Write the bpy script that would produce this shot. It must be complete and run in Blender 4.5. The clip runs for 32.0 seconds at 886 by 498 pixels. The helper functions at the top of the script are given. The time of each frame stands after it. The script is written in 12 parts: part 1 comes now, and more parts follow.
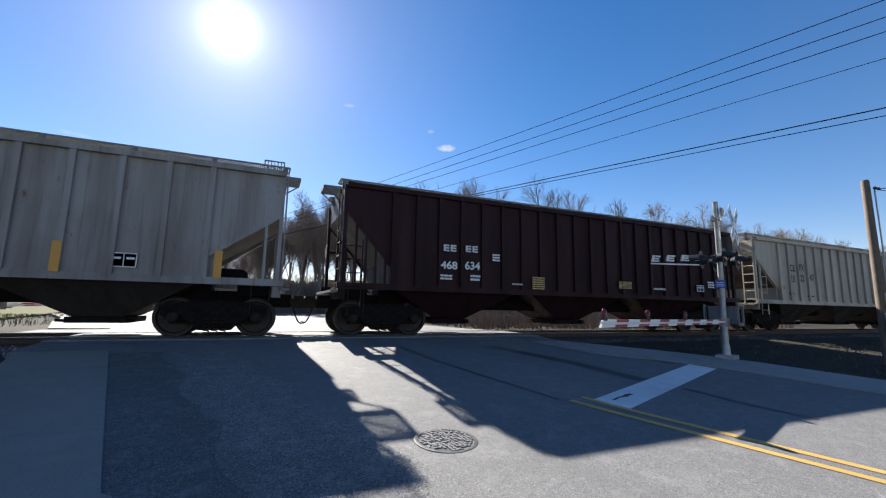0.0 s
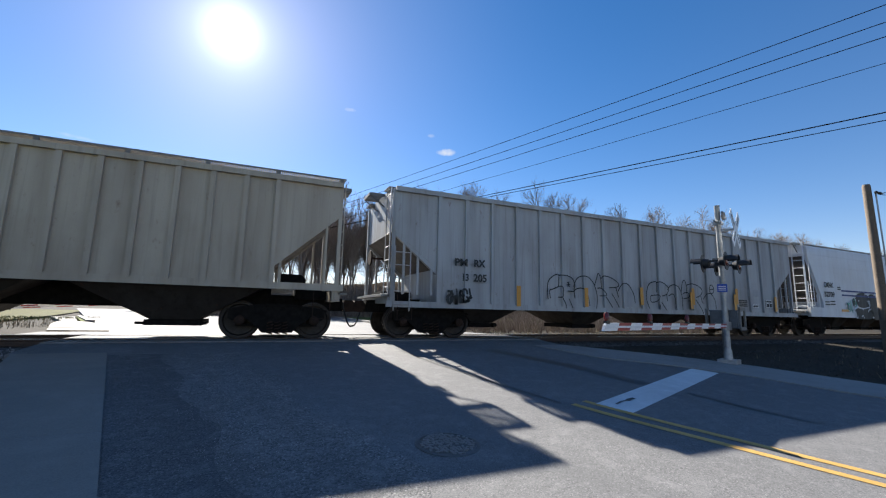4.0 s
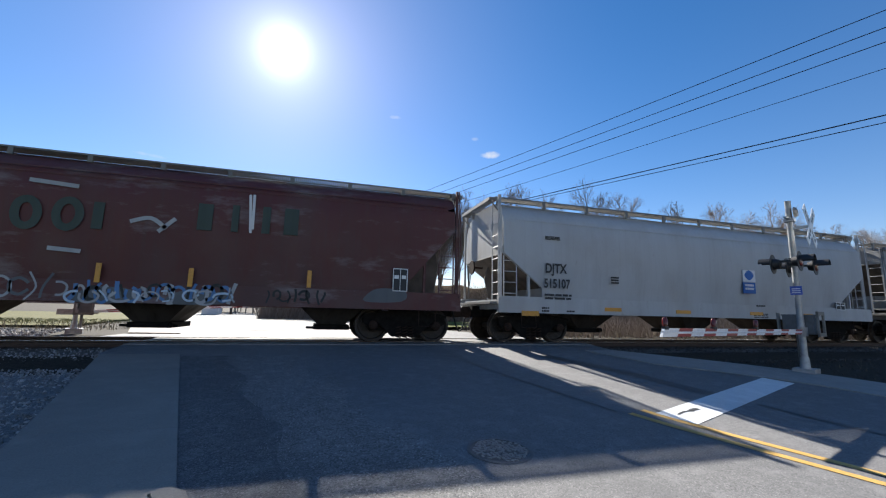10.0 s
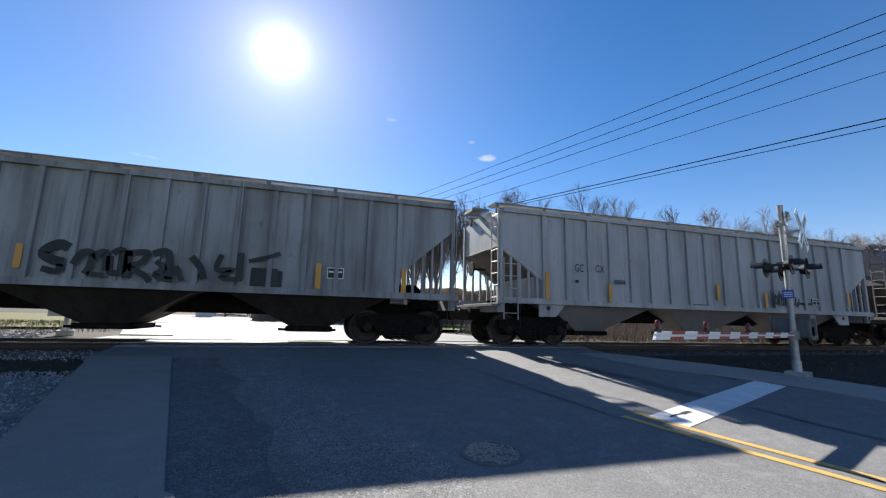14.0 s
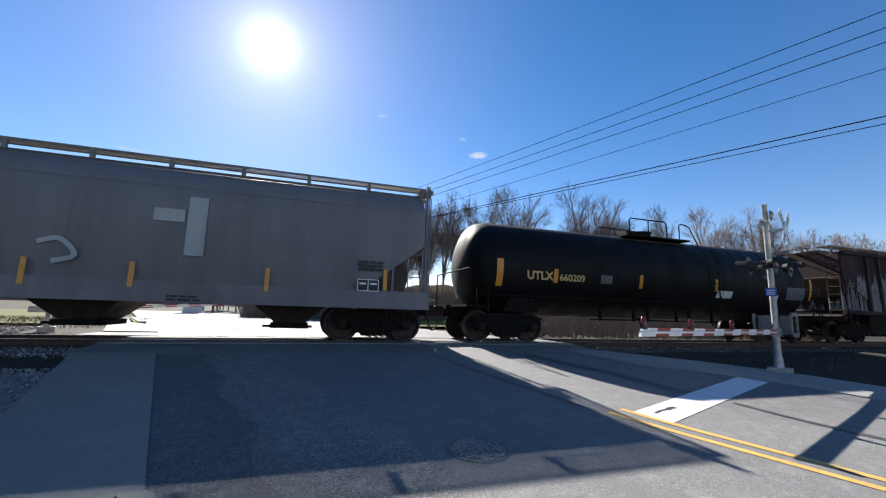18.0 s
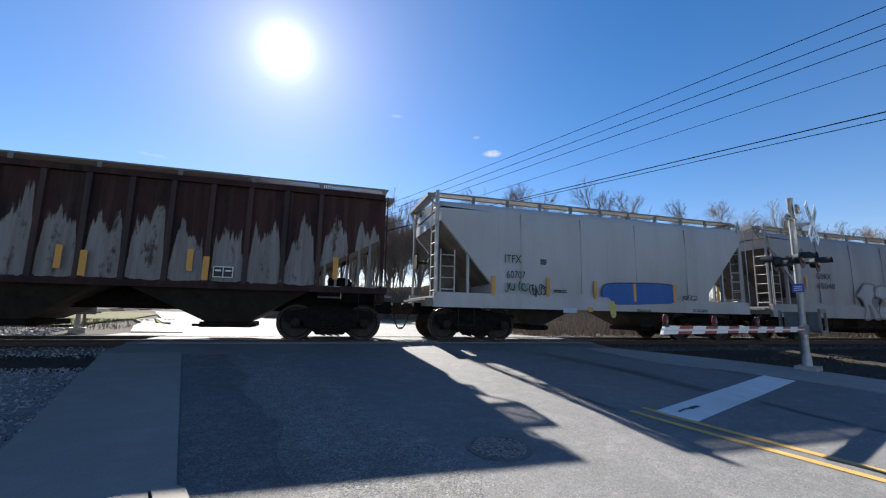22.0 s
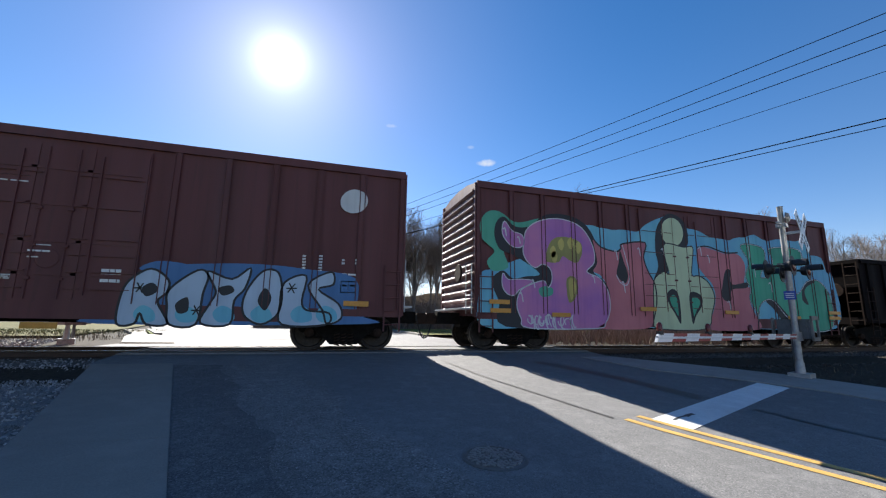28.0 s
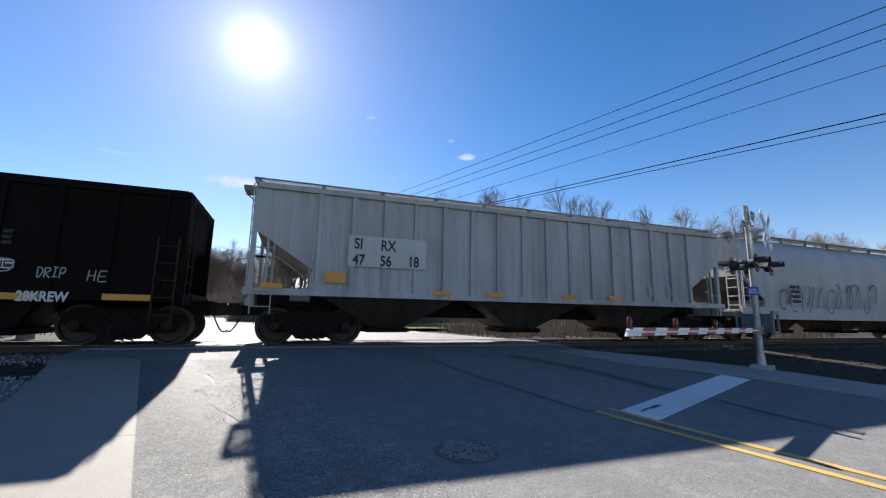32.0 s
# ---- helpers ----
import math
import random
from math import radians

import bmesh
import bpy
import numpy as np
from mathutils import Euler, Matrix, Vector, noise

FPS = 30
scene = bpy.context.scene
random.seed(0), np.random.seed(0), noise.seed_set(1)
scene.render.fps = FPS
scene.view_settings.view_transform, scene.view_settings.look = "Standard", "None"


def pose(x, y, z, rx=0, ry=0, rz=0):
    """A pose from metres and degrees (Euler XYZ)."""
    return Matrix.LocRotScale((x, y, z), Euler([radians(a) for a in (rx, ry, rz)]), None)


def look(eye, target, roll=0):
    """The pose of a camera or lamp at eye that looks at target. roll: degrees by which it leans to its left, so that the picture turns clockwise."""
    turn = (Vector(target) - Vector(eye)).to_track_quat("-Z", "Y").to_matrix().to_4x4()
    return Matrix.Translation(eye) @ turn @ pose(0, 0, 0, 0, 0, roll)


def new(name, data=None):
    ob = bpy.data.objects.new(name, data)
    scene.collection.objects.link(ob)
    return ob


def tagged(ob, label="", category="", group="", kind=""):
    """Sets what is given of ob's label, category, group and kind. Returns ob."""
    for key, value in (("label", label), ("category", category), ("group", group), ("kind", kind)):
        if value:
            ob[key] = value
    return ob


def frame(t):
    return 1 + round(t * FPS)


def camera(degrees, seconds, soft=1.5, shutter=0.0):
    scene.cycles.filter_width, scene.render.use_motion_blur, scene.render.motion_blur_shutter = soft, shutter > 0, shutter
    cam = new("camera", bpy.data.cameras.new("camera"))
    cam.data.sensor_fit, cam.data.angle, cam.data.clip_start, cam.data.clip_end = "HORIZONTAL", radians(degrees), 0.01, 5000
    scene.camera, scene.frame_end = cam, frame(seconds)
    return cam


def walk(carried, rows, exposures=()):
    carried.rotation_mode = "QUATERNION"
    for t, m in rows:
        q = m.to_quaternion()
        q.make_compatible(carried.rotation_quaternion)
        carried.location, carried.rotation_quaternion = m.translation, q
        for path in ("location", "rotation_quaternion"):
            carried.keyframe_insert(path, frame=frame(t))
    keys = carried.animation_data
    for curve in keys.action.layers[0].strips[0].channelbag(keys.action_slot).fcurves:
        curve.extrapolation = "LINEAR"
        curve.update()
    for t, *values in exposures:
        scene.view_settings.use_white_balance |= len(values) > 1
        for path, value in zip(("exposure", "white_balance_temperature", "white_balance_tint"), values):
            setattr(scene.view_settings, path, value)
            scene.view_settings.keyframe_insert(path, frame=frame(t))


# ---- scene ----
cam = camera(94.02, 32.0, soft=1.2)
PATH = [
    (0.0, pose(0.005, -12.304, 0.776, 98.08, -1.06, -23.35)),
    (0.5, pose(-0.000, -12.311, 0.769, 98.28, -1.10, -23.57)),
    (1.0, pose(0.000, -12.313, 0.764, 98.50, -1.05, -23.51)),
    (1.5, pose(0.004, -12.307, 0.764, 98.64, -1.07, -23.56)),
    (2.0, pose(0.005, -12.292, 0.765, 98.66, -1.08, -23.44)),
    (2.5, pose(0.003, -12.274, 0.765, 98.65, -0.98, -23.16)),
    (4.5, pose(-0.006, -12.258, 0.752, 98.66, -1.45, -23.64)),
    (5.0, pose(-0.000, -12.272, 0.753, 98.79, -1.46, -24.03)),
    (5.5, pose(0.002, -12.284, 0.756, 98.82, -1.41, -24.15)),
    (6.0, pose(0.004, -12.290, 0.761, 98.74, -1.45, -24.28)),
    (6.5, pose(0.009, -12.287, 0.763, 98.74, -1.25, -24.18)),
    (7.0, pose(0.013, -12.281, 0.763, 98.80, -1.21, -24.11)),
    (7.5, pose(0.009, -12.277, 0.765, 98.85, -1.22, -23.59)),
    (8.0, pose(-0.004, -12.275, 0.767, 98.86, -1.33, -22.28)),
    (8.5, pose(-0.023, -12.272, 0.767, 98.92, -1.31, -20.34)),
    (9.0, pose(-0.039, -12.268, 0.766, 99.00, -1.14, -18.42)),
    (9.5, pose(-0.045, -12.267, 0.767, 98.99, -1.13, -17.33)),
    (10.0, pose(-0.040, -12.267, 0.771, 98.97, -1.29, -17.01)),
    (10.5, pose(-0.032, -12.266, 0.777, 99.07, -1.10, -17.09)),
    (11.0, pose(-0.023, -12.265, 0.779, 99.08, -1.02, -17.32)),
    (11.5, pose(-0.015, -12.268, 0.777, 99.19, -1.13, -17.47)),
    (12.0, pose(-0.010, -12.276, 0.775, 99.17, -1.14, -17.60)),
    (12.5, pose(-0.010, -12.285, 0.774, 99.15, -1.17, -17.85)),
    (13.0, pose(-0.012, -12.289, 0.773, 99.22, -1.06, -17.77)),
    (13.5, pose(-0.010, -12.285, 0.770, 99.25, -1.14, -17.58)),
    (14.0, pose(-0.007, -12.276, 0.765, 99.36, -1.44, -17.57)),
    (14.5, pose(-0.005, -12.267, 0.764, 99.43, -1.47, -17.59)),
    (15.0, pose(-0.005, -12.263, 0.766, 99.60, -1.37, -17.78)),
    (15.5, pose(-0.007, -12.261, 0.768, 99.67, -1.32, -18.03)),
    (17.5, pose(0.025, -12.283, 0.771, 99.28, -1.24, -18.56)),
    (18.0, pose(0.025, -12.271, 0.764, 98.97, -1.55, -18.92)),
    (18.5, pose(0.022, -12.273, 0.764, 99.08, -1.25, -18.94)),
    (19.0, pose(0.018, -12.285, 0.769, 99.25, -0.80, -18.83)),
    (19.5, pose(0.017, -12.298, 0.773, 99.29, -0.69, -19.20)),
    (20.0, pose(0.018, -12.305, 0.772, 99.40, -0.58, -19.22)),
    (20.5, pose(0.019, -12.305, 0.768, 99.27, -0.54, -19.43)),
    (21.0, pose(0.017, -12.298, 0.764, 99.23, -0.41, -19.42)),
    (21.5, pose(0.008, -12.287, 0.760, 99.01, -0.87, -19.01)),
    (22.0, pose(-0.013, -12.277, 0.760, 98.80, -1.16, -16.73)),
    (22.5, pose(-0.048, -12.270, 0.761, 98.62, -1.35, -12.97)),
    (23.0, pose(-0.090, -12.266, 0.764, 98.58, -1.35, -6.17)),
    (23.5, pose(-0.120, -12.263, 0.767, 98.51, -1.61, -0.21)),
    (24.0, pose(-0.124, -12.265, 0.770, 98.76, -1.77, -4.03)),
    (24.5, pose(-0.107, -12.272, 0.773, 99.11, -1.52, -8.05)),
    (25.0, pose(-0.083, -12.281, 0.772, 99.42, -1.37, -11.29)),
    (25.5, pose(-0.060, -12.290, 0.765, 99.80, -1.21, -13.85)),
    (27.5, pose(-0.028, -12.284, 0.757, 100.05, -0.91, -17.37)),
    (28.0, pose(-0.010, -12.279, 0.754, 100.05, -0.88, -17.41)),
    (28.5, pose(0.001, -12.285, 0.754, 100.15, -0.53, -17.87)),
    (29.0, pose(0.007, -12.301, 0.755, 100.15, -0.45, -17.76)),
    (29.5, pose(0.012, -12.315, 0.758, 99.65, -1.12, -18.15)),
    (30.0, pose(0.019, -12.323, 0.762, 99.58, -0.97, -18.60)),
    (30.5, pose(0.027, -12.329, 0.764, 99.46, -1.17, -18.94)),
    (31.0, pose(0.033, -12.331, 0.766, 99.38, -1.13, -19.33)),
    (31.5, pose(0.033, -12.323, 0.767, 99.20, -1.12, -19.74)),
    (32.0, pose(0.026, -12.305, 0.770, 99.23, -0.93, -20.32)),
]
walk(cam, PATH)

# ---- sky, sun and exposure ----
SUN_AZ, SUN_EL = -6.6, 32.0          # degrees from +y towards +x, and above the horizon
SUN_WAY = Vector((math.sin(radians(SUN_AZ)) * math.cos(radians(SUN_EL)), math.cos(radians(SUN_AZ)) * math.cos(radians(SUN_EL)), math.sin(radians(SUN_EL))))
world = bpy.data.worlds.new("sky")
scene.world = world
world.use_nodes = True
wn, wl = world.node_tree.nodes, world.node_tree.links
wn.clear()


def wnode(kind, **values):
    n = wn.new(kind)
    for k, v in values.items():
        if k in n.inputs:
            n.inputs[k].default_value = v
    return n


sky = wn.new("ShaderNodeTexSky")
sky.sky_type = "NISHITA"
sky.sun_disc = False
sky.sun_elevation = radians(SUN_EL)
sky.sun_rotation = radians(SUN_AZ)
sky.altitude, sky.air_density, sky.dust_density, sky.ozone_density = 150, 1.0, 0.08, 2.6
sky_bg = wnode("ShaderNodeBackground", Strength=0.052)
hue = wnode("ShaderNodeHueSaturation", Saturation=1.30)
wl.new(sky.outputs[0], hue.inputs["Color"])
tint = wn.new("ShaderNodeMix")
tint.data_type, tint.blend_type = "RGBA", "MULTIPLY"
tint.inputs[0].default_value = 1.0
tint.inputs[7].default_value = (1.16, 0.94, 0.97, 1)
wl.new(hue.outputs[0], tint.inputs[6])
wl.new(tint.outputs[2], sky_bg.inputs["Color"])
co = wn.new("ShaderNodeTexCoord")
# the bright disc and its aureole
dot = wn.new("ShaderNodeVectorMath")
dot.operation = "DOT_PRODUCT"
dot.inputs[1].default_value = SUN_WAY
wl.new(co.outputs["Generated"], dot.inputs[0])
ang = wn.new("ShaderNodeMath")
ang.operation = "ARCCOSINE"
wl.new(dot.outputs["Value"], ang.inputs[0])
glow = wn.new("ShaderNodeFloatCurve")
cv = glow.mapping.curves[0]
for p, (x, y) in zip(cv.points, ((0.0, 1.0), (1.0, 0.0))):
    p.location = (x, y)
for x, y in ((0.020, 1.0), (0.038, 0.70), (0.058, 0.45), (0.085, 0.285), (0.125, 0.18), (0.21, 0.09), (0.40, 0.024)):
    cv.points.new(x, y)
glow.mapping.update()
wl.new(ang.outputs[0], glow.inputs["Value"])
glow_bg = wnode("ShaderNodeBackground", Color=(1.0, 0.985, 0.96, 1))
gain = wn.new("ShaderNodeMath")
gain.operation = "MULTIPLY"
gain.inputs[1].default_value = 0.41
wl.new(glow.outputs[0], gain.inputs[0])
wl.new(gain.outputs[0], glow_bg.inputs["Strength"])
both = wn.new("ShaderNodeAddShader")
wl.new(sky_bg.outputs[0], both.inputs[0])
wl.new(glow_bg.outputs[0], both.inputs[1])
last = both
w_out = wn.new("ShaderNodeOutputWorld")
# small fair-weather clouds: azimuth, elevation, half width and half height in degrees, strength
CLOUDS = ((23.4, 21.8, 1.9, 0.65, 0.75), (9.4, 26.3, 1.1, 0.4, 0.4), (21.1, 23.9, 0.7, 0.35, 0.25), (-6.2, 16.0, 7.2, 1.15, 0.95), (-20.0, 17.0, 2.2, 0.3, 0.25))
nz = wnode("ShaderNodeTexNoise", Scale=46.0, Detail=7.0, Roughness=0.68)
wl.new(co.outputs["Generated"], nz.inputs["Vector"])
for az, el, hw, hh, amount in CLOUDS:
    a, e = radians(az), radians(el)
    way = Vector((math.sin(a) * math.cos(e), math.cos(a) * math.cos(e), math.sin(e)))
    side = Vector((math.cos(a), -math.sin(a), 0))
    up = side.cross(way)
    parts = []
    for axis, half in ((side, hw), (up, hh)):
        d = wn.new("ShaderNodeVectorMath")
        d.operation = "DOT_PRODUCT"
        d.inputs[1].default_value = axis / math.sin(radians(half))
        wl.new(co.outputs["Generated"], d.inputs[0])
        s = wn.new("ShaderNodeMath")
        s.operation = "POWER"
        ab = wn.new("ShaderNodeMath")
        ab.operation = "ABSOLUTE"
        wl.new(d.outputs["Value"], ab.inputs[0])
        wl.new(ab.outputs[0], s.inputs[0])
        s.inputs[1].default_value = 2.0
        parts.append(s)
    r2 = wn.new("ShaderNodeMath")
    r2.operation = "ADD"
    wl.new(parts[0].outputs[0], r2.inputs[0])
    wl.new(parts[1].outputs[0], r2.inputs[1])
    fall = wnode("ShaderNodeMapRange")
    fall.inputs["From Min"].default_value, fall.inputs["From Max"].default_value = 0.0, 1.1
    fall.inputs["To Min"].default_value, fall.inputs["To Max"].default_value = 0.44, -0.32
    wl.new(r2.outputs[0], fall.inputs["Value"])
    tex = wn.new("ShaderNodeMath")
    tex.operation = "ADD"
    wl.new(fall.outputs[0], tex.inputs[0])
    wl.new(nz.outputs["Fac"], tex.inputs[1])
    sharp = wnode("ShaderNodeMapRange")
    sharp.inputs["From Min"].default_value, sharp.inputs["From Max"].default_value = 0.58, 1.02
    sharp.inputs["To Max"].default_value = amount
    wl.new(tex.outputs[0], sharp.inputs["Value"])
    front = wn.new("ShaderNodeVectorMath")
    front.operation = "DOT_PRODUCT"
    front.inputs[1].default_value = way
    wl.new(co.outputs["Generated"], front.inputs[0])
    ahead = wn.new("ShaderNodeMath")
    ahead.operation = "GREATER_THAN"
    ahead.inputs[1].default_value = 0.5
    wl.new(front.outputs["Value"], ahead.inputs[0])
    keep = wn.new("ShaderNodeMath")
    keep.operation = "MULTIPLY"
    wl.new(sharp.outputs[0], keep.inputs[0])
    wl.new(ahead.outputs[0], keep.inputs[1])
    cloud_bg = wnode("ShaderNodeBackground", Color=(0.93, 0.96, 1.0, 1), Strength=0.32)
    mix = wn.new("ShaderNodeMixShader")
    wl.new(keep.outputs[0], mix.inputs[0])
    wl.new(last.outputs[0], mix.inputs[1])
    wl.new(cloud_bg.outputs[0], mix.inputs[2])
    last = mix
wl.new(last.outputs[0], w_out.inputs["Surface"])

scene.view_settings.exposure = 1.55

sun = new("sun", bpy.data.lights.new("sun", "SUN"))
sun.data.energy, sun.data.angle, sun.data.color = 5.0, radians(0.55), (1.0, 0.95, 0.87)
sun.matrix_world = look(SUN_WAY * 60, (0, 0, 0))


# ---- mesh helpers ----
class Geo:
    """Collects vertices and faces of one mesh."""

    def __init__(self):
        self.v, self.f = [], []

    def add(self, verts, faces):
        n = len(self.v)
        self.v += [tuple(p) for p in verts]
        self.f += [tuple(i + n for i in q) for q in faces]
        return self

    def box(self, x0, x1, y0, y1, z0, z1):
        return self.add([(x0, y0, z0), (x1, y0, z0), (x1, y1, z0), (x0, y1, z0), (x0, y0, z1), (x1, y0, z1), (x1, y1, z1), (x0, y1, z1)],
                        [(3, 2, 1, 0), (4, 5, 6, 7), (0, 1, 5, 4), (1, 2, 6, 5), (2, 3, 7, 6), (3, 0, 4, 7)])

    def slab(self, poly, y0, y1):
        """A polygon in the x-z plane (anticlockwise seen from -y), from y0 to y1."""
        n = len(poly)
        v = [(x, y0, z) for x, z in poly] + [(x, y1, z) for x, z in poly]
        return self.add(v, [tuple(range(n)), tuple(range(2 * n - 1, n - 1, -1))] + [(i + n, (i + 1) % n + n, (i + 1) % n, i) for i in range(n)])

    def plate(self, poly, z0, z1):
        """A polygon in the x-y plane (anticlockwise from above), from z0 to z1; z may be given per corner."""
        n = len(poly)
        a = z0 if isinstance(z0, (list, tuple)) else [z0] * n
        b = z1 if isinstance(z1, (list, tuple)) else [z1] * n
        v = [(x, y, z) for (x, y), z in zip(poly, a)] + [(x, y, z) for (x, y), z in zip(poly, b)]
        return self.add(v, [tuple(range(n - 1, -1, -1)), tuple(range(n, 2 * n))] + [(i, (i + 1) % n, (i + 1) % n + n, i + n) for i in range(n)])

    def rings(self, rings, caps=True):
        m, k = len(rings), len(rings[0])
        f = [(i * k + j, i * k + (j + 1) % k, (i + 1) * k + (j + 1) % k, (i + 1) * k + j) for i in range(m - 1) for j in range(k)]
        if caps:
            f += [tuple(range(k - 1, -1, -1)), tuple(range((m - 1) * k, m * k))]
        return self.add([p for r in rings for p in r], f)

    def tube(self, points, r, n=8, r2=None):
        pts = [Vector(p) for p in points]
        out, side = [], None
        for i, p in enumerate(pts):
            d = (pts[min(i + 1, len(pts) - 1)] - pts[max(i - 1, 0)]).normalized()
            if side is None:
                side = d.orthogonal().normalized()
            side = (side - d * side.dot(d)).normalized()
            up = d.cross(side)
            q = r if r2 is None else r + (r2 - r) * i / (len(pts) - 1)
            out.append([p + q * (math.cos(2 * math.pi * k / n) * side + math.sin(2 * math.pi * k / n) * up) for k in range(n)])
        return self.rings(out)

    def lathe(self, centre, axis, profile, n=24):
        """profile: (distance along axis, radius)."""
        c, a = Vector(centre), Vector(axis).normalized()
        s = a.orthogonal().normalized()
        u = a.cross(s)
        return self.rings([[c + a * d + max(q, 1e-4) * (math.cos(2 * math.pi * k / n) * s + math.sin(2 * math.pi * k / n) * u) for k in range(n)] for d, q in profile])

    def mesh(self, name, material=None, smooth=0):
        me = bpy.data.meshes.new(name)
        me.from_pydata(self.v, [], self.f)
        if smooth:
            me.shade_smooth()
            me.set_sharp_from_angle(angle=radians(smooth))
        if material:
            me.materials.append(material)
        me.update()
        return me


def part(name, geo, material, parent, label="", smooth=0, at=None):
    me = geo if isinstance(geo, bpy.types.Mesh) else geo.mesh(name, material, smooth)
    ob = new(name, me)
    ob.parent = parent
    if at is not None:
        ob.matrix_basis = at
    if label:
        ob["label"] = label
    return ob


def thing(name, geo, material, label, category, group="", kind="", smooth=0, at=None):
    ob = new(name, geo.mesh(name, material, smooth) if geo else None)
    if at is not None:
        ob.matrix_basis = at
    return tagged(ob, label, category, group, kind)


# ---- materials ----
def nodes_of(name, rough=0.6, metal=0.0):
    m = bpy.data.materials.new(name)
    m.use_nodes = True
    n, l = m.node_tree.nodes, m.node_tree.links
    b = n["Principled BSDF"]
    b.inputs["Roughness"].default_value, b.inputs["Metallic"].default_value = rough, metal
    return m, n, l, b


def noise_at(n, l, scale, detail=4.0, stretch=(1, 1, 1), rough=0.55, where="Object"):
    tc, mp, nz = n.new("ShaderNodeTexCoord"), n.new("ShaderNodeMapping"), n.new("ShaderNodeTexNoise")
    mp.inputs["Scale"].default_value = stretch
    nz.inputs["Scale"].default_value, nz.inputs["Detail"].default_value, nz.inputs["Roughness"].default_value = scale, detail, rough
    l.new(tc.outputs[where], mp.inputs["Vector"])
    l.new(mp.outputs[0], nz.inputs["Vector"])
    return nz.outputs["Fac"]


def ramp(n, l, value, lo, hi, out_lo=0.0, out_hi=1.0):
    r = n.new("ShaderNodeMapRange")
    for k, v in (("From Min", lo), ("From Max", hi), ("To Min", out_lo), ("To Max", out_hi)):
        r.inputs[k].default_value = v
    l.new(value, r.inputs["Value"])
    return r.outputs[0]


def blend(n, l, fac, a, b, mode="MIX"):
    m = n.new("ShaderNodeMix")
    m.data_type, m.blend_type = "RGBA", mode
    if isinstance(fac, (int, float)):
        m.inputs[0].default_value = fac
    else:
        l.new(fac, m.inputs[0])
    for k, c in ((6, a), (7, b)):
        if isinstance(c, (tuple, list)):
            m.inputs[k].default_value = (*c[:3], 1)
        else:
            l.new(c, m.inputs[k])
    return m.outputs[2]


def bump(n, l, b, height, strength, distance):
    k = n.new("ShaderNodeBump")
    k.inputs["Strength"].default_value, k.inputs["Distance"].default_value = strength, distance
    l.new(height, k.inputs["Height"])
    l.new(k.outputs[0], b.inputs["Normal"])


def plain(name, colour, rough=0.6, metal=0.0, vary=0.25, scale=6.0, emit=0.0):
    m, n, l, b = nodes_of(name, rough, metal)
    f = noise_at(n, l, scale, 5.0)
    dark = tuple(c * (1 - vary) for c in colour)
    light = tuple(min(1, c * (1 + vary * 0.6)) for c in colour)
    c = blend(n, l, ramp(n, l, f, 0.3, 0.7), dark, light)
    l.new(c, b.inputs["Base Color"])
    l.new(ramp(n, l, f, 0.2, 0.8, rough - 0.12, min(1, rough + 0.12)), b.inputs["Roughness"])
    if emit:
        b.inputs["Emission Color"].default_value = (*colour, 1)
        b.inputs["Emission Strength"].default_value = emit
    return m


def car_paint(name, colour, dirt=(0.09, 0.07, 0.055), amount=0.5, rust=(0.13, 0.045, 0.022), rust_amount=0.12, rough=0.5, streaks=1.0, scuff=0.0):
    """Weathered paint: vertical streaks, blotches of road film and rust spots."""
    m, n, l, b = nodes_of(name, rough)
    streak = noise_at(n, l, 2.4, 6.0, (1.0, 1.0, 0.10))
    thin = noise_at(n, l, 9.0, 5.0, (1.0, 1.0, 0.035), 0.6)
    blotch = noise_at(n, l, 0.55, 5.0, (1, 1, 0.8))
    grain = noise_at(n, l, 38.0, 3.0)
    spots = noise_at(n, l, 5.5, 8.0, (1, 1, 0.45), 0.7)
    c = blend(n, l, ramp(n, l, streak, 0.42, 0.78, 0.0, amount * streaks), colour, dirt)
    c = blend(n, l, ramp(n, l, thin, 0.52, 0.70, 0.0, amount * 0.75 * streaks), c, tuple(k * 0.7 for k in dirt))
    c = blend(n, l, ramp(n, l, blotch, 0.45, 0.75, 0.0, amount * 0.9), c, dirt)
    c = blend(n, l, ramp(n, l, blotch, 0.15, 0.42, 0.18, 0.0), c, (1.0, 0.98, 0.94), "MULTIPLY")
    c = blend(n, l, ramp(n, l, spots, 0.62, 0.72, 0.0, min(1.0, rust_amount * 4)), c, rust)
    c = blend(n, l, ramp(n, l, grain, 0.2, 0.8, 0.0, 0.14), c, tuple(k * 0.55 for k in colour))
    if scuff:
        # pale chalky smears dragged along the car
        smear = noise_at(n, l, 1.1, 7.0, (0.45, 1.0, 1.5), 0.68)
        c = blend(n, l, ramp(n, l, smear, 0.54, 0.70, 0.0, scuff), c, (0.30, 0.285, 0.28))
    l.new(c, b.inputs["Base Color"])
    l.new(ramp(n, l, streak, 0.3, 0.75, rough - 0.1, rough + 0.25), b.inputs["Roughness"])
    bump(n, l, b, blotch, 0.12, 0.05)
    return m


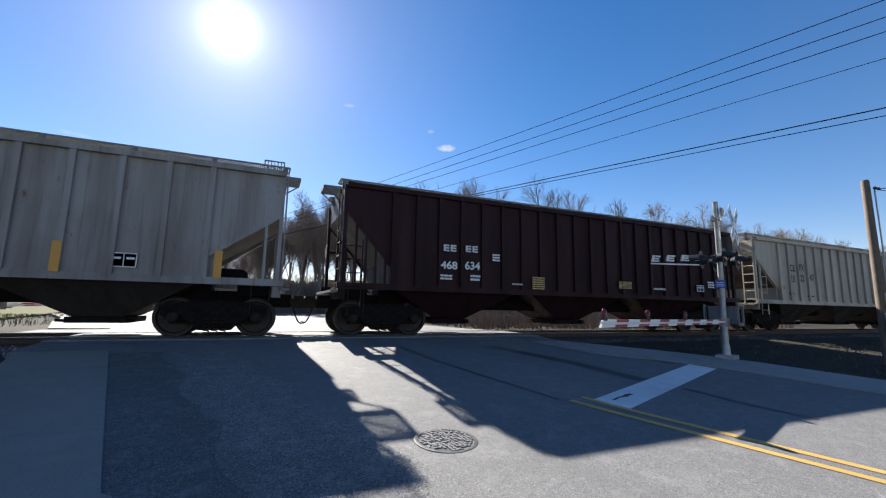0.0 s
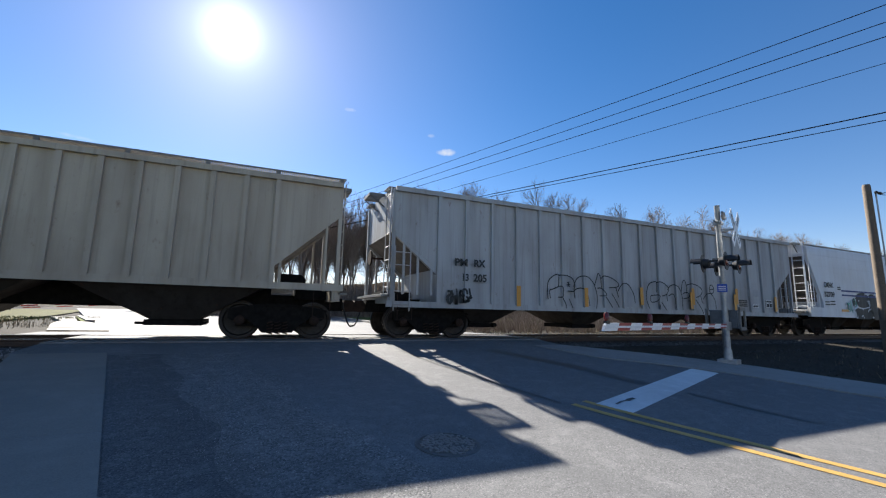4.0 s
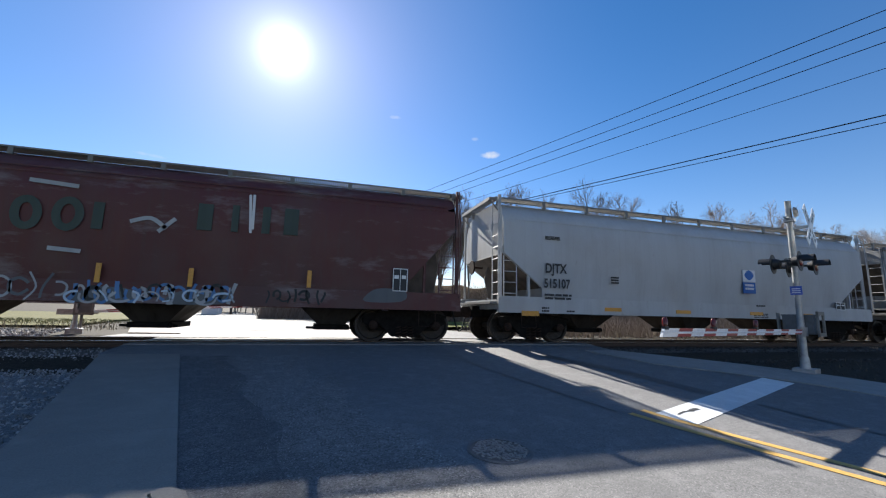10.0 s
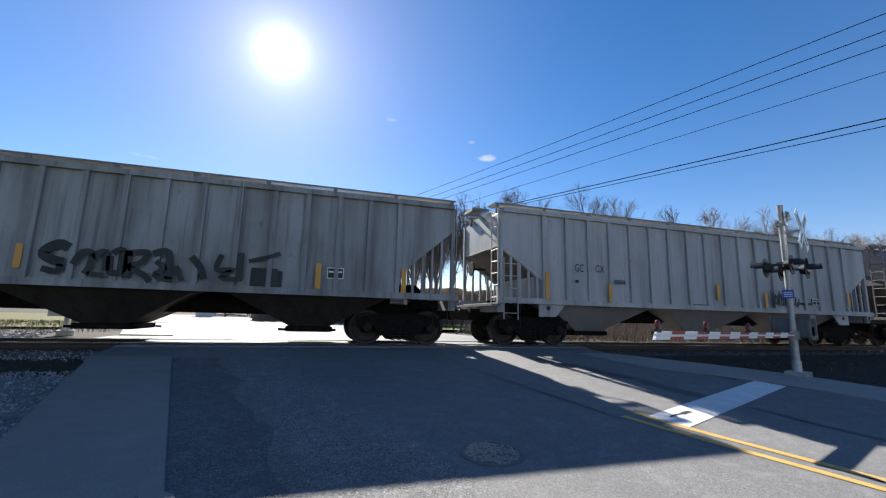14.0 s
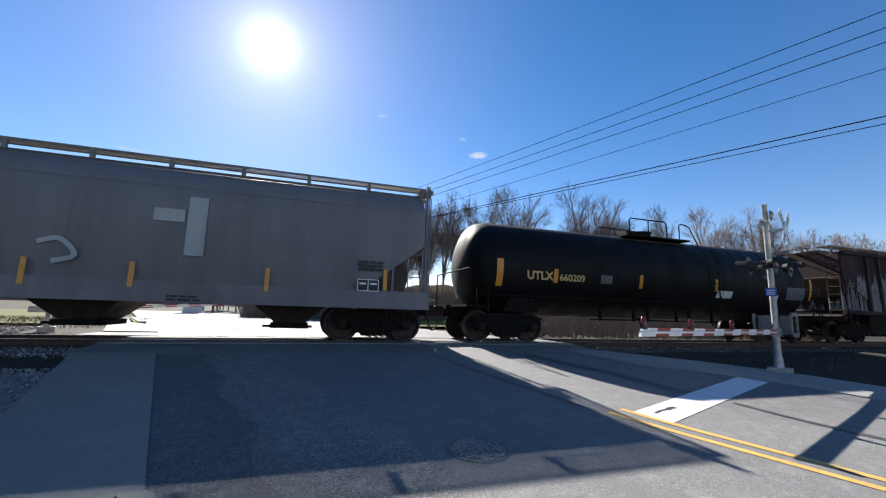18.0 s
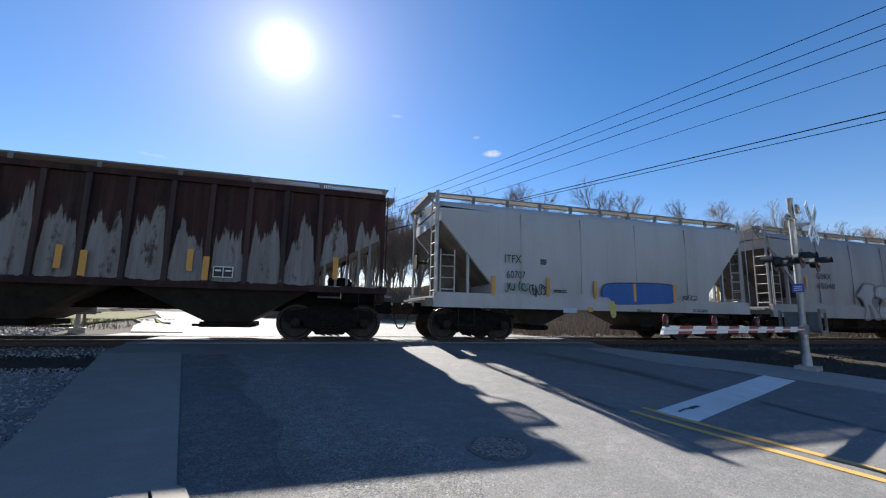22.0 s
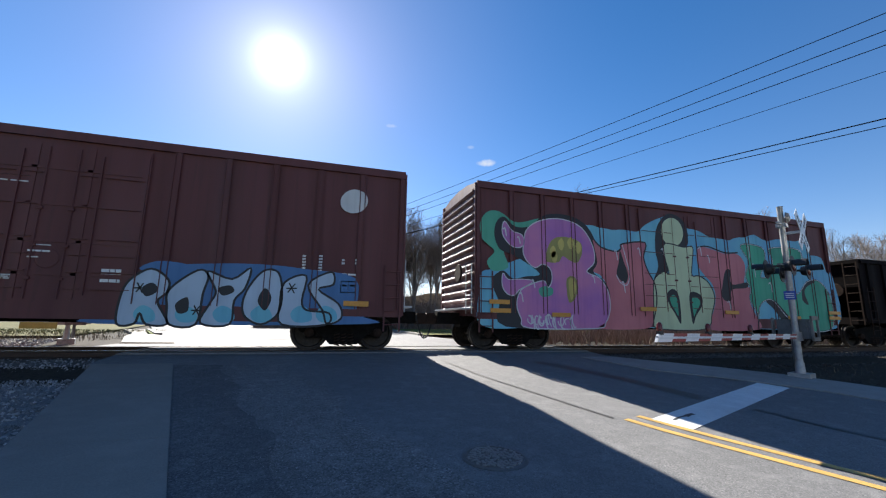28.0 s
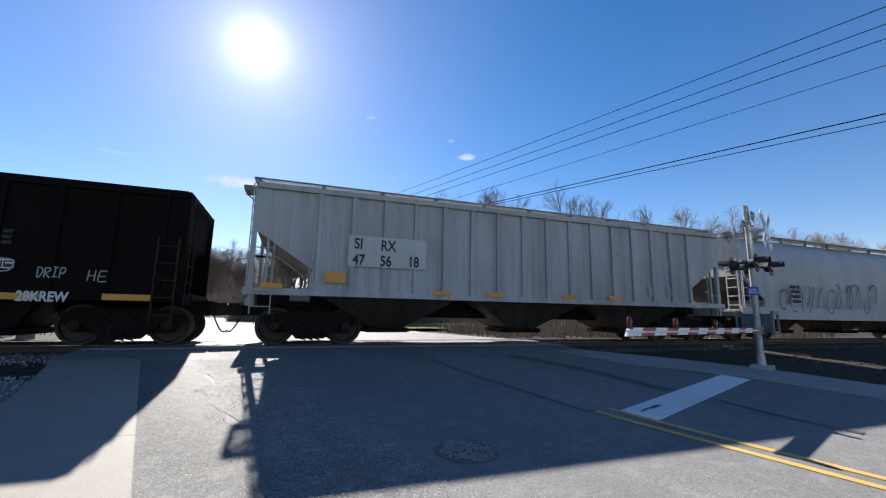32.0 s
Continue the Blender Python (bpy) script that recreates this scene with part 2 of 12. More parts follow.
PAINT = {
    "grey": car_paint("grey_hopper_paint", (0.30, 0.31, 0.32), (0.06, 0.046, 0.04), amount=0.7, rust_amount=0.15),
    "worn": car_paint("worn_grey_paint", (0.27, 0.26, 0.26), (0.11, 0.07, 0.05), amount=0.65, rust_amount=0.3),
    "brown": car_paint("mineral_brown_paint", (0.030, 0.0115, 0.0135), (0.014, 0.008, 0.009), 0.5),
    "tan": car_paint("cream_hopper_paint", (0.44, 0.38, 0.30), (0.20, 0.15, 0.11), 0.55, streaks=0.7),
    "pale": car_paint("pale_grey_paint", (0.39, 0.405, 0.415), (0.18, 0.15, 0.125), 0.5, rust_amount=0.14),
    "white": car_paint("white_hopper_paint", (0.68, 0.70, 0.72), (0.42, 0.35, 0.28), 0.4, rust_amount=0.08, streaks=0.35),
    "red": car_paint("faded_red_paint", (0.098, 0.029, 0.028), (0.10, 0.08, 0.075), 0.6, streaks=0.5, scuff=0.45),
    "smooth": car_paint("light_grey_paint", (0.41, 0.42, 0.425), (0.26, 0.22, 0.185), 0.55, rust_amount=0.06, streaks=0.3),
    "dull": car_paint("dull_grey_paint", (0.275, 0.27, 0.272), (0.16, 0.13, 0.115), 0.6, rust_amount=0.08, streaks=0.3),
    "mauve": car_paint("grey_violet_paint", (0.155, 0.15, 0.165), (0.10, 0.08, 0.078), 0.5, rust_amount=0.08, streaks=0.5, scuff=0.15),
    "tank": car_paint("black_tank_paint", (0.0035, 0.0035, 0.004), (0.008, 0.0075, 0.007), 0.4, rust_amount=0.02, rough=0.55),
    "box": car_paint("boxcar_brown_paint", (0.13, 0.04, 0.041), (0.075, 0.04, 0.038), 0.45, rust_amount=0.05),
    # Bays hang in the car's shadow; that shade is put into this dark colour.
    "bay": car_paint("grimy_shaded_bay_paint", (0.05, 0.043, 0.038), (0.022, 0.017, 0.014), 0.7, rust_amount=0.25, rough=0.75),
    "coal": car_paint("black_hopper_paint", (0.0075, 0.0052, 0.0052), (0.014, 0.0095, 0.009), 0.5, rust_amount=0.05, rough=0.7),
}


def rusty_paint(name, remains):
    """White paint that survives on the lower panels of a rusted side; its upper edge is ragged and runs down in streaks."""
    m, n, l, b = nodes_of(name, 0.75)
    streak = noise_at(n, l, 3.2, 5.0, (1.0, 1.0, 0.05), 0.62)
    drift = noise_at(n, l, 0.42, 2.0, (1.0, 1.0, 0.0))
    blotch = noise_at(n, l, 1.1, 7.0, (1, 1, 0.55), 0.66)
    tc, sep = n.new("ShaderNodeTexCoord"), n.new("ShaderNodeSeparateXYZ")
    l.new(tc.outputs["Object"], sep.inputs[0])

    def total(*values):
        out = values[0]
        for v in values[1:]:
            k = n.new("ShaderNodeMath")
            k.operation = "ADD"
            l.new(out, k.inputs[0])
            l.new(v, k.inputs[1])
            out = k.outputs[0]
        return out
    # rust runs down beside every post
    shift, near = n.new("ShaderNodeMath"), n.new("ShaderNodeMath")
    shift.operation, shift.inputs[1].default_value = "ADD", 6.57
    near.operation, near.inputs[1].default_value = "PINGPONG", 0.4107
    l.new(sep.outputs["X"], shift.inputs[0])
    l.new(shift.outputs[0], near.inputs[0])
    edge = total(ramp(n, l, sep.outputs["Z"], 1.4, 3.9, 0.95, -0.98), ramp(n, l, streak, 0.3, 0.7, -0.42, 0.42), ramp(n, l, drift, 0.3, 0.7, -0.22, 0.25), ramp(n, l, sep.outputs["Z"], 1.30, 1.42, -2.0, 0.0), ramp(n, l, near.outputs[0], 0.06, 0.15, -0.6, 0.12), ramp(n, l, blotch, 0.3, 0.7, 0.22, -0.22))
    keep = ramp(n, l, edge, 0.10 - remains, 0.20 - remains)
    rust = blend(n, l, ramp(n, l, blotch, 0.35, 0.68), (0.050, 0.021, 0.019), (0.014, 0.009, 0.0095))
    rust = blend(n, l, ramp(n, l, noise_at(n, l, 6.0, 5.0, (1.0, 1.0, 0.06), 0.6), 0.5, 0.75, 0.0, 0.4), rust, (0.11, 0.065, 0.05))
    white = blend(n, l, ramp(n, l, noise_at(n, l, 8.0, 6.0, (1.0, 1.0, 0.06), 0.65), 0.42, 0.70, 0.0, 0.6), (0.235, 0.225, 0.22), (0.105, 0.075, 0.06))
    spots = ramp(n, l, noise_at(n, l, 3.4, 7.0, (1, 1, 0.4), 0.7), 0.56, 0.64, 0.0, 0.9)
    white = blend(n, l, spots, white, (0.06, 0.032, 0.025))
    l.new(blend(n, l, keep, rust, white), b.inputs["Base Color"])
    bump(n, l, b, blotch, 0.25, 0.02)
    return m


PAINT["rust"] = rusty_paint("rusted_hopper_paint", 0.0)
PAINT["rust_post"] = rusty_paint("rusted_post_paint", -0.45)
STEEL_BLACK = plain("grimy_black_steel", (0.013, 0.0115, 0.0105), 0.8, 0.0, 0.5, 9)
STEEL_RUST = plain("rusty_brown_steel", (0.038, 0.024, 0.018), 0.8, 0.0, 0.5, 7)
WHEEL_STEEL = plain("worn_wheel_steel", (0.04, 0.034, 0.03), 0.5, 0.4, 0.5, 8)
RAIL_SIDE = plain("rail_rust", (0.06, 0.036, 0.025), 0.75, 0.2, 0.4, 14)
RAIL_TOP = plain("polished_rail_head", (0.55, 0.54, 0.52), 0.22, 1.0, 0.15, 20)
GALV = plain("galvanized_steel", (0.36, 0.37, 0.38), 0.48, 0.55, 0.3, 8)
# Grime on the end slopes; on smooth cars it also stands for shade.
SLOPE_DIRT_SHADE = plain("grimy_shaded_slope_sheet", (0.12, 0.10, 0.085), 0.85, 0.0, 0.55, 1.7)
GALV_DULL = plain("dull_galvanized_grating", (0.18, 0.177, 0.168), 0.6, 0.4, 0.3, 10)
BLACK = plain("matt_black", (0.015, 0.015, 0.016), 0.55, 0.0, 0.2, 12)
RUBBER = plain("black_rubber", (0.018, 0.018, 0.018), 0.7, 0.0, 0.3, 20)
WHITE = plain("white_stencil_paint", (0.72, 0.72, 0.70), 0.6, 0.0, 0.12, 22)
DARK = plain("black_stencil_paint", (0.02, 0.021, 0.024), 0.6, 0.0, 0.2, 22)
YELLOW = plain("yellow_reflector", (0.56, 0.25, 0.025), 0.35, 0.0, 0.15, 30)
AMBER = plain("amber_stencil_paint", (0.52, 0.36, 0.13), 0.5, 0.0, 0.2, 20)
RED_TAPE = plain("red_reflective_tape", (0.26, 0.011, 0.016), 0.35, 0.0, 0.15, 20)
WHITE_TAPE = plain("white_reflective_tape", (0.74, 0.74, 0.74), 0.35, 0.0, 0.1, 20)
for m, dull in ((STEEL_BLACK, 0.06), (STEEL_RUST, 0.1), (WHEEL_STEEL, 0.2), (PAINT["tank"], 0.16), (PAINT["coal"], 0.07), (PAINT["bay"], 0.15), (PAINT["rust"], 0.2), (PAINT["brown"], 0.12), (PAINT["red"], 0.3), (PAINT["box"], 0.3)):
    m.node_tree.nodes["Principled BSDF"].inputs["Specular IOR Level"].default_value = dull


# ---- ground, road and track ----
def ground_z(y):
    """Height of the crossing's surface: level over the rails, falling towards the camera's side, nearly flat beyond."""
    if y < -8.0:
        return -0.555 + 0.05 * (max(y, -16.0) + 8.0)
    if y < -1.2:
        return -0.03 + 0.0772 * (y + 1.2)
    if y < 1.8:
        return -0.03
    if y < 30:
        return -0.03 - 0.006 * (y - 1.8)
    return -0.2 + 0.004 * (y - 30)


ROAD_R = Vector((-0.334, 0.943))   # along the road, away from the camera
ROAD_Q = Vector((0.943, 0.334))    # across it, to the right


def stony(name, a, b, scale, rough=0.9, depth=0.012, relief=0.6):
    m, n, l, bs = nodes_of(name, rough)
    big = noise_at(n, l, 0.35, 5.0, where="Object")
    mid = noise_at(n, l, 3.0, 6.0)
    fine = noise_at(n, l, scale, 4.0, rough=0.7)
    c = blend(n, l, ramp(n, l, fine, 0.3, 0.7), a, b)
    c = blend(n, l, ramp(n, l, big, 0.3, 0.7, 0.0, 0.45), c, tuple(k * 0.6 for k in a))
    c = blend(n, l, ramp(n, l, mid, 0.45, 0.75, 0.0, 0.25), c, tuple(min(1, k * 1.25) for k in b))
    l.new(c, bs.inputs["Base Color"])
    bump(n, l, bs, fine, relief, depth)
    return m


def asphalt(name, a, b, rough, chip, ravel, relief=0.45):
    """Rolled asphalt: pale and dark chippings, blotches, and wear that runs with the traffic."""
    m, n, l, bs = nodes_of(name, rough)
    bs.inputs["Specular IOR Level"].default_value = 0.3
    tc, mp = n.new("ShaderNodeTexCoord"), n.new("ShaderNodeMapping")
    mp.inputs["Rotation"].default_value = (0, 0, radians(-19.5))
    l.new(tc.outputs["Object"], mp.inputs["Vector"])
    st = n.new("ShaderNodeMapping")
    st.inputs["Scale"].default_value = (1.0, 0.05, 1.0)
    l.new(mp.outputs[0], st.inputs["Vector"])

    def nz(scale, detail, source, r=0.6):
        k = n.new("ShaderNodeTexNoise")
        k.inputs["Scale"].default_value, k.inputs["Detail"].default_value, k.inputs["Roughness"].default_value = scale, detail, r
        l.new(source.outputs[0], k.inputs["Vector"])
        return k.outputs["Fac"]
    vo = n.new("ShaderNodeTexVoronoi")
    vo.inputs["Scale"].default_value = chip
    l.new(mp.outputs[0], vo.inputs["Vector"])
    hs = n.new("ShaderNodeSeparateColor")
    l.new(vo.outputs["Color"], hs.inputs[0])
    lanes, blot, mid, fine = nz(0.9, 4.0, st), nz(0.5, 6.0, mp), nz(4.5, 7.0, mp, 0.7), nz(55, 4.0, mp, 0.75)
    c = blend(n, l, ramp(n, l, hs.outputs[0], 0.0, 1.0), a, b)
    c = blend(n, l, ramp(n, l, hs.outputs[1], 0.9, 0.97, 0.0, 0.55), c, tuple(k * 1.9 for k in b))
    c = blend(n, l, ramp(n, l, hs.outputs[2], 0.86, 0.92, 0.0, 0.6), c, tuple(k * 0.35 for k in a))
    c = blend(n, l, ramp(n, l, fine, 0.25, 0.75, 0.45, 0.0), c, tuple(k * 0.5 for k in a))
    c = blend(n, l, ramp(n, l, lanes, 0.38, 0.66, 0.0, 0.42), c, tuple(k * 0.72 for k in a))
    c = blend(n, l, ramp(n, l, blot, 0.35, 0.7, 0.30, 0.0), c, tuple(k * 0.6 for k in a))
    c = blend(n, l, ramp(n, l, mid, 0.50, 0.72, 0.0, 0.35), c, tuple(k * 1.2 for k in b))
    l.new(c, bs.inputs["Base Color"])
    l.new(ramp(n, l, lanes, 0.3, 0.7, rough + 0.08, rough - 0.08), bs.inputs["Roughness"])
    h = n.new("ShaderNodeMath")
    h.operation = "ADD"
    l.new(ramp(n, l, vo.outputs["Distance"], 0.0, 0.9, 1.0, 0.0), h.inputs[0])
    l.new(ramp(n, l, mid, 0.35, 0.65, 0.0, ravel), h.inputs[1])
    bump(n, l, bs, h.outputs[0], relief, 0.004 if relief < 0.6 else 0.008)
    return m


ASPHALT = asphalt("worn_asphalt", (0.142, 0.141, 0.142), (0.245, 0.241, 0.237), 0.84, 95, 0.8, 0.35)
ASPHALT_OLD = asphalt("ravelled_asphalt", (0.11, 0.11, 0.11), (0.31, 0.305, 0.297), 0.84, 66, 0.5, 0.9)
CONCRETE = stony("brushed_concrete", (0.18, 0.165, 0.146), (0.255, 0.235, 0.208), 60, 0.85, 0.003)
CONCRETE_OLD = stony("old_concrete", (0.20, 0.195, 0.185), (0.31, 0.30, 0.285), 50, 0.85, 0.004)
BALLAST_MAT = stony("grey_ballast", (0.06, 0.057, 0.054), (0.18, 0.172, 0.164), 26, 0.95, 0.03)
EARTH = stony("gravelly_earth", (0.022, 0.019, 0.015), (0.065, 0.056, 0.043), 14, 0.95, 0.03)
TURF = stony("short_turf", (0.08, 0.11, 0.025), (0.19, 0.20, 0.06), 20, 0.95, 0.03)
LINE_WHITE = stony("worn_white_marking", (0.56, 0.58, 0.59), (0.80, 0.81, 0.81), 40, 0.6, 0.003)
LINE_YELLOW = stony("worn_yellow_marking", (0.46, 0.27, 0.06), (0.62, 0.39, 0.11), 40, 0.6, 0.003)
TIE_WOOD = stony("creosoted_timber", (0.045, 0.035, 0.028), (0.11, 0.09, 0.075), 18, 0.9, 0.01)
TURF_FAR = stony("dull_olive_turf", (0.055, 0.058, 0.018), (0.15, 0.14, 0.05), 20, 0.95, 0.03)
for m in (EARTH, TURF, TURF_FAR, BALLAST_MAT):
    m.node_tree.nodes["Principled BSDF"].inputs["Specular IOR Level"].default_value = 0.12
CAST_IRON = plain("worn_cast_iron", (0.10, 0.098, 0.096), 0.5, 0.35, 0.4, 20)


def strip(name, left, right, material, label, category, lift=0.0, drop=0.12, rows=None, kind="structure"):
    """A surface between two edges given as functions of y, following the ground."""
    g = Geo()
    top, low = [], []
    for y in rows:
        a, b = left(y), right(y)
        for x in (a, b):
            top.append((x, y, ground_z(y) + lift))
            low.append((x, y, ground_z(y) + lift - drop))
    n = len(rows)
    g.v = top + low
    for i in range(n - 1):
        a, b, c, d = 2 * i, 2 * i + 1, 2 * i + 3, 2 * i + 2
        g.f += [(a, b, c, d), (d + 2 * n, c + 2 * n, b + 2 * n, a + 2 * n), (a, d, d + 2 * n, a + 2 * n), (c, b, b + 2 * n, c + 2 * n)]
    e = 2 * (n - 1)
    g.f += [(1, 0, 2 * n, 1 + 2 * n), (e, e + 1, e + 1 + 2 * n, e + 2 * n)]
    return tagged(new(name, g.mesh(name, material)), label, category, kind=kind)


# one sheet of ground out to the horizon
gg = Geo()
ys = [-900, -300, -100, -40, -20, -16, -12, -10, -9, -8, -7, -6, -5, -4, -3.2, -2.6, -1.9, 1.9, 2.6, 4, 6, 9, 14, 20, 30, 45, 70, 110, 200, 500, 1500, 4000]
xs = [-4000, -1200, -400, -150, -70, -40, -25, -16, -10, -7, -5, -3, 0, 4, 8, 10, 12, 14, 17, 20, 25, 32, 45, 70, 150, 400, 1200, 4000]
for y in ys:
    for x in xs:
        h = ground_z(y) - 0.14
        if y > 60:
            h = ground_z(60) - 0.14 + 0.012 * (min(y, 500) - 60)
        if abs(x) < 60 and (y < -3 or y > 4):
            h += 0.05 * noise.noise((x * 0.35, y * 0.35, 0))
        gg.v.append((x, y, h))
k = len(xs)
gg.f = [(i * k + j, i * k + j + 1, (i + 1) * k + j + 1, (i + 1) * k + j) for i in range(len(ys) - 1) for j in range(k - 1)]
tagged(new("ground", gg.mesh("ground", EARTH, 60)), "brown gravelly earth with sparse winter grass", "ground", kind="structure")

NEAR_Y = [-60, -40, -26, -20, -16, -14, -12, -10.5, -9.5, -8.8, -8.0, -7.2, -6.4, -6.0, -5.6, -5.2, -4.8, -4.3, -4.0, -3.2, -2.63, -2.61, -2.47, -2.45, -1.9, -1.43]
FAR_Y = [1.43, 1.9, 2.6, 2.89, 2.91, 5, 8, 12, 18, 26, 40, 60, 90, 130]


def along(x0, y0):
    """Edge through a point, parallel with the road."""
    return lambda y: x0 + (y - y0) * ROAD_R[0] / ROAD_R[1]


def walk_left(y):
    return -3.93 - (y + 2.56) * 0.271


def walk_right(y):
    return -2.55 - (y + 2.70) * 0.276


EDGE_NEAR = [(7.0, -2.45), (7.55, -4.3), (8.3, -5.05), (8.95, -5.75), (9.45, -6.6), (9.75, -7.6), (10.25, -9.2), (11.2, -12.0), (14.0, -20.0)]
EDGE_FAR = [(7.95, -2.45), (9.05, -3.5), (9.82, -4.26), (10.5, -5.1), (11.0, -5.95), (11.4, -6.95), (12.0, -8.7), (13.0, -11.6), (15.9, -19.6)]


def between(points, y):
    """x at y on a polyline ordered by falling y, carried on straight beyond its end."""
    for (ax, ay), (bx, by) in zip(points, points[1:]):
        if y >= by or (bx, by) == points[-1]:
            return ax + (bx - ax) * (y - ay) / (by - ay)


def road_left(y):
    return -4.0 if y > -2.62 else walk_right(y)


def road_right(y):
    return 8.0 if y > -2.46 else between(EDGE_NEAR, y)


strip("road", road_left, road_right, ASPHALT, "grey worn asphalt road rising to the level crossing", "road", 0.0, 0.15, NEAR_Y)
# the ravelled shoulder of the road beside the footway
ASPHALT_DARK = asphalt("fresh_asphalt_strip", (0.088, 0.088, 0.09), (0.22, 0.217, 0.212), 0.84, 75, 0.5, 0.6)
strip("road_edge", lambda y: walk_right(y) + 0.01, lambda y: walk_right(y) + 0.98 + 0.07 * math.sin(y * 3.1) + 0.05 * math.sin(y * 7.7), ASPHALT_DARK, "darker asphalt strip beside the footway", "road", 0.0025, 0.02,
      [-60, -40, -25] + [-14 + 0.2 * i for i in range(57)])
strip("road_shoulder", lambda y: walk_right(y) + 0.9 + 0.12 * math.sin(y * 2.6 + 1), lambda y: walk_right(y) + 2.15 + 0.16 * math.sin(y * 2.1) + 0.06 * math.sin(y * 6.3), ASPHALT_OLD, "ravelled asphalt shoulder with loose chippings", "road", 0.004, 0.02,
      [-60, -40, -25] + [-14 + 0.2 * i for i in range(57)])
FAR_RIGHT = [(9.6, 130), (9.4, 70), (7.6, 35), (6.62, 14.6), (6.5, 10), (7.0, 6), (7.6, 2.6), (8.0, 1.35)]
strip("road_far", lambda y: -4.05 - 0.334 * (y - 2.9) if y > 2.9 else -5.6, lambda y: between(FAR_RIGHT, y), ASPHALT, "sunlit asphalt road beyond the level crossing", "road", 0.0, 0.15, FAR_Y)


def line_piece(name, p, q, width, material, label, lift=0.006):
    """A painted line on the ground from p to q."""
    p, q = Vector(p), Vector(q)
    d = (q - p).normalized()
    s = Vector((-d.y, d.x)) * width / 2
    steps = max(2, int((q - p).length / 0.5))
    g = Geo()
    for i in range(steps + 1):
        c = p + (q - p) * i / steps
        for e in (c - s, c + s):
            g.v.append((e.x, e.y, ground_z(e.y) + lift))
    g.f = [(2 * i, 2 * i + 2, 2 * i + 3, 2 * i + 1) for i in range(steps)]
    return tagged(new(name, g.mesh(name, material)), label, "road marking", kind="structure")


for k in (0, 1):
    a = Vector((4.15, -7.38)) + Vector((0.285, 0.095)) * k
    line_piece("yellow_line", a, a + Vector((0.317, -0.948)) * 30, 0.115, LINE_YELLOW, "worn double yellow centre line on asphalt")
bar_a, bar_b = Vector((4.61, -7.68)), Vector((8.96, -6.0))
line_piece("stop_line", bar_a, bar_b, 0.52, LINE_WHITE, "worn white stop line painted across the lane")

# ---- track ----
bal = Geo()
for x0, x1 in ((-360, -4.0), (8.0, 380)):
    for a, b in ((-2.7, 2.7),):
        bal.add([(x0, -3.3, -0.42), (x1, -3.3, -0.42), (x1, -1.55, -0.17), (x0, -1.55, -0.17), (x0, 1.55, -0.17), (x1, 1.55, -0.17), (x1, 3.3, -0.40), (x0, 3.3, -0.40)],
                [(0, 1, 2, 3), (3, 2, 5, 4), (4, 5, 6, 7)])
tagged(new("ballast_bed", bal.mesh("ballast_bed", BALLAST_MAT)), "bed of dark grey crushed stone under the track", "ballast", kind="structure")


def rail_profile(x, y):
    # foot, web and head of a flat-bottomed rail whose head top is at 0
    p = [(-0.07, -0.165), (0.07, -0.165), (0.07, -0.15), (0.012, -0.135), (0.010, -0.045), (0.036, -0.035), (0.036, -0.006), (0.028, 0.0), (-0.028, 0.0), (-0.036, -0.006), (-0.036, -0.035), (-0.010, -0.045), (-0.012, -0.135), (-0.07, -0.15)]
    return [(x, y + a, b) for a, b in p]


track = new("railway_track")
tagged(track, "standard gauge railway track of rusty rails on timber sleepers", "railway track", kind="structure")
for y in (-0.754, 0.754):
    rail = part("rail", Geo().rings([rail_profile(x, y) for x in (-360, 380)]), RAIL_SIDE, track, "rusty steel rail with polished head")
    part("rail_head", Geo().box(-360, 380, y - 0.024, y + 0.024, -0.003, 0.002), RAIL_TOP, rail, "bright polished running surface")
tie_mesh = Geo().box(-0.115, 0.115, -1.30, 1.30, -0.33, -0.163).mesh("sleeper", TIE_WOOD)
plate_mesh = Geo().box(-0.09, 0.09, -0.19, 0.19, -0.163, -0.148).mesh("tie_plate", RAIL_SIDE)
random.seed(3)
x = -34.0
while x < 44:
    if not -4.3 < x < 8.3:
        t = part("sleeper", tie_mesh, None, track, at=pose(x + random.uniform(-0.03, 0.03), 0, random.uniform(-0.012, 0.004), 0, 0, random.uniform(-1, 1)))
        for y in (-0.754, 0.754):
            part("tie_plate", plate_mesh, None, t, at=pose(0, y, 0.004))
    x += 0.52
far_ties = Geo()
for x0, x1 in ((-120, -34.2), (44.2, 130)):
    x = x0
    while x < x1:
        far_ties.box(x - 0.115, x + 0.115, -1.30, 1.30, -0.33, -0.163)
        x += 0.52
ob = part("far_sleepers", far_ties, TIE_WOOD, track)
ob["kind"] = "stuff"
# crossing panels of asphalt and rubber flangeways between and beside the rails
panel = Geo().box(-4.0, 8.0, -0.66, 0.66, -0.16, -0.012)
tagged(new("crossing_panel", panel.mesh("crossing_panel", ASPHALT)), "dark asphalt crossing surface between the rails", "level crossing", kind="structure")
for y0, y1 in ((-1.42, -0.80), (0.80, 1.42)):
    tagged(new("crossing_apron", Geo().box(-4.0, 8.0, y0, y1, -0.16, -0.018).mesh("crossing_apron", ASPHALT)), "asphalt apron against the outside of the rail", "level crossing", kind="structure")
for y in (-0.7, 0.7):
    tagged(new("flangeway_filler", Geo().box(-4.0, 8.0, y - 0.035, y + 0.035, -0.12, -0.05).mesh("flangeway_filler", RUBBER)), "black rubber flangeway filler", "level crossing", kind="structure")


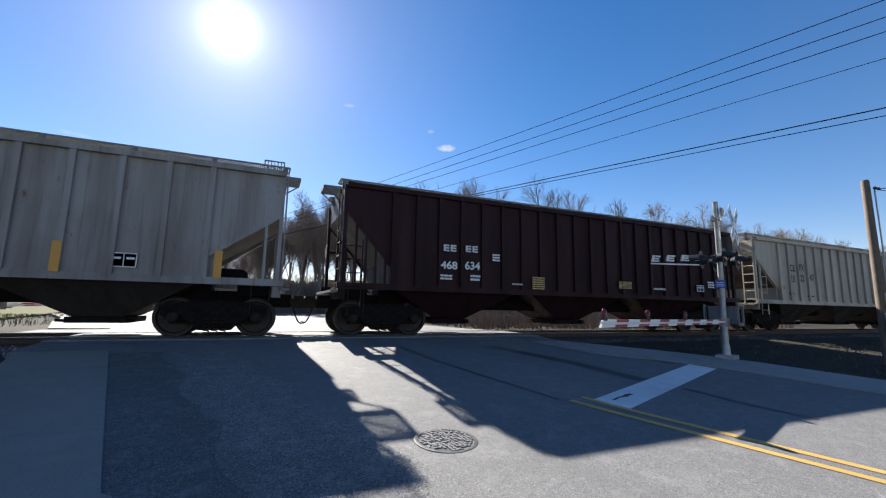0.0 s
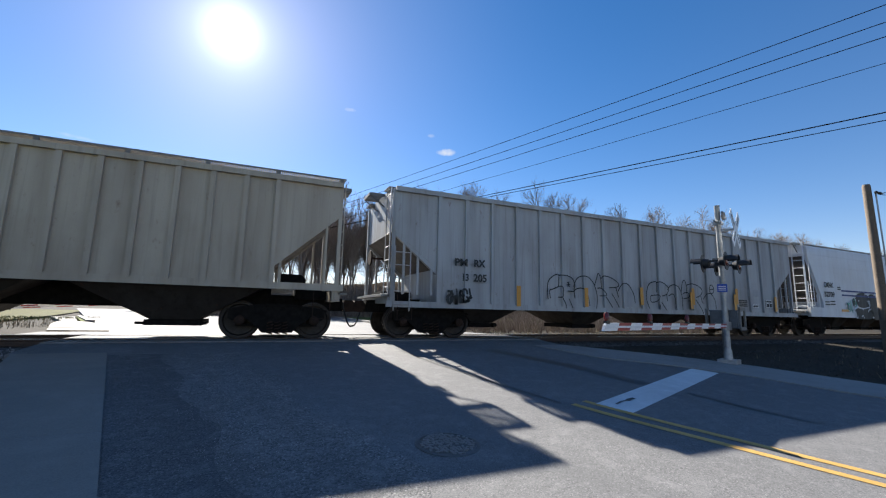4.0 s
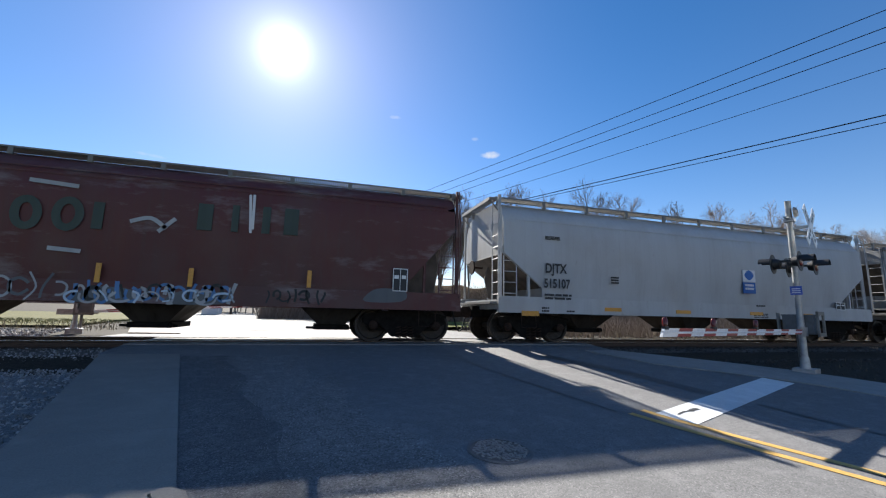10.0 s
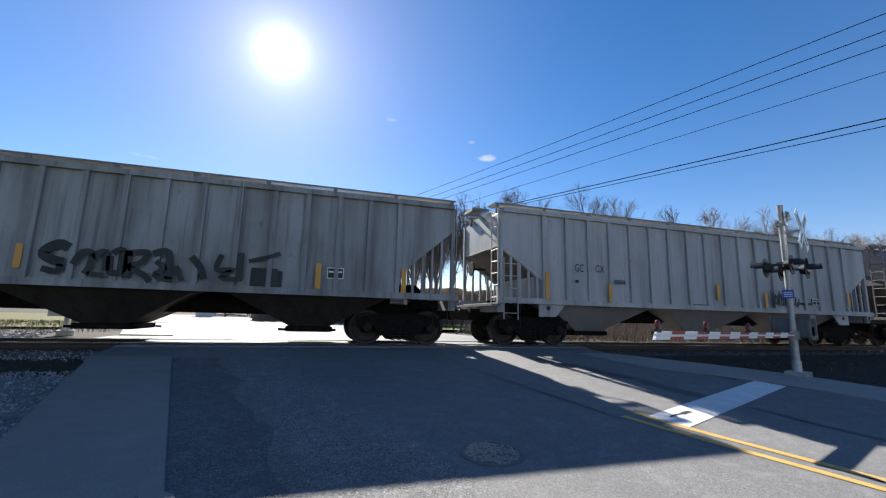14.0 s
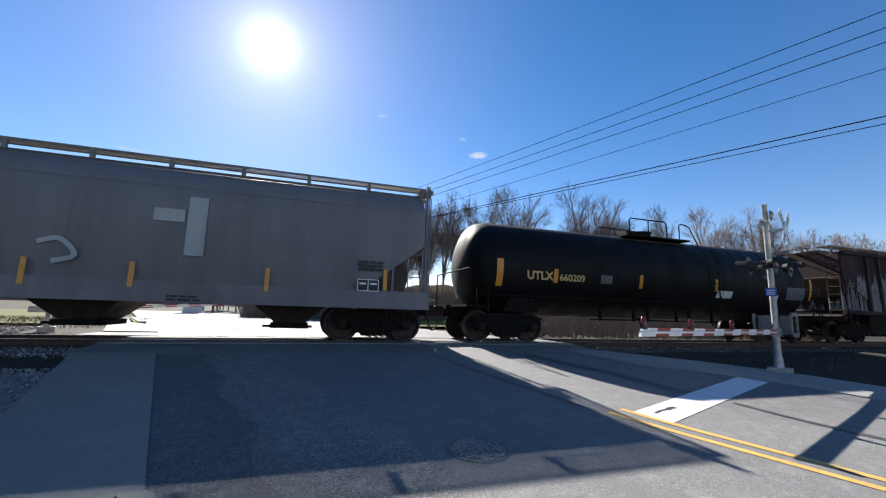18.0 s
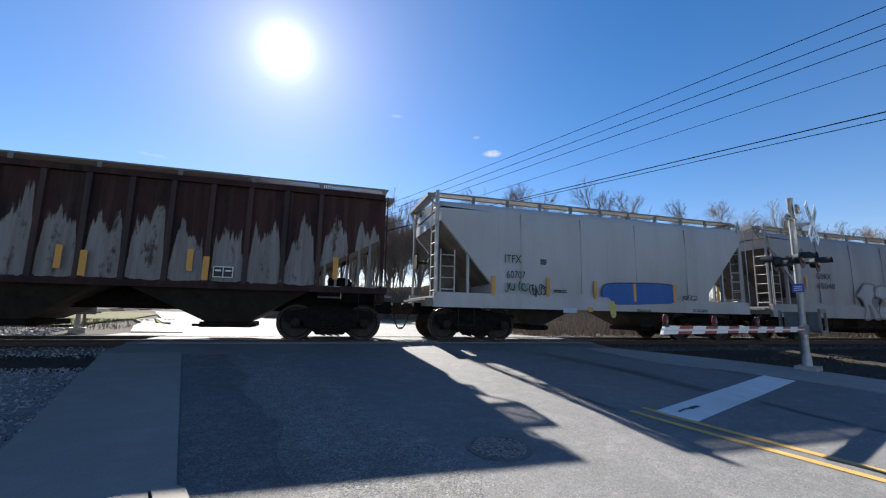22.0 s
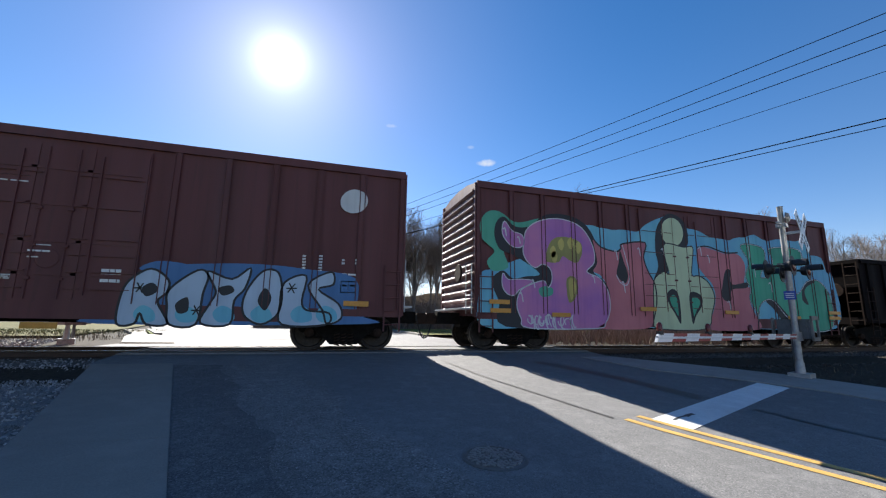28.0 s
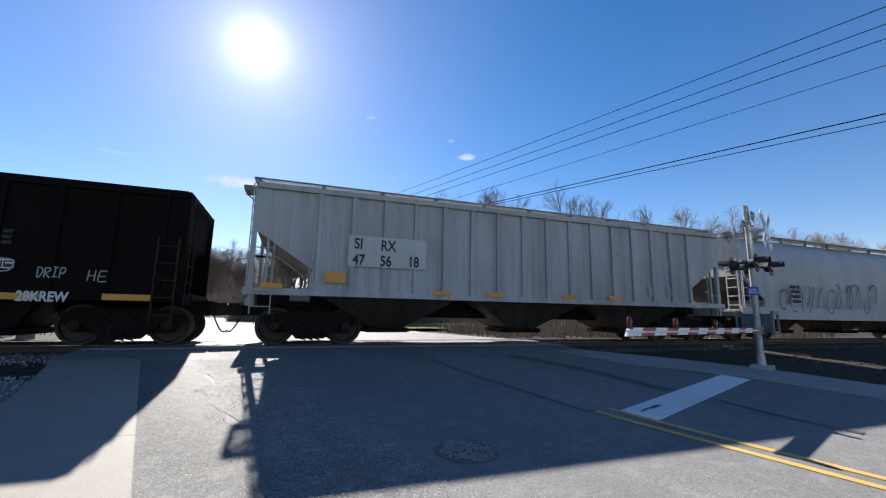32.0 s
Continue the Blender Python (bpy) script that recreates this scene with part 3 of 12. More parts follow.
# ---- rolling stock ----
def wheel_mesh():
    g = Geo()
    for s in (-1, 1):
        y = 0.70 * s
        prof = [(-0.02, 0.08), (-0.02, 0.13), (0.02, 0.15), (0.03, 0.36), (0.0, 0.385), (0.0, 0.475), (0.028, 0.478), (0.04, 0.455), (0.135, 0.448), (0.135, 0.385), (0.07, 0.36), (0.06, 0.16), (0.10, 0.13), (0.10, 0.08)]
        g.lathe((0, y, 0), (0, s, 0), prof, 32)
        for k in range(8):
            a = k * math.pi / 4
            g.tube([(0.26 * math.cos(a), y + 0.05 * s, 0.26 * math.sin(a)), (0.26 * math.cos(a), y + 0.068 * s, 0.26 * math.sin(a))], 0.03, 6)
    g.lathe((0, -1.0, 0), (0, 1, 0), [(0, 0.06), (0.3, 0.08), (1.7, 0.08), (2.0, 0.06)], 12)
    return g.mesh("wheelset", WHEEL_STEEL, 35)


def sideframe_mesh():
    poly = [(-1.12, 0.30), (-1.02, 0.24), (-0.74, 0.30), (-0.52, 0.12), (-0.34, -0.05), (0.34, -0.05), (0.52, 0.12), (0.74, 0.30), (1.02, 0.24), (1.12, 0.30), (1.12, 0.46), (0.9, 0.53), (0.42, 0.58), (-0.42, 0.58), (-0.9, 0.53), (-1.12, 0.46)]
    g = Geo().slab([(x, z + 0.2) for x, z in poly], -0.09, 0.07)
    g.slab([(-1.16, 0.66), (-0.4, 0.78), (0.4, 0.78), (1.16, 0.66), (1.16, 0.72), (0.42, 0.84), (-0.42, 0.84), (-1.16, 0.72)], -0.13, -0.05)
    return g.mesh("sideframe", STEEL_BLACK)


def spring_mesh():
    g = Geo()
    for i in (-0.17, 0.0, 0.17):
        pts = [(i + 0.062 * math.cos(a * 0.7), -0.10 + 0.062 * math.sin(a * 0.7), 0.10 + 0.0085 * a) for a in range(0, 36)]
        g.tube(pts, 0.017, 5)
    return g.mesh("spring", STEEL_RUST, 50)


WHEELSET, SIDEFRAME, SPRING = wheel_mesh(), sideframe_mesh(), spring_mesh()
BOLSTER = Geo().box(-0.22, 0.22, -1.05, 1.05, 0.42, 0.72).box(-0.6, 0.6, -0.25, 0.25, 0.36, 0.5).box(-0.95, -0.55, -1.0, 1.0, 0.30, 0.36).box(0.55, 0.95, -1.0, 1.0, 0.30, 0.36).mesh("truck", STEEL_BLACK)
BEARING = Geo().lathe((0, 0, 0), (0, -1, 0), [(0, 0.115), (0.09, 0.115), (0.10, 0.10), (0.11, 0.06), (0.13, 0.06)], 14).mesh("bearing_cap", STEEL_RUST, 40)
BRAKE_SHOE = Geo().box(-0.05, 0.05, -0.07, 0.07, -0.16, 0.16).mesh("brake_shoe", STEEL_RUST)
WHEELS = []   # every wheelset and the middle of its car


def truck(car, x, middle):
    t = part("truck", BOLSTER, None, car, "dark grimy two-axle bogie", at=pose(x, 0, 0))
    for y in (-1.0, 1.0):
        turn = 0 if y < 0 else 180
        part("sideframe", SIDEFRAME, None, t, at=pose(0, y, 0, 0, 0, turn))
        part("spring", SPRING, None, t, at=pose(0, y, 0.02, 0, 0, turn))
        for dx in (-0.86, 0.86):
            part("bearing_cap", BEARING, None, t, at=pose(dx, y - 0.09 if y < 0 else y + 0.09, 0.45, 0, 0, turn))
    for dx in (-0.86, 0.86):
        w = part("wheelset", WHEELSET, None, t, "steel wheelset with shiny treads", at=pose(dx, 0, 0.452))
        WHEELS.append((w, dx, middle))
        for y in (-0.78, 0.78):
            part("brake_shoe", BRAKE_SHOE, None, t, at=pose(dx + (0.53 if dx < 0 else -0.53), y, 0.48))


def knuckle_mesh():
    g = Geo().box(-0.55, 0.12, -0.10, 0.10, 0.74, 0.96)
    g.slab([(0.05, 0.68), (0.32, 0.70), (0.36, 0.78), (0.36, 0.94), (0.30, 1.02), (0.05, 1.02)], -0.17, 0.12)
    return g.mesh("coupler", STEEL_RUST)


KNUCKLE = knuckle_mesh()


def hose_mesh():
    pts = []
    for i in range(13):
        a = i / 12
        pts.append((0.02 + 0.34 * a, -0.30 + 0.26 * a, 0.80 - 0.52 * math.sin(math.pi * 0.62 * a)))
    return Geo().tube(pts, 0.022, 6).tube([(0.0, -0.30, 0.95), (0.0, -0.30, 0.78)], 0.03, 6).mesh("air_hose", RUBBER, 60)


HOSE = hose_mesh()


def ends(car, half, reach):
    """Couplers and hoses on both ends. half: body's half length; reach: half the coupled length."""
    for s in (-1, 1):
        m = pose(s * (reach - 0.34), 0, 0, 0, 0, 0 if s > 0 else 180)
        part("coupler", KNUCKLE, None, car, "rusty knuckle coupler", at=m)
        part("air_hose", HOSE, None, car, "looped rubber brake hose", at=m)
        d = reach - half + 0.3
        part("draft_sill", Geo().box(-d if s > 0 else 0, 0 if s > 0 else d, -0.2, 0.2, 0.70, 1.05), STEEL_BLACK, car, at=pose(s * (reach - 0.34), 0, 0))


def ladder(g, x0, x1, y, z0, z1, n, t=0.02):
    for x in (x0, x1):
        g.box(x - t, x + t, y - 0.012, y + 0.012, z0, z1)
    for i in range(n):
        z = z0 + (z1 - z0) * (i + 0.5) / n
        g.tube([(x0, y - 0.02, z), (x1, y - 0.02, z)], 0.014, 5)
    return g


def end_ladder(g, x, y0, y1, z0, z1, n):
    for y in (y0, y1):
        g.box(x - 0.012, x + 0.012, y - 0.02, y + 0.02, z0, z1)
    for i in range(n):
        z = z0 + (z1 - z0) * (i + 0.5) / n
        g.tube([(x, y0, z), (x, y1, z)], 0.014, 5)
    return g


def lettering(car, words, x, z, height, material, y=-1.6, name="stencil", squeeze=1.0, font_bold=0.0, wide=0.0):
    """Stencilled characters on the near side, starting at x with their feet at z."""
    cu = bpy.data.curves.new(name, "FONT")
    cu.body, cu.size = words, height / 0.70
    cu.offset = font_bold
    cu.resolution_u = 4
    tmp = bpy.data.objects.new(name, cu)
    me = bpy.data.meshes.new_from_object(tmp)
    bpy.data.objects.remove(tmp)
    me.materials.clear()
    me.materials.append(material)
    if wide:
        squeeze = wide / (max(v.co.x for v in me.vertices) - min(v.co.x for v in me.vertices))
    me.transform(Matrix.Translation((x, y, z)) @ Matrix.Rotation(math.pi / 2, 4, "X") @ Matrix.Diagonal((squeeze, 1, 1, 1)))
    me.name = name
    return part(name, me, None, car)


def bars(car, x, z, w, h, rows, material, y=-1.6, name="stencil_lines"):
    """Small print that cannot be read: rows of short bars."""
    step = h / rows
    for i in range(rows):
        z1 = z + h - i * step
        xx = x
        while xx < x + w * 0.95:
            ww = min(random.uniform(0.18, 0.4) * w, x + w - xx)
            part("stencil_bar", Geo().box(xx, xx + ww, y - 0.004, y + 0.01, z1 - step * 0.62, z1), material, car)
            xx += ww + w * 0.05


def patch(car, name, x, z, w, h, material, y=-1.6, label="", lift=0.005):
    return part(name, Geo().box(x, x + w, y - lift, y + 0.02, z, z + h), material, car, label)


def consolidated(car, x, z, w, h, y=-1.6, pale=True):
    """The framed inspection stencil found on every car."""
    g = Geo()
    t = 0.022
    for a in ((x, x + w, z, z + t), (x, x + w, z + h - t, z + h), (x, x + t, z, z + h), (x + w - t, x + w, z, z + h), (x + w * 0.48, x + w * 0.52, z, z + h), (x + w * 0.1, x + w * 0.4, z + h * 0.55, z + h * 0.7), (x + w * 0.6, x + w * 0.9, z + h * 0.55, z + h * 0.7)):
        g.box(a[0], a[1], y - 0.012, y, a[2], a[3])
    p = patch(car, "inspection_panel", x, z, w, h, DARK, y, "black inspection stencil with white frame")
    part("panel_frame", g, WHITE, p)


def reflectors(car, xs, z, h=0.45, w=0.10, y=-1.6, flat=False):
    for x in xs:
        g = Geo().box(x, x + (h if flat else w), y - 0.014, y, z, z + (w if flat else h))
        part("reflector", g, YELLOW, car, "yellow reflective strip")


def running_board(car, half, z, y=-1.0, feet_z=None, width=0.5, material=None):
    """Open grating walkway along the roof on small brackets."""
    g = Geo()
    for yy in (y - width / 2, y + width / 2):
        g.box(-half, half, yy - 0.006, yy + 0.006, z - 0.042, z)
    n = int(2 * half / 0.05)
    for i in range(n + 1):
        x = -half + 2 * half * i / n
        g.box(x - 0.0195, x + 0.0195, y - width / 2, y + width / 2, z - 0.022, z - 0.004)
    b = part("running_board", g, material or GALV_DULL, car, "steel grating roof walkway")
    n = 10
    foot = Geo().box(-0.05, 0.05, y - width / 2, y - width / 2 + 0.05, feet_z, z - 0.03).mesh("walkway_bracket", material or GALV_DULL)
    for i in range(n + 1):
        part("walkway_bracket", foot, None, b, at=pose(-half + 0.1 + (2 * half - 0.2) * i / n, 0, 0))


def roof_step(car, s, half, z, reach, width):
    """Grating step that juts out over the coupling at one end of the roof walkway."""
    g = Geo()
    a, b = s * (half - 0.1), s * (half + reach)
    x0, x1 = min(a, b), max(a, b)
    for y in (-width, width):
        g.box(x0, x1, y - 0.025, y + 0.025, z - 0.12, z - 0.03)
    g.box(b - 0.025, b + 0.025, -width, width, z - 0.12, z - 0.03)
    n = int(width * 2 / 0.09)
    for i in range(1, n):
        y = -width + 2 * width * i / n
        g.box(x0, x1, y - 0.014, y + 0.014, z - 0.06, z - 0.04)
    step = part("roof_step", g, GALV_DULL, car, "steel grating step over the coupling")
    for y in (-width, width):
        part("step_bracket", Geo().tube([(b, y, z - 0.1), (a, y, z - 0.5)], 0.02, 5), GALV_DULL, step)


def grab_cage(car, x, y, z, length=0.46, width=0.42, height=0.26):
    """Small barred safety cage on the roof's corner above the ladder."""
    g = Geo()
    for h in (0.0, height):
        for yy in (y - width / 2, y + width / 2):
            g.box(x - length / 2, x + length / 2, yy - 0.012, yy + 0.012, z + h - 0.03, z + h)
        for xx in (x - length / 2, x + length / 2):
            g.box(xx - 0.012, xx + 0.012, y - width / 2, y + width / 2, z + h - 0.03, z + h)
    for i in range(7):
        xx = x - length / 2 + length * i / 6
        for yy in (y - width / 2, y + width / 2):
            g.box(xx - 0.009, xx + 0.009, yy - 0.009, yy + 0.009, z, z + height)
    return part("grab_cage", g, GALV_DULL, car, "barred steel cage on the roof corner")


def loft_body(half, top, sill, inset, shoulder, width, roof, bulge=0.0, round_top=0.0, foot=0.0):
    """Hopper body: sides, sloped ends and roof as one shell. inset: how far the ends slope in; shoulder: height of the straight part below the eave."""
    def ring(x, zb):
        w = width
        pts = []
        zs = [zb, zb + (top - zb) * 0.33, zb + (top - zb) * 0.66, top - round_top]
        for z in zs:
            k = (z - sill) / (top - sill)
            pts.append((w - bulge * (2 * k - 1) ** 2, z))
        if round_top:
            for i in (1, 2, 3):
                a = i * math.pi / 6
                pts.append((w - bulge - round_top * (1 - math.cos(a)), top - round_top + round_top * math.sin(a)))
        else:
            pts.append((w, top))
        pts.append((w * 0.55, top + roof * 0.75))
        pts.append((0.0, top + roof))
        near = [(x, -a, z) for a, z in pts]
        far = [(x, a, z) for a, z in pts[:-1]][::-1]
        return near + far
    e = half
    stations = [(-e, top - shoulder), (-e + inset, sill + 0.30 + foot), (-e + inset + 0.01, sill), (e - inset - 0.01, sill), (e - inset, sill + 0.30 + foot), (e, top - shoulder)]
    g = Geo()
    g.rings([ring(x, z)[::-1] for x, z in stations])
    return g


def hopper_bays(car, half, inset, sill, bottom, count, paint, width=1.5, spread=0.62, mouth=0.485, ridge=True):
    """Funnel-shaped discharge bays with outlet gates. mouth: half a bay's upper width as a share of their spacing;
    ridge: a sill along the middle, with dark infill above it for the shade in the gaps.
    """
    a, b = -half + inset - 0.1, half - inset + 0.1
    step = (b - a) / count
    for i in range(count):
        c = a + step * (i + 0.5)
        h = step * mouth
        t = 0.34 * spread / 0.62 + (0.14 if ridge else 0.02)
        g = Geo()
        g.add([(c - h, -width, sill + 0.02), (c + h, -width, sill + 0.02), (c + h, width, sill + 0.02), (c - h, width, sill + 0.02), (c - t, -0.72, bottom + 0.14), (c + t, -0.72, bottom + 0.14), (c + t, 0.72, bottom + 0.14), (c - t, 0.72, bottom + 0.14)],
              [(0, 3, 2, 1), (4, 5, 6, 7), (0, 1, 5, 4), (1, 2, 6, 5), (2, 3, 7, 6), (3, 0, 4, 7)])
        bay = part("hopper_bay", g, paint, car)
        k = Geo().box(c - t - 0.1, c + t + 0.1, -0.78, 0.78, bottom, bottom + 0.13)
        k.tube([(c + t + 0.02, -0.92, bottom + 0.08), (c + t + 0.02, -0.72, bottom + 0.08)], 0.07, 8)
        k.box(c - t - 0.28, c + t + 0.2, -0.70, -0.64, bottom + 0.02, bottom + 0.08)
        part("outlet_gate", k, STEEL_BLACK, bay, "steel sliding outlet gate")
    if ridge:
        # The wider box is dark infill for the shaded sheets between bays.
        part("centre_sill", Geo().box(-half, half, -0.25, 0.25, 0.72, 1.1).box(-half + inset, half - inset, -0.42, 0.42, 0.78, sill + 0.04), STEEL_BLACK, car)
    else:
        for s in (-1, 1):
            a, b = sorted((s * half, s * (half - inset - 0.3)))
            part("stub_sill", Geo().box(a, b, -0.25, 0.25, 0.72, 1.1), STEEL_BLACK, car)
        part("floor_sheet", Geo().box(-half + inset, half - inset, -width, width, sill - 0.02, sill + 0.03), paint, car)


def car_root(name, u0, u1, label, category="freight car"):
    ob = new(name)
    tagged(ob, label, category, group="cars of the freight train")
    return ob, (u0 + u1) / 2


CARS = []


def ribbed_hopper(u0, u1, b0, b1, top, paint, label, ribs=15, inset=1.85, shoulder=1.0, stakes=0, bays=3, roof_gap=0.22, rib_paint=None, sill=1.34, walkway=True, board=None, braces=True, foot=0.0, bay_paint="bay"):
    car, mid = car_root("covered_hopper_car", u0, u1, label)
    half, reach = (b1 - b0) / 2, (u1 - u0) / 2
    sk = PAINT[paint]
    CARS.append((car, mid))
    part("body", loft_body(half, top - 0.06, sill, inset, shoulder, 1.56, 0.16, foot=foot), sk, car)
    a, b, zb = -half + inset + 0.05, half - inset - 0.05, sill
    for i in range(ribs):
        x = a + (b - a) * i / (ribs - 1)
        for s in (-1, 1):
            g = Geo().box(x - 0.055, x + 0.055, min(s * 1.55, s * 1.64), max(s * 1.55, s * 1.64), zb, top - 0.10)
            part("side_post", g, rib_paint or sk, car)
    for s in (-1, 1):
        part("top_chord", Geo().box(-half, half, min(s * 1.54, s * 1.66), max(s * 1.54, s * 1.66), top - 0.13, top), sk, car)
        part("side_sill", Geo().box(-half - 0.15, half + 0.15, min(s * 1.50, s * 1.62), max(s * 1.50, s * 1.62), sill - 0.13, sill + 0.03), sk, car)
    for s in (-1, 1):
        e = s * half
        # end frame: corner posts, slope braces, platform, ladder and brake gear
        for y in (-1.49, 1.49):
            part("corner_post", Geo().box(e - 0.045, e + 0.045, y - 0.05, y + 0.05, 1.0, top - 0.05), sk, car)
            for k in range(stakes):
                x = e - s * (0.32 + k * (inset - 0.45) / max(1, stakes - 1))
                d = abs(e - x)
                part("end_stake", Geo().box(x - 0.03, x + 0.03, y - 0.03, y + 0.03, 1.2, sill + 0.34 + foot + (top - shoulder - sill - 0.34 - foot) * (1 - d / inset)), sk, car)
            if braces:
                g = Geo().slab([(e - s * 0.04, top - shoulder - 0.02), (e - s * (inset + 0.02), sill + 0.28 + foot), (e - s * (inset + 0.02), sill + 0.12 + foot), (e - s * 0.04, top - shoulder - 0.18)][::-s], y - 0.06, y + 0.06)
                part("slope_brace", g, sk, car)
        run_out, fall = inset, top - shoulder - 0.06 - (sill + 0.30 + foot)
        n = math.hypot(run_out, fall) / 0.012
        out = (fall / n * s, -run_out / n)
        p, q = (e, top - shoulder - 0.06), (e - s * inset, sill + 0.30 + foot)
        part("slope_sheet", Geo().slab([p, q, (q[0] + out[0], q[1] + out[1]), (p[0] + out[0], p[1] + out[1])][::-s], -1.50, 1.50), SLOPE_DIRT_SHADE, car, "grimy sloping end sheet")
        part("end_platform", Geo().box(min(e, e + s * 0.28), max(e, e + s * 0.28), -1.5, 1.5, 1.12, 1.18), GALV_DULL, car)
        part("end_sill", Geo().box(min(e - s * 0.1, e + s * 0.1), max(e - s * 0.1, e + s * 0.1), -1.5, 1.5, 0.95, 1.22), sk, car)
        part("end_beam", Geo().box(e - 0.9 if s > 0 else e, e if s > 0 else e + 0.9, -0.5, 0.5, 1.0, 1.3), STEEL_BLACK, car)
        if s < 0:
            part("side_ladder", ladder(Geo(), e + 0.03, e + 0.47, -1.63, 0.75, 2.5, 5, 0.014), sk, car, "welded steel ladder")
        part("end_ladder", end_ladder(Geo(), e + s * 0.1, -1.5, -1.05, 1.2, top, 8), sk, car)
        part("stirrup", Geo().tube([(e - s * 0.15, -1.6, 1.2), (e - s * 0.15, -1.62, 0.52), (e - s * 0.55, -1.62, 0.52), (e - s * 0.55, -1.6, 1.2)], 0.013, 5), STEEL_RUST, car)
    part("brake_wheel", Geo().lathe((-half - 0.16, 0.35, 2.35), (-1, 0, 0), [(0, 0.22), (0.03, 0.24), (0.05, 0.22)], 16).box(-half - 0.2, -half + 0.3, 0.32, 0.38, 2.32, 2.38), STEEL_RUST, car)
    part("brake_cylinder", Geo().lathe((half - 1.3, -0.6, 1.45), (1, 0, 0), [(0, 0.2), (0.5, 0.2), (0.62, 0.1)], 14), STEEL_BLACK, car)
    if walkway:
        z = board if board else top + roof_gap
        running_board(car, half + 0.12, z, -1.05, top - 0.1, 0.5)
        running_board(car, half + 0.12, z, 1.05, top - 0.1, 0.5)
        for s in (-1, 1):
            roof_step(car, s, half, z + 0.06, 0.44, 0.36)
    part("hatch_cover", Geo().box(-half + 0.8, half - 0.8, -0.32, 0.32, top + 0.05, top + 0.26), sk, car)
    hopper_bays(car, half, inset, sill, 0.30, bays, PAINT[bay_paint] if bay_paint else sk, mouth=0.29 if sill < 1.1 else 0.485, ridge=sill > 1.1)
    truck(car, -reach + 2.05, mid)
    truck(car, reach - 2.05, mid)
    ends(car, half, reach)
    return car, half


def smooth_hopper(u0, u1, b0, b1, top, paint, label, inset=1.75, shoulder=1.0, bays=3, board=0.24, seams=(), sill=1.30, sill_low=0.86, bulge=0.05, round_top=0.25, hoops=0, sill_paint=None, bay_paint=None, bay_spread=0.62, bay_inset=0.0, mouth=0.29):
    car, mid = car_root("covered_hopper_car", u0, u1, label)
    half, reach = (b1 - b0) / 2, (u1 - u0) / 2
    sk = PAINT[paint]
    CARS.append((car, mid))
    part("body", loft_body(half - 0.08, top, sill, inset, shoulder, 1.58, 0.14, bulge, round_top), sk, car, smooth=40)
    for z in seams:
        for s in (-1, 1):
            k = (z - sill) / (top - sill)
            y = s * (1.58 - bulge * (2 * k - 1) ** 2)
            part("weld_seam", Geo().box(-half + 0.3, half - 0.3, y - 0.012, y + 0.012, z, z + 0.025), sk, car)
    for i in range(hoops):
        x = -half + inset + (2 * half - 2 * inset) * (i + 0.5) / hoops
        for s in (-1, 1):
            part("panel_joint", Geo().box(x - 0.012, x + 0.012, min(s * 1.5, s * 1.586), max(s * 1.5, s * 1.586), sill + 0.1, top - round_top), sk, car)
    for s in (-1, 1):
        part("side_sill", Geo().box(-half - 0.1, half + 0.1, min(s * 1.47, s * 1.60), max(s * 1.47, s * 1.60), sill_low, sill + 0.02), PAINT[sill_paint] if sill_paint else sk, car)
    for s in (-1, 1):
        e = s * half
        for y in (-1.46, 1.46):
            part("corner_post", Geo().box(e - 0.03, e + 0.03, y - 0.03, y + 0.03, 1.0, top + board), sk, car)
            part("end_post", Geo().box(e - s * 0.9 - 0.03, e - s * 0.9 + 0.03, y - 0.05, y + 0.05, sill, sill + 1.35), sk, car)
        part("end_platform", Geo().box(min(e, e + s * 0.3), max(e, e + s * 0.3), -1.45, 1.45, 1.10, 1.16), GALV_DULL, car)
        part("end_sill", Geo().box(min(e - s * 0.1, e + s * 0.1), max(e - s * 0.1, e + s * 0.1), -1.5, 1.5, 0.95, 1.22), sk, car)
        web = [(e - s * (inset + 0.05), sill), (e - s * 0.25, sill), (e - s * 0.12, sill + 0.5 * (top - shoulder - sill)), (e - s * 0.25, top - shoulder - 0.25), (e - s * (inset + 0.05), sill + 0.35)]
        # Web painted dark too, for the shade in the hollow under the slope.
        part("shear_plate", Geo().slab(web[::s], -0.03, 0.03), SLOPE_DIRT_SHADE, car)
        p, q = (e - s * 0.08, top - shoulder), (e - s * (inset + 0.08), sill + 0.30)
        n = math.hypot(p[0] - q[0], p[1] - q[1]) / 0.012
        dx, dz = s * (p[1] - q[1]) / n, -abs(p[0] - q[0]) / n
        part("slope_sheet", Geo().slab([p, q, (q[0] + dx, q[1] + dz), (p[0] + dx, p[1] + dz)][::-s], -1.44, 1.44), SLOPE_DIRT_SHADE, car, "grimy sloping end sheet")
        part("side_ladder", ladder(Geo(), e - s * 0.10, e - s * 0.50, -1.50, 1.25, 2.5, 4, 0.013), sk, car, "welded steel ladder")
        part("end_ladder", end_ladder(Geo(), e + s * 0.06, -1.48, -1.05, 1.2, top + board, 9), sk, car)
        part("stirrup", Geo().tube([(e - s * 0.6, -1.6, sill_low), (e - s * 0.6, -1.62, 0.45), (e - s * 1.05, -1.62, 0.45), (e - s * 1.05, -1.6, sill_low)], 0.013, 5), STEEL_RUST, car)
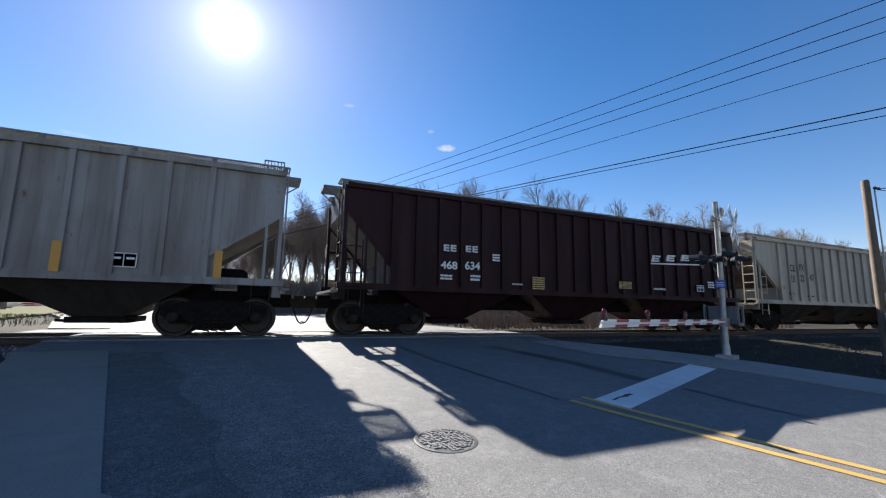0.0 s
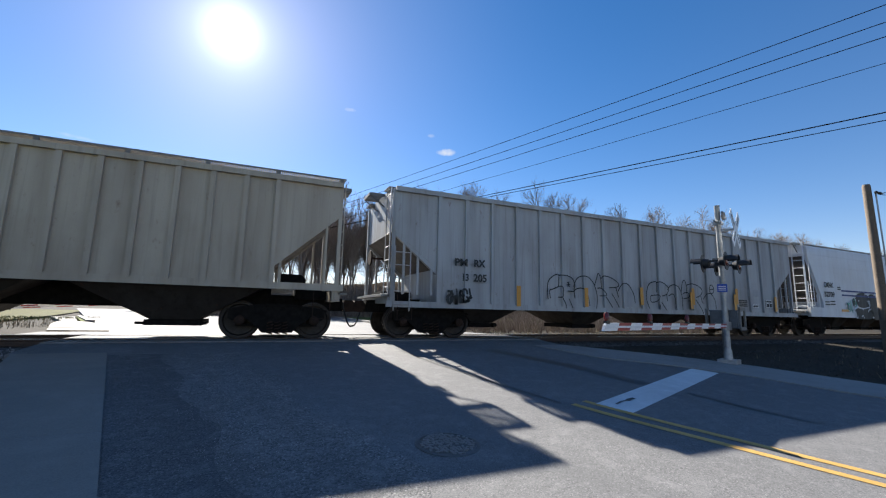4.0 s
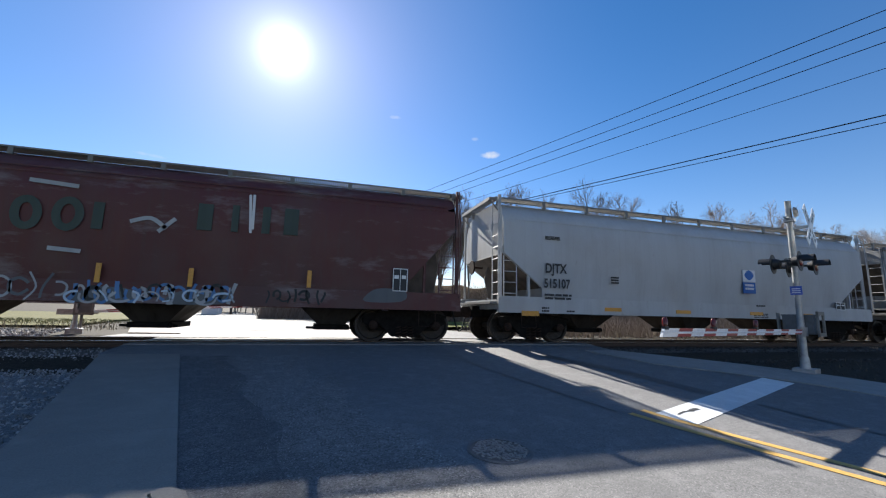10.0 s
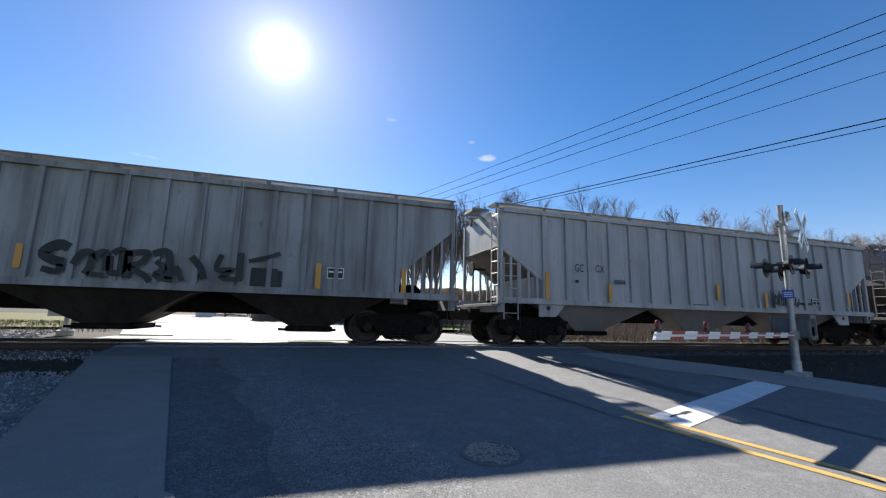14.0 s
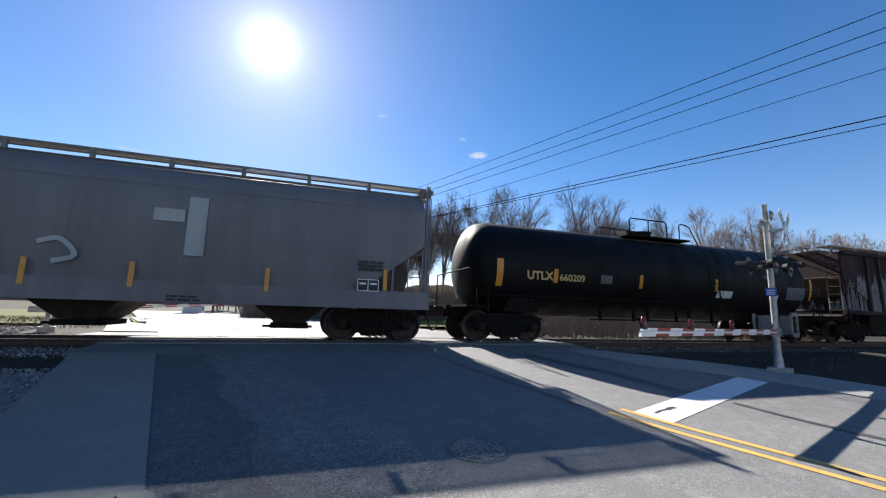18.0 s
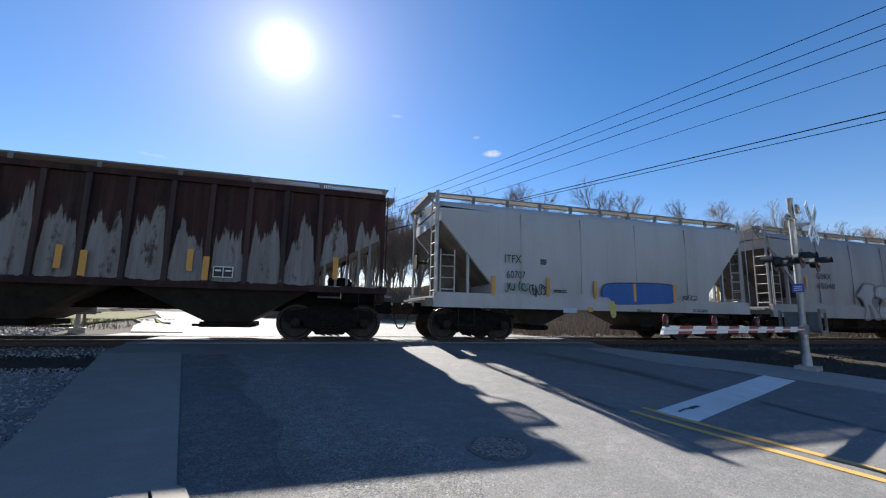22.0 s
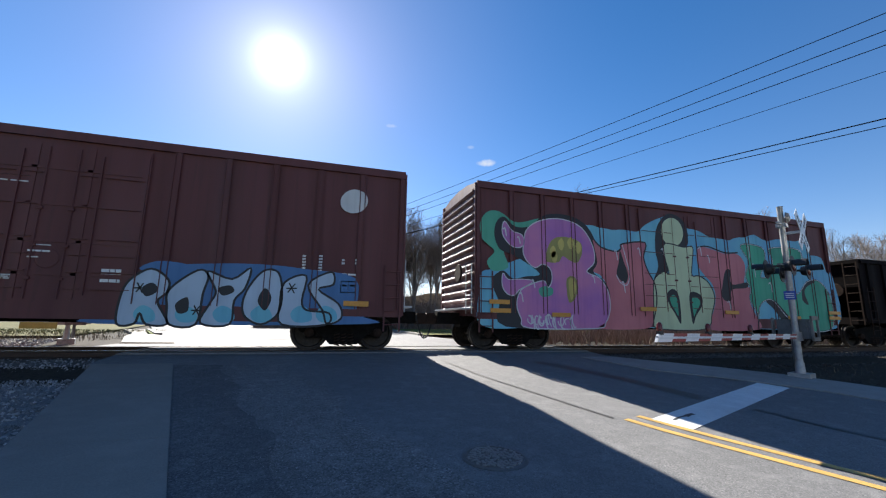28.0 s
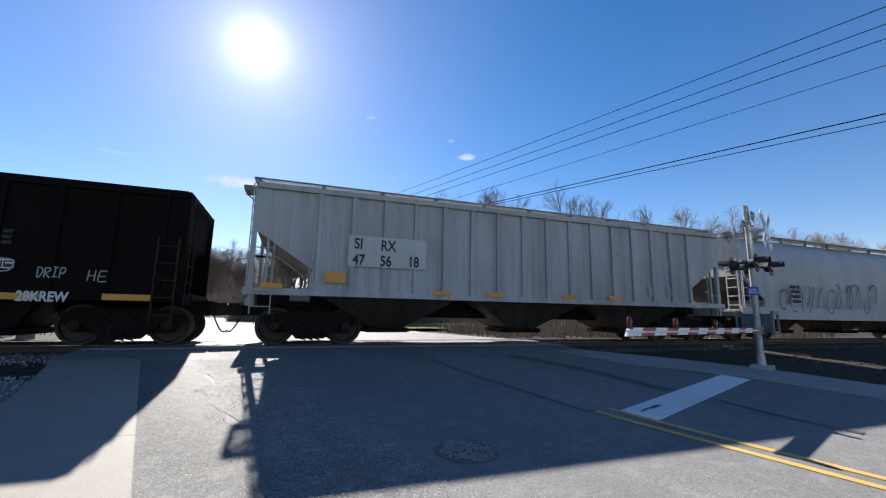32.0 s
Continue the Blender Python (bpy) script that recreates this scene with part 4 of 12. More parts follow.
        part("grab_iron", Geo().tube([(e + s * 0.05, -1.55, 1.2), (e + s * 0.05, -1.66, 1.25), (e + s * 0.05, -1.66, top - 0.2), (e + s * 0.03, -1.4, top + board)], 0.016, 5), sk, car)
    part("brake_wheel", Geo().lathe((-half - 0.14, 0.35, 2.3), (-1, 0, 0), [(0, 0.22), (0.03, 0.24), (0.05, 0.22)], 16).box(-half - 0.18, -half + 0.2, 0.32, 0.38, 2.27, 2.33), STEEL_RUST, car)
    part("brake_cylinder", Geo().lathe((-half + 2.2, 0.3, 1.15), (-1, 0, 0), [(0, 0.2), (0.5, 0.2), (0.62, 0.1)], 14), STEEL_BLACK, car)
    if board:
        for y in (-1.02, 1.02):
            running_board(car, half + 0.05, top + board, y, top - 0.02, 0.42)
        for s in (-1, 1):
            roof_step(car, s, half, top + board, 0.22, 1.22)
    part("hatch_cover", Geo().box(-half + 0.8, half - 0.8, -0.3, 0.3, top + 0.08, top + 0.24), sk, car)
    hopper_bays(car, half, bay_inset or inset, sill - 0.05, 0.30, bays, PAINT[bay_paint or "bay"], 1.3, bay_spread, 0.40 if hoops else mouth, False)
    truck(car, -reach + 1.95, mid)
    truck(car, reach - 1.95, mid)
    ends(car, half, reach)
    return car, half


def tank_car(u0, u1, b0, b1, label):
    car, mid = car_root("tank_car", u0, u1, label)
    half, reach = (b1 - b0) / 2, (u1 - u0) / 2
    CARS.append((car, mid))
    r, zc = 1.47, 2.28
    prof = [(-half, 0.02), (-half + 0.03, 0.45), (-half + 0.12, 0.85), (-half + 0.28, 1.18), (-half + 0.48, 1.38), (-half + 0.75, r), (half - 0.75, r), (half - 0.48, 1.38), (half - 0.28, 1.18), (half - 0.12, 0.85), (half - 0.03, 0.45), (half, 0.02)]
    part("tank", Geo().lathe((0, 0, zc), (1, 0, 0), prof, 56), PAINT["tank"], car, "glossy black cylindrical tank", smooth=50)
    for x in (-half + 2.4, -half + 5.0, half - 5.0, half - 2.4):
        part("weld_band", Geo().lathe((x, 0, zc), (1, 0, 0), [(-0.03, r + 0.001), (-0.02, r + 0.008), (0.02, r + 0.008), (0.03, r + 0.001)], 56), PAINT["tank"], car)
    z = zc + r
    dome = part("manway", Geo().lathe((0.0, 0, z - 0.1), (0, 0, 1), [(0, 0.42), (0.28, 0.42), (0.30, 0.46), (0.36, 0.46), (0.40, 0.2)], 20), PAINT["tank"], car)
    part("valve_housing", Geo().box(-0.84, -0.38, -0.3, 0.3, z - 0.1, z + 0.26), PAINT["tank"], dome)
    part("top_platform", Geo().box(-1.3, 1.6, -0.85, -0.3, z - 0.06, z - 0.01).box(-1.3, 1.6, 0.3, 0.85, z - 0.06, z - 0.01), STEEL_BLACK, car)
    for y in (-0.84, 0.84):
        g = Geo()
        g.tube([(-0.35, y, z - 0.1), (-0.35, y, z + 0.55)], 0.022, 6)
        g.tube([(-1.2, y, z - 0.05), (-1.2, y, z + 0.5), (-1.13, y, z + 0.57), (0.42, y, z + 0.57), (0.5, y, z + 0.5), (0.5, y, z)], 0.024, 6)
        g.tube([(1.1, y, z - 0.1), (1.1, y, z + 0.5), (1.16, y, z + 0.56), (1.4, y, z + 0.55), (1.5, y * 1.1, z + 0.45), (1.52, y * 1.5, z - 0.35)], 0.022, 6)
        part("handrail", g, STEEL_BLACK, car, "bent steel pipe handrail")
    part("tank_ladder", ladder(Geo(), 1.5, 1.95, -1.60, 0.6, 2.6, 6), STEEL_BLACK, car)
    g = Geo().tube([(-half + 0.6, -1.60, 1.35), (half - 0.6, -1.60, 1.35)], 0.022, 6)
    part("side_handrail", g, STEEL_BLACK, car)
    for s in (-1, 1):
        e = s * half
        part("stub_sill", Geo().box(min(e - s * 2.6, e + s * 0.3), max(e - s * 2.6, e + s * 0.3), -0.3, 0.3, 0.75, 1.0), STEEL_BLACK, car)
        part("saddle", Geo().slab([(e - s * 2.3, 0.9), (e - s * 1.1, 0.9), (e - s * 1.3, 1.35), (e - s * 2.1, 1.35)][::s], -1.1, 1.1), STEEL_BLACK, car)
        part("end_platform", Geo().box(min(e - s * 0.5, e + s * 0.25), max(e - s * 0.5, e + s * 0.25), -1.5, 1.5, 1.0, 1.06), STEEL_BLACK, car)
        part("end_railing", Geo().tube([(e + s * 0.15, -1.5, 1.0), (e + s * 0.15, -1.5, 2.1), (e + s * 0.15, 1.5, 2.1), (e + s * 0.15, 1.5, 1.0)], 0.02, 6), STEEL_BLACK, car)
        part("side_ladder", ladder(Geo(), e - s * 0.05, e - s * 0.4, -1.52, 0.45, 1.5, 3), STEEL_BLACK, car)
    part("bottom_outlet", Geo().lathe((0, 0, zc - r + 0.05), (0, 0, -1), [(0, 0.22), (0.12, 0.22), (0.14, 0.12), (0.42, 0.10), (0.42, 0.02)], 14), STEEL_BLACK, car)
    g = Geo()
    for x in (-2.6, -1.2, -0.6, 0.7, 1.3, 2.4):
        g.box(x - 0.04, x + 0.04, -0.9, -0.82, zc - r - 0.12, zc - r + 0.4)
    g.box(-3.0, 2.7, -0.88, -0.84, zc - r - 0.10, zc - r - 0.05)
    part("bottom_brackets", g, STEEL_BLACK, car)
    truck(car, -reach + 2.0, mid)
    truck(car, reach - 2.0, mid)
    ends(car, half, reach)

    def on_tank(x, z, w, h, material, name, label=""):
        """A patch that follows the shell's curve."""
        g = Geo()
        n = 6
        for i in range(n + 1):
            zz = z + h * i / n
            y = -math.sqrt(max(0, (r + 0.006) ** 2 - (zz - zc) ** 2))
            g.v += [(x, y, zz), (x + w, y, zz)]
        g.f = [(2 * i, 2 * i + 1, 2 * i + 3, 2 * i + 2) for i in range(n)]
        return part(name, g, material, car, label)
    return car, half, on_tank, r, zc


def boxcar(u0, u1, b0, b1, top, label, posts=14, sill=0.70):
    car, mid = car_root("boxcar", u0, u1, label)
    half, reach = (b1 - b0) / 2, (u1 - u0) / 2
    sk = PAINT["box"]
    CARS.append((car, mid))
    g = Geo()
    sec = [(-1.56, sill + 0.25), (1.56, sill + 0.25), (1.56, top - 0.05), (0.8, top + 0.10), (0, top + 0.14), (-0.8, top + 0.10), (-1.56, top - 0.05)]
    g.rings([[(x, y, z) for y, z in sec] for x in (-half, half)])
    part("body", g, sk, car)
    for i in range(posts + 1):
        x = -half + 0.06 + (2 * half - 0.12) * i / posts
        if abs(x) < 1.7:
            continue
        for s in (-1, 1):
            part("side_post", Geo().box(x - 0.06, x + 0.06, min(s * 1.55, s * 1.605), max(s * 1.55, s * 1.605), sill + 0.16, top - 0.18), sk, car)
    for s in (-1, 1):
        part("top_chord", Geo().box(-half, half, min(s * 1.54, s * 1.63), max(s * 1.54, s * 1.63), top - 0.2, top), sk, car)
        part("side_sill", Geo().slab([(-half + 2.3, sill), (half - 2.3, sill), (half - 1.9, sill + 0.16), (half, sill + 0.16), (half, sill + 0.34), (-half, sill + 0.34), (-half, sill + 0.16), (-half + 1.9, sill + 0.16)], min(s * 1.53, s * 1.615), max(s * 1.53, s * 1.615)), sk, car)
        y0, y1 = min(s * 1.56, s * 1.606), max(s * 1.56, s * 1.606)
        door = part("door", Geo().box(-1.62, 1.62, min(s * 1.55, s * 1.588), max(s * 1.55, s * 1.588), sill + 0.34, top - 0.3), sk, car, "wide plug door")
        g = Geo()
        for x in (-1.55, -0.5, 0.5, 1.55):
            g.box(x - 0.05, x + 0.05, y0, y1, sill + 0.4, top - 0.35)
        for z in (sill + 0.9, sill + 1.6, sill + 2.4, sill + 3.2):
            g.box(-1.5, 1.5, y0, y1 - 0.01 if s > 0 else y1, z, z + 0.06)
        part("door_ribs", g, sk, door)
        g = Geo()
        for x in (-0.28, 0.28):
            g.tube([(x, s * 1.607, sill + 0.4), (x, s * 1.607, top - 0.4)], 0.017, 6)
        g.lathe((0.0, s * 1.57, sill + 1.25), (0, s, 0), [(0, 0.2), (0.02, 0.22), (0.03, 0.2)], 14)
        part("lock_rods", g, sk, door)
        part("door_track", Geo().box(-3.6, 3.6, min(s * 1.56, s * 1.61), max(s * 1.56, s * 1.61), sill + 0.20, sill + 0.27), sk, car)
    # Thin brown strips over the graffiti, drawn for the shadow lines beside posts.
    for i in range(posts + 1):
        x = -half + 0.06 + (2 * half - 0.12) * i / posts
        for dx in (-0.065, 0.065):
            if abs(x) > 1.7:
                part("post_shadow_line", Geo().box(x + dx - 0.009, x + dx + 0.009, -1.632, -1.60, sill + 0.34, top - 0.2), sk, car)
    # More such strips for the shadow gaps of the door's panels and ribs.
    for x, z0, z1 in ((-1.63, 0.34, 4.0), (1.63, 0.34, 4.0), (-0.72, 0.5, 3.6), (0.72, 0.5, 3.6)):
        part("door_seam", Geo().box(x - 0.011, x + 0.011, -1.632, -1.60, sill + z0, min(sill + z1, top - 0.3)), sk, car)
    for z in (0.62, 0.98, 1.34, 1.7, 2.4, 3.1):
        for x0, x1 in ((-1.55, -0.8), (-0.64, -0.34), (0.34, 0.64), (0.8, 1.55)):
            part("door_corrugation", Geo().box(x0, x1, -1.632, -1.60, sill + z, sill + z + 0.018), sk, car)
    for x in (-0.28, 0.28):
        for z in (0.8, 1.5, 2.3):
            part("rod_keeper", Geo().box(x - 0.06, x + 0.06, -1.64, -1.60, sill + z, sill + z + 0.05), sk, car)
    for s in (-1, 1):
        e = s * half
        for k in range(15):
            z = sill + 0.45 + k * (top - sill - 0.7) / 14
            g = Geo().rings([[(e, y, z - 0.09), (e + s * 0.08, y, z - 0.02), (e + s * 0.08, y, z + 0.02), (e, y, z + 0.09)] for y in (-1.45, 1.45)])
            part("end_corrugation", g, sk, car)
        part("end_post", Geo().box(e - 0.05, e + 0.05, -1.58, -1.48, sill + 0.2, top - 0.05), sk, car)
        part("end_post", Geo().box(e - 0.05, e + 0.05, 1.48, 1.58, sill + 0.2, top - 0.05), sk, car)
        part("crossover_platform", Geo().box(min(e, e + s * 0.35), max(e, e + s * 0.35), -1.3, 1.3, 1.12, 1.17), GALV, car, "bright steel grating step")
        part("side_ladder", ladder(Geo(), e - s * 0.06, e - s * 0.46, -1.63, 0.5, 2.2, 5), sk, car)
        part("end_ladder", end_ladder(Geo(), e + s * 0.1, -1.45, -1.0, 1.0, 2.4, 4), GALV, car)
    part("brake_wheel", Geo().lathe((-half - 0.2, -0.7, 2.2), (-1, 0, 0), [(0, 0.26), (0.03, 0.28), (0.06, 0.26)], 16), STEEL_RUST, car)
    part("centre_sill", Geo().box(-half, half, -0.25, 0.25, 0.62, 0.95), STEEL_BLACK, car)
    g = Geo()
    for x in (-half + 3.4, -1.1, -0.2, 1.4, half - 3.6):
        g.box(x - 0.05, x + 0.05, -1.4, 1.4, 0.78, sill + 0.3)
    part("crossbearers", g, STEEL_BLACK, car)
    truck(car, -reach + 2.45, mid)
    truck(car, reach - 2.45, mid)
    ends(car, half, reach)
    return car, half


def open_hopper(u0, u1, b0, b1, top, label):
    car, mid = car_root("open_hopper_car", u0, u1, label)
    half, reach = (b1 - b0) / 2, (u1 - u0) / 2
    sk = PAINT["coal"]
    CARS.append((car, mid))
    for s in (-1, 1):
        part("side", Geo().slab([(-half, 1.15), (half, 1.15), (half, top), (-half, top)], min(s * 1.5, s * 1.54), max(s * 1.5, s * 1.54)), sk, car)
        part("top_chord", Geo().box(-half, half, min(s * 1.46, s * 1.62), max(s * 1.46, s * 1.62), top - 0.16, top), sk, car)
        part("side_sill", Geo().box(-half - 0.1, half + 0.1, min(s * 1.44, s * 1.60), max(s * 1.44, s * 1.60), 0.98, 1.16), sk, car)
        for i in range(15):
            x = -half + 0.4 + (2 * half - 0.8) * i / 14
            part("side_post", Geo().box(x - 0.05, x + 0.05, min(s * 1.53, s * 1.61), max(s * 1.53, s * 1.61), 1.16, top - 0.16), sk, car)
    for s in (-1, 1):
        e = s * half
        part("end_sheet", Geo().add([(e, -1.5, top), (e, 1.5, top), (e - s * 0.06, 1.5, top - 1.1), (e - s * 0.06, -1.5, top - 1.1), (e - s * 2.6, 1.5, 1.1), (e - s * 2.6, -1.5, 1.1)], [(0, 1, 2, 3), (3, 2, 4, 5)]), sk, car)
        part("centre_web", Geo().slab([(e - s * 2.7, 1.0), (e - s * 0.05, 1.0), (e - s * 0.05, top - 1.05), (e - s * 2.7, 1.2)][::s], -0.03, 0.03), sk, car)
        part("end_chord", Geo().box(e - 0.06, e + 0.06, -1.56, 1.56, top - 0.14, top + 0.0), sk, car)
        for y in (-1.49, 1.49):
            part("corner_post", Geo().box(e - 0.06, e + 0.06, y - 0.06, y + 0.06, 1.0, top - 0.1), sk, car)
        part("end_sill", Geo().box(min(e - s * 0.12, e + s * 0.08), max(e - s * 0.12, e + s * 0.08), -1.5, 1.5, 0.92, 1.2), sk, car)
        part("side_ladder", ladder(Geo(), e - s * 0.06, e - s * 0.46, -1.64, 0.5, 2.4, 5), STEEL_RUST, car)
        part("end_ladder", end_ladder(Geo(), e + s * 0.12, -1.5, -1.05, 0.9, top - 0.1, 7), STEEL_RUST, car)
    for s in (-1, 1):
        part("hopper_side", Geo().slab([(-4.2, 0.40), (4.2, 0.40), (4.6, 1.16), (-4.6, 1.16)], min(s * 1.28, s * 1.34), max(s * 1.28, s * 1.34)), sk, car)
    part("floor", Geo().box(-half + 2.4, half - 2.4, -1.45, 1.45, 1.05, 1.12), sk, car)
    part("load", Geo().add([(-half + 0.5, -1.4, 2.4), (half - 0.5, -1.4, 2.4), (half - 0.5, 1.4, 2.4), (-half + 0.5, 1.4, 2.4)], [(0, 1, 2, 3)]), STEEL_BLACK, car)
    hopper_bays(car, half, 2.2, 1.15, 0.22, 3, sk, 1.45, 0.9)
    part("brake_wheel", Geo().lathe((-half - 0.25, -0.8, 2.3), (-1, 0, 0), [(0, 0.26), (0.03, 0.28), (0.06, 0.26)], 16), STEEL_RUST, car)
    truck(car, -reach + 1.95, mid)
    truck(car, reach - 1.95, mid)
    ends(car, half, reach)
    return car, half


random.seed(11)
# couplings along the train, first car to last
U = [-152.9, -135.28, -118.0, -100.7, -81.0, -63.98, -47.96, -30.97, -13.2, 4.4, 21.6, 37.85, 55.9, 68.27, 81.82, 94.3, 111.63, 128.4, 144.2, 161.05, 178.2]
car_a, ha = ribbed_hopper(U[0], U[1], -152.1, -136.02, 4.06, "worn", "weathered grey ribbed covered hopper car", ribs=16, stakes=2, inset=1.5, foot=0.35)
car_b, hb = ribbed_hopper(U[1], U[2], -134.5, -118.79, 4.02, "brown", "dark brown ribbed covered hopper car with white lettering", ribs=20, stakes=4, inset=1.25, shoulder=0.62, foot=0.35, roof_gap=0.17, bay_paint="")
grab_cage(car_a, ha - 0.25, -1.2, 4.10)
grab_cage(car_b, hb - 0.25, -1.2, 4.06)
car_c, hc = ribbed_hopper(U[2], U[3], -117.24, -101.42, 4.02, "tan", "cream weathered ribbed covered hopper car", ribs=19, stakes=2, inset=1.5, shoulder=0.75, foot=0.28)
car_d, hd = ribbed_hopper(U[3], U[4], -99.96, -81.69, 4.16, "pale", "long pale grey ribbed hopper car with outlined graffiti", ribs=19, stakes=3, inset=1.27, bays=4, sill=0.98, board=4.22, shoulder=1.18, foot=0.67)
car_e, he = smooth_hopper(U[4], U[5], -80.34, -64.59, 4.18, "white", "white smooth-sided hopper car with blue stripes and graffiti", board=0.16, inset=0.95, shoulder=0.5, seams=(3.25, 3.75), sill_low=0.9, round_top=0.1, bulge=0.0, bays=4, bay_inset=2.48, mouth=0.35)
car_f, hf = smooth_hopper(U[5], U[6], -63.37, -48.64, 4.06, "red", "faded red smooth-sided hopper car with worn lettering", board=0.17, seams=(3.6, 3.72), inset=1.25, shoulder=1.0, bulge=0.10, round_top=0.45)
car_g, hg = smooth_hopper(U[6], U[7], -47.28, -31.67, 4.06, "smooth", "light grey smooth-sided hopper car with blue placard", seams=(3.55,), inset=1.25, shoulder=1.5, bulge=0.12, round_top=0.5)
car_h, hh = ribbed_hopper(U[7], U[8], -30.27, -13.93, 3.88, "grey", "grey ribbed hopper car with black graffiti scrawl", ribs=18, stakes=5, inset=1.5, shoulder=0.6, foot=0.35, bays=3)
# Bays one paint darker than the body, standing in for their shadow.
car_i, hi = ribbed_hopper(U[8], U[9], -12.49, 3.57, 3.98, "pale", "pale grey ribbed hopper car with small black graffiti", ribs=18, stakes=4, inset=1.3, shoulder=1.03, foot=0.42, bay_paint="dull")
for k in (-1, 1):
    web = part("bolster_web", Geo().slab([(k * 6.8, 0.85), (k * 6.25, 0.85), (k * 5.95, 1.18), (k * 5.95, 1.30), (k * 6.8, 1.30)][::-k], -1.5, -1.46), PAINT["pale"], car_i, "pale steel web plate with a hole")
    part("web_hole", Geo().lathe((k * 6.5, -1.502, 1.1), (0, -1, 0), [(0, 0.075), (0.002, 0.075)], 8), BLACK, web)
car_j, hj = smooth_hopper(U[9], U[10], 5.21, 20.97, 4.06, "mauve", "grey-violet smooth-sided hopper car with faded graffiti", seams=(3.5,), inset=1.25, shoulder=1.5, bulge=0.12, round_top=0.5)
car_k, hk, on_tank, tank_r, tank_z = tank_car(U[10], U[11], 22.21, 36.96, "black tank car with yellow lettering and top handrails")
car_l, hl = ribbed_hopper(U[11], U[12], 38.85, 55.19, 3.81, "rust", "badly rusted ribbed hopper car with streaks of white paint", ribs=17, stakes=5, inset=1.55, foot=0.35, rib_paint=PAINT["rust_post"], roof_gap=0.27)
car_m, hm = smooth_hopper(U[12], U[13], 56.58, 67.63, 3.92, "smooth", "short pale grey hopper car with a blue painted shape", board=0.26, hoops=4, inset=1.5, shoulder=0.6, bays=2, bay_spread=0.3, bulge=0.06, sill_low=0.92)
car_n, hn = smooth_hopper(U[13], U[14], 68.92, 81.17, 3.94, "dull", "short grey hopper car with outlined graffiti", board=0.26, hoops=5, inset=1.5, shoulder=0.6, bays=3, bulge=0.07)
grab_cage(car_n, hn - 0.3, -1.12, 4.2, 0.5, 0.4, 0.14)
car_o, ho = smooth_hopper(U[14], U[15], 82.47, 93.23, 3.94, "tan", "short cream hopper car with silver block graffiti", hoops=0, inset=1.7, shoulder=1.0, bays=2, bay_spread=0.3, bulge=0.07)
car_p, hp = boxcar(U[15], U[16], 95.29, 110.51, 4.80, "dark brown boxcar with white stencils and pale blue graffiti")
car_q, hq = boxcar(U[16], U[17], 112.75, 127.42, 4.83, "brown boxcar covered in large colourful graffiti letters")
car_r, hr = open_hopper(U[17], U[18], 129.29, 143.37, 3.52, "black open-top hopper car with white tags")
car_s, hs = ribbed_hopper(U[18], U[19], 144.93, 160.59, 3.94, "pale", "grey ribbed hopper car with patched lettering", ribs=16, stakes=2, inset=1.45, foot=0.35)
car_t, ht = smooth_hopper(U[19], U[20], 161.5, 177.4, 4.0, "smooth", "grey smooth-sided hopper car with dark graffiti", bulge=0.12, round_top=0.5, inset=1.25, shoulder=1.5)


# ---- footways, kerbs and the surfaces beside the road ----
def slab_piece(owner, name, corners, lift, material, drop=0.14, label=""):
    g = Geo().plate(corners, [ground_z(y) + lift - drop for x, y in corners], [ground_z(y) + lift for x, y in corners])
    return part(name, g, material, owner, label)


footway = tagged(new("footway"), "pale concrete footway with cracked joints beside the road", "footway", kind="structure")
CUTS = [-2.62, -4.1, -5.58, -7.06, -8.5]
for a, b in zip(CUTS, CUTS[1:]):
    k = 0.42 if b == -8.5 else 0.0
    slab_piece(footway, "paving_slab", [(walk_left(b - k), b - k + 0.004), (walk_right(b) - 0.0, b + 0.004), (walk_right(a), a - 0.002), (walk_left(a), a - 0.002)], 0.012, CONCRETE)
slab_piece(footway, "ramp_slab", [(-0.9, -11.4), (-0.95, -8.98), (-1.12, -8.56), (-2.17, -8.98), (-1.5, -11.4)][::-1], 0.03, CONCRETE)
slab_piece(footway, "paving_slab", [(-1.5, -11.4), (-2.17, -8.99), (-2.45, -9.1), (-1.85, -11.4)][::-1], 0.02, CONCRETE)
for a, b in zip([-11.4, -13.0, -14.6, -16.2, -19.0, -24.0, -32.0], [-13.0, -14.6, -16.2, -19.0, -24.0, -32.0, -60.0]):
    slab_piece(footway, "paving_slab", [(walk_left(b) + 0.4, b + 0.004), (walk_right(b) - 0.02, b + 0.004), (walk_right(a) - 0.02, a - 0.002), (walk_left(a) + 0.4, a - 0.002)], 0.02, CONCRETE)
slab_piece(footway, "kerb_stone", [(-0.85, -11.4), (-0.40, -11.4), (-0.72, -8.95), (-0.86, -8.60), (-1.0, -8.49), (-1.10, -8.56), (-0.92, -8.98)], 0.035, CONCRETE)
slab_piece(footway, "joint_filler", [(-2.2, -9.0), (-1.1, -8.58), (-1.1, -8.53), (-2.2, -8.93)], 0.0, BLACK, 0.1)

side_path = tagged(new("side_path"), "old grey concrete path curving along the road edge", "footway", kind="structure")
for i in range(len(EDGE_NEAR) - 1):
    c = [EDGE_NEAR[i + 1], EDGE_FAR[i + 1], EDGE_FAR[i], EDGE_NEAR[i]]
    slab_piece(side_path, "paving_slab", c, 0.02, CONCRETE_OLD)

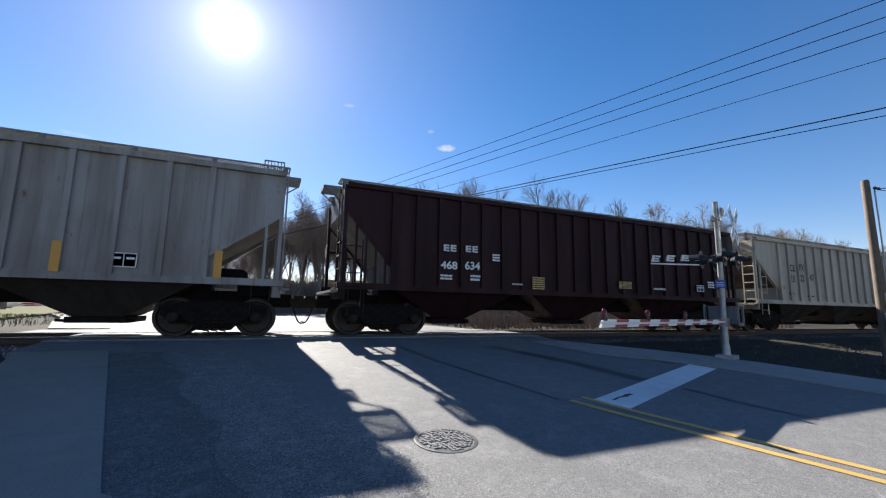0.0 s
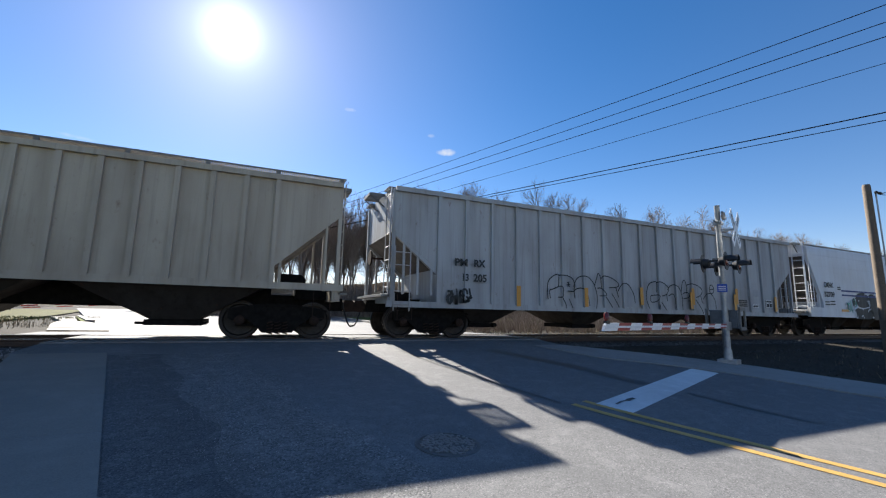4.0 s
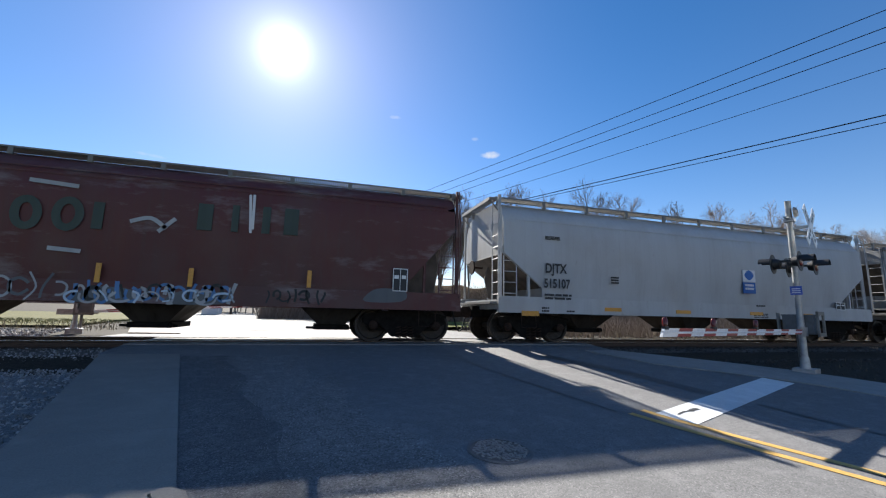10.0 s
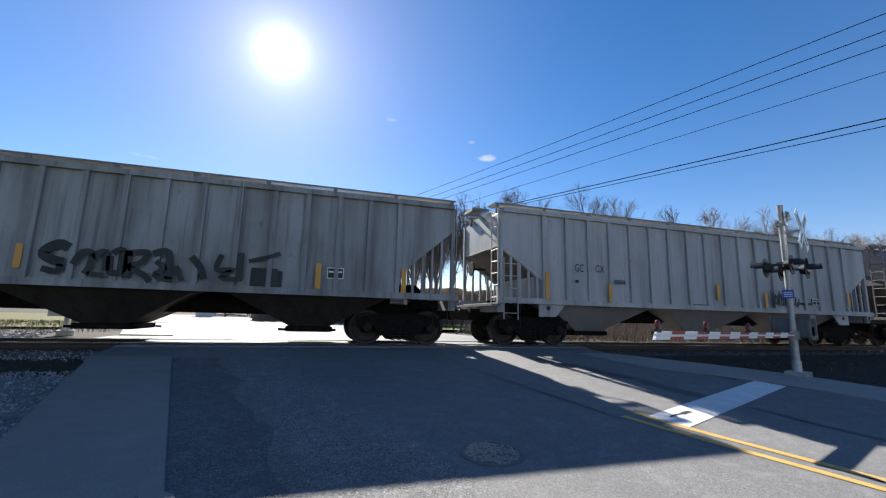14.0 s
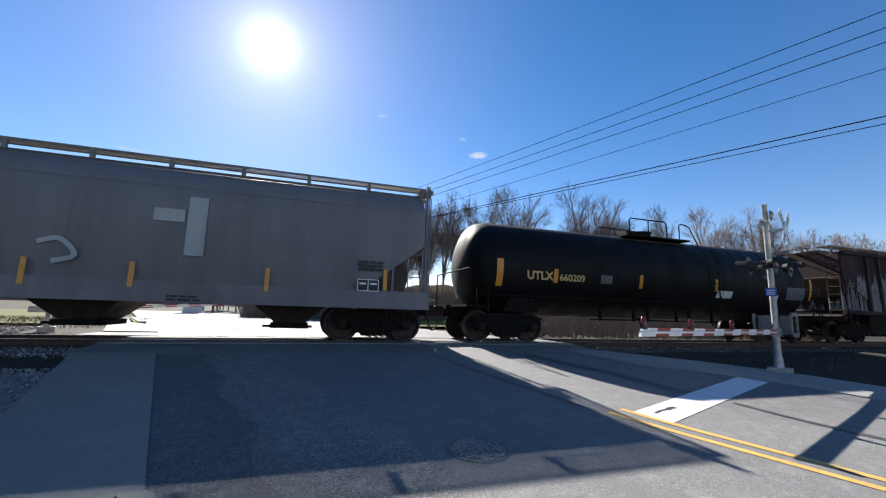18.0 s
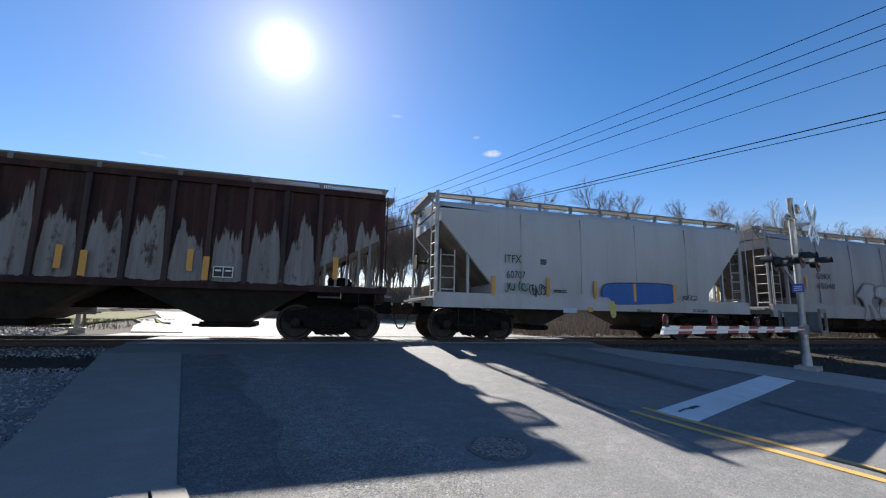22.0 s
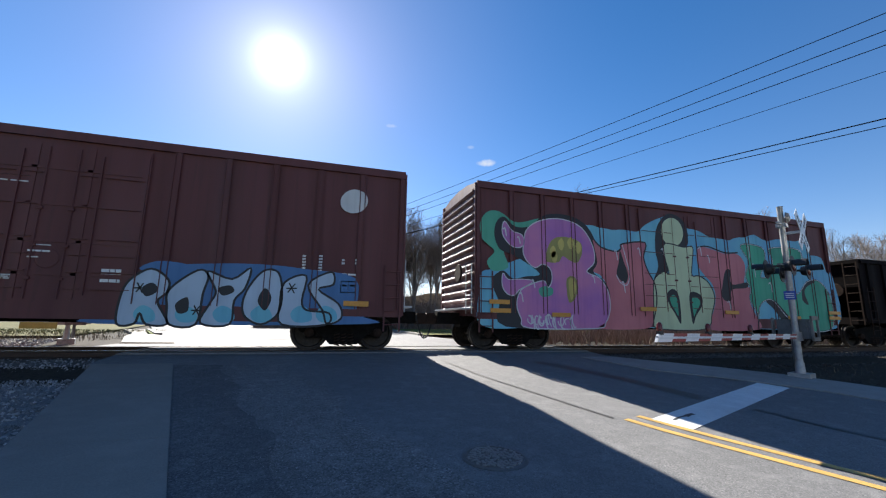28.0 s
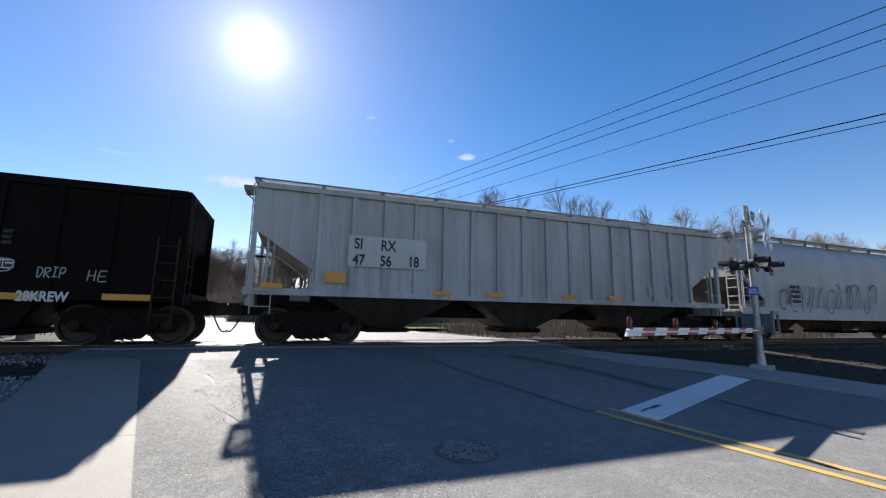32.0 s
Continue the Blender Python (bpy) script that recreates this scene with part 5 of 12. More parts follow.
TAR = stony("dark_tar_seal", (0.035, 0.035, 0.036), (0.075, 0.074, 0.072), 60, 0.55, 0.004)
for i, (pts, w) in enumerate((([(5.35, -3.0), (6.12, -5.1), (6.4, -6.65)], 0.34), ([(7.73, -3.05), (8.3, -4.66), (8.6, -5.6)], 0.22))):
    for a, b in zip(pts, pts[1:]):
        line_piece("tar_patch", a, b, w, TAR, "dark tar-sealed repair strip in the asphalt", 0.005)
for a, b, w in (((6.63, -7.31), (6.76, -8.24), 0.10), ((6.76, -8.24), (6.9, -9.0), 0.13), ((3.25, -4.4), (4.0, -7.3), 0.05), ((3.0, -2.6), (3.25, -4.4), 0.05)):
    line_piece("tar_seam", a, b, w, TAR, "narrow tar-sealed crack in the asphalt", 0.007)

for pts, w in (([(4.80, -7.54), (5.0, -7.45), (5.18, -7.42)], 0.035), ([(5.12, -7.44), (5.24, -7.38), (5.36, -7.36)], 0.07)):
    for a, b in zip(pts, pts[1:]):
        line_piece("tar_seam", a, b, w, TAR, "narrow tar-sealed crack in the asphalt", 0.011)

# far side: footway, kerb and verge
far_walk = tagged(new("far_footway"), "sunlit concrete footway beyond the track", "footway", kind="structure")
for c in ([(-5.6, 3.2), (-4.1, 3.0), (-5.9, 9.0), (-7.6, 9.0)], [(-7.6, 9.0), (-5.9, 9.0), (-7.6, 12.4), (-9.2, 14.5)], [(-9.2, 14.5), (-8.0, 12.8), (-12.0, 25.0), (-13.4, 25.0)]):
    slab_piece(far_walk, "paving_slab", c, 0.03, CONCRETE)
slab_piece(far_walk, "kerb_stone", [(-7.55, 12.4), (-7.2, 12.4), (-11.6, 25.0), (-11.95, 25.0)], 0.10, CONCRETE)
verge_a = tagged(new("kerb_island"), "small planted verge between far footway and kerb", "verge", kind="structure")
slab_piece(verge_a, "turf", [(-7.9, 12.9), (-7.58, 12.5), (-11.95, 25.0), (-12.0, 25.0)], 0.05, TURF)


def turf_sheet(name, corners, lift, label, material=None):
    n = 14
    g = Geo()
    (ax, ay), (bx, by), (cx, cy), (dx, dy) = corners
    for i in range(n + 1):
        for j in range(n + 1):
            u, v = i / n, j / n
            x = (ax * (1 - u) + bx * u) * (1 - v) + (dx * (1 - u) + cx * u) * v
            y = (ay * (1 - u) + by * u) * (1 - v) + (dy * (1 - u) + cy * u) * v
            g.v.append((x, y, ground_z(y) + lift + 0.03 * noise.noise((x * 1.3, y * 1.3, 5))))
    g.f = [(i * (n + 1) + j, (i + 1) * (n + 1) + j, (i + 1) * (n + 1) + j + 1, i * (n + 1) + j + 1) for i in range(n) for j in range(n)]
    return tagged(new(name, g.mesh(name, material or TURF, 60)), label, "grass", kind="structure")


turf_sheet("far_verge", [(7.0, 14.2), (30, 16), (44, 70), (10.0, 70)], 0.06, "sunlit green grass verge beyond the road kerb")
turf_sheet("far_lawn", [(-60, 10.5), (-10.6, 10.5), (-22, 60), (-60, 60)], -0.02, "dull olive lawn on the far side of the track", TURF_FAR)
turf_sheet("near_lawn", [(-40, -60), (12.0, -60), (-2.55, -7.9), (-40, -6.6)], -0.02, "patch of green winter grass beside the footway")
kerb = tagged(new("far_kerb"), "pale concrete kerb along the far verge", "kerb", kind="structure")
KP = [(6.45, 13.6), (6.62, 14.6), (7.6, 35.0), (9.4, 70.0)]
for a, b in zip(KP, KP[1:]):
    slab_piece(kerb, "kerb_stone", [a, (a[0] + 0.32, a[1]), (b[0] + 0.32, b[1]), b], 0.13, CONCRETE, 0.2)

# manhole
mh = Vector((1.82, -8.24))
slope = math.degrees(math.atan(0.065))
man = thing("manhole_cover", Geo().lathe((0, 0, -0.04), (0, 0, 1), [(0, 0.33), (0.043, 0.33), (0.046, 0.315), (0.046, 0.29), (0.040, 0.288), (0.040, 0.02)], 48), CAST_IRON,
            "worn cast iron manhole cover set in the asphalt", "manhole cover", at=pose(mh.x, mh.y, ground_z(mh.y) + 0.004, slope, 0, 10))
# Lugs paler than the plate: light on their tops is put into the colour.
LUG = plain("worn_lit_iron", (0.25, 0.245, 0.24), 0.42, 0.3, 0.3, 30)
treads = [Geo().plate([(-a, -0.006), (0.0, -b), (a, -0.008), (a * 0.8, b * 0.7), (-a * 0.6, b)], 0, 0.010).mesh("tread_lug", LUG) for a, b in ((0.026, 0.014), (0.019, 0.02), (0.03, 0.011))]
for i in range(-6, 7):
    for j in range(-6, 7):
        if math.hypot(i, j) * 0.043 < 0.275 and random.random() < 0.8:
            part("tread_lug", treads[random.randrange(3)], None, man, at=pose(i * 0.043 + random.uniform(-0.008, 0.008), j * 0.043 + random.uniform(-0.008, 0.008), 0.0, 0, 0, random.uniform(0, 180)))


# ---- loose stones, ballast and grass ----
def stones(name, areas, count, lo, hi, material, label, seed, height):
    rnd = random.Random(seed)
    base = [(1, 0, 0), (0.3, 0.9, 0.1), (-0.7, 0.6, -0.1), (-0.8, -0.5, 0.1), (0.2, -0.95, 0), (0.1, 0.1, 0.75), (0, 0, -0.6)]
    faces = [(0, 1, 5), (1, 2, 5), (2, 3, 5), (3, 4, 5), (4, 0, 5), (1, 0, 6), (2, 1, 6), (3, 2, 6), (4, 3, 6), (0, 4, 6)]
    g = Geo()
    for _ in range(count):
        x0, x1, y0, y1 = rnd.choice(areas)
        x, y = rnd.uniform(x0, x1), rnd.uniform(y0, y1)
        z = height(x, y)
        if z is None:
            continue
        r = rnd.uniform(lo, hi)
        m = Euler((rnd.uniform(0, 6.3), rnd.uniform(0, 6.3), rnd.uniform(0, 6.3))).to_matrix()
        k = (rnd.uniform(0.7, 1.3), rnd.uniform(0.6, 1.1), rnd.uniform(0.6, 1.0))
        g.add([Vector((x, y, z)) + r * (m @ Vector((a * k[0], b * k[1], c * k[2]))) for a, b, c in base], faces)
    return tagged(new(name, g.mesh(name, material)), label, "gravel", kind="stuff")


def island_mat(name, a, b, rough=0.9, thin=0.0):
    m, n, l, bs = nodes_of(name, rough)
    geo = n.new("ShaderNodeNewGeometry")
    f = noise_at(n, l, 30, 4)
    c = blend(n, l, geo.outputs["Random Per Island"], a, b)
    c = blend(n, l, ramp(n, l, f, 0.3, 0.7, 0, 0.4), c, tuple(k * 0.6 for k in a))
    l.new(c, bs.inputs["Base Color"])
    if thin:
        # leaves of grass let light through
        tr, mx = n.new("ShaderNodeBsdfTranslucent"), n.new("ShaderNodeMixShader")
        l.new(c, tr.inputs["Color"])
        mx.inputs[0].default_value = thin
        l.new(bs.outputs[0], mx.inputs[1])
        l.new(tr.outputs[0], mx.inputs[2])
        l.new(mx.outputs[0], n["Material Output"].inputs["Surface"])
    return m


STONE = island_mat("crushed_stone", (0.11, 0.107, 0.105), (0.42, 0.41, 0.40))
CINDER = island_mat("dark_cinder_stone", (0.018, 0.017, 0.016), (0.085, 0.08, 0.076))
CHIP = island_mat("loose_chippings", (0.12, 0.12, 0.12), (0.42, 0.415, 0.40))


apron = Geo()
for i in range(25):
    for j in range(13):
        y = -7.9 + 5.5 * j / 12
        x = -18 + (walk_left(y) - 0.01 + 18) * i / 24
        apron.v.append((x, y, (ground_z(y) - 0.125 if y < -3.4 else -0.40) + 0.025 * noise.noise((x * 1.7, y * 1.7, 3))))
apron.f = [(i * 13 + j, (i + 1) * 13 + j, (i + 1) * 13 + j + 1, i * 13 + j + 1) for i in range(24) for j in range(12)]
GRAVEL = stony("packed_gravel", (0.09, 0.088, 0.086), (0.30, 0.295, 0.285), 32, 0.95, 0.03)
tagged(new("gravel_shoulder", apron.mesh("gravel_shoulder", GRAVEL, 60)), "packed grey gravel between footway and track", "gravel", kind="structure")


def bed_z(x, y):
    a = abs(y)
    if a < 1.55:
        return -0.17
    if a < 3.3:
        return -0.17 - 0.24 * (a - 1.55) / 1.75
    return ground_z(y) - 0.13 if y < 0 else ground_z(y) - 0.14


def off_paving(x, y):
    if y < -2.4 and walk_left(y) - 0.02 < x < 9.0:
        return None
    if -2.95 < x < 8.0 and abs(y) < 3.3:
        return None
    if y < -2.4 and x >= 9.0:
        edge = max((e[0] for e in EDGE_FAR if e[1] > y - 1.2), default=9)
        if x < edge + 0.1:
            return None
    if -4.0 < x < 8 and -2.7 < y < 0:
        return None
    if y > 3 and -7.8 - (y - 3) * 0.33 < x < 9:
        return None
    return bed_z(x, y)


stones("ballast_stones", [(-16, -2.9, -7.6, -0.9), (-14, -2.9, -7.2, -1.5), (-9, -3.0, -7.9, -2.4)], 19000, 0.016, 0.038, STONE, "loose grey ballast stones beside the track", 5, off_paving)
stones("far_ballast_stones", [(-18, -5.6, 0.9, 9.0), (-12, -5.9, 0.9, 4.5), (-16, -5.9, 4.0, 9.5), (8.2, 22, 0.9, 3.4)], 9000, 0.03, 0.08, STONE, "sunlit ballast stones beyond the track", 6, off_paving)
stones("dark_ballast_stones", [(8.2, 26, -3.6, -0.9)], 4500, 0.02, 0.045, CINDER, "dark oily ballast stones beside the track", 9, off_paving)
stones("verge_stones", [(10.5, 24, -9.0, -3.4)], 1500, 0.012, 0.035, CINDER, "scattered stones on dark earth", 8, off_paving)
stones("road_chippings", [(-1.9, 1.2, -9.5, -3.0), (-1.6, 0.4, -10.0, -5.0)], 9000, 0.0025, 0.0065, CHIP, "loose stone chippings on the road shoulder", 7,
       lambda x, y: ground_z(y) + 0.006 if walk_right(y) + 0.85 + 0.2 * math.sin(5 * y) < x < walk_right(y) + 2.1 + 0.3 * math.sin(3 * y) else None)


def blades(name, areas, count, lo, hi, mat, label, seed, height, lean=0.5, width=0.006):
    rnd = random.Random(seed)
    g = Geo()
    for _ in range(count):
        x0, x1, y0, y1 = rnd.choice(areas)
        x, y = rnd.uniform(x0, x1), rnd.uniform(y0, y1)
        z = height(x, y)
        if z is None:
            continue
        h, a, b = rnd.uniform(lo, hi), rnd.uniform(0, 6.3), rnd.uniform(0, 6.3)
        dx, dy = lean * h * math.cos(b) * rnd.random(), lean * h * math.sin(b) * rnd.random()
        wx, wy = width * math.cos(a), width * math.sin(a)
        g.add([(x - wx, y - wy, z), (x + wx, y + wy, z), (x + dx * 0.4 + wx * 0.6, y + dy * 0.4 + wy * 0.6, z + h * 0.6), (x + dx * 0.4 - wx * 0.6, y + dy * 0.4 - wy * 0.6, z + h * 0.6), (x + dx, y + dy, z + h)],
              [(0, 1, 2, 3), (3, 2, 4)])
    return tagged(new(name, g.mesh(name, mat)), label, "grass", kind="stuff")


GRASS = island_mat("winter_grass_blades", (0.09, 0.135, 0.022), (0.31, 0.30, 0.085), 0.7, 0.5)
GRASS_FAR = island_mat("far_grass_blades_mix", (0.07, 0.085, 0.02), (0.22, 0.20, 0.07), 0.8)
STRAW = island_mat("dry_straw_blades", (0.11, 0.085, 0.05), (0.28, 0.23, 0.14), 0.8)


def lawn_z(x, y):
    n = noise.noise((x * 0.9, y * 0.9, 2))
    return ground_z(y) - 0.03 if x < walk_left(y) - 0.03 and y < -7.55 - 0.1 * (x + 3) + 0.5 * n else None


blades("grass_blades", [(-9, -2.0, -10.5, -6.4), (-6, -2.2, -9.6, -7.2)], 16000, 0.04, 0.11, GRASS, "green and straw winter grass blades", 21, lawn_z)
blades("dry_weeds", [(13.5, 22, -7.6, -3.6), (16.6, 19.5, -6.6, -4.6)], 450, 0.05, 0.2, STRAW, "pale dry weeds on the dark verge", 22, lambda x, y: ground_z(y) - 0.14 if noise.noise((x * 0.8, y * 0.8, 7)) > 0.1 else None, 0.9)
blades("far_weeds", [(9, 30, 3.5, 12), (-30, -8, 8, 12)], 3000, 0.15, 0.5, STRAW, "dry weeds beyond the track", 23, lambda x, y: ground_z(y) - 0.14, 0.8, 0.01)
blades("far_grass_blades", [(7.4, 16, 14.6, 26), (-20, -9.6, 11, 22)], 5000, 0.06, 0.14, GRASS_FAR, "sunlit grass on the far verge", 24, lambda x, y: ground_z(y) + 0.02, 0.6, 0.015)


# ---- crossing signals ----
LENS_OFF = plain("dark_red_lens", (0.10, 0.008, 0.008), 0.2, 0.0, 0.2, 20)
LENS_ON = plain("lit_red_lens", (1.0, 0.05, 0.03), 0.3, 0.0, 0.1, 20, emit=0.07)
BLUE_SIGN = plain("blue_sign_sheet", (0.02, 0.08, 0.42), 0.4, 0.0, 0.1, 20)
GREY_BOX = plain("grey_enamel_box", (0.10, 0.112, 0.125), 0.5, 0.2, 0.25, 8)


def flasher(parent, x, y, z, face, lit):
    """One flashing light: housing, background disc, hood and lens, facing along -y (face 1) or +y (face -1)."""
    f = -face
    g = Geo().lathe((x, y, z), (0, f, 0), [(-0.14, 0.05), (-0.12, 0.10), (0.0, 0.13), (0.0, 0.0)], 20)
    h = part("lamp_housing", g, BLACK, parent, "black flashing light unit")
    part("background_disc", Geo().lathe((x, y + f * 0.005, z), (0, f, 0), [(0, 0.225), (0.012, 0.225), (0.012, 0.125), (0.0, 0.125)], 28), BLACK, h)
    part("lens", Geo().lathe((x, y + f * 0.02, z), (0, f, 0), [(0, 0.125), (0.015, 0.117), (0.03, 0.07), (0.035, 0.01)], 20), LENS_ON if lit else LENS_OFF, h, "red glass lens")
    v = []
    g = Geo()
    n = 12
    for i in range(n + 1):
        a = math.pi * (0.02 + 0.96 * i / n)
        for r, d in ((0.138, 0.0), (0.138, 0.26), (0.13, 0.26), (0.13, 0.0)):
            v.append((x + r * math.cos(a), y + f * (0.01 + d), z + r * math.sin(a)))
    g.add(v, [(4 * i + j, 4 * i + (j + 1) % 4, 4 * i + 4 + (j + 1) % 4, 4 * i + 4 + j) for i in range(n) for j in range(4)])
    part("hood", g, BLACK, h)


def crossbuck(parent, x, y, z, turn, size=1.12):
    """Two crossed white boards; their lettering is too small to read and shows as bars."""
    for k, a in enumerate((48, -48)):
        m = Matrix.Translation((x, y, z)) @ Matrix.Rotation(radians(turn), 4, "Z") @ Matrix.Rotation(radians(a), 4, "Y")
        g = Geo().box(-size / 2, size / 2, -0.008 - 0.014 * k, 0.004 - 0.014 * k, -0.115, 0.115)
        b = part("crossbuck_board", g, WHITE_TAPE, parent, "white reflective crossbuck board", at=m)
        g = Geo()
        for i in range(8):
            x0 = -size / 2 + 0.12 + i * (size - 0.2) / 8
            if abs(x0 + 0.04) > 0.12:
                g.box(x0, x0 + 0.075, -0.012 - 0.014 * k, -0.006 - 0.014 * k, -0.04, 0.04)
        part("board_lettering", g, GREY_BOX, b)


def gate_arm(parent, a, b, h0, h1, stripe=0.405):
    """A tapering striped arm from the pivot a to the tip b, drawn as alternating boards with three lamps."""
    a, b = Vector(a), Vector(b)
    d = b - a
    n = round(d.length / stripe)
    up = Vector((0, 0, 1))
    side = d.cross(up).normalized() * 0.022
    arm = part("gate_arm", Geo().tube([a, b], 0.03, 6), WHITE_TAPE, parent, "red and white striped barrier arm, lowered")
    for i in range(n):
        p, q = a + d * i / n, a + d * (i + 1) / n
        k0, k1 = h0 + (h1 - h0) * i / n, h0 + (h1 - h0) * (i + 1) / n
        g = Geo()
        slant = d.normalized() * 0.085
        g.add([p - side - up * k0 / 2 + slant * 0.5, q - side - up * k1 / 2 + slant * 0.5, q - side + up * k1 / 2 - slant * 0.5, p - side + up * k0 / 2 - slant * 0.5,
               p + side - up * k0 / 2 + slant * 0.5, q + side - up * k1 / 2 + slant * 0.5, q + side + up * k1 / 2 - slant * 0.5, p + side + up * k0 / 2 - slant * 0.5],
              [(0, 1, 2, 3), (7, 6, 5, 4), (0, 4, 5, 1), (3, 2, 6, 7), (0, 3, 7, 4), (1, 5, 6, 2)])
        part("arm_stripe", g, RED_TAPE if (n - i) % 2 == 0 else WHITE_TAPE, arm)
    for f in (0.985, 0.72, 0.42):
        p = a + d * f + up * (h1 / 2 + 0.01)
        lamp = part("arm_lamp", Geo().lathe(p, up, [(0, 0.03), (0.04, 0.03), (0.05, 0.042), (0.12, 0.04), (0.15, 0.022), (0.155, 0.005)], 12), LENS_OFF, arm, "small red arm lamp", smooth=40)
        part("lamp_foot", Geo().box(p.x - 0.05, p.x + 0.05, p.y - 0.03, p.y + 0.03, p.z - 0.03, p.z + 0.02), BLACK, lamp)


def crossing_signal(x, y, base, top, face, tip, lit, buck, lights_z, label, light_gap=0.62):
    s = tagged(new("crossing_signal"), label, "crossing signal", group="level crossing signals")
    s.matrix_basis = pose(x, y, 0, 0, 0, 19.5)
    part("mast", Geo().lathe((0, 0, base + 0.35), (0, 0, 1), [(0, 0.068), (top - base - 0.38, 0.062), (top - base - 0.36, 0.07), (top - base - 0.35, 0.01)], 20), GALV, s, "galvanized steel mast", smooth=40)
    part("mast_base", Geo().lathe((0, 0, base - 0.02), (0, 0, 1), [(0, 0.17), (0.04, 0.17), (0.05, 0.10), (0.36, 0.085), (0.40, 0.08), (0.40, 0.03)], 20).box(-0.20, 0.26, -0.20, 0.20, base - 0.1, base + 0.14), GALV, s, smooth=40)
    part("conduit", Geo().tube([(0.16, 0.1, base), (0.16, 0.1, base + 0.9)], 0.045, 8), GALV_DULL, s)
    part("mast_clamp", Geo().box(-0.10, 0.10, -0.10, 0.10, top - 0.52, top - 0.44).box(-0.34, 0.34, -0.03, 0.03, top - 0.47, top - 0.43), GALV, s)
    part("bell", Geo().lathe((-0.02, -0.02, top - 0.30), (0, -face, 0), [(0.07, 0.05), (0.09, 0.13), (0.14, 0.10), (0.16, 0.02)], 16), GALV_DULL, s)
    part("light_bar", Geo().box(-light_gap, light_gap, -0.035, 0.035, lights_z - 0.03, lights_z + 0.03), GALV_DULL, s)
    part("bracket", Geo().box(-0.11, 0.11, -0.11, 0.11, lights_z - 0.09, lights_z + 0.09), BLACK, s)
    for dx in (-light_gap, light_gap):
        flasher(s, dx, -0.24, lights_z - 0.05, 1, lit)
        flasher(s, dx * 0.92, 0.24, lights_z - 0.08, -1, False)
        part("lamp_arm", Geo().box(dx - 0.025, dx + 0.025, -0.2, 0.2, lights_z - 0.06, lights_z - 0.01), BLACK, s)
    crossbuck(s, *buck)
    part("sign_bracket", Geo().box(buck[0] - 0.03, buck[0] + 0.03, buck[1], 0.05, buck[2] - 0.03, buck[2] + 0.03), GALV, s)
    part("sign_plate", Geo().box(-0.085, -0.075, -0.11, 0.11, 1.40, 1.60), BLUE_SIGN, s, "small blue notice plate")
    g = Geo()
    for z in (1.44, 1.485, 1.53):
        g.box(-0.087, -0.085, -0.08, 0.08, z, z + 0.018)
    part("notice_lines", g, WHITE, s)
    # gate mechanism with counterweight
    mech = part("gate_mechanism", Geo().box(0.09, 0.42, -0.24, 0.36, 0.50, 0.92).box(0.08, 0.44, -0.26, 0.38, 0.92, 0.95), GREY_BOX, s, "grey gate mechanism housing")
    part("mechanism_door", Geo().box(0.12, 0.38, -0.255, -0.24, 0.53, 0.88).box(0.075, 0.09, -0.20, 0.32, 0.53, 0.88), GREY_BOX, mech)
    part("counterweight_arm", Geo().box(-0.42, 0.62, -0.06, -0.02, 0.50, 0.58).box(0.42, 0.5, -0.33, -0.29, 0.46, 1.02).box(-0.06, 0.5, -0.33, -0.29, 0.94, 1.02).box(-0.06, 0.5, -0.33, -0.29, 0.46, 0.54).box(-0.06, 0.0, -0.33, -0.29, 0.46, 1.02).box(-0.06, 0.1, 0.40, 0.43, 0.46, 0.98), GALV_DULL, s)
    part("arm_support", Geo().box(-0.5, 0.1, -0.10, -0.05, 0.46, 0.66), GALV, s)
    t = Vector(tip)
    d = (t - Vector((0, 0, 0.56))).normalized()
    gate_arm(s, Vector((0, -0.1, 0.56)) + d * 0.45, t, 0.105, 0.125)
    return s


crossing_signal(10.70, -5.42, -0.40, 3.66, 1, (-6.22, 0.14, 0.58), False, (0.0, -0.36, 2.98, 0), 2.17, "galvanized crossing signal with crossbuck, lamps and lowered striped arm")
crossing_signal(-8.10, 5.60, -0.15, 4.45, -1, (8.2, 0.1, 1.12), True, (0.0, -0.2, 4.1, 0), 3.02, "far crossing signal with lit red lamp and crossbuck")

# ---- poles, vent pipe and wires ----
POLE_WOOD = stony("weathered_pole_wood", (0.10, 0.072, 0.05), (0.20, 0.155, 0.115), 22, 0.85, 0.006)
pole = thing("utility_pole", None, None, "weathered wooden utility pole with meter box", "utility pole")
pole.matrix_basis = pose(15.64, -6.56, 0, 0, -0.8, 0)
part("pole_shaft", Geo().lathe((0, 0, -0.55), (0, 0, 1), [(0, 0.125), (0.1, 0.122), (5.1, 0.095), (5.16, 0.08), (5.17, 0.01)], 18), POLE_WOOD, pole, smooth=50)
part("meter_box", Geo().box(-0.16, 0.18, -0.30, -0.14, 0.95, 1.40), GREY_BOX, pole, "grey metal meter box")
part("junction_box", Geo().box(-0.26, 0.28, -0.36, -0.14, 0.30, 0.86), plain("white_enamel_box", (0.42, 0.46, 0.50), 0.45, 0.1, 0.15, 10), pole, "pale metal junction box")
part("conduit", Geo().tube([(0.02, -0.2, -0.5), (0.02, -0.2, 0.4)], 0.05, 10).tube([(0.02, -0.18, 1.4), (0.02, -0.17, 4.3)], 0.018, 6), GALV, pole)
part("insulator", Geo().lathe((0.0, -0.22, 4.32), (1, 0, 0), [(-0.15, 0.02), (-0.1, 0.045), (0.0, 0.03), (0.1, 0.045), (0.22, 0.02)], 10), BLACK, pole)

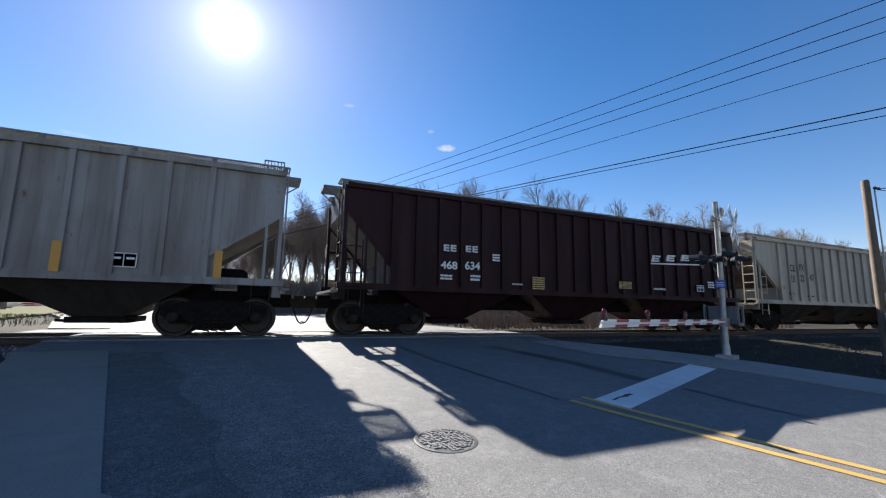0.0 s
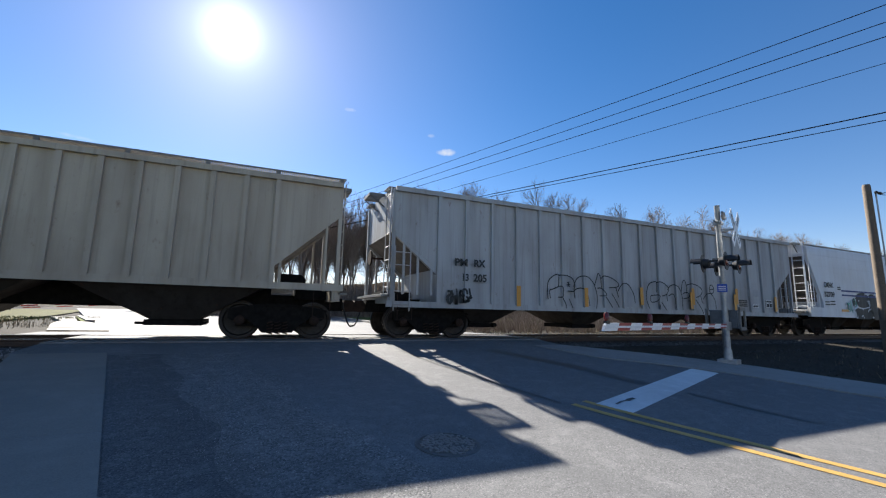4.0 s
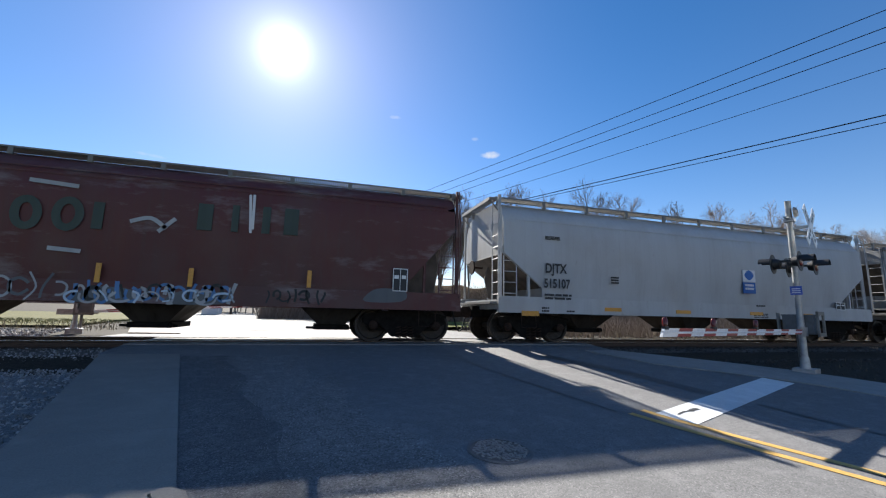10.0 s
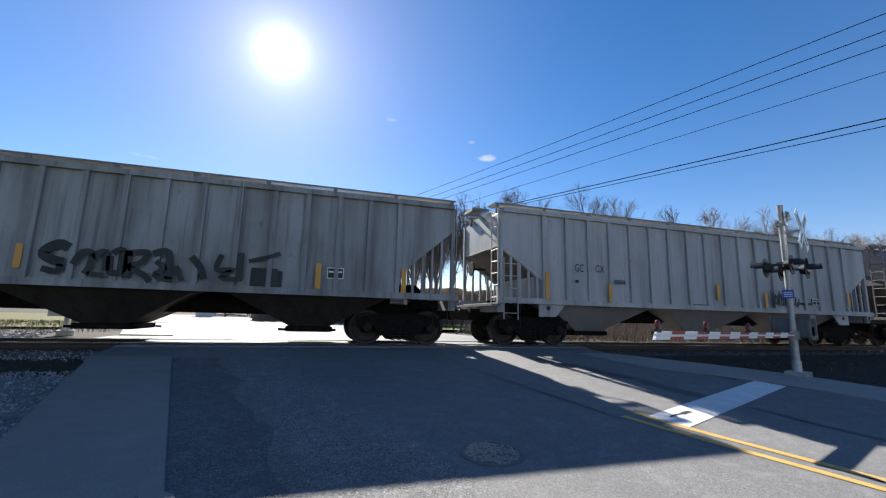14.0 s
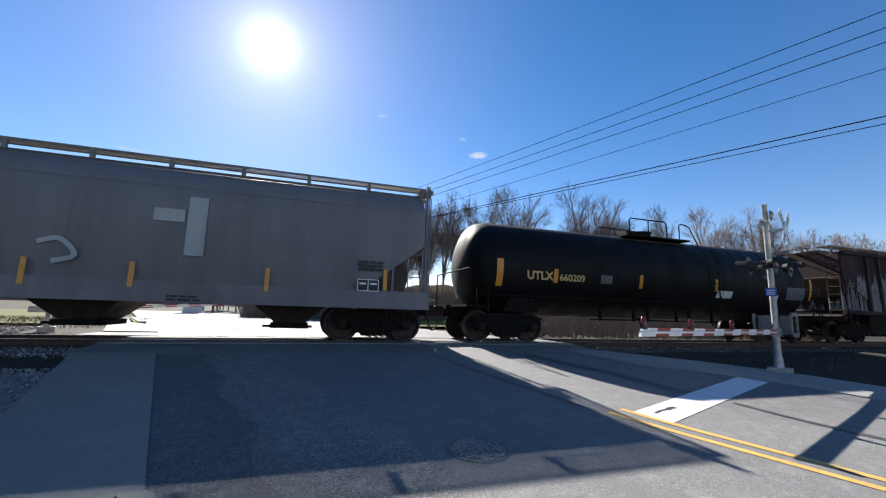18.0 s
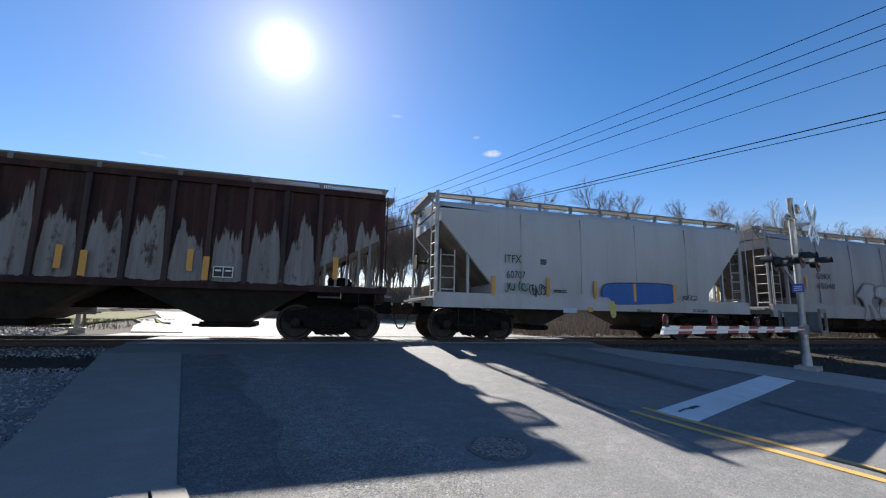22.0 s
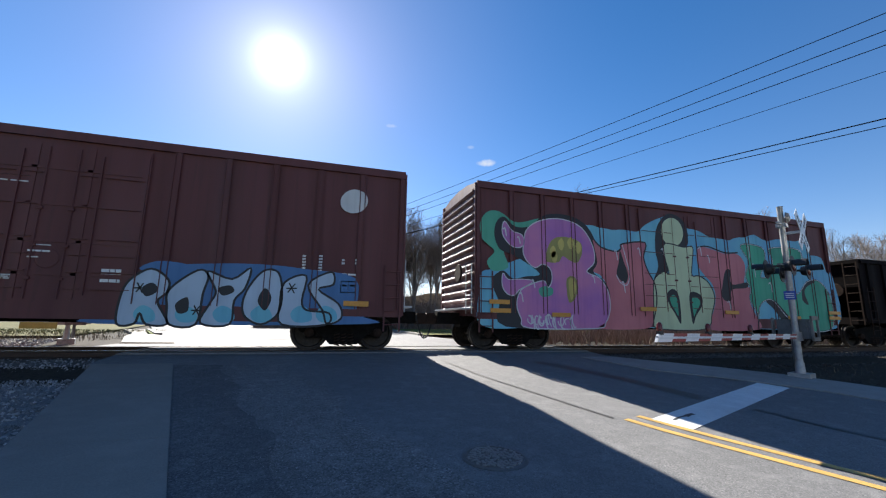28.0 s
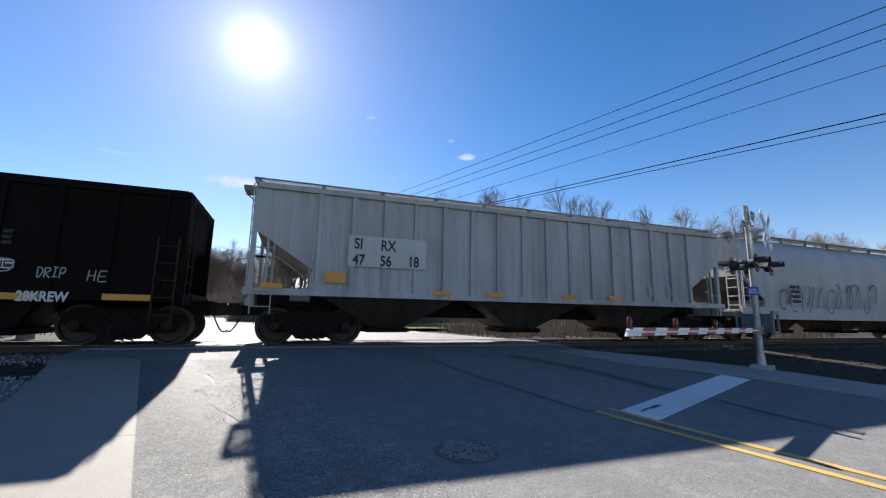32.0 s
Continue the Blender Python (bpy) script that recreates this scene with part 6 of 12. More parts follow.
pipe = thing("vent_pipe", None, None, "dark rusty vent pipe with a hooked top", "vent pipe")
pipe.matrix_basis = pose(-3.48, -7.73, 0, 0, -1.9, 0)
pts = [(0, 0, -0.6), (0, 0, 0.8), (0, 0, 2.08)] + [(-0.085 + 0.085 * math.cos(a * math.pi / 8), 0, 2.15 + 0.085 * math.sin(a * math.pi / 8)) for a in range(0, 9)] + [(-0.175, 0, 2.10)]
part("pipe_shaft", Geo().tube(pts, 0.027, 14), plain("dark_rusty_pipe", (0.055, 0.035, 0.028), 0.7, 0.2, 0.5, 9), pipe, smooth=50)
part("pipe_collar", Geo().lathe((0, 0, 0.86), (0, 0, 1), [(0, 0.027), (0.01, 0.037), (0.06, 0.037), (0.07, 0.027)], 14), STEEL_RUST, pipe)

WIRE = plain("black_cable", (0.012, 0.012, 0.013), 0.95, 0.0, 0.2, 5)
WIRE.node_tree.nodes["Principled BSDF"].inputs["Specular IOR Level"].default_value = 0.0
CAM_FOOT = Vector((0.0, -12.28))


def wire_point(s, lateral, z):
    p = CAM_FOOT + ROAD_Q * lateral + ROAD_R * s
    return (p.x, p.y, z)


for name, z0, r, lat in (("overhead_wire", 7.85, 0.011, 13.0), ("overhead_wire", 7.46, 0.011, 13.05), ("overhead_wire", 7.09, 0.011, 13.0), ("overhead_wire", 6.47, 0.008, 13.0), ("service_cable", 5.34, 0.015, 12.95), ("service_cable", 5.195, 0.011, 13.05)):
    if name == "service_cable":
        rise = 0.034 if z0 > 5.3 else 0.041
        pts = [wire_point(s, lat, z0 + rise * min(s, 20) + 0.034 * max(0, s - 20) + (0.0009 * s * s if s < 0 else 0)) for s in range(-32, 79, 2)]
    else:
        pts = [wire_point(s, lat, z0 + 0.0004 * (s - 6) ** 2) for s in range(-32, 79, 3)]
    thing(name, Geo().tube(pts, r, 5), WIRE, "thin black overhead cable running along the road", "cable", group="overhead cables")
thing("service_cable", Geo().tube([(15.72, -6.75, 4.32), (16.6, -7.2, 4.46), (18.5, -8.2, 4.9), (24, -11.2, 6.2), (34, -17, 8.3)], 0.011, 5).tube([(15.72, -6.75, 4.30), (16.1, -6.95, 4.24), (16.5, -7.15, 4.42)], 0.009, 5), WIRE,
      "service drop cable on the wooden pole", "cable", group="overhead cables")
for s in (-31.5, 77):
    p = CAM_FOOT + ROAD_Q * 13.0 + ROAD_R * s
    far_pole = tagged(new("power_pole"), "tall wooden power pole with a crossarm", "utility pole", group="power poles")
    far_pole.matrix_basis = pose(p.x, p.y, 0, 0, 0, 19.5)
    part("pole_shaft", Geo().lathe((0.0, 0, -1.2), (0, 0, 1), [(0, 0.19), (11.6, 0.12), (11.62, 0.01)], 12), POLE_WOOD, far_pole, smooth=50)
    part("crossarm", Geo().box(-1.2, 1.2, -0.06, 0.06, 9.6, 9.72), POLE_WOOD, far_pole)

# ---- bare trees and brush ----
BARK = stony("grey_brown_bark", (0.16, 0.13, 0.112), (0.30, 0.26, 0.23), 9, 0.9, 0.02)
TWIG = island_mat("brown_twigs", (0.15, 0.12, 0.10), (0.32, 0.265, 0.225))


def bare_tree(seed, height, spread):
    """A tall forest tree: a slim trunk that forks into rising leaders, with finer and finer branches that turn upwards."""
    rnd = random.Random(seed)
    wood, fine = Geo(), Geo()
    kids = (7, 7, 6, 5, 3)
    sizes = (0.42, 0.17, 0.085, 0.048, 0.03)

    def grow(p, d, length, r, level):
        n = (6, 6, 4, 2, 1, 1)[level]
        wobble = (0.05, 0.10, 0.16, 0.2, 0.2, 0.2)[level]
        pts, ways = [p.copy()], []
        for i in range(n):
            d = (d + Vector((rnd.uniform(-1, 1), rnd.uniform(-1, 1), rnd.uniform(-0.5, 0.5))) * wobble + Vector((0, 0, 0.07 if level else 0.0))).normalized()
            p = p + d * length / n
            pts.append(p.copy())
            ways.append(d)
        g = wood if level < 3 else fine
        r = max(r, 0.011)
        g.tube(pts, r, 8 if level == 0 else 5 if level == 1 else 3, r * (0.55 if level < 3 else 0.35))
        if level > 4:
            return
        for k in range(kids[level]):
            f = (0.99 if k < 3 else rnd.uniform(0.55, 0.95)) if level == 0 else 0.98 if k == 0 else rnd.uniform(0.2, 0.96)
            i = min(int(f * n), n - 1)
            base, way = pts[i].lerp(pts[i + 1], f * n - i), ways[i]
            out = Matrix.Rotation(rnd.uniform(0, 6.283) if level else k * 2.4 + rnd.uniform(-0.4, 0.4), 3, way) @ way.orthogonal().normalized()
            lean = rnd.uniform(0.08, 0.28) * spread if level == 0 else rnd.uniform(0.1, 0.3) if k == 0 else rnd.uniform(0.5, 1.0)
            grow(base, (way + out * lean).normalized(), height * sizes[level] * rnd.uniform(0.65, 1.15) * (1.25 - 0.5 * f if level else 1.0), r * (rnd.uniform(0.5, 0.7) if level == 0 else 0.6 if k == 0 else rnd.uniform(0.35, 0.5)), level + 1)

    grow(Vector((0, 0, -0.4)), Vector((rnd.uniform(-0.04, 0.04), rnd.uniform(-0.04, 0.04), 1)).normalized(), height * 0.42, height * 0.0095, 0)
    top = max(v[2] for v in wood.v + fine.v)
    k = height / top
    high = [v for v in fine.v if v[2] > top * 0.72]
    lx, ly, lz = (sum(v[j] for v in high) / len(high) for j in range(3))
    for g in (wood, fine):
        g.v = [((x - z * lx / lz) * k, (y - z * ly / lz) * k, z * k) for x, y, z in g.v]
    return wood.mesh("trunk", BARK, 60), fine.mesh("crown", TWIG)


TREES = [bare_tree(s, h, sp) for s, h, sp in ((1, 18, 1.0), (2, 18, 1.25), (3, 18, 0.85), (4, 18, 1.4), (5, 18, 1.0), (6, 18, 1.15))]
rnd = random.Random(40)


def plant(k, x, y, h):
    t = tagged(new("bare_tree"), "leafless winter tree with fine brown twigs", "tree", group="bare trees beyond the track")
    wood, fine = TREES[k % len(TREES)]
    s = h / 18.0
    t.matrix_basis = pose(x, y, ground_z(min(y, 60)) - 0.15, 0, 0, rnd.uniform(0, 360)) @ Matrix.Diagonal((s, s, s, 1))
    part("trunk", wood, None, t)
    part("crown", fine, None, t)


def at_az(az, dist):
    return dist * math.tan(radians(az)), dist - 12.28


# single trees over the train, by bearing and height
for i, (az, h) in enumerate(((4.1, 14.6), (6.6, 14.2), (10.7, 16.7), (13.2, 15.0), (16.1, 16.3), (18.9, 17.9), (20.3, 16.4), (23.7, 18.0), (27.1, 16.8), (28.7, 19.9), (37.5, 21.3), (39.2, 17.0), (40.8, 20.5), (42.4, 17.6), (46.6, 20.2),
                              (52.0, 20.8), (54.9, 18.6), (56.8, 22.6), (58.4, 18.6), (60.2, 18.8), (61.6, 19.4), (63.2, 19.9), (64.6, 20.6), (65.9, 19.2), (67.4, 18.8), (70.5, 20.0), (72.0, 19.0), (73.8, 21.0))):
    x, y = at_az(az, 50)
    plant(i, x, y, h)
# the wood behind the crossing
for i in range(26):
    az = rnd.uniform(-1.5, 17.0)
    dist = rnd.uniform(52, 68)
    x, y = at_az(az, dist)
    plant(i + 2, x, y, rnd.uniform(12.0, 15.0) * dist / 52 * (0.74 + 0.26 * min(1, max(0, (az + 1.5) / 7))))
for i in range(16):
    az = rnd.uniform(-11, -2)
    x, y = at_az(az, rnd.uniform(95, 120))
    plant(i, x, y, rnd.uniform(14, 18))


def brush(name, x0, x1, y0, y1, count, lo, hi, seed, label, mat):
    r2 = random.Random(seed)
    g = Geo()
    for _ in range(count):
        x, y = r2.uniform(x0, x1), r2.uniform(y0, y1)
        h = r2.uniform(lo, hi)
        p = Vector((x, y, ground_z(min(y, 60)) - 0.2))
        for k in range(4):
            tip = p + Vector((r2.uniform(-0.6, 0.6) * h, r2.uniform(-0.4, 0.4) * h, h * r2.uniform(0.6, 1.0)))
            mid = p.lerp(tip, 0.5) + Vector((r2.uniform(-0.1, 0.1), 0, 0.12)) * h
            g.tube([p, mid, tip], 0.012 + 0.006 * h, 3, 0.006)
    return tagged(new(name, g.mesh(name, mat)), label, "brush", kind="stuff")


brush("undergrowth", 9, 34, 4.5, 13, 1500, 0.4, 1.5, 3, "tangled brown brush beside the far side of the track", TWIG)
brush("wood_undergrowth", -6, 30, 36, 52, 2600, 1.5, 6.0, 4, "dense dark undergrowth of the leafless wood", TWIG)
brush("right_thicket", 34, 150, 34, 46, 2600, 1.5, 7.0, 5, "thicket of bare saplings along the track", TWIG)


def mound(name, x0, x1, y0, y1, height, seed, mat, label, nx=60, ny=10):
    g = Geo()
    for j in range(ny + 1):
        for i in range(nx + 1):
            x, y = x0 + (x1 - x0) * i / nx, y0 + (y1 - y0) * j / ny
            v = j / ny
            e = min(1, 6 * i / nx, 6 * (1 - i / nx))
            z = height * math.sin(math.pi * min(1, v * 1.0) * 0.5) * e * (0.8 + 0.35 * noise.noise((x * 0.03, y * 0.03, seed)) + 0.12 * noise.noise((x * 0.25, y * 0.25, seed)))
            g.v.append((x, y, ground_z(min(y, 60)) - 0.2 + z))
    g.f = [(j * (nx + 1) + i, j * (nx + 1) + i + 1, (j + 1) * (nx + 1) + i + 1, (j + 1) * (nx + 1) + i) for j in range(ny) for i in range(nx)]
    return tagged(new(name, g.mesh(name, mat, 60)), label, "hillside", kind="structure")


WOODED = stony("wooded_bank", (0.045, 0.036, 0.028), (0.12, 0.095, 0.07), 2.2, 0.95, 0.2)
WOODED_RED = stony("distant_russet_woods", (0.040, 0.031, 0.033), (0.085, 0.060, 0.058), 0.5, 0.95, 0.5)
for m in (WOODED, WOODED_RED, BARK, TWIG):
    m.node_tree.nodes["Principled BSDF"].inputs["Specular IOR Level"].default_value = 0.0
mound("wooded_bank", -8, 44, 42, 60, 6.6, 1, WOODED, "dark leaf-covered bank under the leafless wood")
mound("distant_hill", -330, 20, 210, 320, 38, 9, WOODED_RED, "distant russet hillside of leafless woods", 90, 14)

# a narrow white clapboard house end beyond the track, between the hill and the crossing
SIDING = stony("white_clapboard_paint", (0.62, 0.63, 0.64), (0.78, 0.78, 0.77), 6, 0.7, 0.004)
ROOFING = stony("dark_roof_shingle", (0.05, 0.05, 0.052), (0.10, 0.098, 0.095), 14, 0.9, 0.01)
house = tagged(new("white_house"), "narrow white clapboard house with a dark gable roof", "house")
house.matrix_basis = pose(-15.6, 60, ground_z(60) - 0.1, 0, 0, 6)
part("wall", Geo().slab([(-1.1, 0), (1.1, 0), (1.1, 4.9), (0, 5.6), (-1.1, 4.9)], 0, 6), SIDING, house)
board = Geo().box(-1.13, 1.13, -0.035, 0.0, 0, 0.2).mesh("clapboard", SIDING)
for i in range(19):
    part("clapboard", board, None, house, at=pose(0, 0, 0.25 * i + 0.1, 6, 0, 0))
for s in (-1, 1):
    part("roof", Geo().add([(0, -0.2, 5.75), (0, 6.2, 5.75), (s * 1.4, 6.2, 4.86), (s * 1.4, -0.2, 4.86), (0, -0.2, 5.63), (0, 6.2, 5.63), (s * 1.4, 6.2, 4.74), (s * 1.4, -0.2, 4.74)], [(0, 1, 2, 3), (7, 6, 5, 4), (0, 3, 7, 4), (1, 0, 4, 5), (2, 1, 5, 6), (3, 2, 6, 7)]), ROOFING, house)


# ---- paint on the cars ----
def tone(name, colour, other=None):
    """Sprayed paint: soft drifts towards a second tint, and streaks of road film."""
    m, n, l, b = nodes_of(name, 0.55)
    drift = noise_at(n, l, 0.55, 3.0)
    film = noise_at(n, l, 5.0, 6.0, (1.0, 1.0, 0.07), 0.62)
    c = blend(n, l, ramp(n, l, drift, 0.38, 0.62), colour, other or tuple(k * 0.82 for k in colour))
    c = blend(n, l, ramp(n, l, film, 0.5, 0.75, 0.0, 0.4), c, tuple(k * 0.55 + 0.015 for k in colour))
    l.new(c, b.inputs["Base Color"])
    l.new(ramp(n, l, film, 0.3, 0.7, 0.45, 0.75), b.inputs["Roughness"])
    return m


CYAN, GREENISH, PURPLE, SALMON = tone("cyan_spray", (0.12, 0.38, 0.56), (0.16, 0.48, 0.58)), tone("green_spray", (0.08, 0.38, 0.25)), tone("purple_spray", (0.36, 0.13, 0.40), (0.56, 0.20, 0.36)), tone("salmon_spray", (0.56, 0.18, 0.20), (0.44, 0.13, 0.16))
MINT, JADE, OLIVE, PALE = tone("mint_spray", (0.54, 0.64, 0.40)), tone("jade_spray", (0.035, 0.30, 0.19), (0.05, 0.40, 0.24)), tone("olive_spray", (0.30, 0.27, 0.08)), tone("pale_paint", (0.62, 0.63, 0.64))
ICE, BLUE_FADE, TEAL_DARK, SILVER = tone("ice_blue_spray", (0.48, 0.60, 0.72)), tone("faded_blue_spray", (0.07, 0.19, 0.40)), tone("dark_teal_spray", (0.06, 0.13, 0.19)), tone("silver_spray", (0.46, 0.49, 0.54))
MARK_GREY = tone("pale_mark_paint", (0.50, 0.51, 0.51))
SOOT, SOOT_LIGHT, GREYPAINT, BLUE_DEEP = tone("soft_black_spray", (0.014, 0.019, 0.02)), tone("grey_notice", (0.10, 0.11, 0.12)), tone("patch_grey_paint", (0.36, 0.37, 0.38)), tone("deep_blue_paint", (0.012, 0.11, 0.38))
FAINT_GREY, FAINT_BROWN = tone("faint_grey_spray", (0.33, 0.332, 0.34)), tone("faint_brown_spray", (0.185, 0.165, 0.16))
SLATE = tone("slate_blue_spray", (0.13, 0.21, 0.28))
NAVY, GREEN_FADE, YELLOW_FADE, YELLOW_PALE = tone("navy_stripe", (0.03, 0.05, 0.20)), tone("faded_green_letter", (0.03, 0.05, 0.04)), tone("faded_orange_patch", (0.42, 0.22, 0.08)), tone("pale_yellow_paint", (0.55, 0.45, 0.12))


def curve_through(points, closed, steps=5):
    """Points of a smooth curve through the given ones."""
    n = len(points)
    out = []
    for i in range(n if closed else n - 1):
        p = [points[(i + k) % n] if closed else points[min(max(i + k, 0), n - 1)] for k in (-1, 0, 1, 2)]
        for s in range(steps):
            u = s / steps
            out.append(tuple(0.5 * (2 * p[1][c] + (p[2][c] - p[0][c]) * u + (2 * p[0][c] - 5 * p[1][c] + 4 * p[2][c] - p[3][c]) * u * u + (3 * p[1][c] - p[0][c] - 3 * p[2][c] + p[3][c]) * u ** 3) for c in (0, 1)))
    if not closed:
        out.append(points[-1])
    return out


def ragged(points, depth, step, seed):
    """An outline whose edges above sill height are broken into small lobes."""
    r2 = random.Random(seed)
    out = []
    for (ax, az), (bx, bz) in zip(points, points[1:] + points[:1]):
        d = math.hypot(bx - ax, bz - az)
        n = max(1, int(d / step)) if min(az, bz) > 1.3 else 1
        for j in range(n):
            k = 0.0 if n == 1 else depth * (r2.uniform(0.3, 1.0) if (j + len(out)) % 2 else -r2.uniform(0.0, 0.4))
            out.append((ax + (bx - ax) * j / n - (bz - az) / d * k, az + (bz - az) * j / n + (bx - ax) / d * k))
    return out


SKIN = {}
for c in (car_p, car_q, car_a, car_b, car_c, car_d, car_h, car_i, car_l, car_s):
    SKIN[c.name] = 1.645
SKIN[car_q.name] = SKIN[car_p.name] = 1.612
SKIN[car_r.name] = 1.616


def art(car, name, points, material, layer, label=""):
    """A sprayed area with a smooth outline, on the near side."""
    pts = curve_through(points, True, 4)
    area = sum(a[0] * b[1] - b[0] * a[1] for a, b in zip(pts, pts[1:] + pts[:1]))
    if area < 0:
        pts = pts[::-1]
    y = -SKIN.get(car.name, 1.602) - 0.0016 * layer
    g = Geo().add([(x, y, z) for x, z in pts], [tuple(range(len(pts)))])
    return part(name, g, material, car, label)


def art_line(car, name, points, width, material, layer, closed=False):
    """A sprayed line of even width."""
    pts = curve_through(points, closed, 4)
    y = -SKIN.get(car.name, 1.602) - 0.0016 * layer
    n = len(pts)
    g = Geo()
    for i in range(n):
        a, b = pts[(i - 1) % n if closed else max(i - 1, 0)], pts[(i + 1) % n if closed else min(i + 1, n - 1)]
        d = Vector((b[0] - a[0], b[1] - a[1]))
        d = d.normalized() if d.length else Vector((1, 0))
        for s in (-1, 1):
            g.v.append((pts[i][0] - s * d.y * width / 2, y, pts[i][1] + s * d.x * width / 2))
    g.f = [(2 * i, 2 * i + 1, (2 * i + 3) % (2 * n), (2 * i + 2) % (2 * n)) for i in range(n if closed else n - 1)]
    g.f = [tuple(reversed(f)) for f in g.f]
    return part(name, g, material, car)



# ---- painted graffiti, lettering and plates ----
art(car_q, "graffiti_backdrop", ragged([(-7.18, 0.67), (-7.2, 1.54), (-7.17, 2.14), (-6.58, 2.3), (-5.97, 2.54), (-5.17, 2.39), (-3.97, 3.73), (-3.2, 3.78), (-2.39, 3.71), (-1.68, 3.72), (-1.11, 4.09), (-0.36, 4.42), (0.37, 3.98), (1.28, 3.84), (2.5, 3.78), (3.52, 3.97), (4.18, 3.81), (4.99, 3.99), (5.92, 4.0), (6.31, 3.44), (6.85, 3.36), (7.13, 2.83), (7.41, 2.7), (7.24, 0.76), (2.98, 0.7), (-1.67, 0.68), (-5.32, 0.65)], 0.09, 0.24, 2), CYAN, 0, label="sky blue sprayed backdrop")
art(car_q, 'graffiti_backdrop', [(-7.24, 3.59), (-7.01, 3.92), (-6.62, 3.96), (-6.08, 3.68), (-5.32, 3.87), (-5.63, 3.53), (-6.28, 3.34), (-6.51, 2.82), (-6.37, 2.34), (-6.85, 2.21), (-7.03, 2.48), (-6.8, 2.77), (-7.03, 2.98), (-7.2, 3.17)], GREENISH, 1, label='green sprayed backdrop')
art(car_q, 'graffiti_shadow', [(-6.47, 0.66), (-6.66, 1.31), (-6.82, 1.67), (-6.89, 1.96), (-6.74, 2.14), (-6.51, 2.23), (-6.23, 2.02), (-5.81, 2.1), (-5.35, 2.19), (-5.95, 2.58), (-6.36, 2.75), (-6.65, 2.86), (-6.8, 3.23), (-6.74, 3.63), (-6.49, 3.82), (-6.14, 3.56), (-5.64, 3.61), (-5.1, 4.01), (-4.25, 4.05), (-3.64, 3.76), (-3.31, 3.13), (-3.3, 2.57), (-3.48, 2.33), (-3.08, 2.05), (-2.84, 1.56), (-2.84, 1.07), (-3.03, 0.69), (-3.41, 0.61)], DARK, 2)
art(car_q, 'graffiti_letter', [(-5.86, 3.06), (-5.78, 3.46), (-5.43, 3.75), (-4.85, 3.91), (-4.24, 3.87), (-3.78, 3.64), (-3.47, 3.13), (-3.45, 2.64), (-3.73, 2.34), (-3.28, 2.16), (-2.99, 1.76), (-2.95, 1.22), (-3.14, 0.81), (-3.47, 0.64), (-5.73, 0.63), (-5.99, 0.9), (-6.12, 1.27), (-6.02, 1.64), (-5.78, 1.82), (-5.24, 2.0), (-5.09, 1.81), (-4.96, 2.01), (-4.99, 2.34), (-5.24, 2.49), (-5.51, 2.37), (-5.77, 2.55), (-5.89, 2.8)], PURPLE, 3, label='purple graffiti letter')
art_line(car_q, 'paint_line', [(-5.86, 3.06), (-5.78, 3.46), (-5.43, 3.75), (-4.85, 3.91), (-4.24, 3.87), (-3.78, 3.64), (-3.47, 3.13), (-3.45, 2.64), (-3.73, 2.34), (-3.28, 2.16), (-2.99, 1.76), (-2.95, 1.22), (-3.14, 0.81), (-3.47, 0.64), (-5.73, 0.63), (-5.99, 0.9), (-6.12, 1.27), (-6.02, 1.64), (-5.78, 1.82), (-5.24, 2.0), (-5.09, 1.81), (-4.96, 2.01), (-4.99, 2.34), (-5.24, 2.49), (-5.51, 2.37), (-5.77, 2.55), (-5.89, 2.8)], 0.03, PALE, 5, True)
art(car_q, 'graffiti_letter', [(-6.48, 3.69), (-6.55, 3.31), (-6.29, 2.98), (-5.99, 2.94), (-5.85, 3.08), (-5.92, 3.32), (-6.23, 3.42)], PURPLE, 3)
art_line(car_q, 'paint_line', [(-6.48, 3.69), (-6.55, 3.31), (-6.29, 2.98), (-5.99, 2.94), (-5.85, 3.08), (-5.92, 3.32), (-6.23, 3.42)], 0.025, PALE, 5, True)
art(car_q, 'graffiti_letter', [(-6.54, 2.16), (-6.57, 1.81), (-6.42, 1.58), (-6.19, 1.54), (-6.02, 1.71), (-5.57, 1.97), (-5.96, 2.01), (-6.38, 1.99)], PURPLE, 3)
art_line(car_q, 'paint_line', [(-6.54, 2.16), (-6.57, 1.81), (-6.42, 1.58), (-6.19, 1.54), (-6.02, 1.71), (-5.57, 1.97), (-5.96, 2.01), (-6.38, 1.99)], 0.025, PALE, 5, True)
art(car_q, 'graffiti_shape', [(-5.13, 2.59), (-5.06, 3.0), (-4.85, 3.29), (-4.44, 3.37), (-3.93, 3.24), (-3.88, 2.89), (-4.06, 2.6), (-4.31, 2.65), (-4.56, 2.77), (-4.72, 2.58)], OLIVE, 4)
art(car_q, 'graffiti_shape', [(-4.44, 2.1), (-4.18, 2.16), (-4.06, 1.85), (-4.18, 1.52), (-4.38, 1.38), (-4.46, 1.7)], OLIVE, 4)
art(car_q, 'graffiti_shape', [(-5.41, 1.73), (-5.2, 1.84), (-4.94, 1.78), (-4.97, 1.59), (-5.3, 1.53)], GREENISH, 4)
art_line(car_q, 'scrawl_stroke', [(-5.76, 0.97), (-5.71, 0.97), (-5.67, 0.93), (-5.65, 0.84), (-5.66, 0.77), (-5.7, 0.74)], 0.049, PALE, 6)
art_line(car_q, 'scrawl_stroke', [(-5.65, 1.0), (-5.59, 0.8), (-5.57, 0.59)], 0.034, PALE, 6)
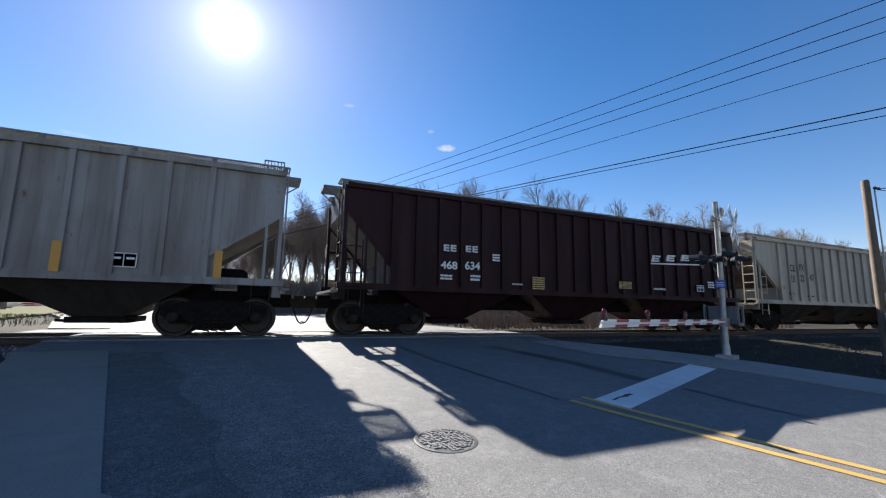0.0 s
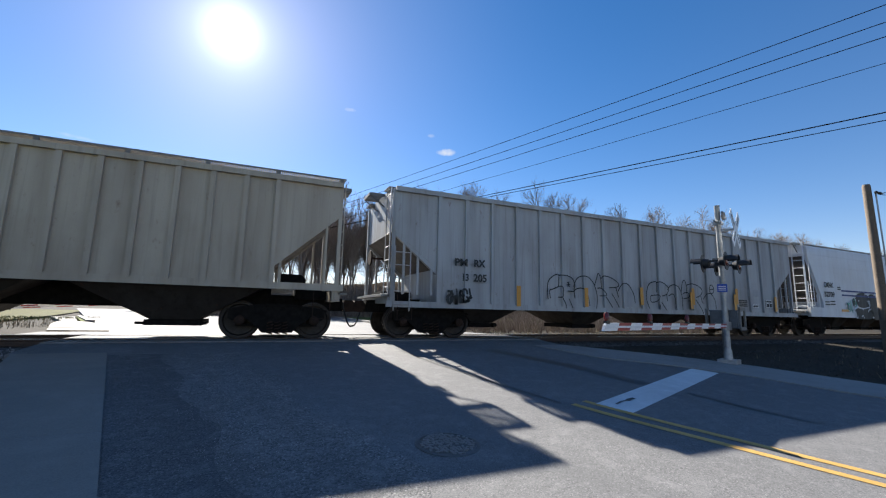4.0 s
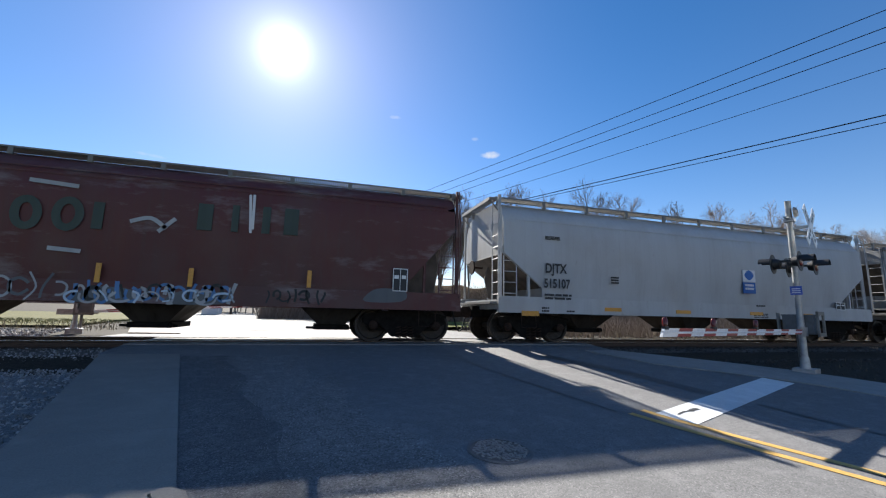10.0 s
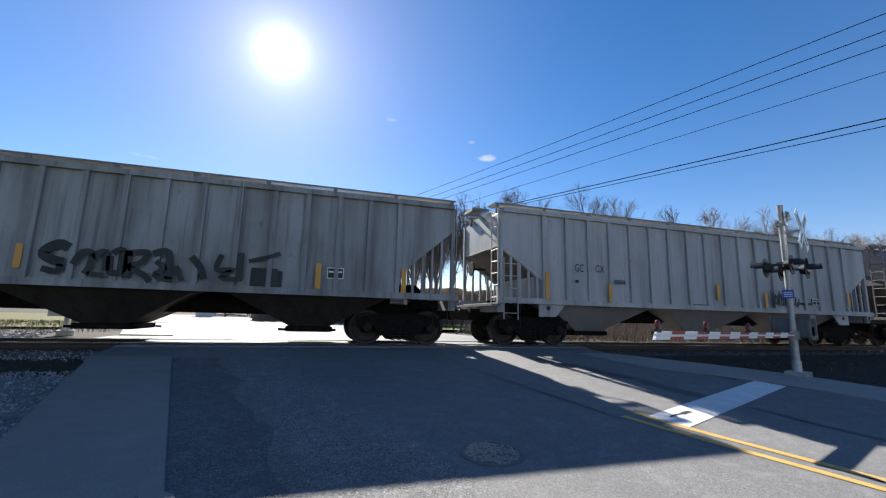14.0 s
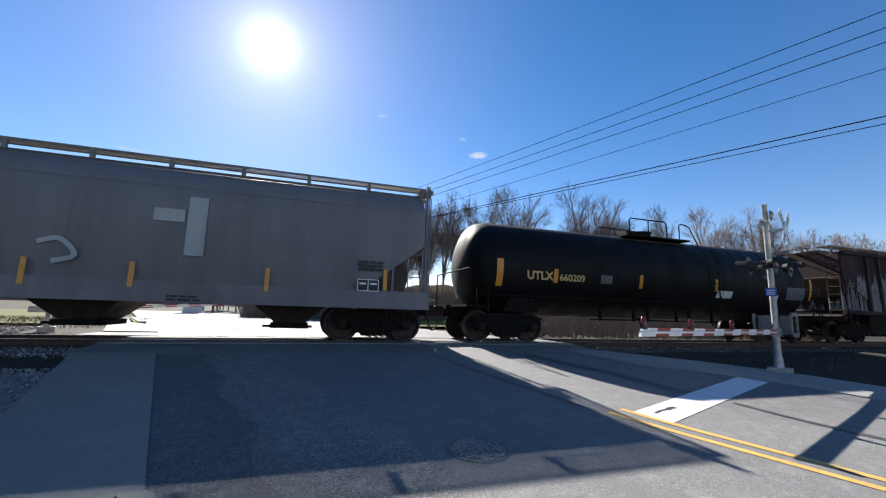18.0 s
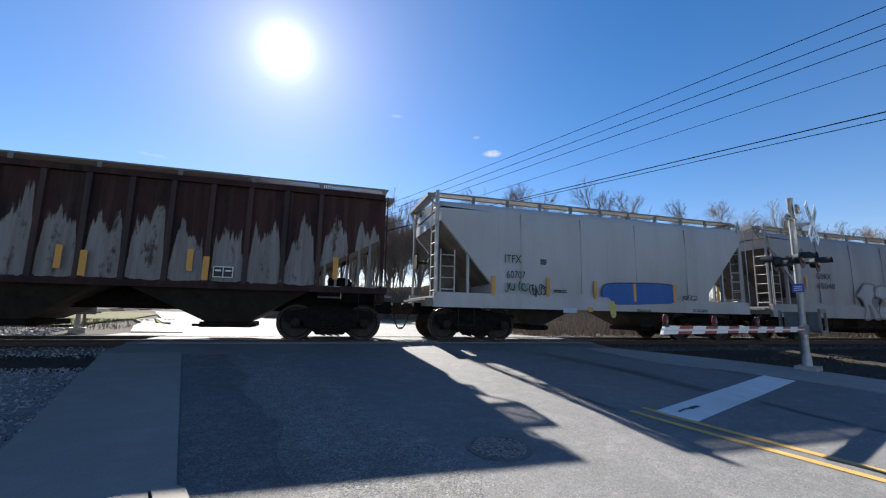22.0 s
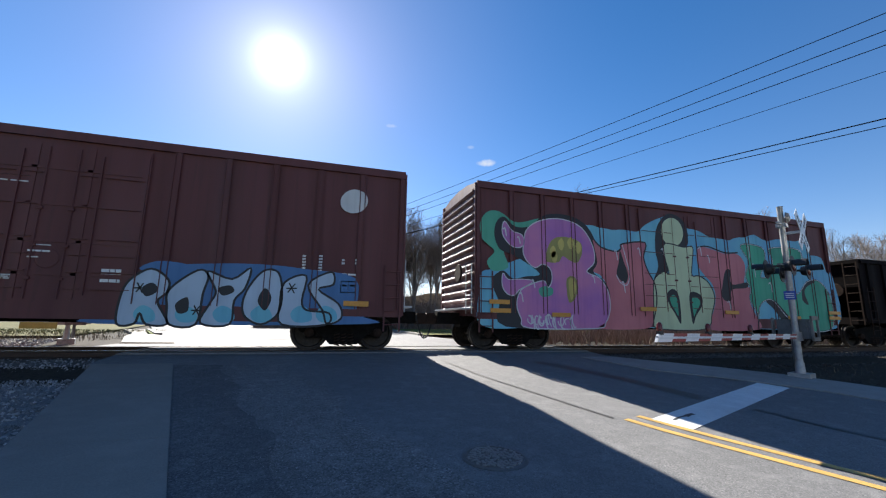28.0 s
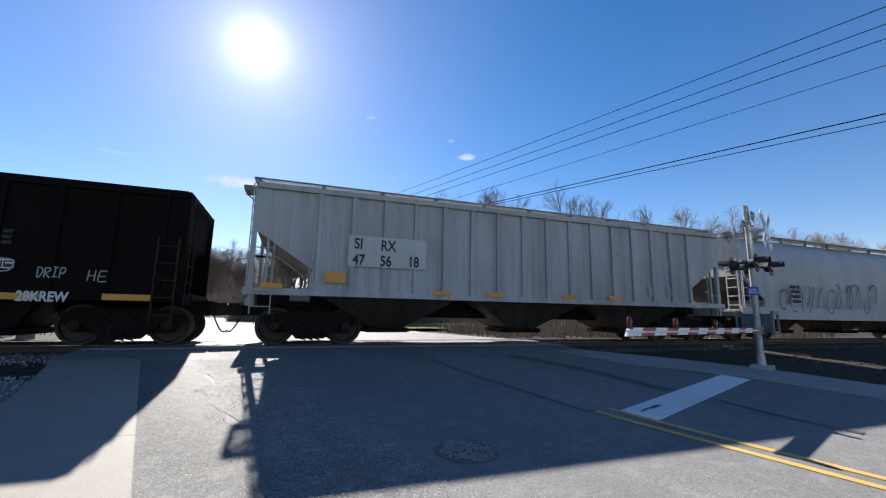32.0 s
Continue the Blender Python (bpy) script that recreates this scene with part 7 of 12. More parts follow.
art_line(car_q, 'scrawl_stroke', [(-5.43, 0.6), (-5.49, 0.61), (-5.54, 0.73), (-5.55, 0.88), (-5.51, 0.97), (-5.45, 0.95)], 0.036, PALE, 6)
art_line(car_q, 'scrawl_stroke', [(-5.27, 0.85), (-5.28, 0.74), (-5.35, 0.7), (-5.42, 0.78), (-5.41, 0.9), (-5.34, 0.94)], 0.05, PALE, 6)
art_line(car_q, 'scrawl_stroke', [(-5.16, 0.99), (-5.22, 0.87), (-5.13, 0.62)], 0.036, PALE, 6)
art_line(car_q, 'scrawl_stroke', [(-5.12, 0.72), (-5.16, 0.82), (-5.17, 0.94), (-5.12, 1.02), (-5.06, 0.99), (-5.01, 0.89)], 0.05, PALE, 6)
art_line(car_q, 'scrawl_stroke', [(-4.93, 1.04), (-4.97, 0.78), (-4.91, 0.65)], 0.047, PALE, 6)
art_line(car_q, 'scrawl_stroke', [(-4.87, 0.99), (-4.91, 0.86), (-4.86, 0.6)], 0.046, PALE, 6)
art_line(car_q, 'scrawl_stroke', [(-4.68, 1.01), (-4.61, 0.93), (-4.6, 0.8), (-4.66, 0.71), (-4.75, 0.73), (-4.8, 0.84)], 0.034, PALE, 6)
art_line(car_q, 'scrawl_stroke', [(-4.56, 0.61), (-4.64, 0.62), (-4.7, 0.73), (-4.71, 0.87), (-4.66, 0.97), (-4.58, 0.95)], 0.042, PALE, 6)
art_line(car_q, 'scrawl_stroke', [(-4.53, 0.73), (-4.57, 0.82), (-4.53, 0.9), (-4.44, 0.91), (-4.37, 0.83), (-4.39, 0.74)], 0.034, PALE, 6)
art_line(car_q, 'scrawl_stroke', [(-4.32, 0.99), (-4.39, 0.82), (-4.3, 0.6)], 0.039, PALE, 6)
art_line(car_q, 'scrawl_stroke', [(-4.19, 0.68), (-4.24, 0.66), (-4.28, 0.73), (-4.31, 0.84), (-4.31, 0.96), (-4.28, 1.03)], 0.033, PALE, 6)
art_line(car_q, 'scrawl_stroke', [(-5.62, 0.9), (-5.59, 0.82), (-5.64, 0.76), (-5.72, 0.76), (-5.78, 0.82), (-5.78, 0.9)], 0.029, PALE, 7)
art_line(car_q, 'scrawl_stroke', [(-5.51, 0.99), (-5.58, 0.82), (-5.48, 0.71)], 0.021, PALE, 7)
art_line(car_q, 'scrawl_stroke', [(-5.39, 1.01), (-5.46, 0.8), (-5.45, 0.62)], 0.023, PALE, 7)
art_line(car_q, 'scrawl_stroke', [(-5.26, 0.84), (-5.29, 0.77), (-5.34, 0.76), (-5.39, 0.81), (-5.4, 0.9), (-5.37, 0.97)], 0.035, PALE, 7)
art_line(car_q, 'scrawl_stroke', [(-5.22, 0.98), (-5.18, 0.8), (-5.18, 0.7)], 0.026, PALE, 7)
art_line(car_q, 'scrawl_stroke', [(-5.11, 1.03), (-5.09, 0.84), (-5.02, 0.68)], 0.032, PALE, 7)
art_line(car_q, 'paint_line', [(-6.52, 3.44), (-6.47, 3.48), (-6.42, 3.24)], 0.035, PALE, 8)
art_line(car_q, 'paint_line', [(-6.08, 3.22), (-6.03, 3.25), (-5.98, 3.05)], 0.035, PALE, 8)
art_line(car_q, 'paint_line', [(-6.02, 1.58), (-5.97, 1.61), (-5.92, 1.36)], 0.035, PALE, 8)
art_line(car_q, 'paint_line', [(-5.63, 1.98), (-5.58, 2.0), (-5.53, 1.78)], 0.035, PALE, 8)
art_line(car_q, 'paint_line', [(-3.56, 2.19), (-3.5, 2.22), (-3.46, 2.0)], 0.035, PALE, 8)
art_line(car_q, 'paint_line', [(-2.68, 3.04), (-2.62, 3.07), (-2.57, 2.76)], 0.035, PALE, 8)
art_line(car_q, 'paint_line', [(-2.46, 2.05), (-2.4, 2.08), (-2.35, 1.74)], 0.035, PALE, 8)
art_line(car_q, 'paint_line', [(-1.78, 3.17), (-1.71, 3.2), (-1.67, 2.94)], 0.035, PALE, 8)
art_line(car_q, 'paint_line', [(-0.82, 3.21), (-0.75, 3.25), (-0.71, 3.01)], 0.035, PALE, 8)
art_line(car_q, 'paint_line', [(0.79, 3.37), (0.87, 3.41), (0.9, 3.12)], 0.035, PALE, 8)
art_line(car_q, 'paint_line', [(1.12, 3.11), (1.2, 3.14), (1.24, 2.89)], 0.035, PALE, 8)
art_line(car_q, 'paint_line', [(1.87, 1.56), (1.96, 1.59), (1.99, 1.28)], 0.035, PALE, 8)
art_line(car_q, 'paint_line', [(3.04, 3.55), (3.13, 3.59), (3.16, 3.18)], 0.035, PALE, 8)
art_line(car_q, 'paint_line', [(3.21, 2.92), (3.3, 2.96), (3.33, 2.49)], 0.035, PALE, 8)
art_line(car_q, 'paint_line', [(3.93, 2.28), (4.03, 2.32), (4.06, 1.99)], 0.035, PALE, 8)
art_line(car_q, 'paint_line', [(4.79, 2.12), (4.89, 2.16), (4.91, 1.75)], 0.035, PALE, 8)
art_line(car_q, 'paint_line', [(5.68, 3.58), (5.79, 3.62), (5.81, 3.29)], 0.035, PALE, 8)
art(car_q, 'graffiti_shape', [(-4.99, 2.94), (-4.87, 3.07), (-4.78, 2.9), (-4.85, 2.71), (-4.95, 2.75)], YELLOW_PALE, 5)
art(car_q, 'graffiti_shape', [(-4.71, 3.18), (-4.58, 3.32), (-4.49, 3.15), (-4.57, 2.95), (-4.67, 2.99)], YELLOW_PALE, 5)
art(car_q, 'graffiti_shape', [(-4.38, 3.24), (-4.24, 3.38), (-4.15, 3.2), (-4.23, 3.0), (-4.34, 3.05)], YELLOW_PALE, 5)
art(car_q, 'graffiti_shape', [(-4.12, 3.12), (-3.98, 3.26), (-3.89, 3.08), (-3.98, 2.88), (-4.08, 2.93)], YELLOW_PALE, 5)
art(car_q, 'graffiti_shape', [(-4.96, 2.78), (-4.83, 2.91), (-4.74, 2.74), (-4.82, 2.55), (-4.91, 2.6)], YELLOW_PALE, 5)
art(car_q, 'graffiti_shape', [(-4.39, 2.04), (-4.23, 2.1), (-4.13, 1.85), (-4.23, 1.58), (-4.34, 1.49)], YELLOW_PALE, 5)
art(car_q, 'graffiti_letter', [(-3.46, 3.41), (-3.16, 3.14), (-2.62, 3.04), (-2.42, 3.15), (-2.36, 3.3), (-1.45, 3.41), (-1.55, 2.92), (-1.41, 2.48), (-1.17, 2.05), (-1.15, 1.47), (-1.33, 0.9), (-1.67, 0.65), (-3.35, 0.64), (-3.06, 0.88), (-2.93, 1.35), (-2.96, 1.83), (-3.22, 2.24), (-3.49, 2.37), (-3.33, 2.68)], SALMON, 3, label='salmon pink graffiti letter')
art_line(car_q, 'paint_line', [(-3.46, 3.41), (-3.16, 3.14), (-2.62, 3.04), (-2.42, 3.15), (-2.36, 3.3), (-1.45, 3.41), (-1.55, 2.92), (-1.41, 2.48), (-1.17, 2.05), (-1.15, 1.47), (-1.33, 0.9)], 0.05, DARK, 5)
art(car_q, 'graffiti_shadow', [(-2.46, 3.08), (-2.33, 2.72), (-2.2, 2.35), (-2.29, 2.06), (-2.49, 2.13), (-2.64, 2.34), (-2.53, 2.7)], DARK, 4)
art_line(car_q, 'paint_line', [(-2.36, 3.27), (-2.22, 2.72), (-2.14, 2.32), (-2.26, 2.0), (-2.5, 2.05), (-2.65, 2.29)], 0.03, PALE, 6)
art(car_q, 'graffiti_shadow', [(-1.18, 2.2), (-0.98, 2.65), (-1.05, 3.26), (-0.9, 4.01), (-0.36, 4.49), (0.29, 4.23), (0.36, 3.5), (-0.01, 3.34), (-0.48, 3.3), (-0.63, 2.4)], DARK, 2)
art(car_q, 'graffiti_letter', [(-0.63, 3.44), (0.14, 3.37), (0.54, 3.4), (0.47, 2.9), (0.41, 2.43), (0.72, 2.42), (1.12, 2.19), (1.31, 1.73), (1.13, 1.2), (0.79, 0.66), (-1.11, 0.65), (-1.32, 0.9), (-1.28, 1.33), (-1.25, 1.87), (-1.15, 2.26), (-0.78, 2.49), (-0.56, 2.44), (-0.68, 2.98)], MINT, 4, label='pale green graffiti letter')
art_line(car_q, 'paint_line', [(-0.63, 3.44), (0.14, 3.37), (0.54, 3.4), (0.47, 2.9), (0.41, 2.43), (0.72, 2.42), (1.12, 2.19), (1.31, 1.73), (1.13, 1.2), (0.79, 0.66), (-1.11, 0.65), (-1.32, 0.9), (-1.28, 1.33), (-1.25, 1.87), (-1.15, 2.26), (-0.78, 2.49), (-0.56, 2.44), (-0.68, 2.98)], 0.04, DARK, 6, True)
art(car_q, 'graffiti_dot', [(0.18, 3.9), (0.08, 3.57), (-0.2, 3.38), (-0.51, 3.41), (-0.72, 3.64), (-0.73, 3.98), (-0.54, 4.25), (-0.22, 4.35), (0.06, 4.21)], MINT, 5)
art(car_q, 'graffiti_shadow', [(-0.7, 1.78), (-0.43, 1.94), (-0.22, 1.68), (-0.22, 0.83), (-0.44, 1.13), (-0.66, 1.46)], DARK, 5)
art(car_q, 'graffiti_shape', [(-0.6, 1.65), (-0.44, 1.75), (-0.31, 1.59), (-0.31, 1.08), (-0.44, 1.26), (-0.57, 1.46)], JADE, 6)
art(car_q, 'graffiti_shadow', [(0.21, 1.72), (0.42, 1.88), (0.74, 1.74), (0.73, 1.44), (0.44, 1.1), (0.26, 0.83)], DARK, 5)
art(car_q, 'graffiti_shape', [(0.31, 1.61), (0.44, 1.71), (0.63, 1.62), (0.62, 1.44), (0.45, 1.24), (0.34, 1.08)], JADE, 6)
art(car_q, 'graffiti_letter', [(0.75, 3.34), (1.12, 3.43), (1.97, 3.26), (2.58, 3.28), (2.88, 2.9), (2.74, 2.23), (3.01, 2.08), (2.93, 1.59), (3.16, 1.11), (3.19, 0.67), (0.82, 0.66), (1.16, 1.16), (1.36, 1.7), (1.27, 2.16), (0.96, 2.46), (0.7, 2.82)], SALMON, 3, label='salmon pink graffiti letter')
art_line(car_q, 'paint_line', [(0.75, 3.4), (1.2, 3.47), (1.97, 3.3), (2.6, 3.34)], 0.05, DARK, 5)
art(car_q, 'graffiti_shadow', [(1.89, 2.61), (2.13, 2.69), (2.15, 2.2), (2.87, 2.3), (2.83, 2.1), (2.13, 2.01), (2.06, 1.66), (1.79, 1.62), (1.65, 1.86)], DARK, 5)
art(car_q, 'graffiti_letter', [(2.77, 3.63), (3.79, 3.61), (3.89, 3.13), (3.57, 2.52), (4.04, 2.63), (4.27, 3.16), (4.18, 3.6), (5.69, 3.65), (5.8, 3.08), (5.18, 3.08), (4.71, 2.49), (5.32, 1.97), (5.92, 2.44), (6.56, 2.51), (7.05, 2.06), (7.16, 1.36), (6.84, 0.69), (5.25, 0.68), (4.56, 1.22), (4.1, 1.66), (3.73, 1.71), (3.35, 1.44), (3.19, 0.7), (3.24, 1.2), (2.93, 1.67), (3.01, 2.08), (2.84, 2.53), (3.07, 3.04)], JADE, 4, label='dark green graffiti letter')
art_line(car_q, 'paint_line', [(2.77, 3.63), (3.79, 3.61), (3.89, 3.13), (3.57, 2.52), (4.04, 2.63), (4.27, 3.16), (4.18, 3.6), (5.69, 3.65), (5.8, 3.08), (5.18, 3.08), (4.71, 2.49), (5.32, 1.97), (5.92, 2.44), (6.56, 2.51), (7.05, 2.06), (7.16, 1.36), (6.84, 0.69), (5.25, 0.68), (4.56, 1.22), (4.1, 1.66), (3.73, 1.71), (3.35, 1.44), (3.19, 0.7), (3.24, 1.2), (2.93, 1.67), (3.01, 2.08), (2.84, 2.53), (3.07, 3.04)], 0.05, DARK, 6, True)
art_line(car_q, 'paint_line', [(2.77, 3.63), (3.79, 3.61), (3.89, 3.13), (3.57, 2.52), (4.04, 2.63), (4.27, 3.16), (4.18, 3.6), (5.69, 3.65), (5.8, 3.08), (5.18, 3.08), (4.71, 2.49), (5.32, 1.97), (5.92, 2.44), (6.56, 2.51), (7.05, 2.06), (7.16, 1.36), (6.84, 0.69), (5.25, 0.68), (4.56, 1.22), (4.1, 1.66), (3.73, 1.71), (3.35, 1.44), (3.19, 0.7), (3.24, 1.2), (2.93, 1.67), (3.01, 2.08), (2.84, 2.53), (3.07, 3.04)], 0.02, PALE, 7, True)
art(car_q, 'graffiti_shadow', [(3.69, 1.68), (4.14, 1.69), (4.69, 1.22), (5.29, 0.65), (4.53, 0.65), (4.34, 1.04), (4.0, 1.42)], DARK, 5)
art(car_q, 'graffiti_shadow', [(5.59, 2.01), (5.71, 2.29), (6.09, 2.49), (6.39, 2.47), (5.91, 2.27), (5.73, 2.02), (5.87, 1.6), (5.59, 1.73)], DARK, 5)
reflectors(car_q, (-6.99,), 1.28, 0.62, 0.12, -1.675, True)
reflectors(car_q, (-6.96,), 1.04, 0.62, 0.12, -1.675, True)
reflectors(car_q, (-5.02,), 0.96, 0.62, 0.12, -1.675, True)
reflectors(car_q, (-1.86,), 1.2, 0.62, 0.12, -1.675, True)
reflectors(car_q, (1.65,), 1.17, 0.62, 0.12, -1.675, True)
reflectors(car_q, (4.64,), 1.04, 0.62, 0.12, -1.675, True)
reflectors(car_q, (6.81,), 1.26, 0.62, 0.12, -1.675, True)
reflectors(car_q, (6.79,), 1.07, 0.62, 0.12, -1.675, True)
bars(car_q, -5.7, 1.35, 0.3, 0.24, 3, PALE, -1.6)
art(car_p, 'graffiti_letter', [(1.41, 0.62), (1.41, 1.18), (1.54, 1.56), (1.92, 1.83), (2.28, 1.59), (2.27, 1.3), (2.12, 1.1), (2.36, 0.63), (1.96, 0.61), (1.81, 0.85), (1.73, 0.62)], ICE, 2, label='pale blue graffiti letter')
art_line(car_p, 'graffiti_outline', [(1.41, 0.62), (1.41, 1.18), (1.54, 1.56), (1.92, 1.83), (2.28, 1.59), (2.27, 1.3), (2.12, 1.1), (2.36, 0.63), (1.96, 0.61), (1.81, 0.85), (1.73, 0.62)], 0.05, DARK, 4, True)
art(car_p, 'graffiti_shape', [(1.69, 0.85), (1.84, 1.02), (2.06, 0.91), (2.1, 0.69), (1.81, 0.66)], CYAN, 3)
art(car_p, 'graffiti_letter', [(2.32, 1.39), (2.83, 1.84), (3.06, 1.73), (2.99, 1.3), (2.91, 0.62), (2.4, 0.61), (2.31, 1.0)], ICE, 2, label='pale blue graffiti letter')
art_line(car_p, 'graffiti_outline', [(2.32, 1.39), (2.83, 1.84), (3.06, 1.73), (2.99, 1.3), (2.91, 0.62), (2.4, 0.61), (2.31, 1.0)], 0.05, DARK, 4, True)
art(car_p, 'graffiti_shape', [(2.48, 0.86), (2.64, 1.03), (2.87, 0.93), (2.91, 0.7), (2.6, 0.67)], CYAN, 3)
art(car_p, 'graffiti_letter', [(3.04, 1.83), (3.56, 1.67), (3.94, 1.95), (3.86, 1.47), (3.65, 1.17), (3.6, 0.63), (3.0, 0.65), (3.15, 1.09), (3.25, 1.38)], ICE, 2, label='pale blue graffiti letter')
art_line(car_p, 'graffiti_outline', [(3.04, 1.83), (3.56, 1.67), (3.94, 1.95), (3.86, 1.47), (3.65, 1.17), (3.6, 0.63), (3.0, 0.65), (3.15, 1.09), (3.25, 1.38)], 0.05, DARK, 4, True)
art(car_p, 'graffiti_shape', [(3.23, 0.88), (3.4, 1.05), (3.64, 0.94), (3.67, 0.71), (3.36, 0.68)], CYAN, 3)
art(car_p, 'graffiti_letter', [(3.94, 1.51), (4.23, 1.9), (4.56, 1.87), (4.68, 1.35), (4.61, 0.88), (4.27, 0.64), (3.92, 0.8), (3.83, 1.11)], ICE, 2, label='pale blue graffiti letter')
art_line(car_p, 'graffiti_outline', [(3.94, 1.51), (4.23, 1.9), (4.56, 1.87), (4.68, 1.35), (4.61, 0.88), (4.27, 0.64), (3.92, 0.8), (3.83, 1.11)], 0.05, DARK, 4, True)
art(car_p, 'graffiti_shape', [(4.02, 0.89), (4.2, 1.07), (4.44, 0.96), (4.48, 0.73), (4.15, 0.69)], CYAN, 3)
art(car_p, 'graffiti_letter', [(4.72, 1.65), (5.2, 1.83), (5.14, 1.22), (5.27, 0.99), (5.79, 0.93), (5.73, 0.65), (4.73, 0.64), (4.65, 1.13)], ICE, 2, label='pale blue graffiti letter')
art_line(car_p, 'graffiti_outline', [(4.72, 1.65), (5.2, 1.83), (5.14, 1.22), (5.27, 0.99), (5.79, 0.93), (5.73, 0.65), (4.73, 0.64), (4.65, 1.13)], 0.05, DARK, 4, True)
art(car_p, 'graffiti_shape', [(4.9, 0.91), (5.09, 1.09), (5.35, 0.98), (5.38, 0.74), (5.03, 0.7)], CYAN, 3)
art(car_p, 'graffiti_letter', [(5.26, 1.6), (5.79, 1.95), (5.86, 1.64), (5.51, 1.5), (6.01, 1.16), (6.09, 0.81), (5.76, 0.67), (5.63, 1.0)], ICE, 2, label='pale blue graffiti letter')
art_line(car_p, 'graffiti_outline', [(5.26, 1.6), (5.79, 1.95), (5.86, 1.64), (5.51, 1.5), (6.01, 1.16), (6.09, 0.81), (5.76, 0.67), (5.63, 1.0)], 0.05, DARK, 4, True)
art(car_p, 'graffiti_shape', [(5.48, 0.92), (5.67, 1.11), (5.94, 0.99), (5.97, 0.75), (5.61, 0.71)], CYAN, 3)
art(car_p, 'graffiti_shadow', [(1.79, 1.4), (1.98, 1.52), (2.1, 1.35), (1.89, 1.21)], DARK, 5)
art(car_p, 'graffiti_shadow', [(2.47, 1.07), (2.69, 1.22), (2.73, 0.92), (2.54, 0.86)], DARK, 5)
art(car_p, 'graffiti_shadow', [(4.15, 1.19), (4.29, 1.49), (4.45, 1.26), (4.33, 0.96)], DARK, 5)
art(car_p, 'graffiti_shadow', [(3.3, 1.45), (3.54, 1.52), (3.63, 1.38), (3.4, 1.28)], DARK, 5)
art_line(car_p, 'paint_line', [(1.64, 1.39), (1.85, 1.4)], 0.03, SOOT, 6)
art_line(car_p, 'paint_line', [(1.69, 1.51), (1.81, 1.29)], 0.03, SOOT, 6)
art_line(car_p, 'paint_line', [(1.81, 1.5), (1.69, 1.3)], 0.03, SOOT, 6)
art_line(car_p, 'paint_line', [(2.79, 0.93), (3.01, 0.93)], 0.03, SOOT, 6)
art_line(car_p, 'paint_line', [(2.84, 1.04), (2.96, 0.82)], 0.03, SOOT, 6)
art_line(car_p, 'paint_line', [(2.96, 1.03), (2.83, 0.83)], 0.03, SOOT, 6)
art_line(car_p, 'paint_line', [(4.76, 1.5), (5.01, 1.51)], 0.03, SOOT, 6)
art_line(car_p, 'paint_line', [(4.82, 1.63), (4.95, 1.39)], 0.03, SOOT, 6)
art_line(car_p, 'paint_line', [(4.96, 1.62), (4.8, 1.4)], 0.03, SOOT, 6)
art(car_p, 'spray_haze', [(1.72, 1.79), (1.98, 2.0), (2.53, 1.98), (2.83, 1.84)], BLUE_FADE, 1)
art(car_p, 'spray_haze', [(3.7, 1.85), (4.0, 2.04), (4.31, 2.01), (4.62, 1.89)], BLUE_FADE, 1)
art(car_p, 'graffiti_backdrop', [(1.07, 0.61), (1.25, 0.86), (1.55, 0.93), (1.69, 1.72), (2.25, 1.92), (3.38, 2.03), (4.33, 2.05), (5.16, 1.99), (6.39, 1.82), (6.46, 0.96), (6.72, 0.68)], BLUE_FADE, 0)
art(car_p, 'graffiti_letter', [(-5.2, 0.62), (-5.17, 0.96), (-4.82, 1.08), (-4.8, 1.55), (-4.54, 1.71), (-4.15, 1.7), (-3.75, 1.77), (-3.04, 1.86), (-2.38, 1.84), (-2.37, 1.29), (-2.07, 1.04), (-1.73, 1.18), (-1.67, 0.61), (-3.29, 0.56), (-4.64, 0.54)], TEAL_DARK, 0, label='dark teal faded graffiti')
art(car_p, 'graffiti_letter', [(-4.25, 0.57), (-4.33, 1.18), (-4.14, 1.48), (-3.85, 1.43), (-3.89, 1.08), (-3.66, 0.57)], SLATE, 1)
art(car_p, 'graffiti_letter', [(-3.61, 0.58), (-3.66, 1.44), (-3.1, 1.56), (-2.95, 1.23), (-3.06, 0.58)], SLATE, 1)
art(car_p, 'graffiti_letter', [(-3.47, 1.1), (-3.09, 1.16), (-3.09, 0.93), (-3.43, 0.89)], SLATE, 1)
art(car_p, 'graffiti_letter', [(-2.71, 0.59), (-2.69, 0.94), (-2.42, 1.01), (-2.23, 0.77), (-1.95, 0.6)], SLATE, 1)
art_line(car_p, 'paint_line', [(-4.4, 1.5), (-4.08, 1.7), (-3.62, 1.82), (-3.05, 1.93), (-2.5, 2.01)], 0.05, ICE, 2)
art_line(car_p, 'paint_line', [(-3.61, 0.58), (-3.66, 1.44), (-3.1, 1.56), (-2.95, 1.23), (-3.06, 0.58)], 0.05, DARK, 3)
art_line(car_p, 'paint_line', [(-4.23, 0.57), (-4.31, 1.18), (-4.14, 1.48), (-3.87, 1.43)], 0.05, DARK, 3)
art_line(car_p, 'paint_line', [(-2.72, 0.65), (-2.61, 0.91), (-2.37, 1.01), (-2.12, 1.14), (-1.99, 1.37)], 0.07, DARK, 3)
art_line(car_p, 'paint_line', [(-2.07, 2.11), (-2.06, 1.51), (-2.08, 1.26)], 0.03, GREYPAINT, 2)
bars(car_p, -1.59, 3.64, 0.32, 0.03, 1, WHITE, -1.6)
bars(car_p, -1.18, 3.7, 0.7, 0.0, 1, WHITE, -1.6)
bars(car_p, -1.54, 3.6, 1.02, -0.04, 1, WHITE, -1.6)
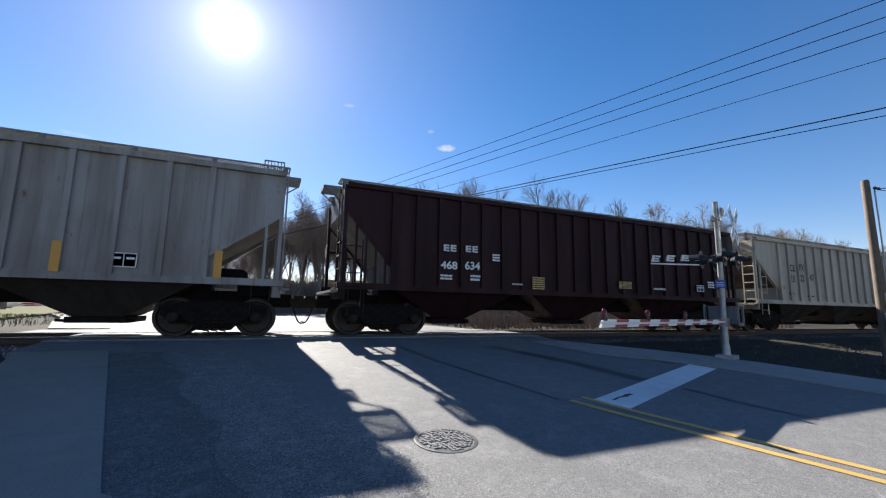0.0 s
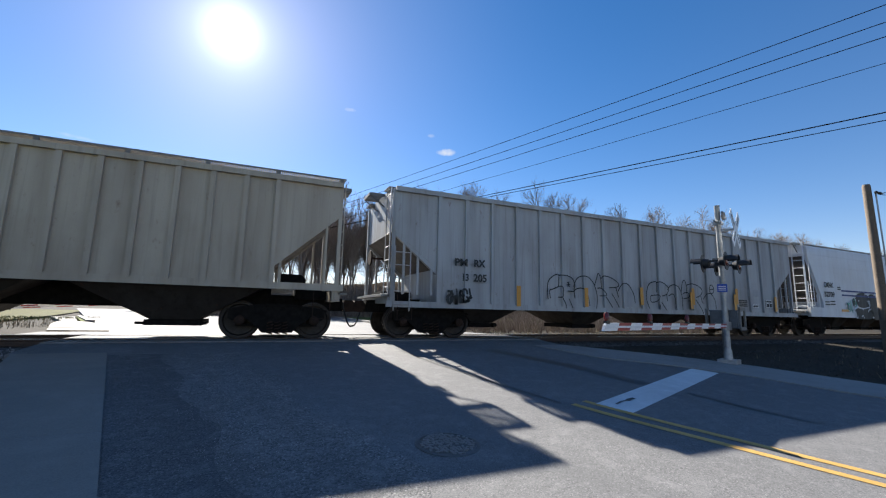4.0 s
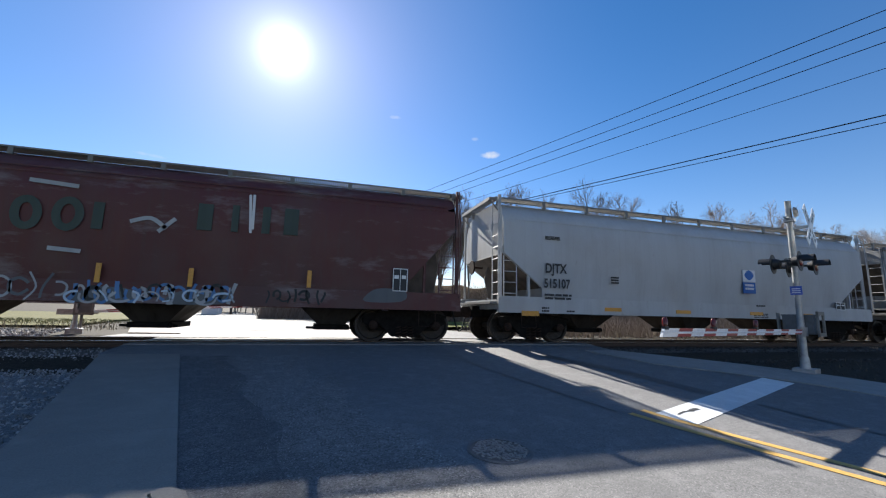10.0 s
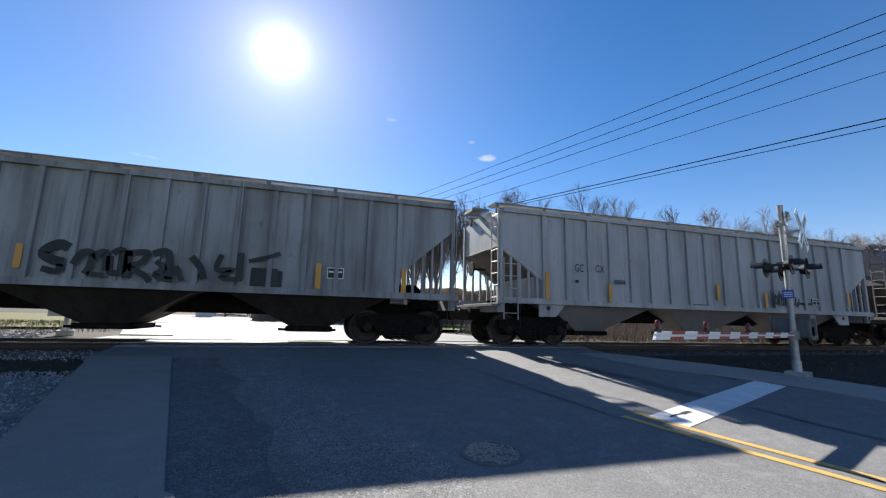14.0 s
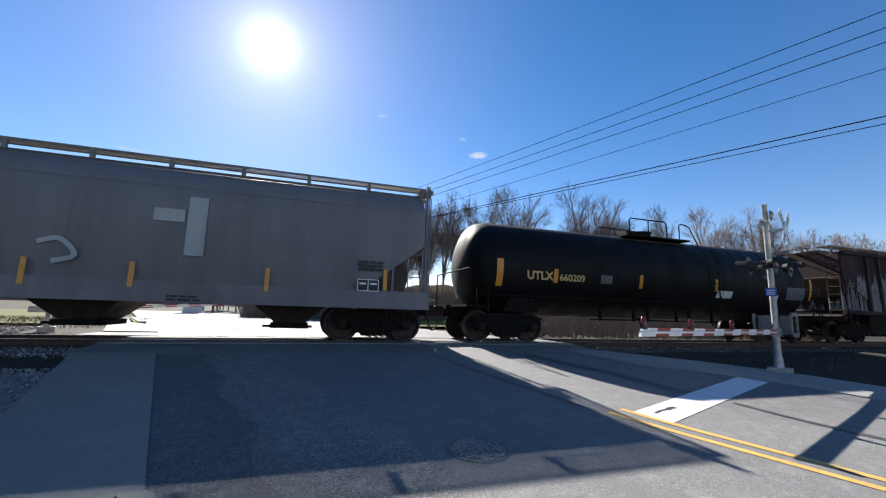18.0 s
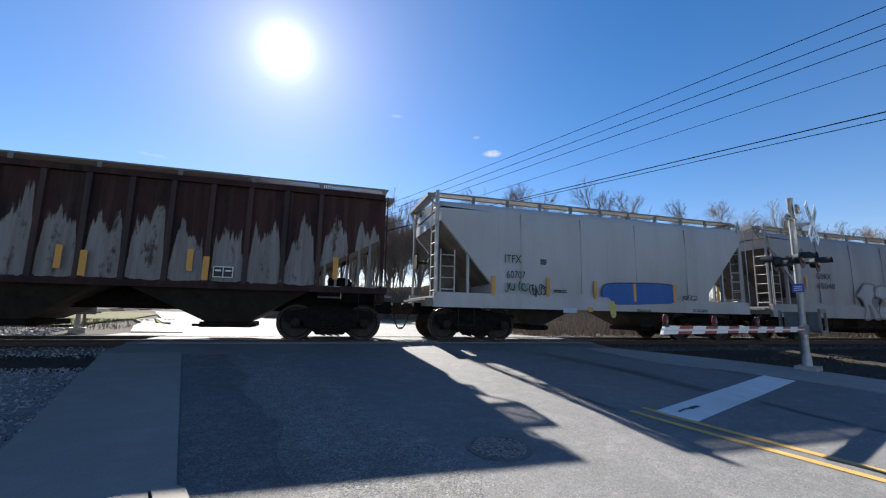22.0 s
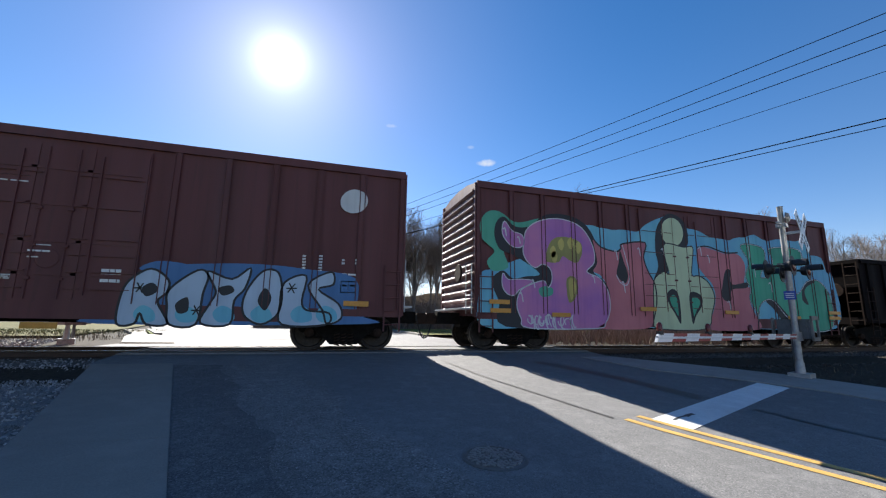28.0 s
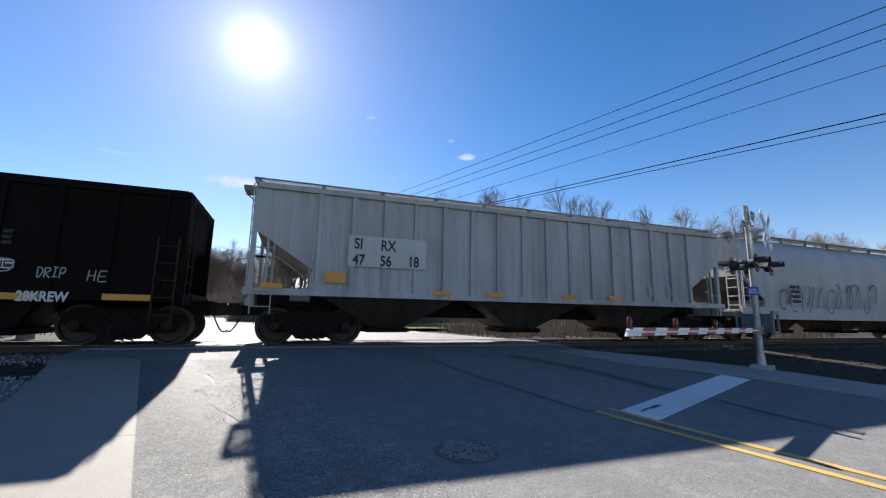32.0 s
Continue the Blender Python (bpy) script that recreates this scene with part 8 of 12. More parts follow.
bars(car_p, -0.29, 2.21, 0.34, 0.03, 1, WHITE, -1.6)
bars(car_p, -0.35, 2.06, 0.39, 0.06, 1, WHITE, -1.6)
bars(car_p, -0.34, 1.94, 0.19, 0.04, 1, WHITE, -1.6)
bars(car_p, -2.85, 1.63, 0.64, 0.19, 3, WHITE, -1.6)
bars(car_p, -2.45, 1.06, 0.17, 0.07, 1, WHITE, -1.6)
bars(car_p, 0.99, 1.45, 0.36, 0.33, 3, WHITE, -1.6)
bars(car_p, -1.13, 1.48, 0.67, 0.11, 3, WHITE, -1.6)
bars(car_p, -1.63, 2.34, 0.3, 0.06, 2, WHITE, -1.6)
art(car_p, 'paint_dot', [(6.61, 3.86), (6.56, 3.7), (6.43, 3.57), (6.25, 3.51), (6.08, 3.54), (5.95, 3.64), (5.91, 3.8), (5.96, 3.97), (6.09, 4.1), (6.26, 4.16), (6.44, 4.13), (6.57, 4.02)], PALE, 1)
reflectors(car_p, (-4.41,), 0.84, 0.62, 0.13, -1.675, True)
reflectors(car_p, (-2.62,), 0.85, 0.62, 0.13, -1.675, True)
reflectors(car_p, (-0.2,), 0.5, 0.62, 0.13, -1.675, True)
reflectors(car_p, (6.12,), 1.11, 0.62, 0.13, -1.675, True)
consolidated(car_p, 6.03, 1.44, 0.38, 0.3, -1.6)
bars(car_p, 5.94, 1.86, 0.59, 0.07, 1, WHITE, -1.6)
bars(car_p, 5.08, 1.9, 0.08, 0.44, 6, WHITE, -1.6)
bars(car_p, 5.47, 1.92, 0.09, 0.44, 6, WHITE, -1.6)
bars(car_p, 6.03, 2.13, 0.07, 0.16, 2, WHITE, -1.6)
bars(car_p, 6.36, 2.15, 0.07, 0.16, 2, WHITE, -1.6)
bars(car_p, -1.54, 2.36, 0.28, 0.14, 2, WHITE, -1.6)
patch(car_p, 'logo_block', -5.41, 2.14, 0.5, 0.26, WHITE, -1.6, 'worn white lettering block')
patch(car_p, 'logo_block', -5.4, 1.64, 0.51, 0.23, WHITE, -1.6, 'worn white lettering block')
patch(car_p, 'logo_block', -6.86, 2.17, 0.54, 0.17, WHITE, -1.6, '')
patch(car_p, 'logo_block', -5.85, 2.17, 0.42, 0.2, WHITE, -1.6, '')
lettering(car_p, '728 921', -6.98, 1.63, 0.288, WHITE, -1.6, squeeze=0.8, font_bold=0.0)
art_line(car_o, 'graffiti_letter', [(-2.92, 1.5), (-3.2, 1.65), (-3.55, 1.47), (-3.66, 1.18), (-3.49, 0.9), (-3.17, 0.83), (-2.86, 1.0)], 0.34, DARK, 1)
art_line(car_o, 'graffiti_letter', [(-2.92, 1.5), (-3.2, 1.65), (-3.55, 1.47), (-3.66, 1.18), (-3.49, 0.9), (-3.17, 0.83), (-2.86, 1.0)], 0.25, SILVER, 2)
art_line(car_o, 'graffiti_letter', [(-2.61, 1.78), (-2.58, 0.81)], 0.34, DARK, 1)
art_line(car_o, 'graffiti_letter', [(-2.59, 1.24), (-2.25, 1.3)], 0.34, DARK, 1)
art_line(car_o, 'graffiti_letter', [(-2.26, 1.79), (-2.24, 0.82)], 0.34, DARK, 1)
art_line(car_o, 'graffiti_letter', [(-2.61, 1.78), (-2.58, 0.81)], 0.25, SILVER, 2)
art_line(car_o, 'graffiti_letter', [(-2.59, 1.24), (-2.25, 1.3)], 0.25, SILVER, 2)
art_line(car_o, 'graffiti_letter', [(-2.26, 1.79), (-2.24, 0.82)], 0.25, SILVER, 2)
art_line(car_o, 'graffiti_letter', [(-1.64, 1.63), (-1.92, 1.62), (-1.95, 1.24), (-1.91, 0.85), (-1.61, 0.88)], 0.34, DARK, 1)
art_line(car_o, 'graffiti_letter', [(-1.93, 1.24), (-1.67, 1.25)], 0.34, DARK, 1)
art_line(car_o, 'graffiti_letter', [(-1.64, 1.63), (-1.92, 1.62), (-1.95, 1.24), (-1.91, 0.85), (-1.61, 0.88)], 0.25, SILVER, 2)
art_line(car_o, 'graffiti_letter', [(-1.93, 1.24), (-1.67, 1.25)], 0.25, SILVER, 2)
art_line(car_o, 'graffiti_letter', [(-1.5, 1.74), (-1.31, 0.87), (-1.18, 0.87), (-0.87, 1.76)], 0.34, DARK, 1)
art_line(car_o, 'graffiti_letter', [(-1.5, 1.74), (-1.31, 0.87), (-1.18, 0.87), (-0.87, 1.76)], 0.25, SILVER, 2)
art_line(car_o, 'graffiti_letter', [(-0.08, 1.67), (-0.07, 0.87)], 0.34, DARK, 1)
art_line(car_o, 'graffiti_letter', [(-0.08, 1.63), (0.15, 1.65), (0.2, 1.48), (-0.01, 1.27), (0.21, 1.2), (0.23, 0.96), (0.1, 0.87), (-0.08, 0.89)], 0.34, DARK, 1)
art_line(car_o, 'graffiti_letter', [(-0.08, 1.67), (-0.07, 0.87)], 0.25, SILVER, 2)
art_line(car_o, 'graffiti_letter', [(-0.08, 1.63), (0.15, 1.65), (0.2, 1.48), (-0.01, 1.27), (0.21, 1.2), (0.23, 0.96), (0.1, 0.87), (-0.08, 0.89)], 0.25, SILVER, 2)
art_line(car_o, 'graffiti_letter', [(0.51, 1.57), (0.52, 1.05), (0.65, 0.89), (0.82, 0.99), (0.89, 1.58)], 0.34, DARK, 1)
art_line(car_o, 'graffiti_letter', [(0.51, 1.57), (0.52, 1.05), (0.65, 0.89), (0.82, 0.99), (0.89, 1.58)], 0.25, SILVER, 2)
art_line(car_o, 'graffiti_letter', [(1.13, 0.85), (1.15, 1.68)], 0.34, DARK, 1)
art_line(car_o, 'graffiti_letter', [(1.15, 1.64), (1.43, 1.65), (1.48, 1.44), (1.23, 1.23), (1.49, 0.86)], 0.34, DARK, 1)
art_line(car_o, 'graffiti_letter', [(1.13, 0.85), (1.15, 1.68)], 0.25, SILVER, 2)
art_line(car_o, 'graffiti_letter', [(1.15, 1.64), (1.43, 1.65), (1.48, 1.44), (1.23, 1.23), (1.49, 0.86)], 0.25, SILVER, 2)
art_line(car_o, 'graffiti_letter', [(1.72, 0.85), (1.83, 1.6), (2.05, 1.17), (2.32, 1.62), (2.43, 0.86)], 0.34, DARK, 1)
art_line(car_o, 'graffiti_letter', [(1.72, 0.85), (1.83, 1.6), (2.05, 1.17), (2.32, 1.62), (2.43, 0.86)], 0.25, SILVER, 2)
art_line(car_o, 'graffiti_letter', [(2.65, 0.87), (2.93, 1.64), (3.15, 1.65), (3.35, 0.88)], 0.34, DARK, 1)
art_line(car_o, 'graffiti_letter', [(2.8, 1.15), (3.26, 1.16)], 0.34, DARK, 1)
art_line(car_o, 'graffiti_letter', [(2.65, 0.87), (2.93, 1.64), (3.15, 1.65), (3.35, 0.88)], 0.25, SILVER, 2)
art_line(car_o, 'graffiti_letter', [(2.8, 1.15), (3.26, 1.16)], 0.25, SILVER, 2)
art(car_o, 'graffiti_shadow', [(-0.64, 1.19), (-0.26, 1.48), (-0.14, 1.74), (0.24, 1.84), (0.49, 1.53), (1.18, 1.75), (1.62, 1.73), (2.53, 1.77), (2.99, 1.82), (3.54, 0.98), (3.46, 0.79), (0.14, 0.69), (-0.27, 0.9)], DARK, 0)
patch(car_o, 'mark_plate', -4.16, 2.27, 0.91, 0.22, PALE, -1.6, '')
lettering(car_o, 'EAMX', -4.12, 2.26, 0.2, DARK, -1.607, font_bold=0.01, wide=0.82)
lettering(car_o, '809', -4.03, 1.85, 0.19, DARK, -1.6, font_bold=0.0, wide=0.53)
patch(car_o, 'logo_plate', 3.27, 2.87, 1.54, 0.45, PALE, -1.6, '')
bars(car_o, 3.38, 2.95, 1.27, 0.27, 1, SILVER, -1.61)
bars(car_o, 0.85, 2.04, 1.2, 0.27, 4, DARK, -1.6)
reflectors(car_o, (-4.25,), 1.37, 0.55, 0.1, -1.6, False)
reflectors(car_o, (-2.04,), 1.3, 0.55, 0.1, -1.6, False)
reflectors(car_o, (-0.16,), 1.36, 0.55, 0.1, -1.6, False)
reflectors(car_o, (1.99,), 1.43, 0.55, 0.1, -1.6, False)
lettering(car_n, 'GBRX', -3.92, 2.29, 0.21, DARK, -1.6, font_bold=0.0, wide=0.82)
lettering(car_n, '65048', -3.9, 1.94, 0.2, DARK, -1.6, font_bold=0.0, wide=0.96)
art(car_n, 'graffiti_letter', [(-1.82, 1.73), (-1.56, 1.92), (-1.28, 2.19), (-0.78, 2.19), (-0.63, 2.04), (-0.8, 1.73), (-0.95, 1.49), (-0.73, 1.22), (-0.54, 0.9), (-0.92, 0.89), (-1.12, 1.27), (-1.13, 0.88), (-1.5, 0.87), (-1.39, 1.2), (-1.46, 1.51), (-1.66, 1.68)], FAINT_GREY, 1, label='grey bubble graffiti letter')
art_line(car_n, 'graffiti_outline', [(-1.82, 1.73), (-1.56, 1.92), (-1.28, 2.19), (-0.78, 2.19), (-0.63, 2.04), (-0.8, 1.73), (-0.95, 1.49), (-0.73, 1.22), (-0.54, 0.9), (-0.92, 0.89), (-1.12, 1.27), (-1.13, 0.88), (-1.5, 0.87), (-1.39, 1.2), (-1.46, 1.51), (-1.66, 1.68)], 0.075, FAINT_BROWN, 2.0, True)
art(car_n, 'graffiti_letter', [(-0.78, 2.04), (-0.55, 2.11), (-0.22, 2.18), (0.14, 2.11), (0.42, 2.14), (0.35, 1.83), (0.01, 1.51), (-0.1, 1.37), (0.19, 1.38), (0.3, 0.93), (-0.48, 0.9), (-0.61, 1.16), (-0.45, 1.42), (-0.31, 1.65), (-0.66, 1.73)], FAINT_GREY, 1, label='grey bubble graffiti letter')
art_line(car_n, 'graffiti_outline', [(-0.78, 2.04), (-0.55, 2.11), (-0.22, 2.18), (0.14, 2.11), (0.42, 2.14), (0.35, 1.83), (0.01, 1.51), (-0.1, 1.37), (0.19, 1.38), (0.3, 0.93), (-0.48, 0.9), (-0.61, 1.16), (-0.45, 1.42), (-0.31, 1.65), (-0.66, 1.73)], 0.075, FAINT_BROWN, 2.7, True)
art(car_n, 'graffiti_letter', [(0.36, 1.7), (0.58, 1.79), (0.8, 1.67), (0.76, 1.34), (0.89, 0.95), (0.52, 0.93), (0.55, 1.27)], FAINT_GREY, 1, label='grey bubble graffiti letter')
art_line(car_n, 'graffiti_outline', [(0.36, 1.7), (0.58, 1.79), (0.8, 1.67), (0.76, 1.34), (0.89, 0.95), (0.52, 0.93), (0.55, 1.27)], 0.075, FAINT_BROWN, 3.4, True)
art(car_n, 'graffiti_letter', [(0.38, 2.05), (0.47, 2.18), (0.61, 2.19), (0.7, 2.04), (0.63, 1.89), (0.49, 1.88)], FAINT_GREY, 1, label='grey bubble graffiti letter')
art_line(car_n, 'graffiti_outline', [(0.38, 2.05), (0.47, 2.18), (0.61, 2.19), (0.7, 2.04), (0.63, 1.89), (0.49, 1.88)], 0.075, FAINT_BROWN, 4.1, True)
art(car_n, 'graffiti_letter', [(0.78, 1.8), (0.82, 2.07), (1.0, 2.24), (1.26, 2.09), (1.39, 1.7), (1.51, 1.3), (1.32, 1.04), (1.04, 0.95), (0.81, 1.21), (0.73, 1.54)], FAINT_GREY, 1, label='grey bubble graffiti letter')
art_line(car_n, 'graffiti_outline', [(0.78, 1.8), (0.82, 2.07), (1.0, 2.24), (1.26, 2.09), (1.39, 1.7), (1.51, 1.3), (1.32, 1.04), (1.04, 0.95), (0.81, 1.21), (0.73, 1.54)], 0.075, FAINT_BROWN, 4.8, True)
art(car_n, 'graffiti_shadow', [(-0.95, 1.52), (-0.76, 1.63), (-0.59, 1.35), (-0.78, 1.32)], FAINT_BROWN, 6)
art(car_n, 'graffiti_shadow', [(-0.47, 1.4), (-0.17, 1.7), (-0.05, 1.63), (-0.17, 1.34)], FAINT_BROWN, 6)
art(car_n, 'graffiti_shadow', [(0.88, 1.61), (1.0, 1.75), (1.16, 1.45), (1.28, 1.22), (1.07, 1.16), (0.93, 1.39)], FAINT_BROWN, 6)
art(car_n, 'graffiti_shadow', [(-1.23, 1.37), (-1.04, 1.34), (-0.92, 0.92), (-1.08, 0.91)], FAINT_BROWN, 6)
part("outlet_pipe", Geo().tube([(-3.2, -0.95, 0.47), (3.2, -0.95, 0.47)], 0.045, 8), STEEL_BLACK, car_n, "dark discharge pipe under the bays")
for x in (-2.3, -1.55, 0.75, 1.6):
    part("hanger_rod", Geo().tube([(x, -1.0, 0.42), (x, -1.0, 1.3)], 0.018, 6), STEEL_RUST, car_n)
reflectors(car_n, (-4.49,), 1.91, 0.45, 0.1, -1.6, False)
reflectors(car_n, (-0.18,), 1.19, 0.45, 0.1, -1.6, False)
reflectors(car_n, (4.11,), 1.79, 0.45, 0.1, -1.6, False)
consolidated(car_n, 2.09, 1.37, 0.3, 0.13, -1.6)
bars(car_n, 1.36, 1.78, 1.0, 0.36, 3, FAINT_BROWN, -1.6)
lettering(car_m, 'ITFX', -3.57, 2.22, 0.232, DARK, -1.6, squeeze=0.8, font_bold=0.0)
lettering(car_m, '60707', -3.5, 1.78, 0.208, DARK, -1.6, squeeze=0.8, font_bold=0.0)
art(car_m, 'graffiti_shape', [(-0.34, 1.35), (-0.3, 1.61), (-0.07, 1.75), (1.02, 1.81), (1.97, 1.82), (2.37, 1.77), (2.4, 1.25), (1.65, 1.17), (0.5, 1.12), (0.06, 1.14), (-0.1, 1.32)], BLUE_DEEP, 2, label='deep blue painted shape')
art_line(car_m, 'paint_line', [(-0.34, 1.35), (-0.3, 1.61), (-0.07, 1.75), (1.02, 1.81), (1.97, 1.82), (2.37, 1.77)], 0.03, DARK, 3)
art(car_m, 'graffiti_shape', [(-0.07, 1.18), (0.1, 1.18), (0.14, 0.77), (-0.03, 0.76)], YELLOW_PALE, 3)
art_line(car_m, 'scrawl_stroke', [(-3.49, 1.63), (-3.45, 1.55), (-3.45, 1.47), (-3.47, 1.4), (-3.51, 1.39), (-3.56, 1.43)], 0.024, SOOT, 2)
art_line(car_m, 'scrawl_stroke', [(-3.45, 1.42), (-3.49, 1.54), (-3.46, 1.63), (-3.39, 1.62), (-3.35, 1.51), (-3.36, 1.41)], 0.025, JADE, 2)
art_line(car_m, 'scrawl_stroke', [(-3.27, 1.6), (-3.25, 1.51), (-3.3, 1.45), (-3.38, 1.47), (-3.42, 1.55), (-3.39, 1.63)], 0.034, SOOT, 2)
art_line(car_m, 'scrawl_stroke', [(-3.23, 1.66), (-3.27, 1.54), (-3.25, 1.42)], 0.027, JADE, 2)
art_line(car_m, 'scrawl_stroke', [(-3.09, 1.7), (-3.12, 1.55), (-3.1, 1.44)], 0.029, SOOT, 2)
art_line(car_m, 'scrawl_stroke', [(-2.93, 1.5), (-3.01, 1.47), (-3.08, 1.51), (-3.1, 1.59), (-3.04, 1.64), (-2.96, 1.63)], 0.023, JADE, 2)
art_line(car_m, 'scrawl_stroke', [(-2.85, 1.48), (-2.91, 1.43), (-2.99, 1.45), (-3.03, 1.53), (-3.0, 1.61), (-2.93, 1.63)], 0.029, SOOT, 2)
art_line(car_m, 'scrawl_stroke', [(-2.77, 1.5), (-2.85, 1.49), (-2.91, 1.55), (-2.89, 1.61), (-2.82, 1.64), (-2.74, 1.61)], 0.031, JADE, 2)
art_line(car_m, 'scrawl_stroke', [(-2.68, 1.32), (-2.75, 1.35), (-2.79, 1.49), (-2.76, 1.59), (-2.69, 1.57), (-2.65, 1.44)], 0.025, SOOT, 2)
art_line(car_m, 'scrawl_stroke', [(-2.61, 1.52), (-2.6, 1.35), (-2.64, 1.32), (-2.68, 1.45), (-2.68, 1.61), (-2.64, 1.6)], 0.032, SOOT, 2)
art_line(car_m, 'scrawl_stroke', [(-2.59, 1.59), (-2.56, 1.47), (-2.58, 1.27)], 0.038, SOOT, 2)
art_line(car_m, 'scrawl_stroke', [(-2.4, 1.45), (-2.4, 1.38), (-2.44, 1.34), (-2.49, 1.35), (-2.53, 1.41), (-2.54, 1.49)], 0.028, SOOT, 2)
art_line(car_m, 'scrawl_stroke', [(-2.44, 1.41), (-2.46, 1.52), (-2.45, 1.61), (-2.41, 1.64), (-2.37, 1.6), (-2.34, 1.51)], 0.025, SOOT, 2)
art_line(car_m, 'scrawl_stroke', [(-2.4, 1.47), (-2.38, 1.58), (-2.32, 1.59), (-2.28, 1.48), (-2.29, 1.36), (-2.35, 1.35)], 0.036, SOOT, 2)
art_line(car_m, 'scrawl_stroke', [(-2.32, 1.51), (-2.29, 1.55), (-2.24, 1.55), (-2.2, 1.5), (-2.19, 1.44), (-2.21, 1.38)], 0.025, SOOT, 2)
art_line(car_m, 'scrawl_stroke', [(2.75, 1.47), (2.77, 1.38), (2.72, 1.3)], 0.024, DARK, 2)
art_line(car_m, 'scrawl_stroke', [(2.94, 1.38), (2.87, 1.35), (2.8, 1.38), (2.8, 1.43), (2.87, 1.45), (2.94, 1.43)], 0.029, DARK, 2)
art_line(car_m, 'scrawl_stroke', [(3.03, 1.34), (2.98, 1.33), (2.94, 1.34), (2.91, 1.37), (2.91, 1.4), (2.94, 1.42)], 0.019, DARK, 2)
art_line(car_m, 'scrawl_stroke', [(2.98, 1.38), (2.99, 1.46), (3.06, 1.49), (3.12, 1.44), (3.11, 1.37), (3.05, 1.34)], 0.023, DARK, 2)
art_line(car_m, 'scrawl_stroke', [(3.26, 1.4), (3.22, 1.33), (3.12, 1.33), (3.08, 1.41), (3.15, 1.47), (3.24, 1.45)], 0.021, DARK, 2)
art_line(car_m, 'scrawl_stroke', [(3.26, 1.47), (3.33, 1.45), (3.34, 1.4), (3.3, 1.35), (3.23, 1.34), (3.18, 1.38)], 0.028, DARK, 2)
reflectors(car_m, (-3.95,), 1.27, 0.55, 0.1, -1.6, False)
reflectors(car_m, (-2.23,), 1.29, 0.55, 0.1, -1.6, False)
reflectors(car_m, (-0.62,), 1.26, 0.55, 0.1, -1.6, False)
reflectors(car_m, (0.82,), 1.23, 0.55, 0.1, -1.6, False)
reflectors(car_m, (2.37,), 1.25, 0.55, 0.1, -1.6, False)
reflectors(car_m, (4.21,), 1.26, 0.55, 0.1, -1.6, False)
bars(car_m, -1.98, 1.4, 0.42, 0.1, 2, DARK, -1.6)
patch(car_m, 'paint_patch', -1.68, 0.84, 0.44, 0.14, ICE, -1.6, '')
bars(car_m, -2.41, 2.2, 0.21, 0.17, 3, DARK, -1.6)
bars(car_m, 0.94, 0.91, 0.51, 0.08, 2, DARK, -1.6)
bars(car_m, 3.13, 0.94, 0.64, 0.1, 2, DARK, -1.6)
reflectors(car_m, (-0.84,), 0.88, 0.14, 0.14, -1.61, False)
lettering(car_d, 'PM', -7.35, 2.07, 0.2, SOOT, -1.645, font_bold=0.012, wide=0.41)
lettering(car_d, 'RX', -6.73, 2.07, 0.2, SOOT, -1.645, font_bold=0.012, wide=0.38)
lettering(car_d, '13', -7.12, 1.65, 0.19, SOOT, -1.645, font_bold=0.01, wide=0.19)
lettering(car_d, '205', -6.74, 1.64, 0.21, SOOT, -1.645, font_bold=0.01, wide=0.44)
art_line(car_d, 'graffiti_line', [(-4.11, 1.21), (-4.13, 1.57), (-4.07, 1.81), (-3.86, 1.97), (-3.69, 2.0), (-3.69, 1.78), (-3.7, 1.63)], 0.035, SOOT, 2)
art_line(car_d, 'graffiti_line', [(-4.02, 1.24), (-4.05, 1.48), (-3.94, 1.53), (-3.55, 1.64), (-3.52, 1.36), (-3.56, 1.3), (-3.72, 1.29)], 0.035, SOOT, 2)
art_line(car_d, 'graffiti_line', [(-3.55, 1.29), (-3.42, 1.07), (-3.41, 0.95)], 0.035, SOOT, 2)
art_line(car_d, 'graffiti_line', [(-3.29, 1.25), (-3.14, 0.96)], 0.035, SOOT, 2)
art_line(car_d, 'graffiti_line', [(-3.68, 1.99), (-3.35, 1.99), (-3.13, 1.89), (-3.04, 1.7), (-3.08, 1.54), (-3.05, 1.27)], 0.035, SOOT, 2)
art_line(car_d, 'graffiti_line', [(-3.33, 1.5), (-3.08, 1.48)], 0.035, SOOT, 2)
art_line(car_d, 'graffiti_line', [(-3.09, 1.64), (-2.97, 1.9), (-2.71, 2.01), (-2.45, 1.97), (-2.24, 1.76), (-2.12, 1.38), (-2.16, 0.96)], 0.035, SOOT, 2)
art_line(car_d, 'graffiti_line', [(-3.08, 1.51), (-2.92, 1.6), (-2.67, 1.59), (-2.5, 1.36), (-2.45, 1.05)], 0.035, SOOT, 2)
art_line(car_d, 'graffiti_line', [(-3.37, 1.7), (-3.23, 1.71)], 0.035, SOOT, 2)
art_line(car_d, 'graffiti_line', [(-3.34, 1.79), (-3.26, 1.63)], 0.035, SOOT, 2)
art_line(car_d, 'graffiti_line', [(-3.28, 1.8), (-3.33, 1.62)], 0.035, SOOT, 2)
art_line(car_d, 'graffiti_line', [(-2.23, 1.7), (-2.11, 1.99), (-2.05, 2.13), (-1.95, 2.01), (-1.92, 1.65)], 0.035, SOOT, 2)
art_line(car_d, 'graffiti_line', [(-2.1, 1.64), (-1.92, 1.64), (-1.71, 1.47), (-1.76, 1.4), (-2.01, 1.39)], 0.035, SOOT, 2)
art_line(car_d, 'graffiti_line', [(-1.75, 1.38), (-1.61, 1.21), (-1.46, 1.02)], 0.035, SOOT, 2)
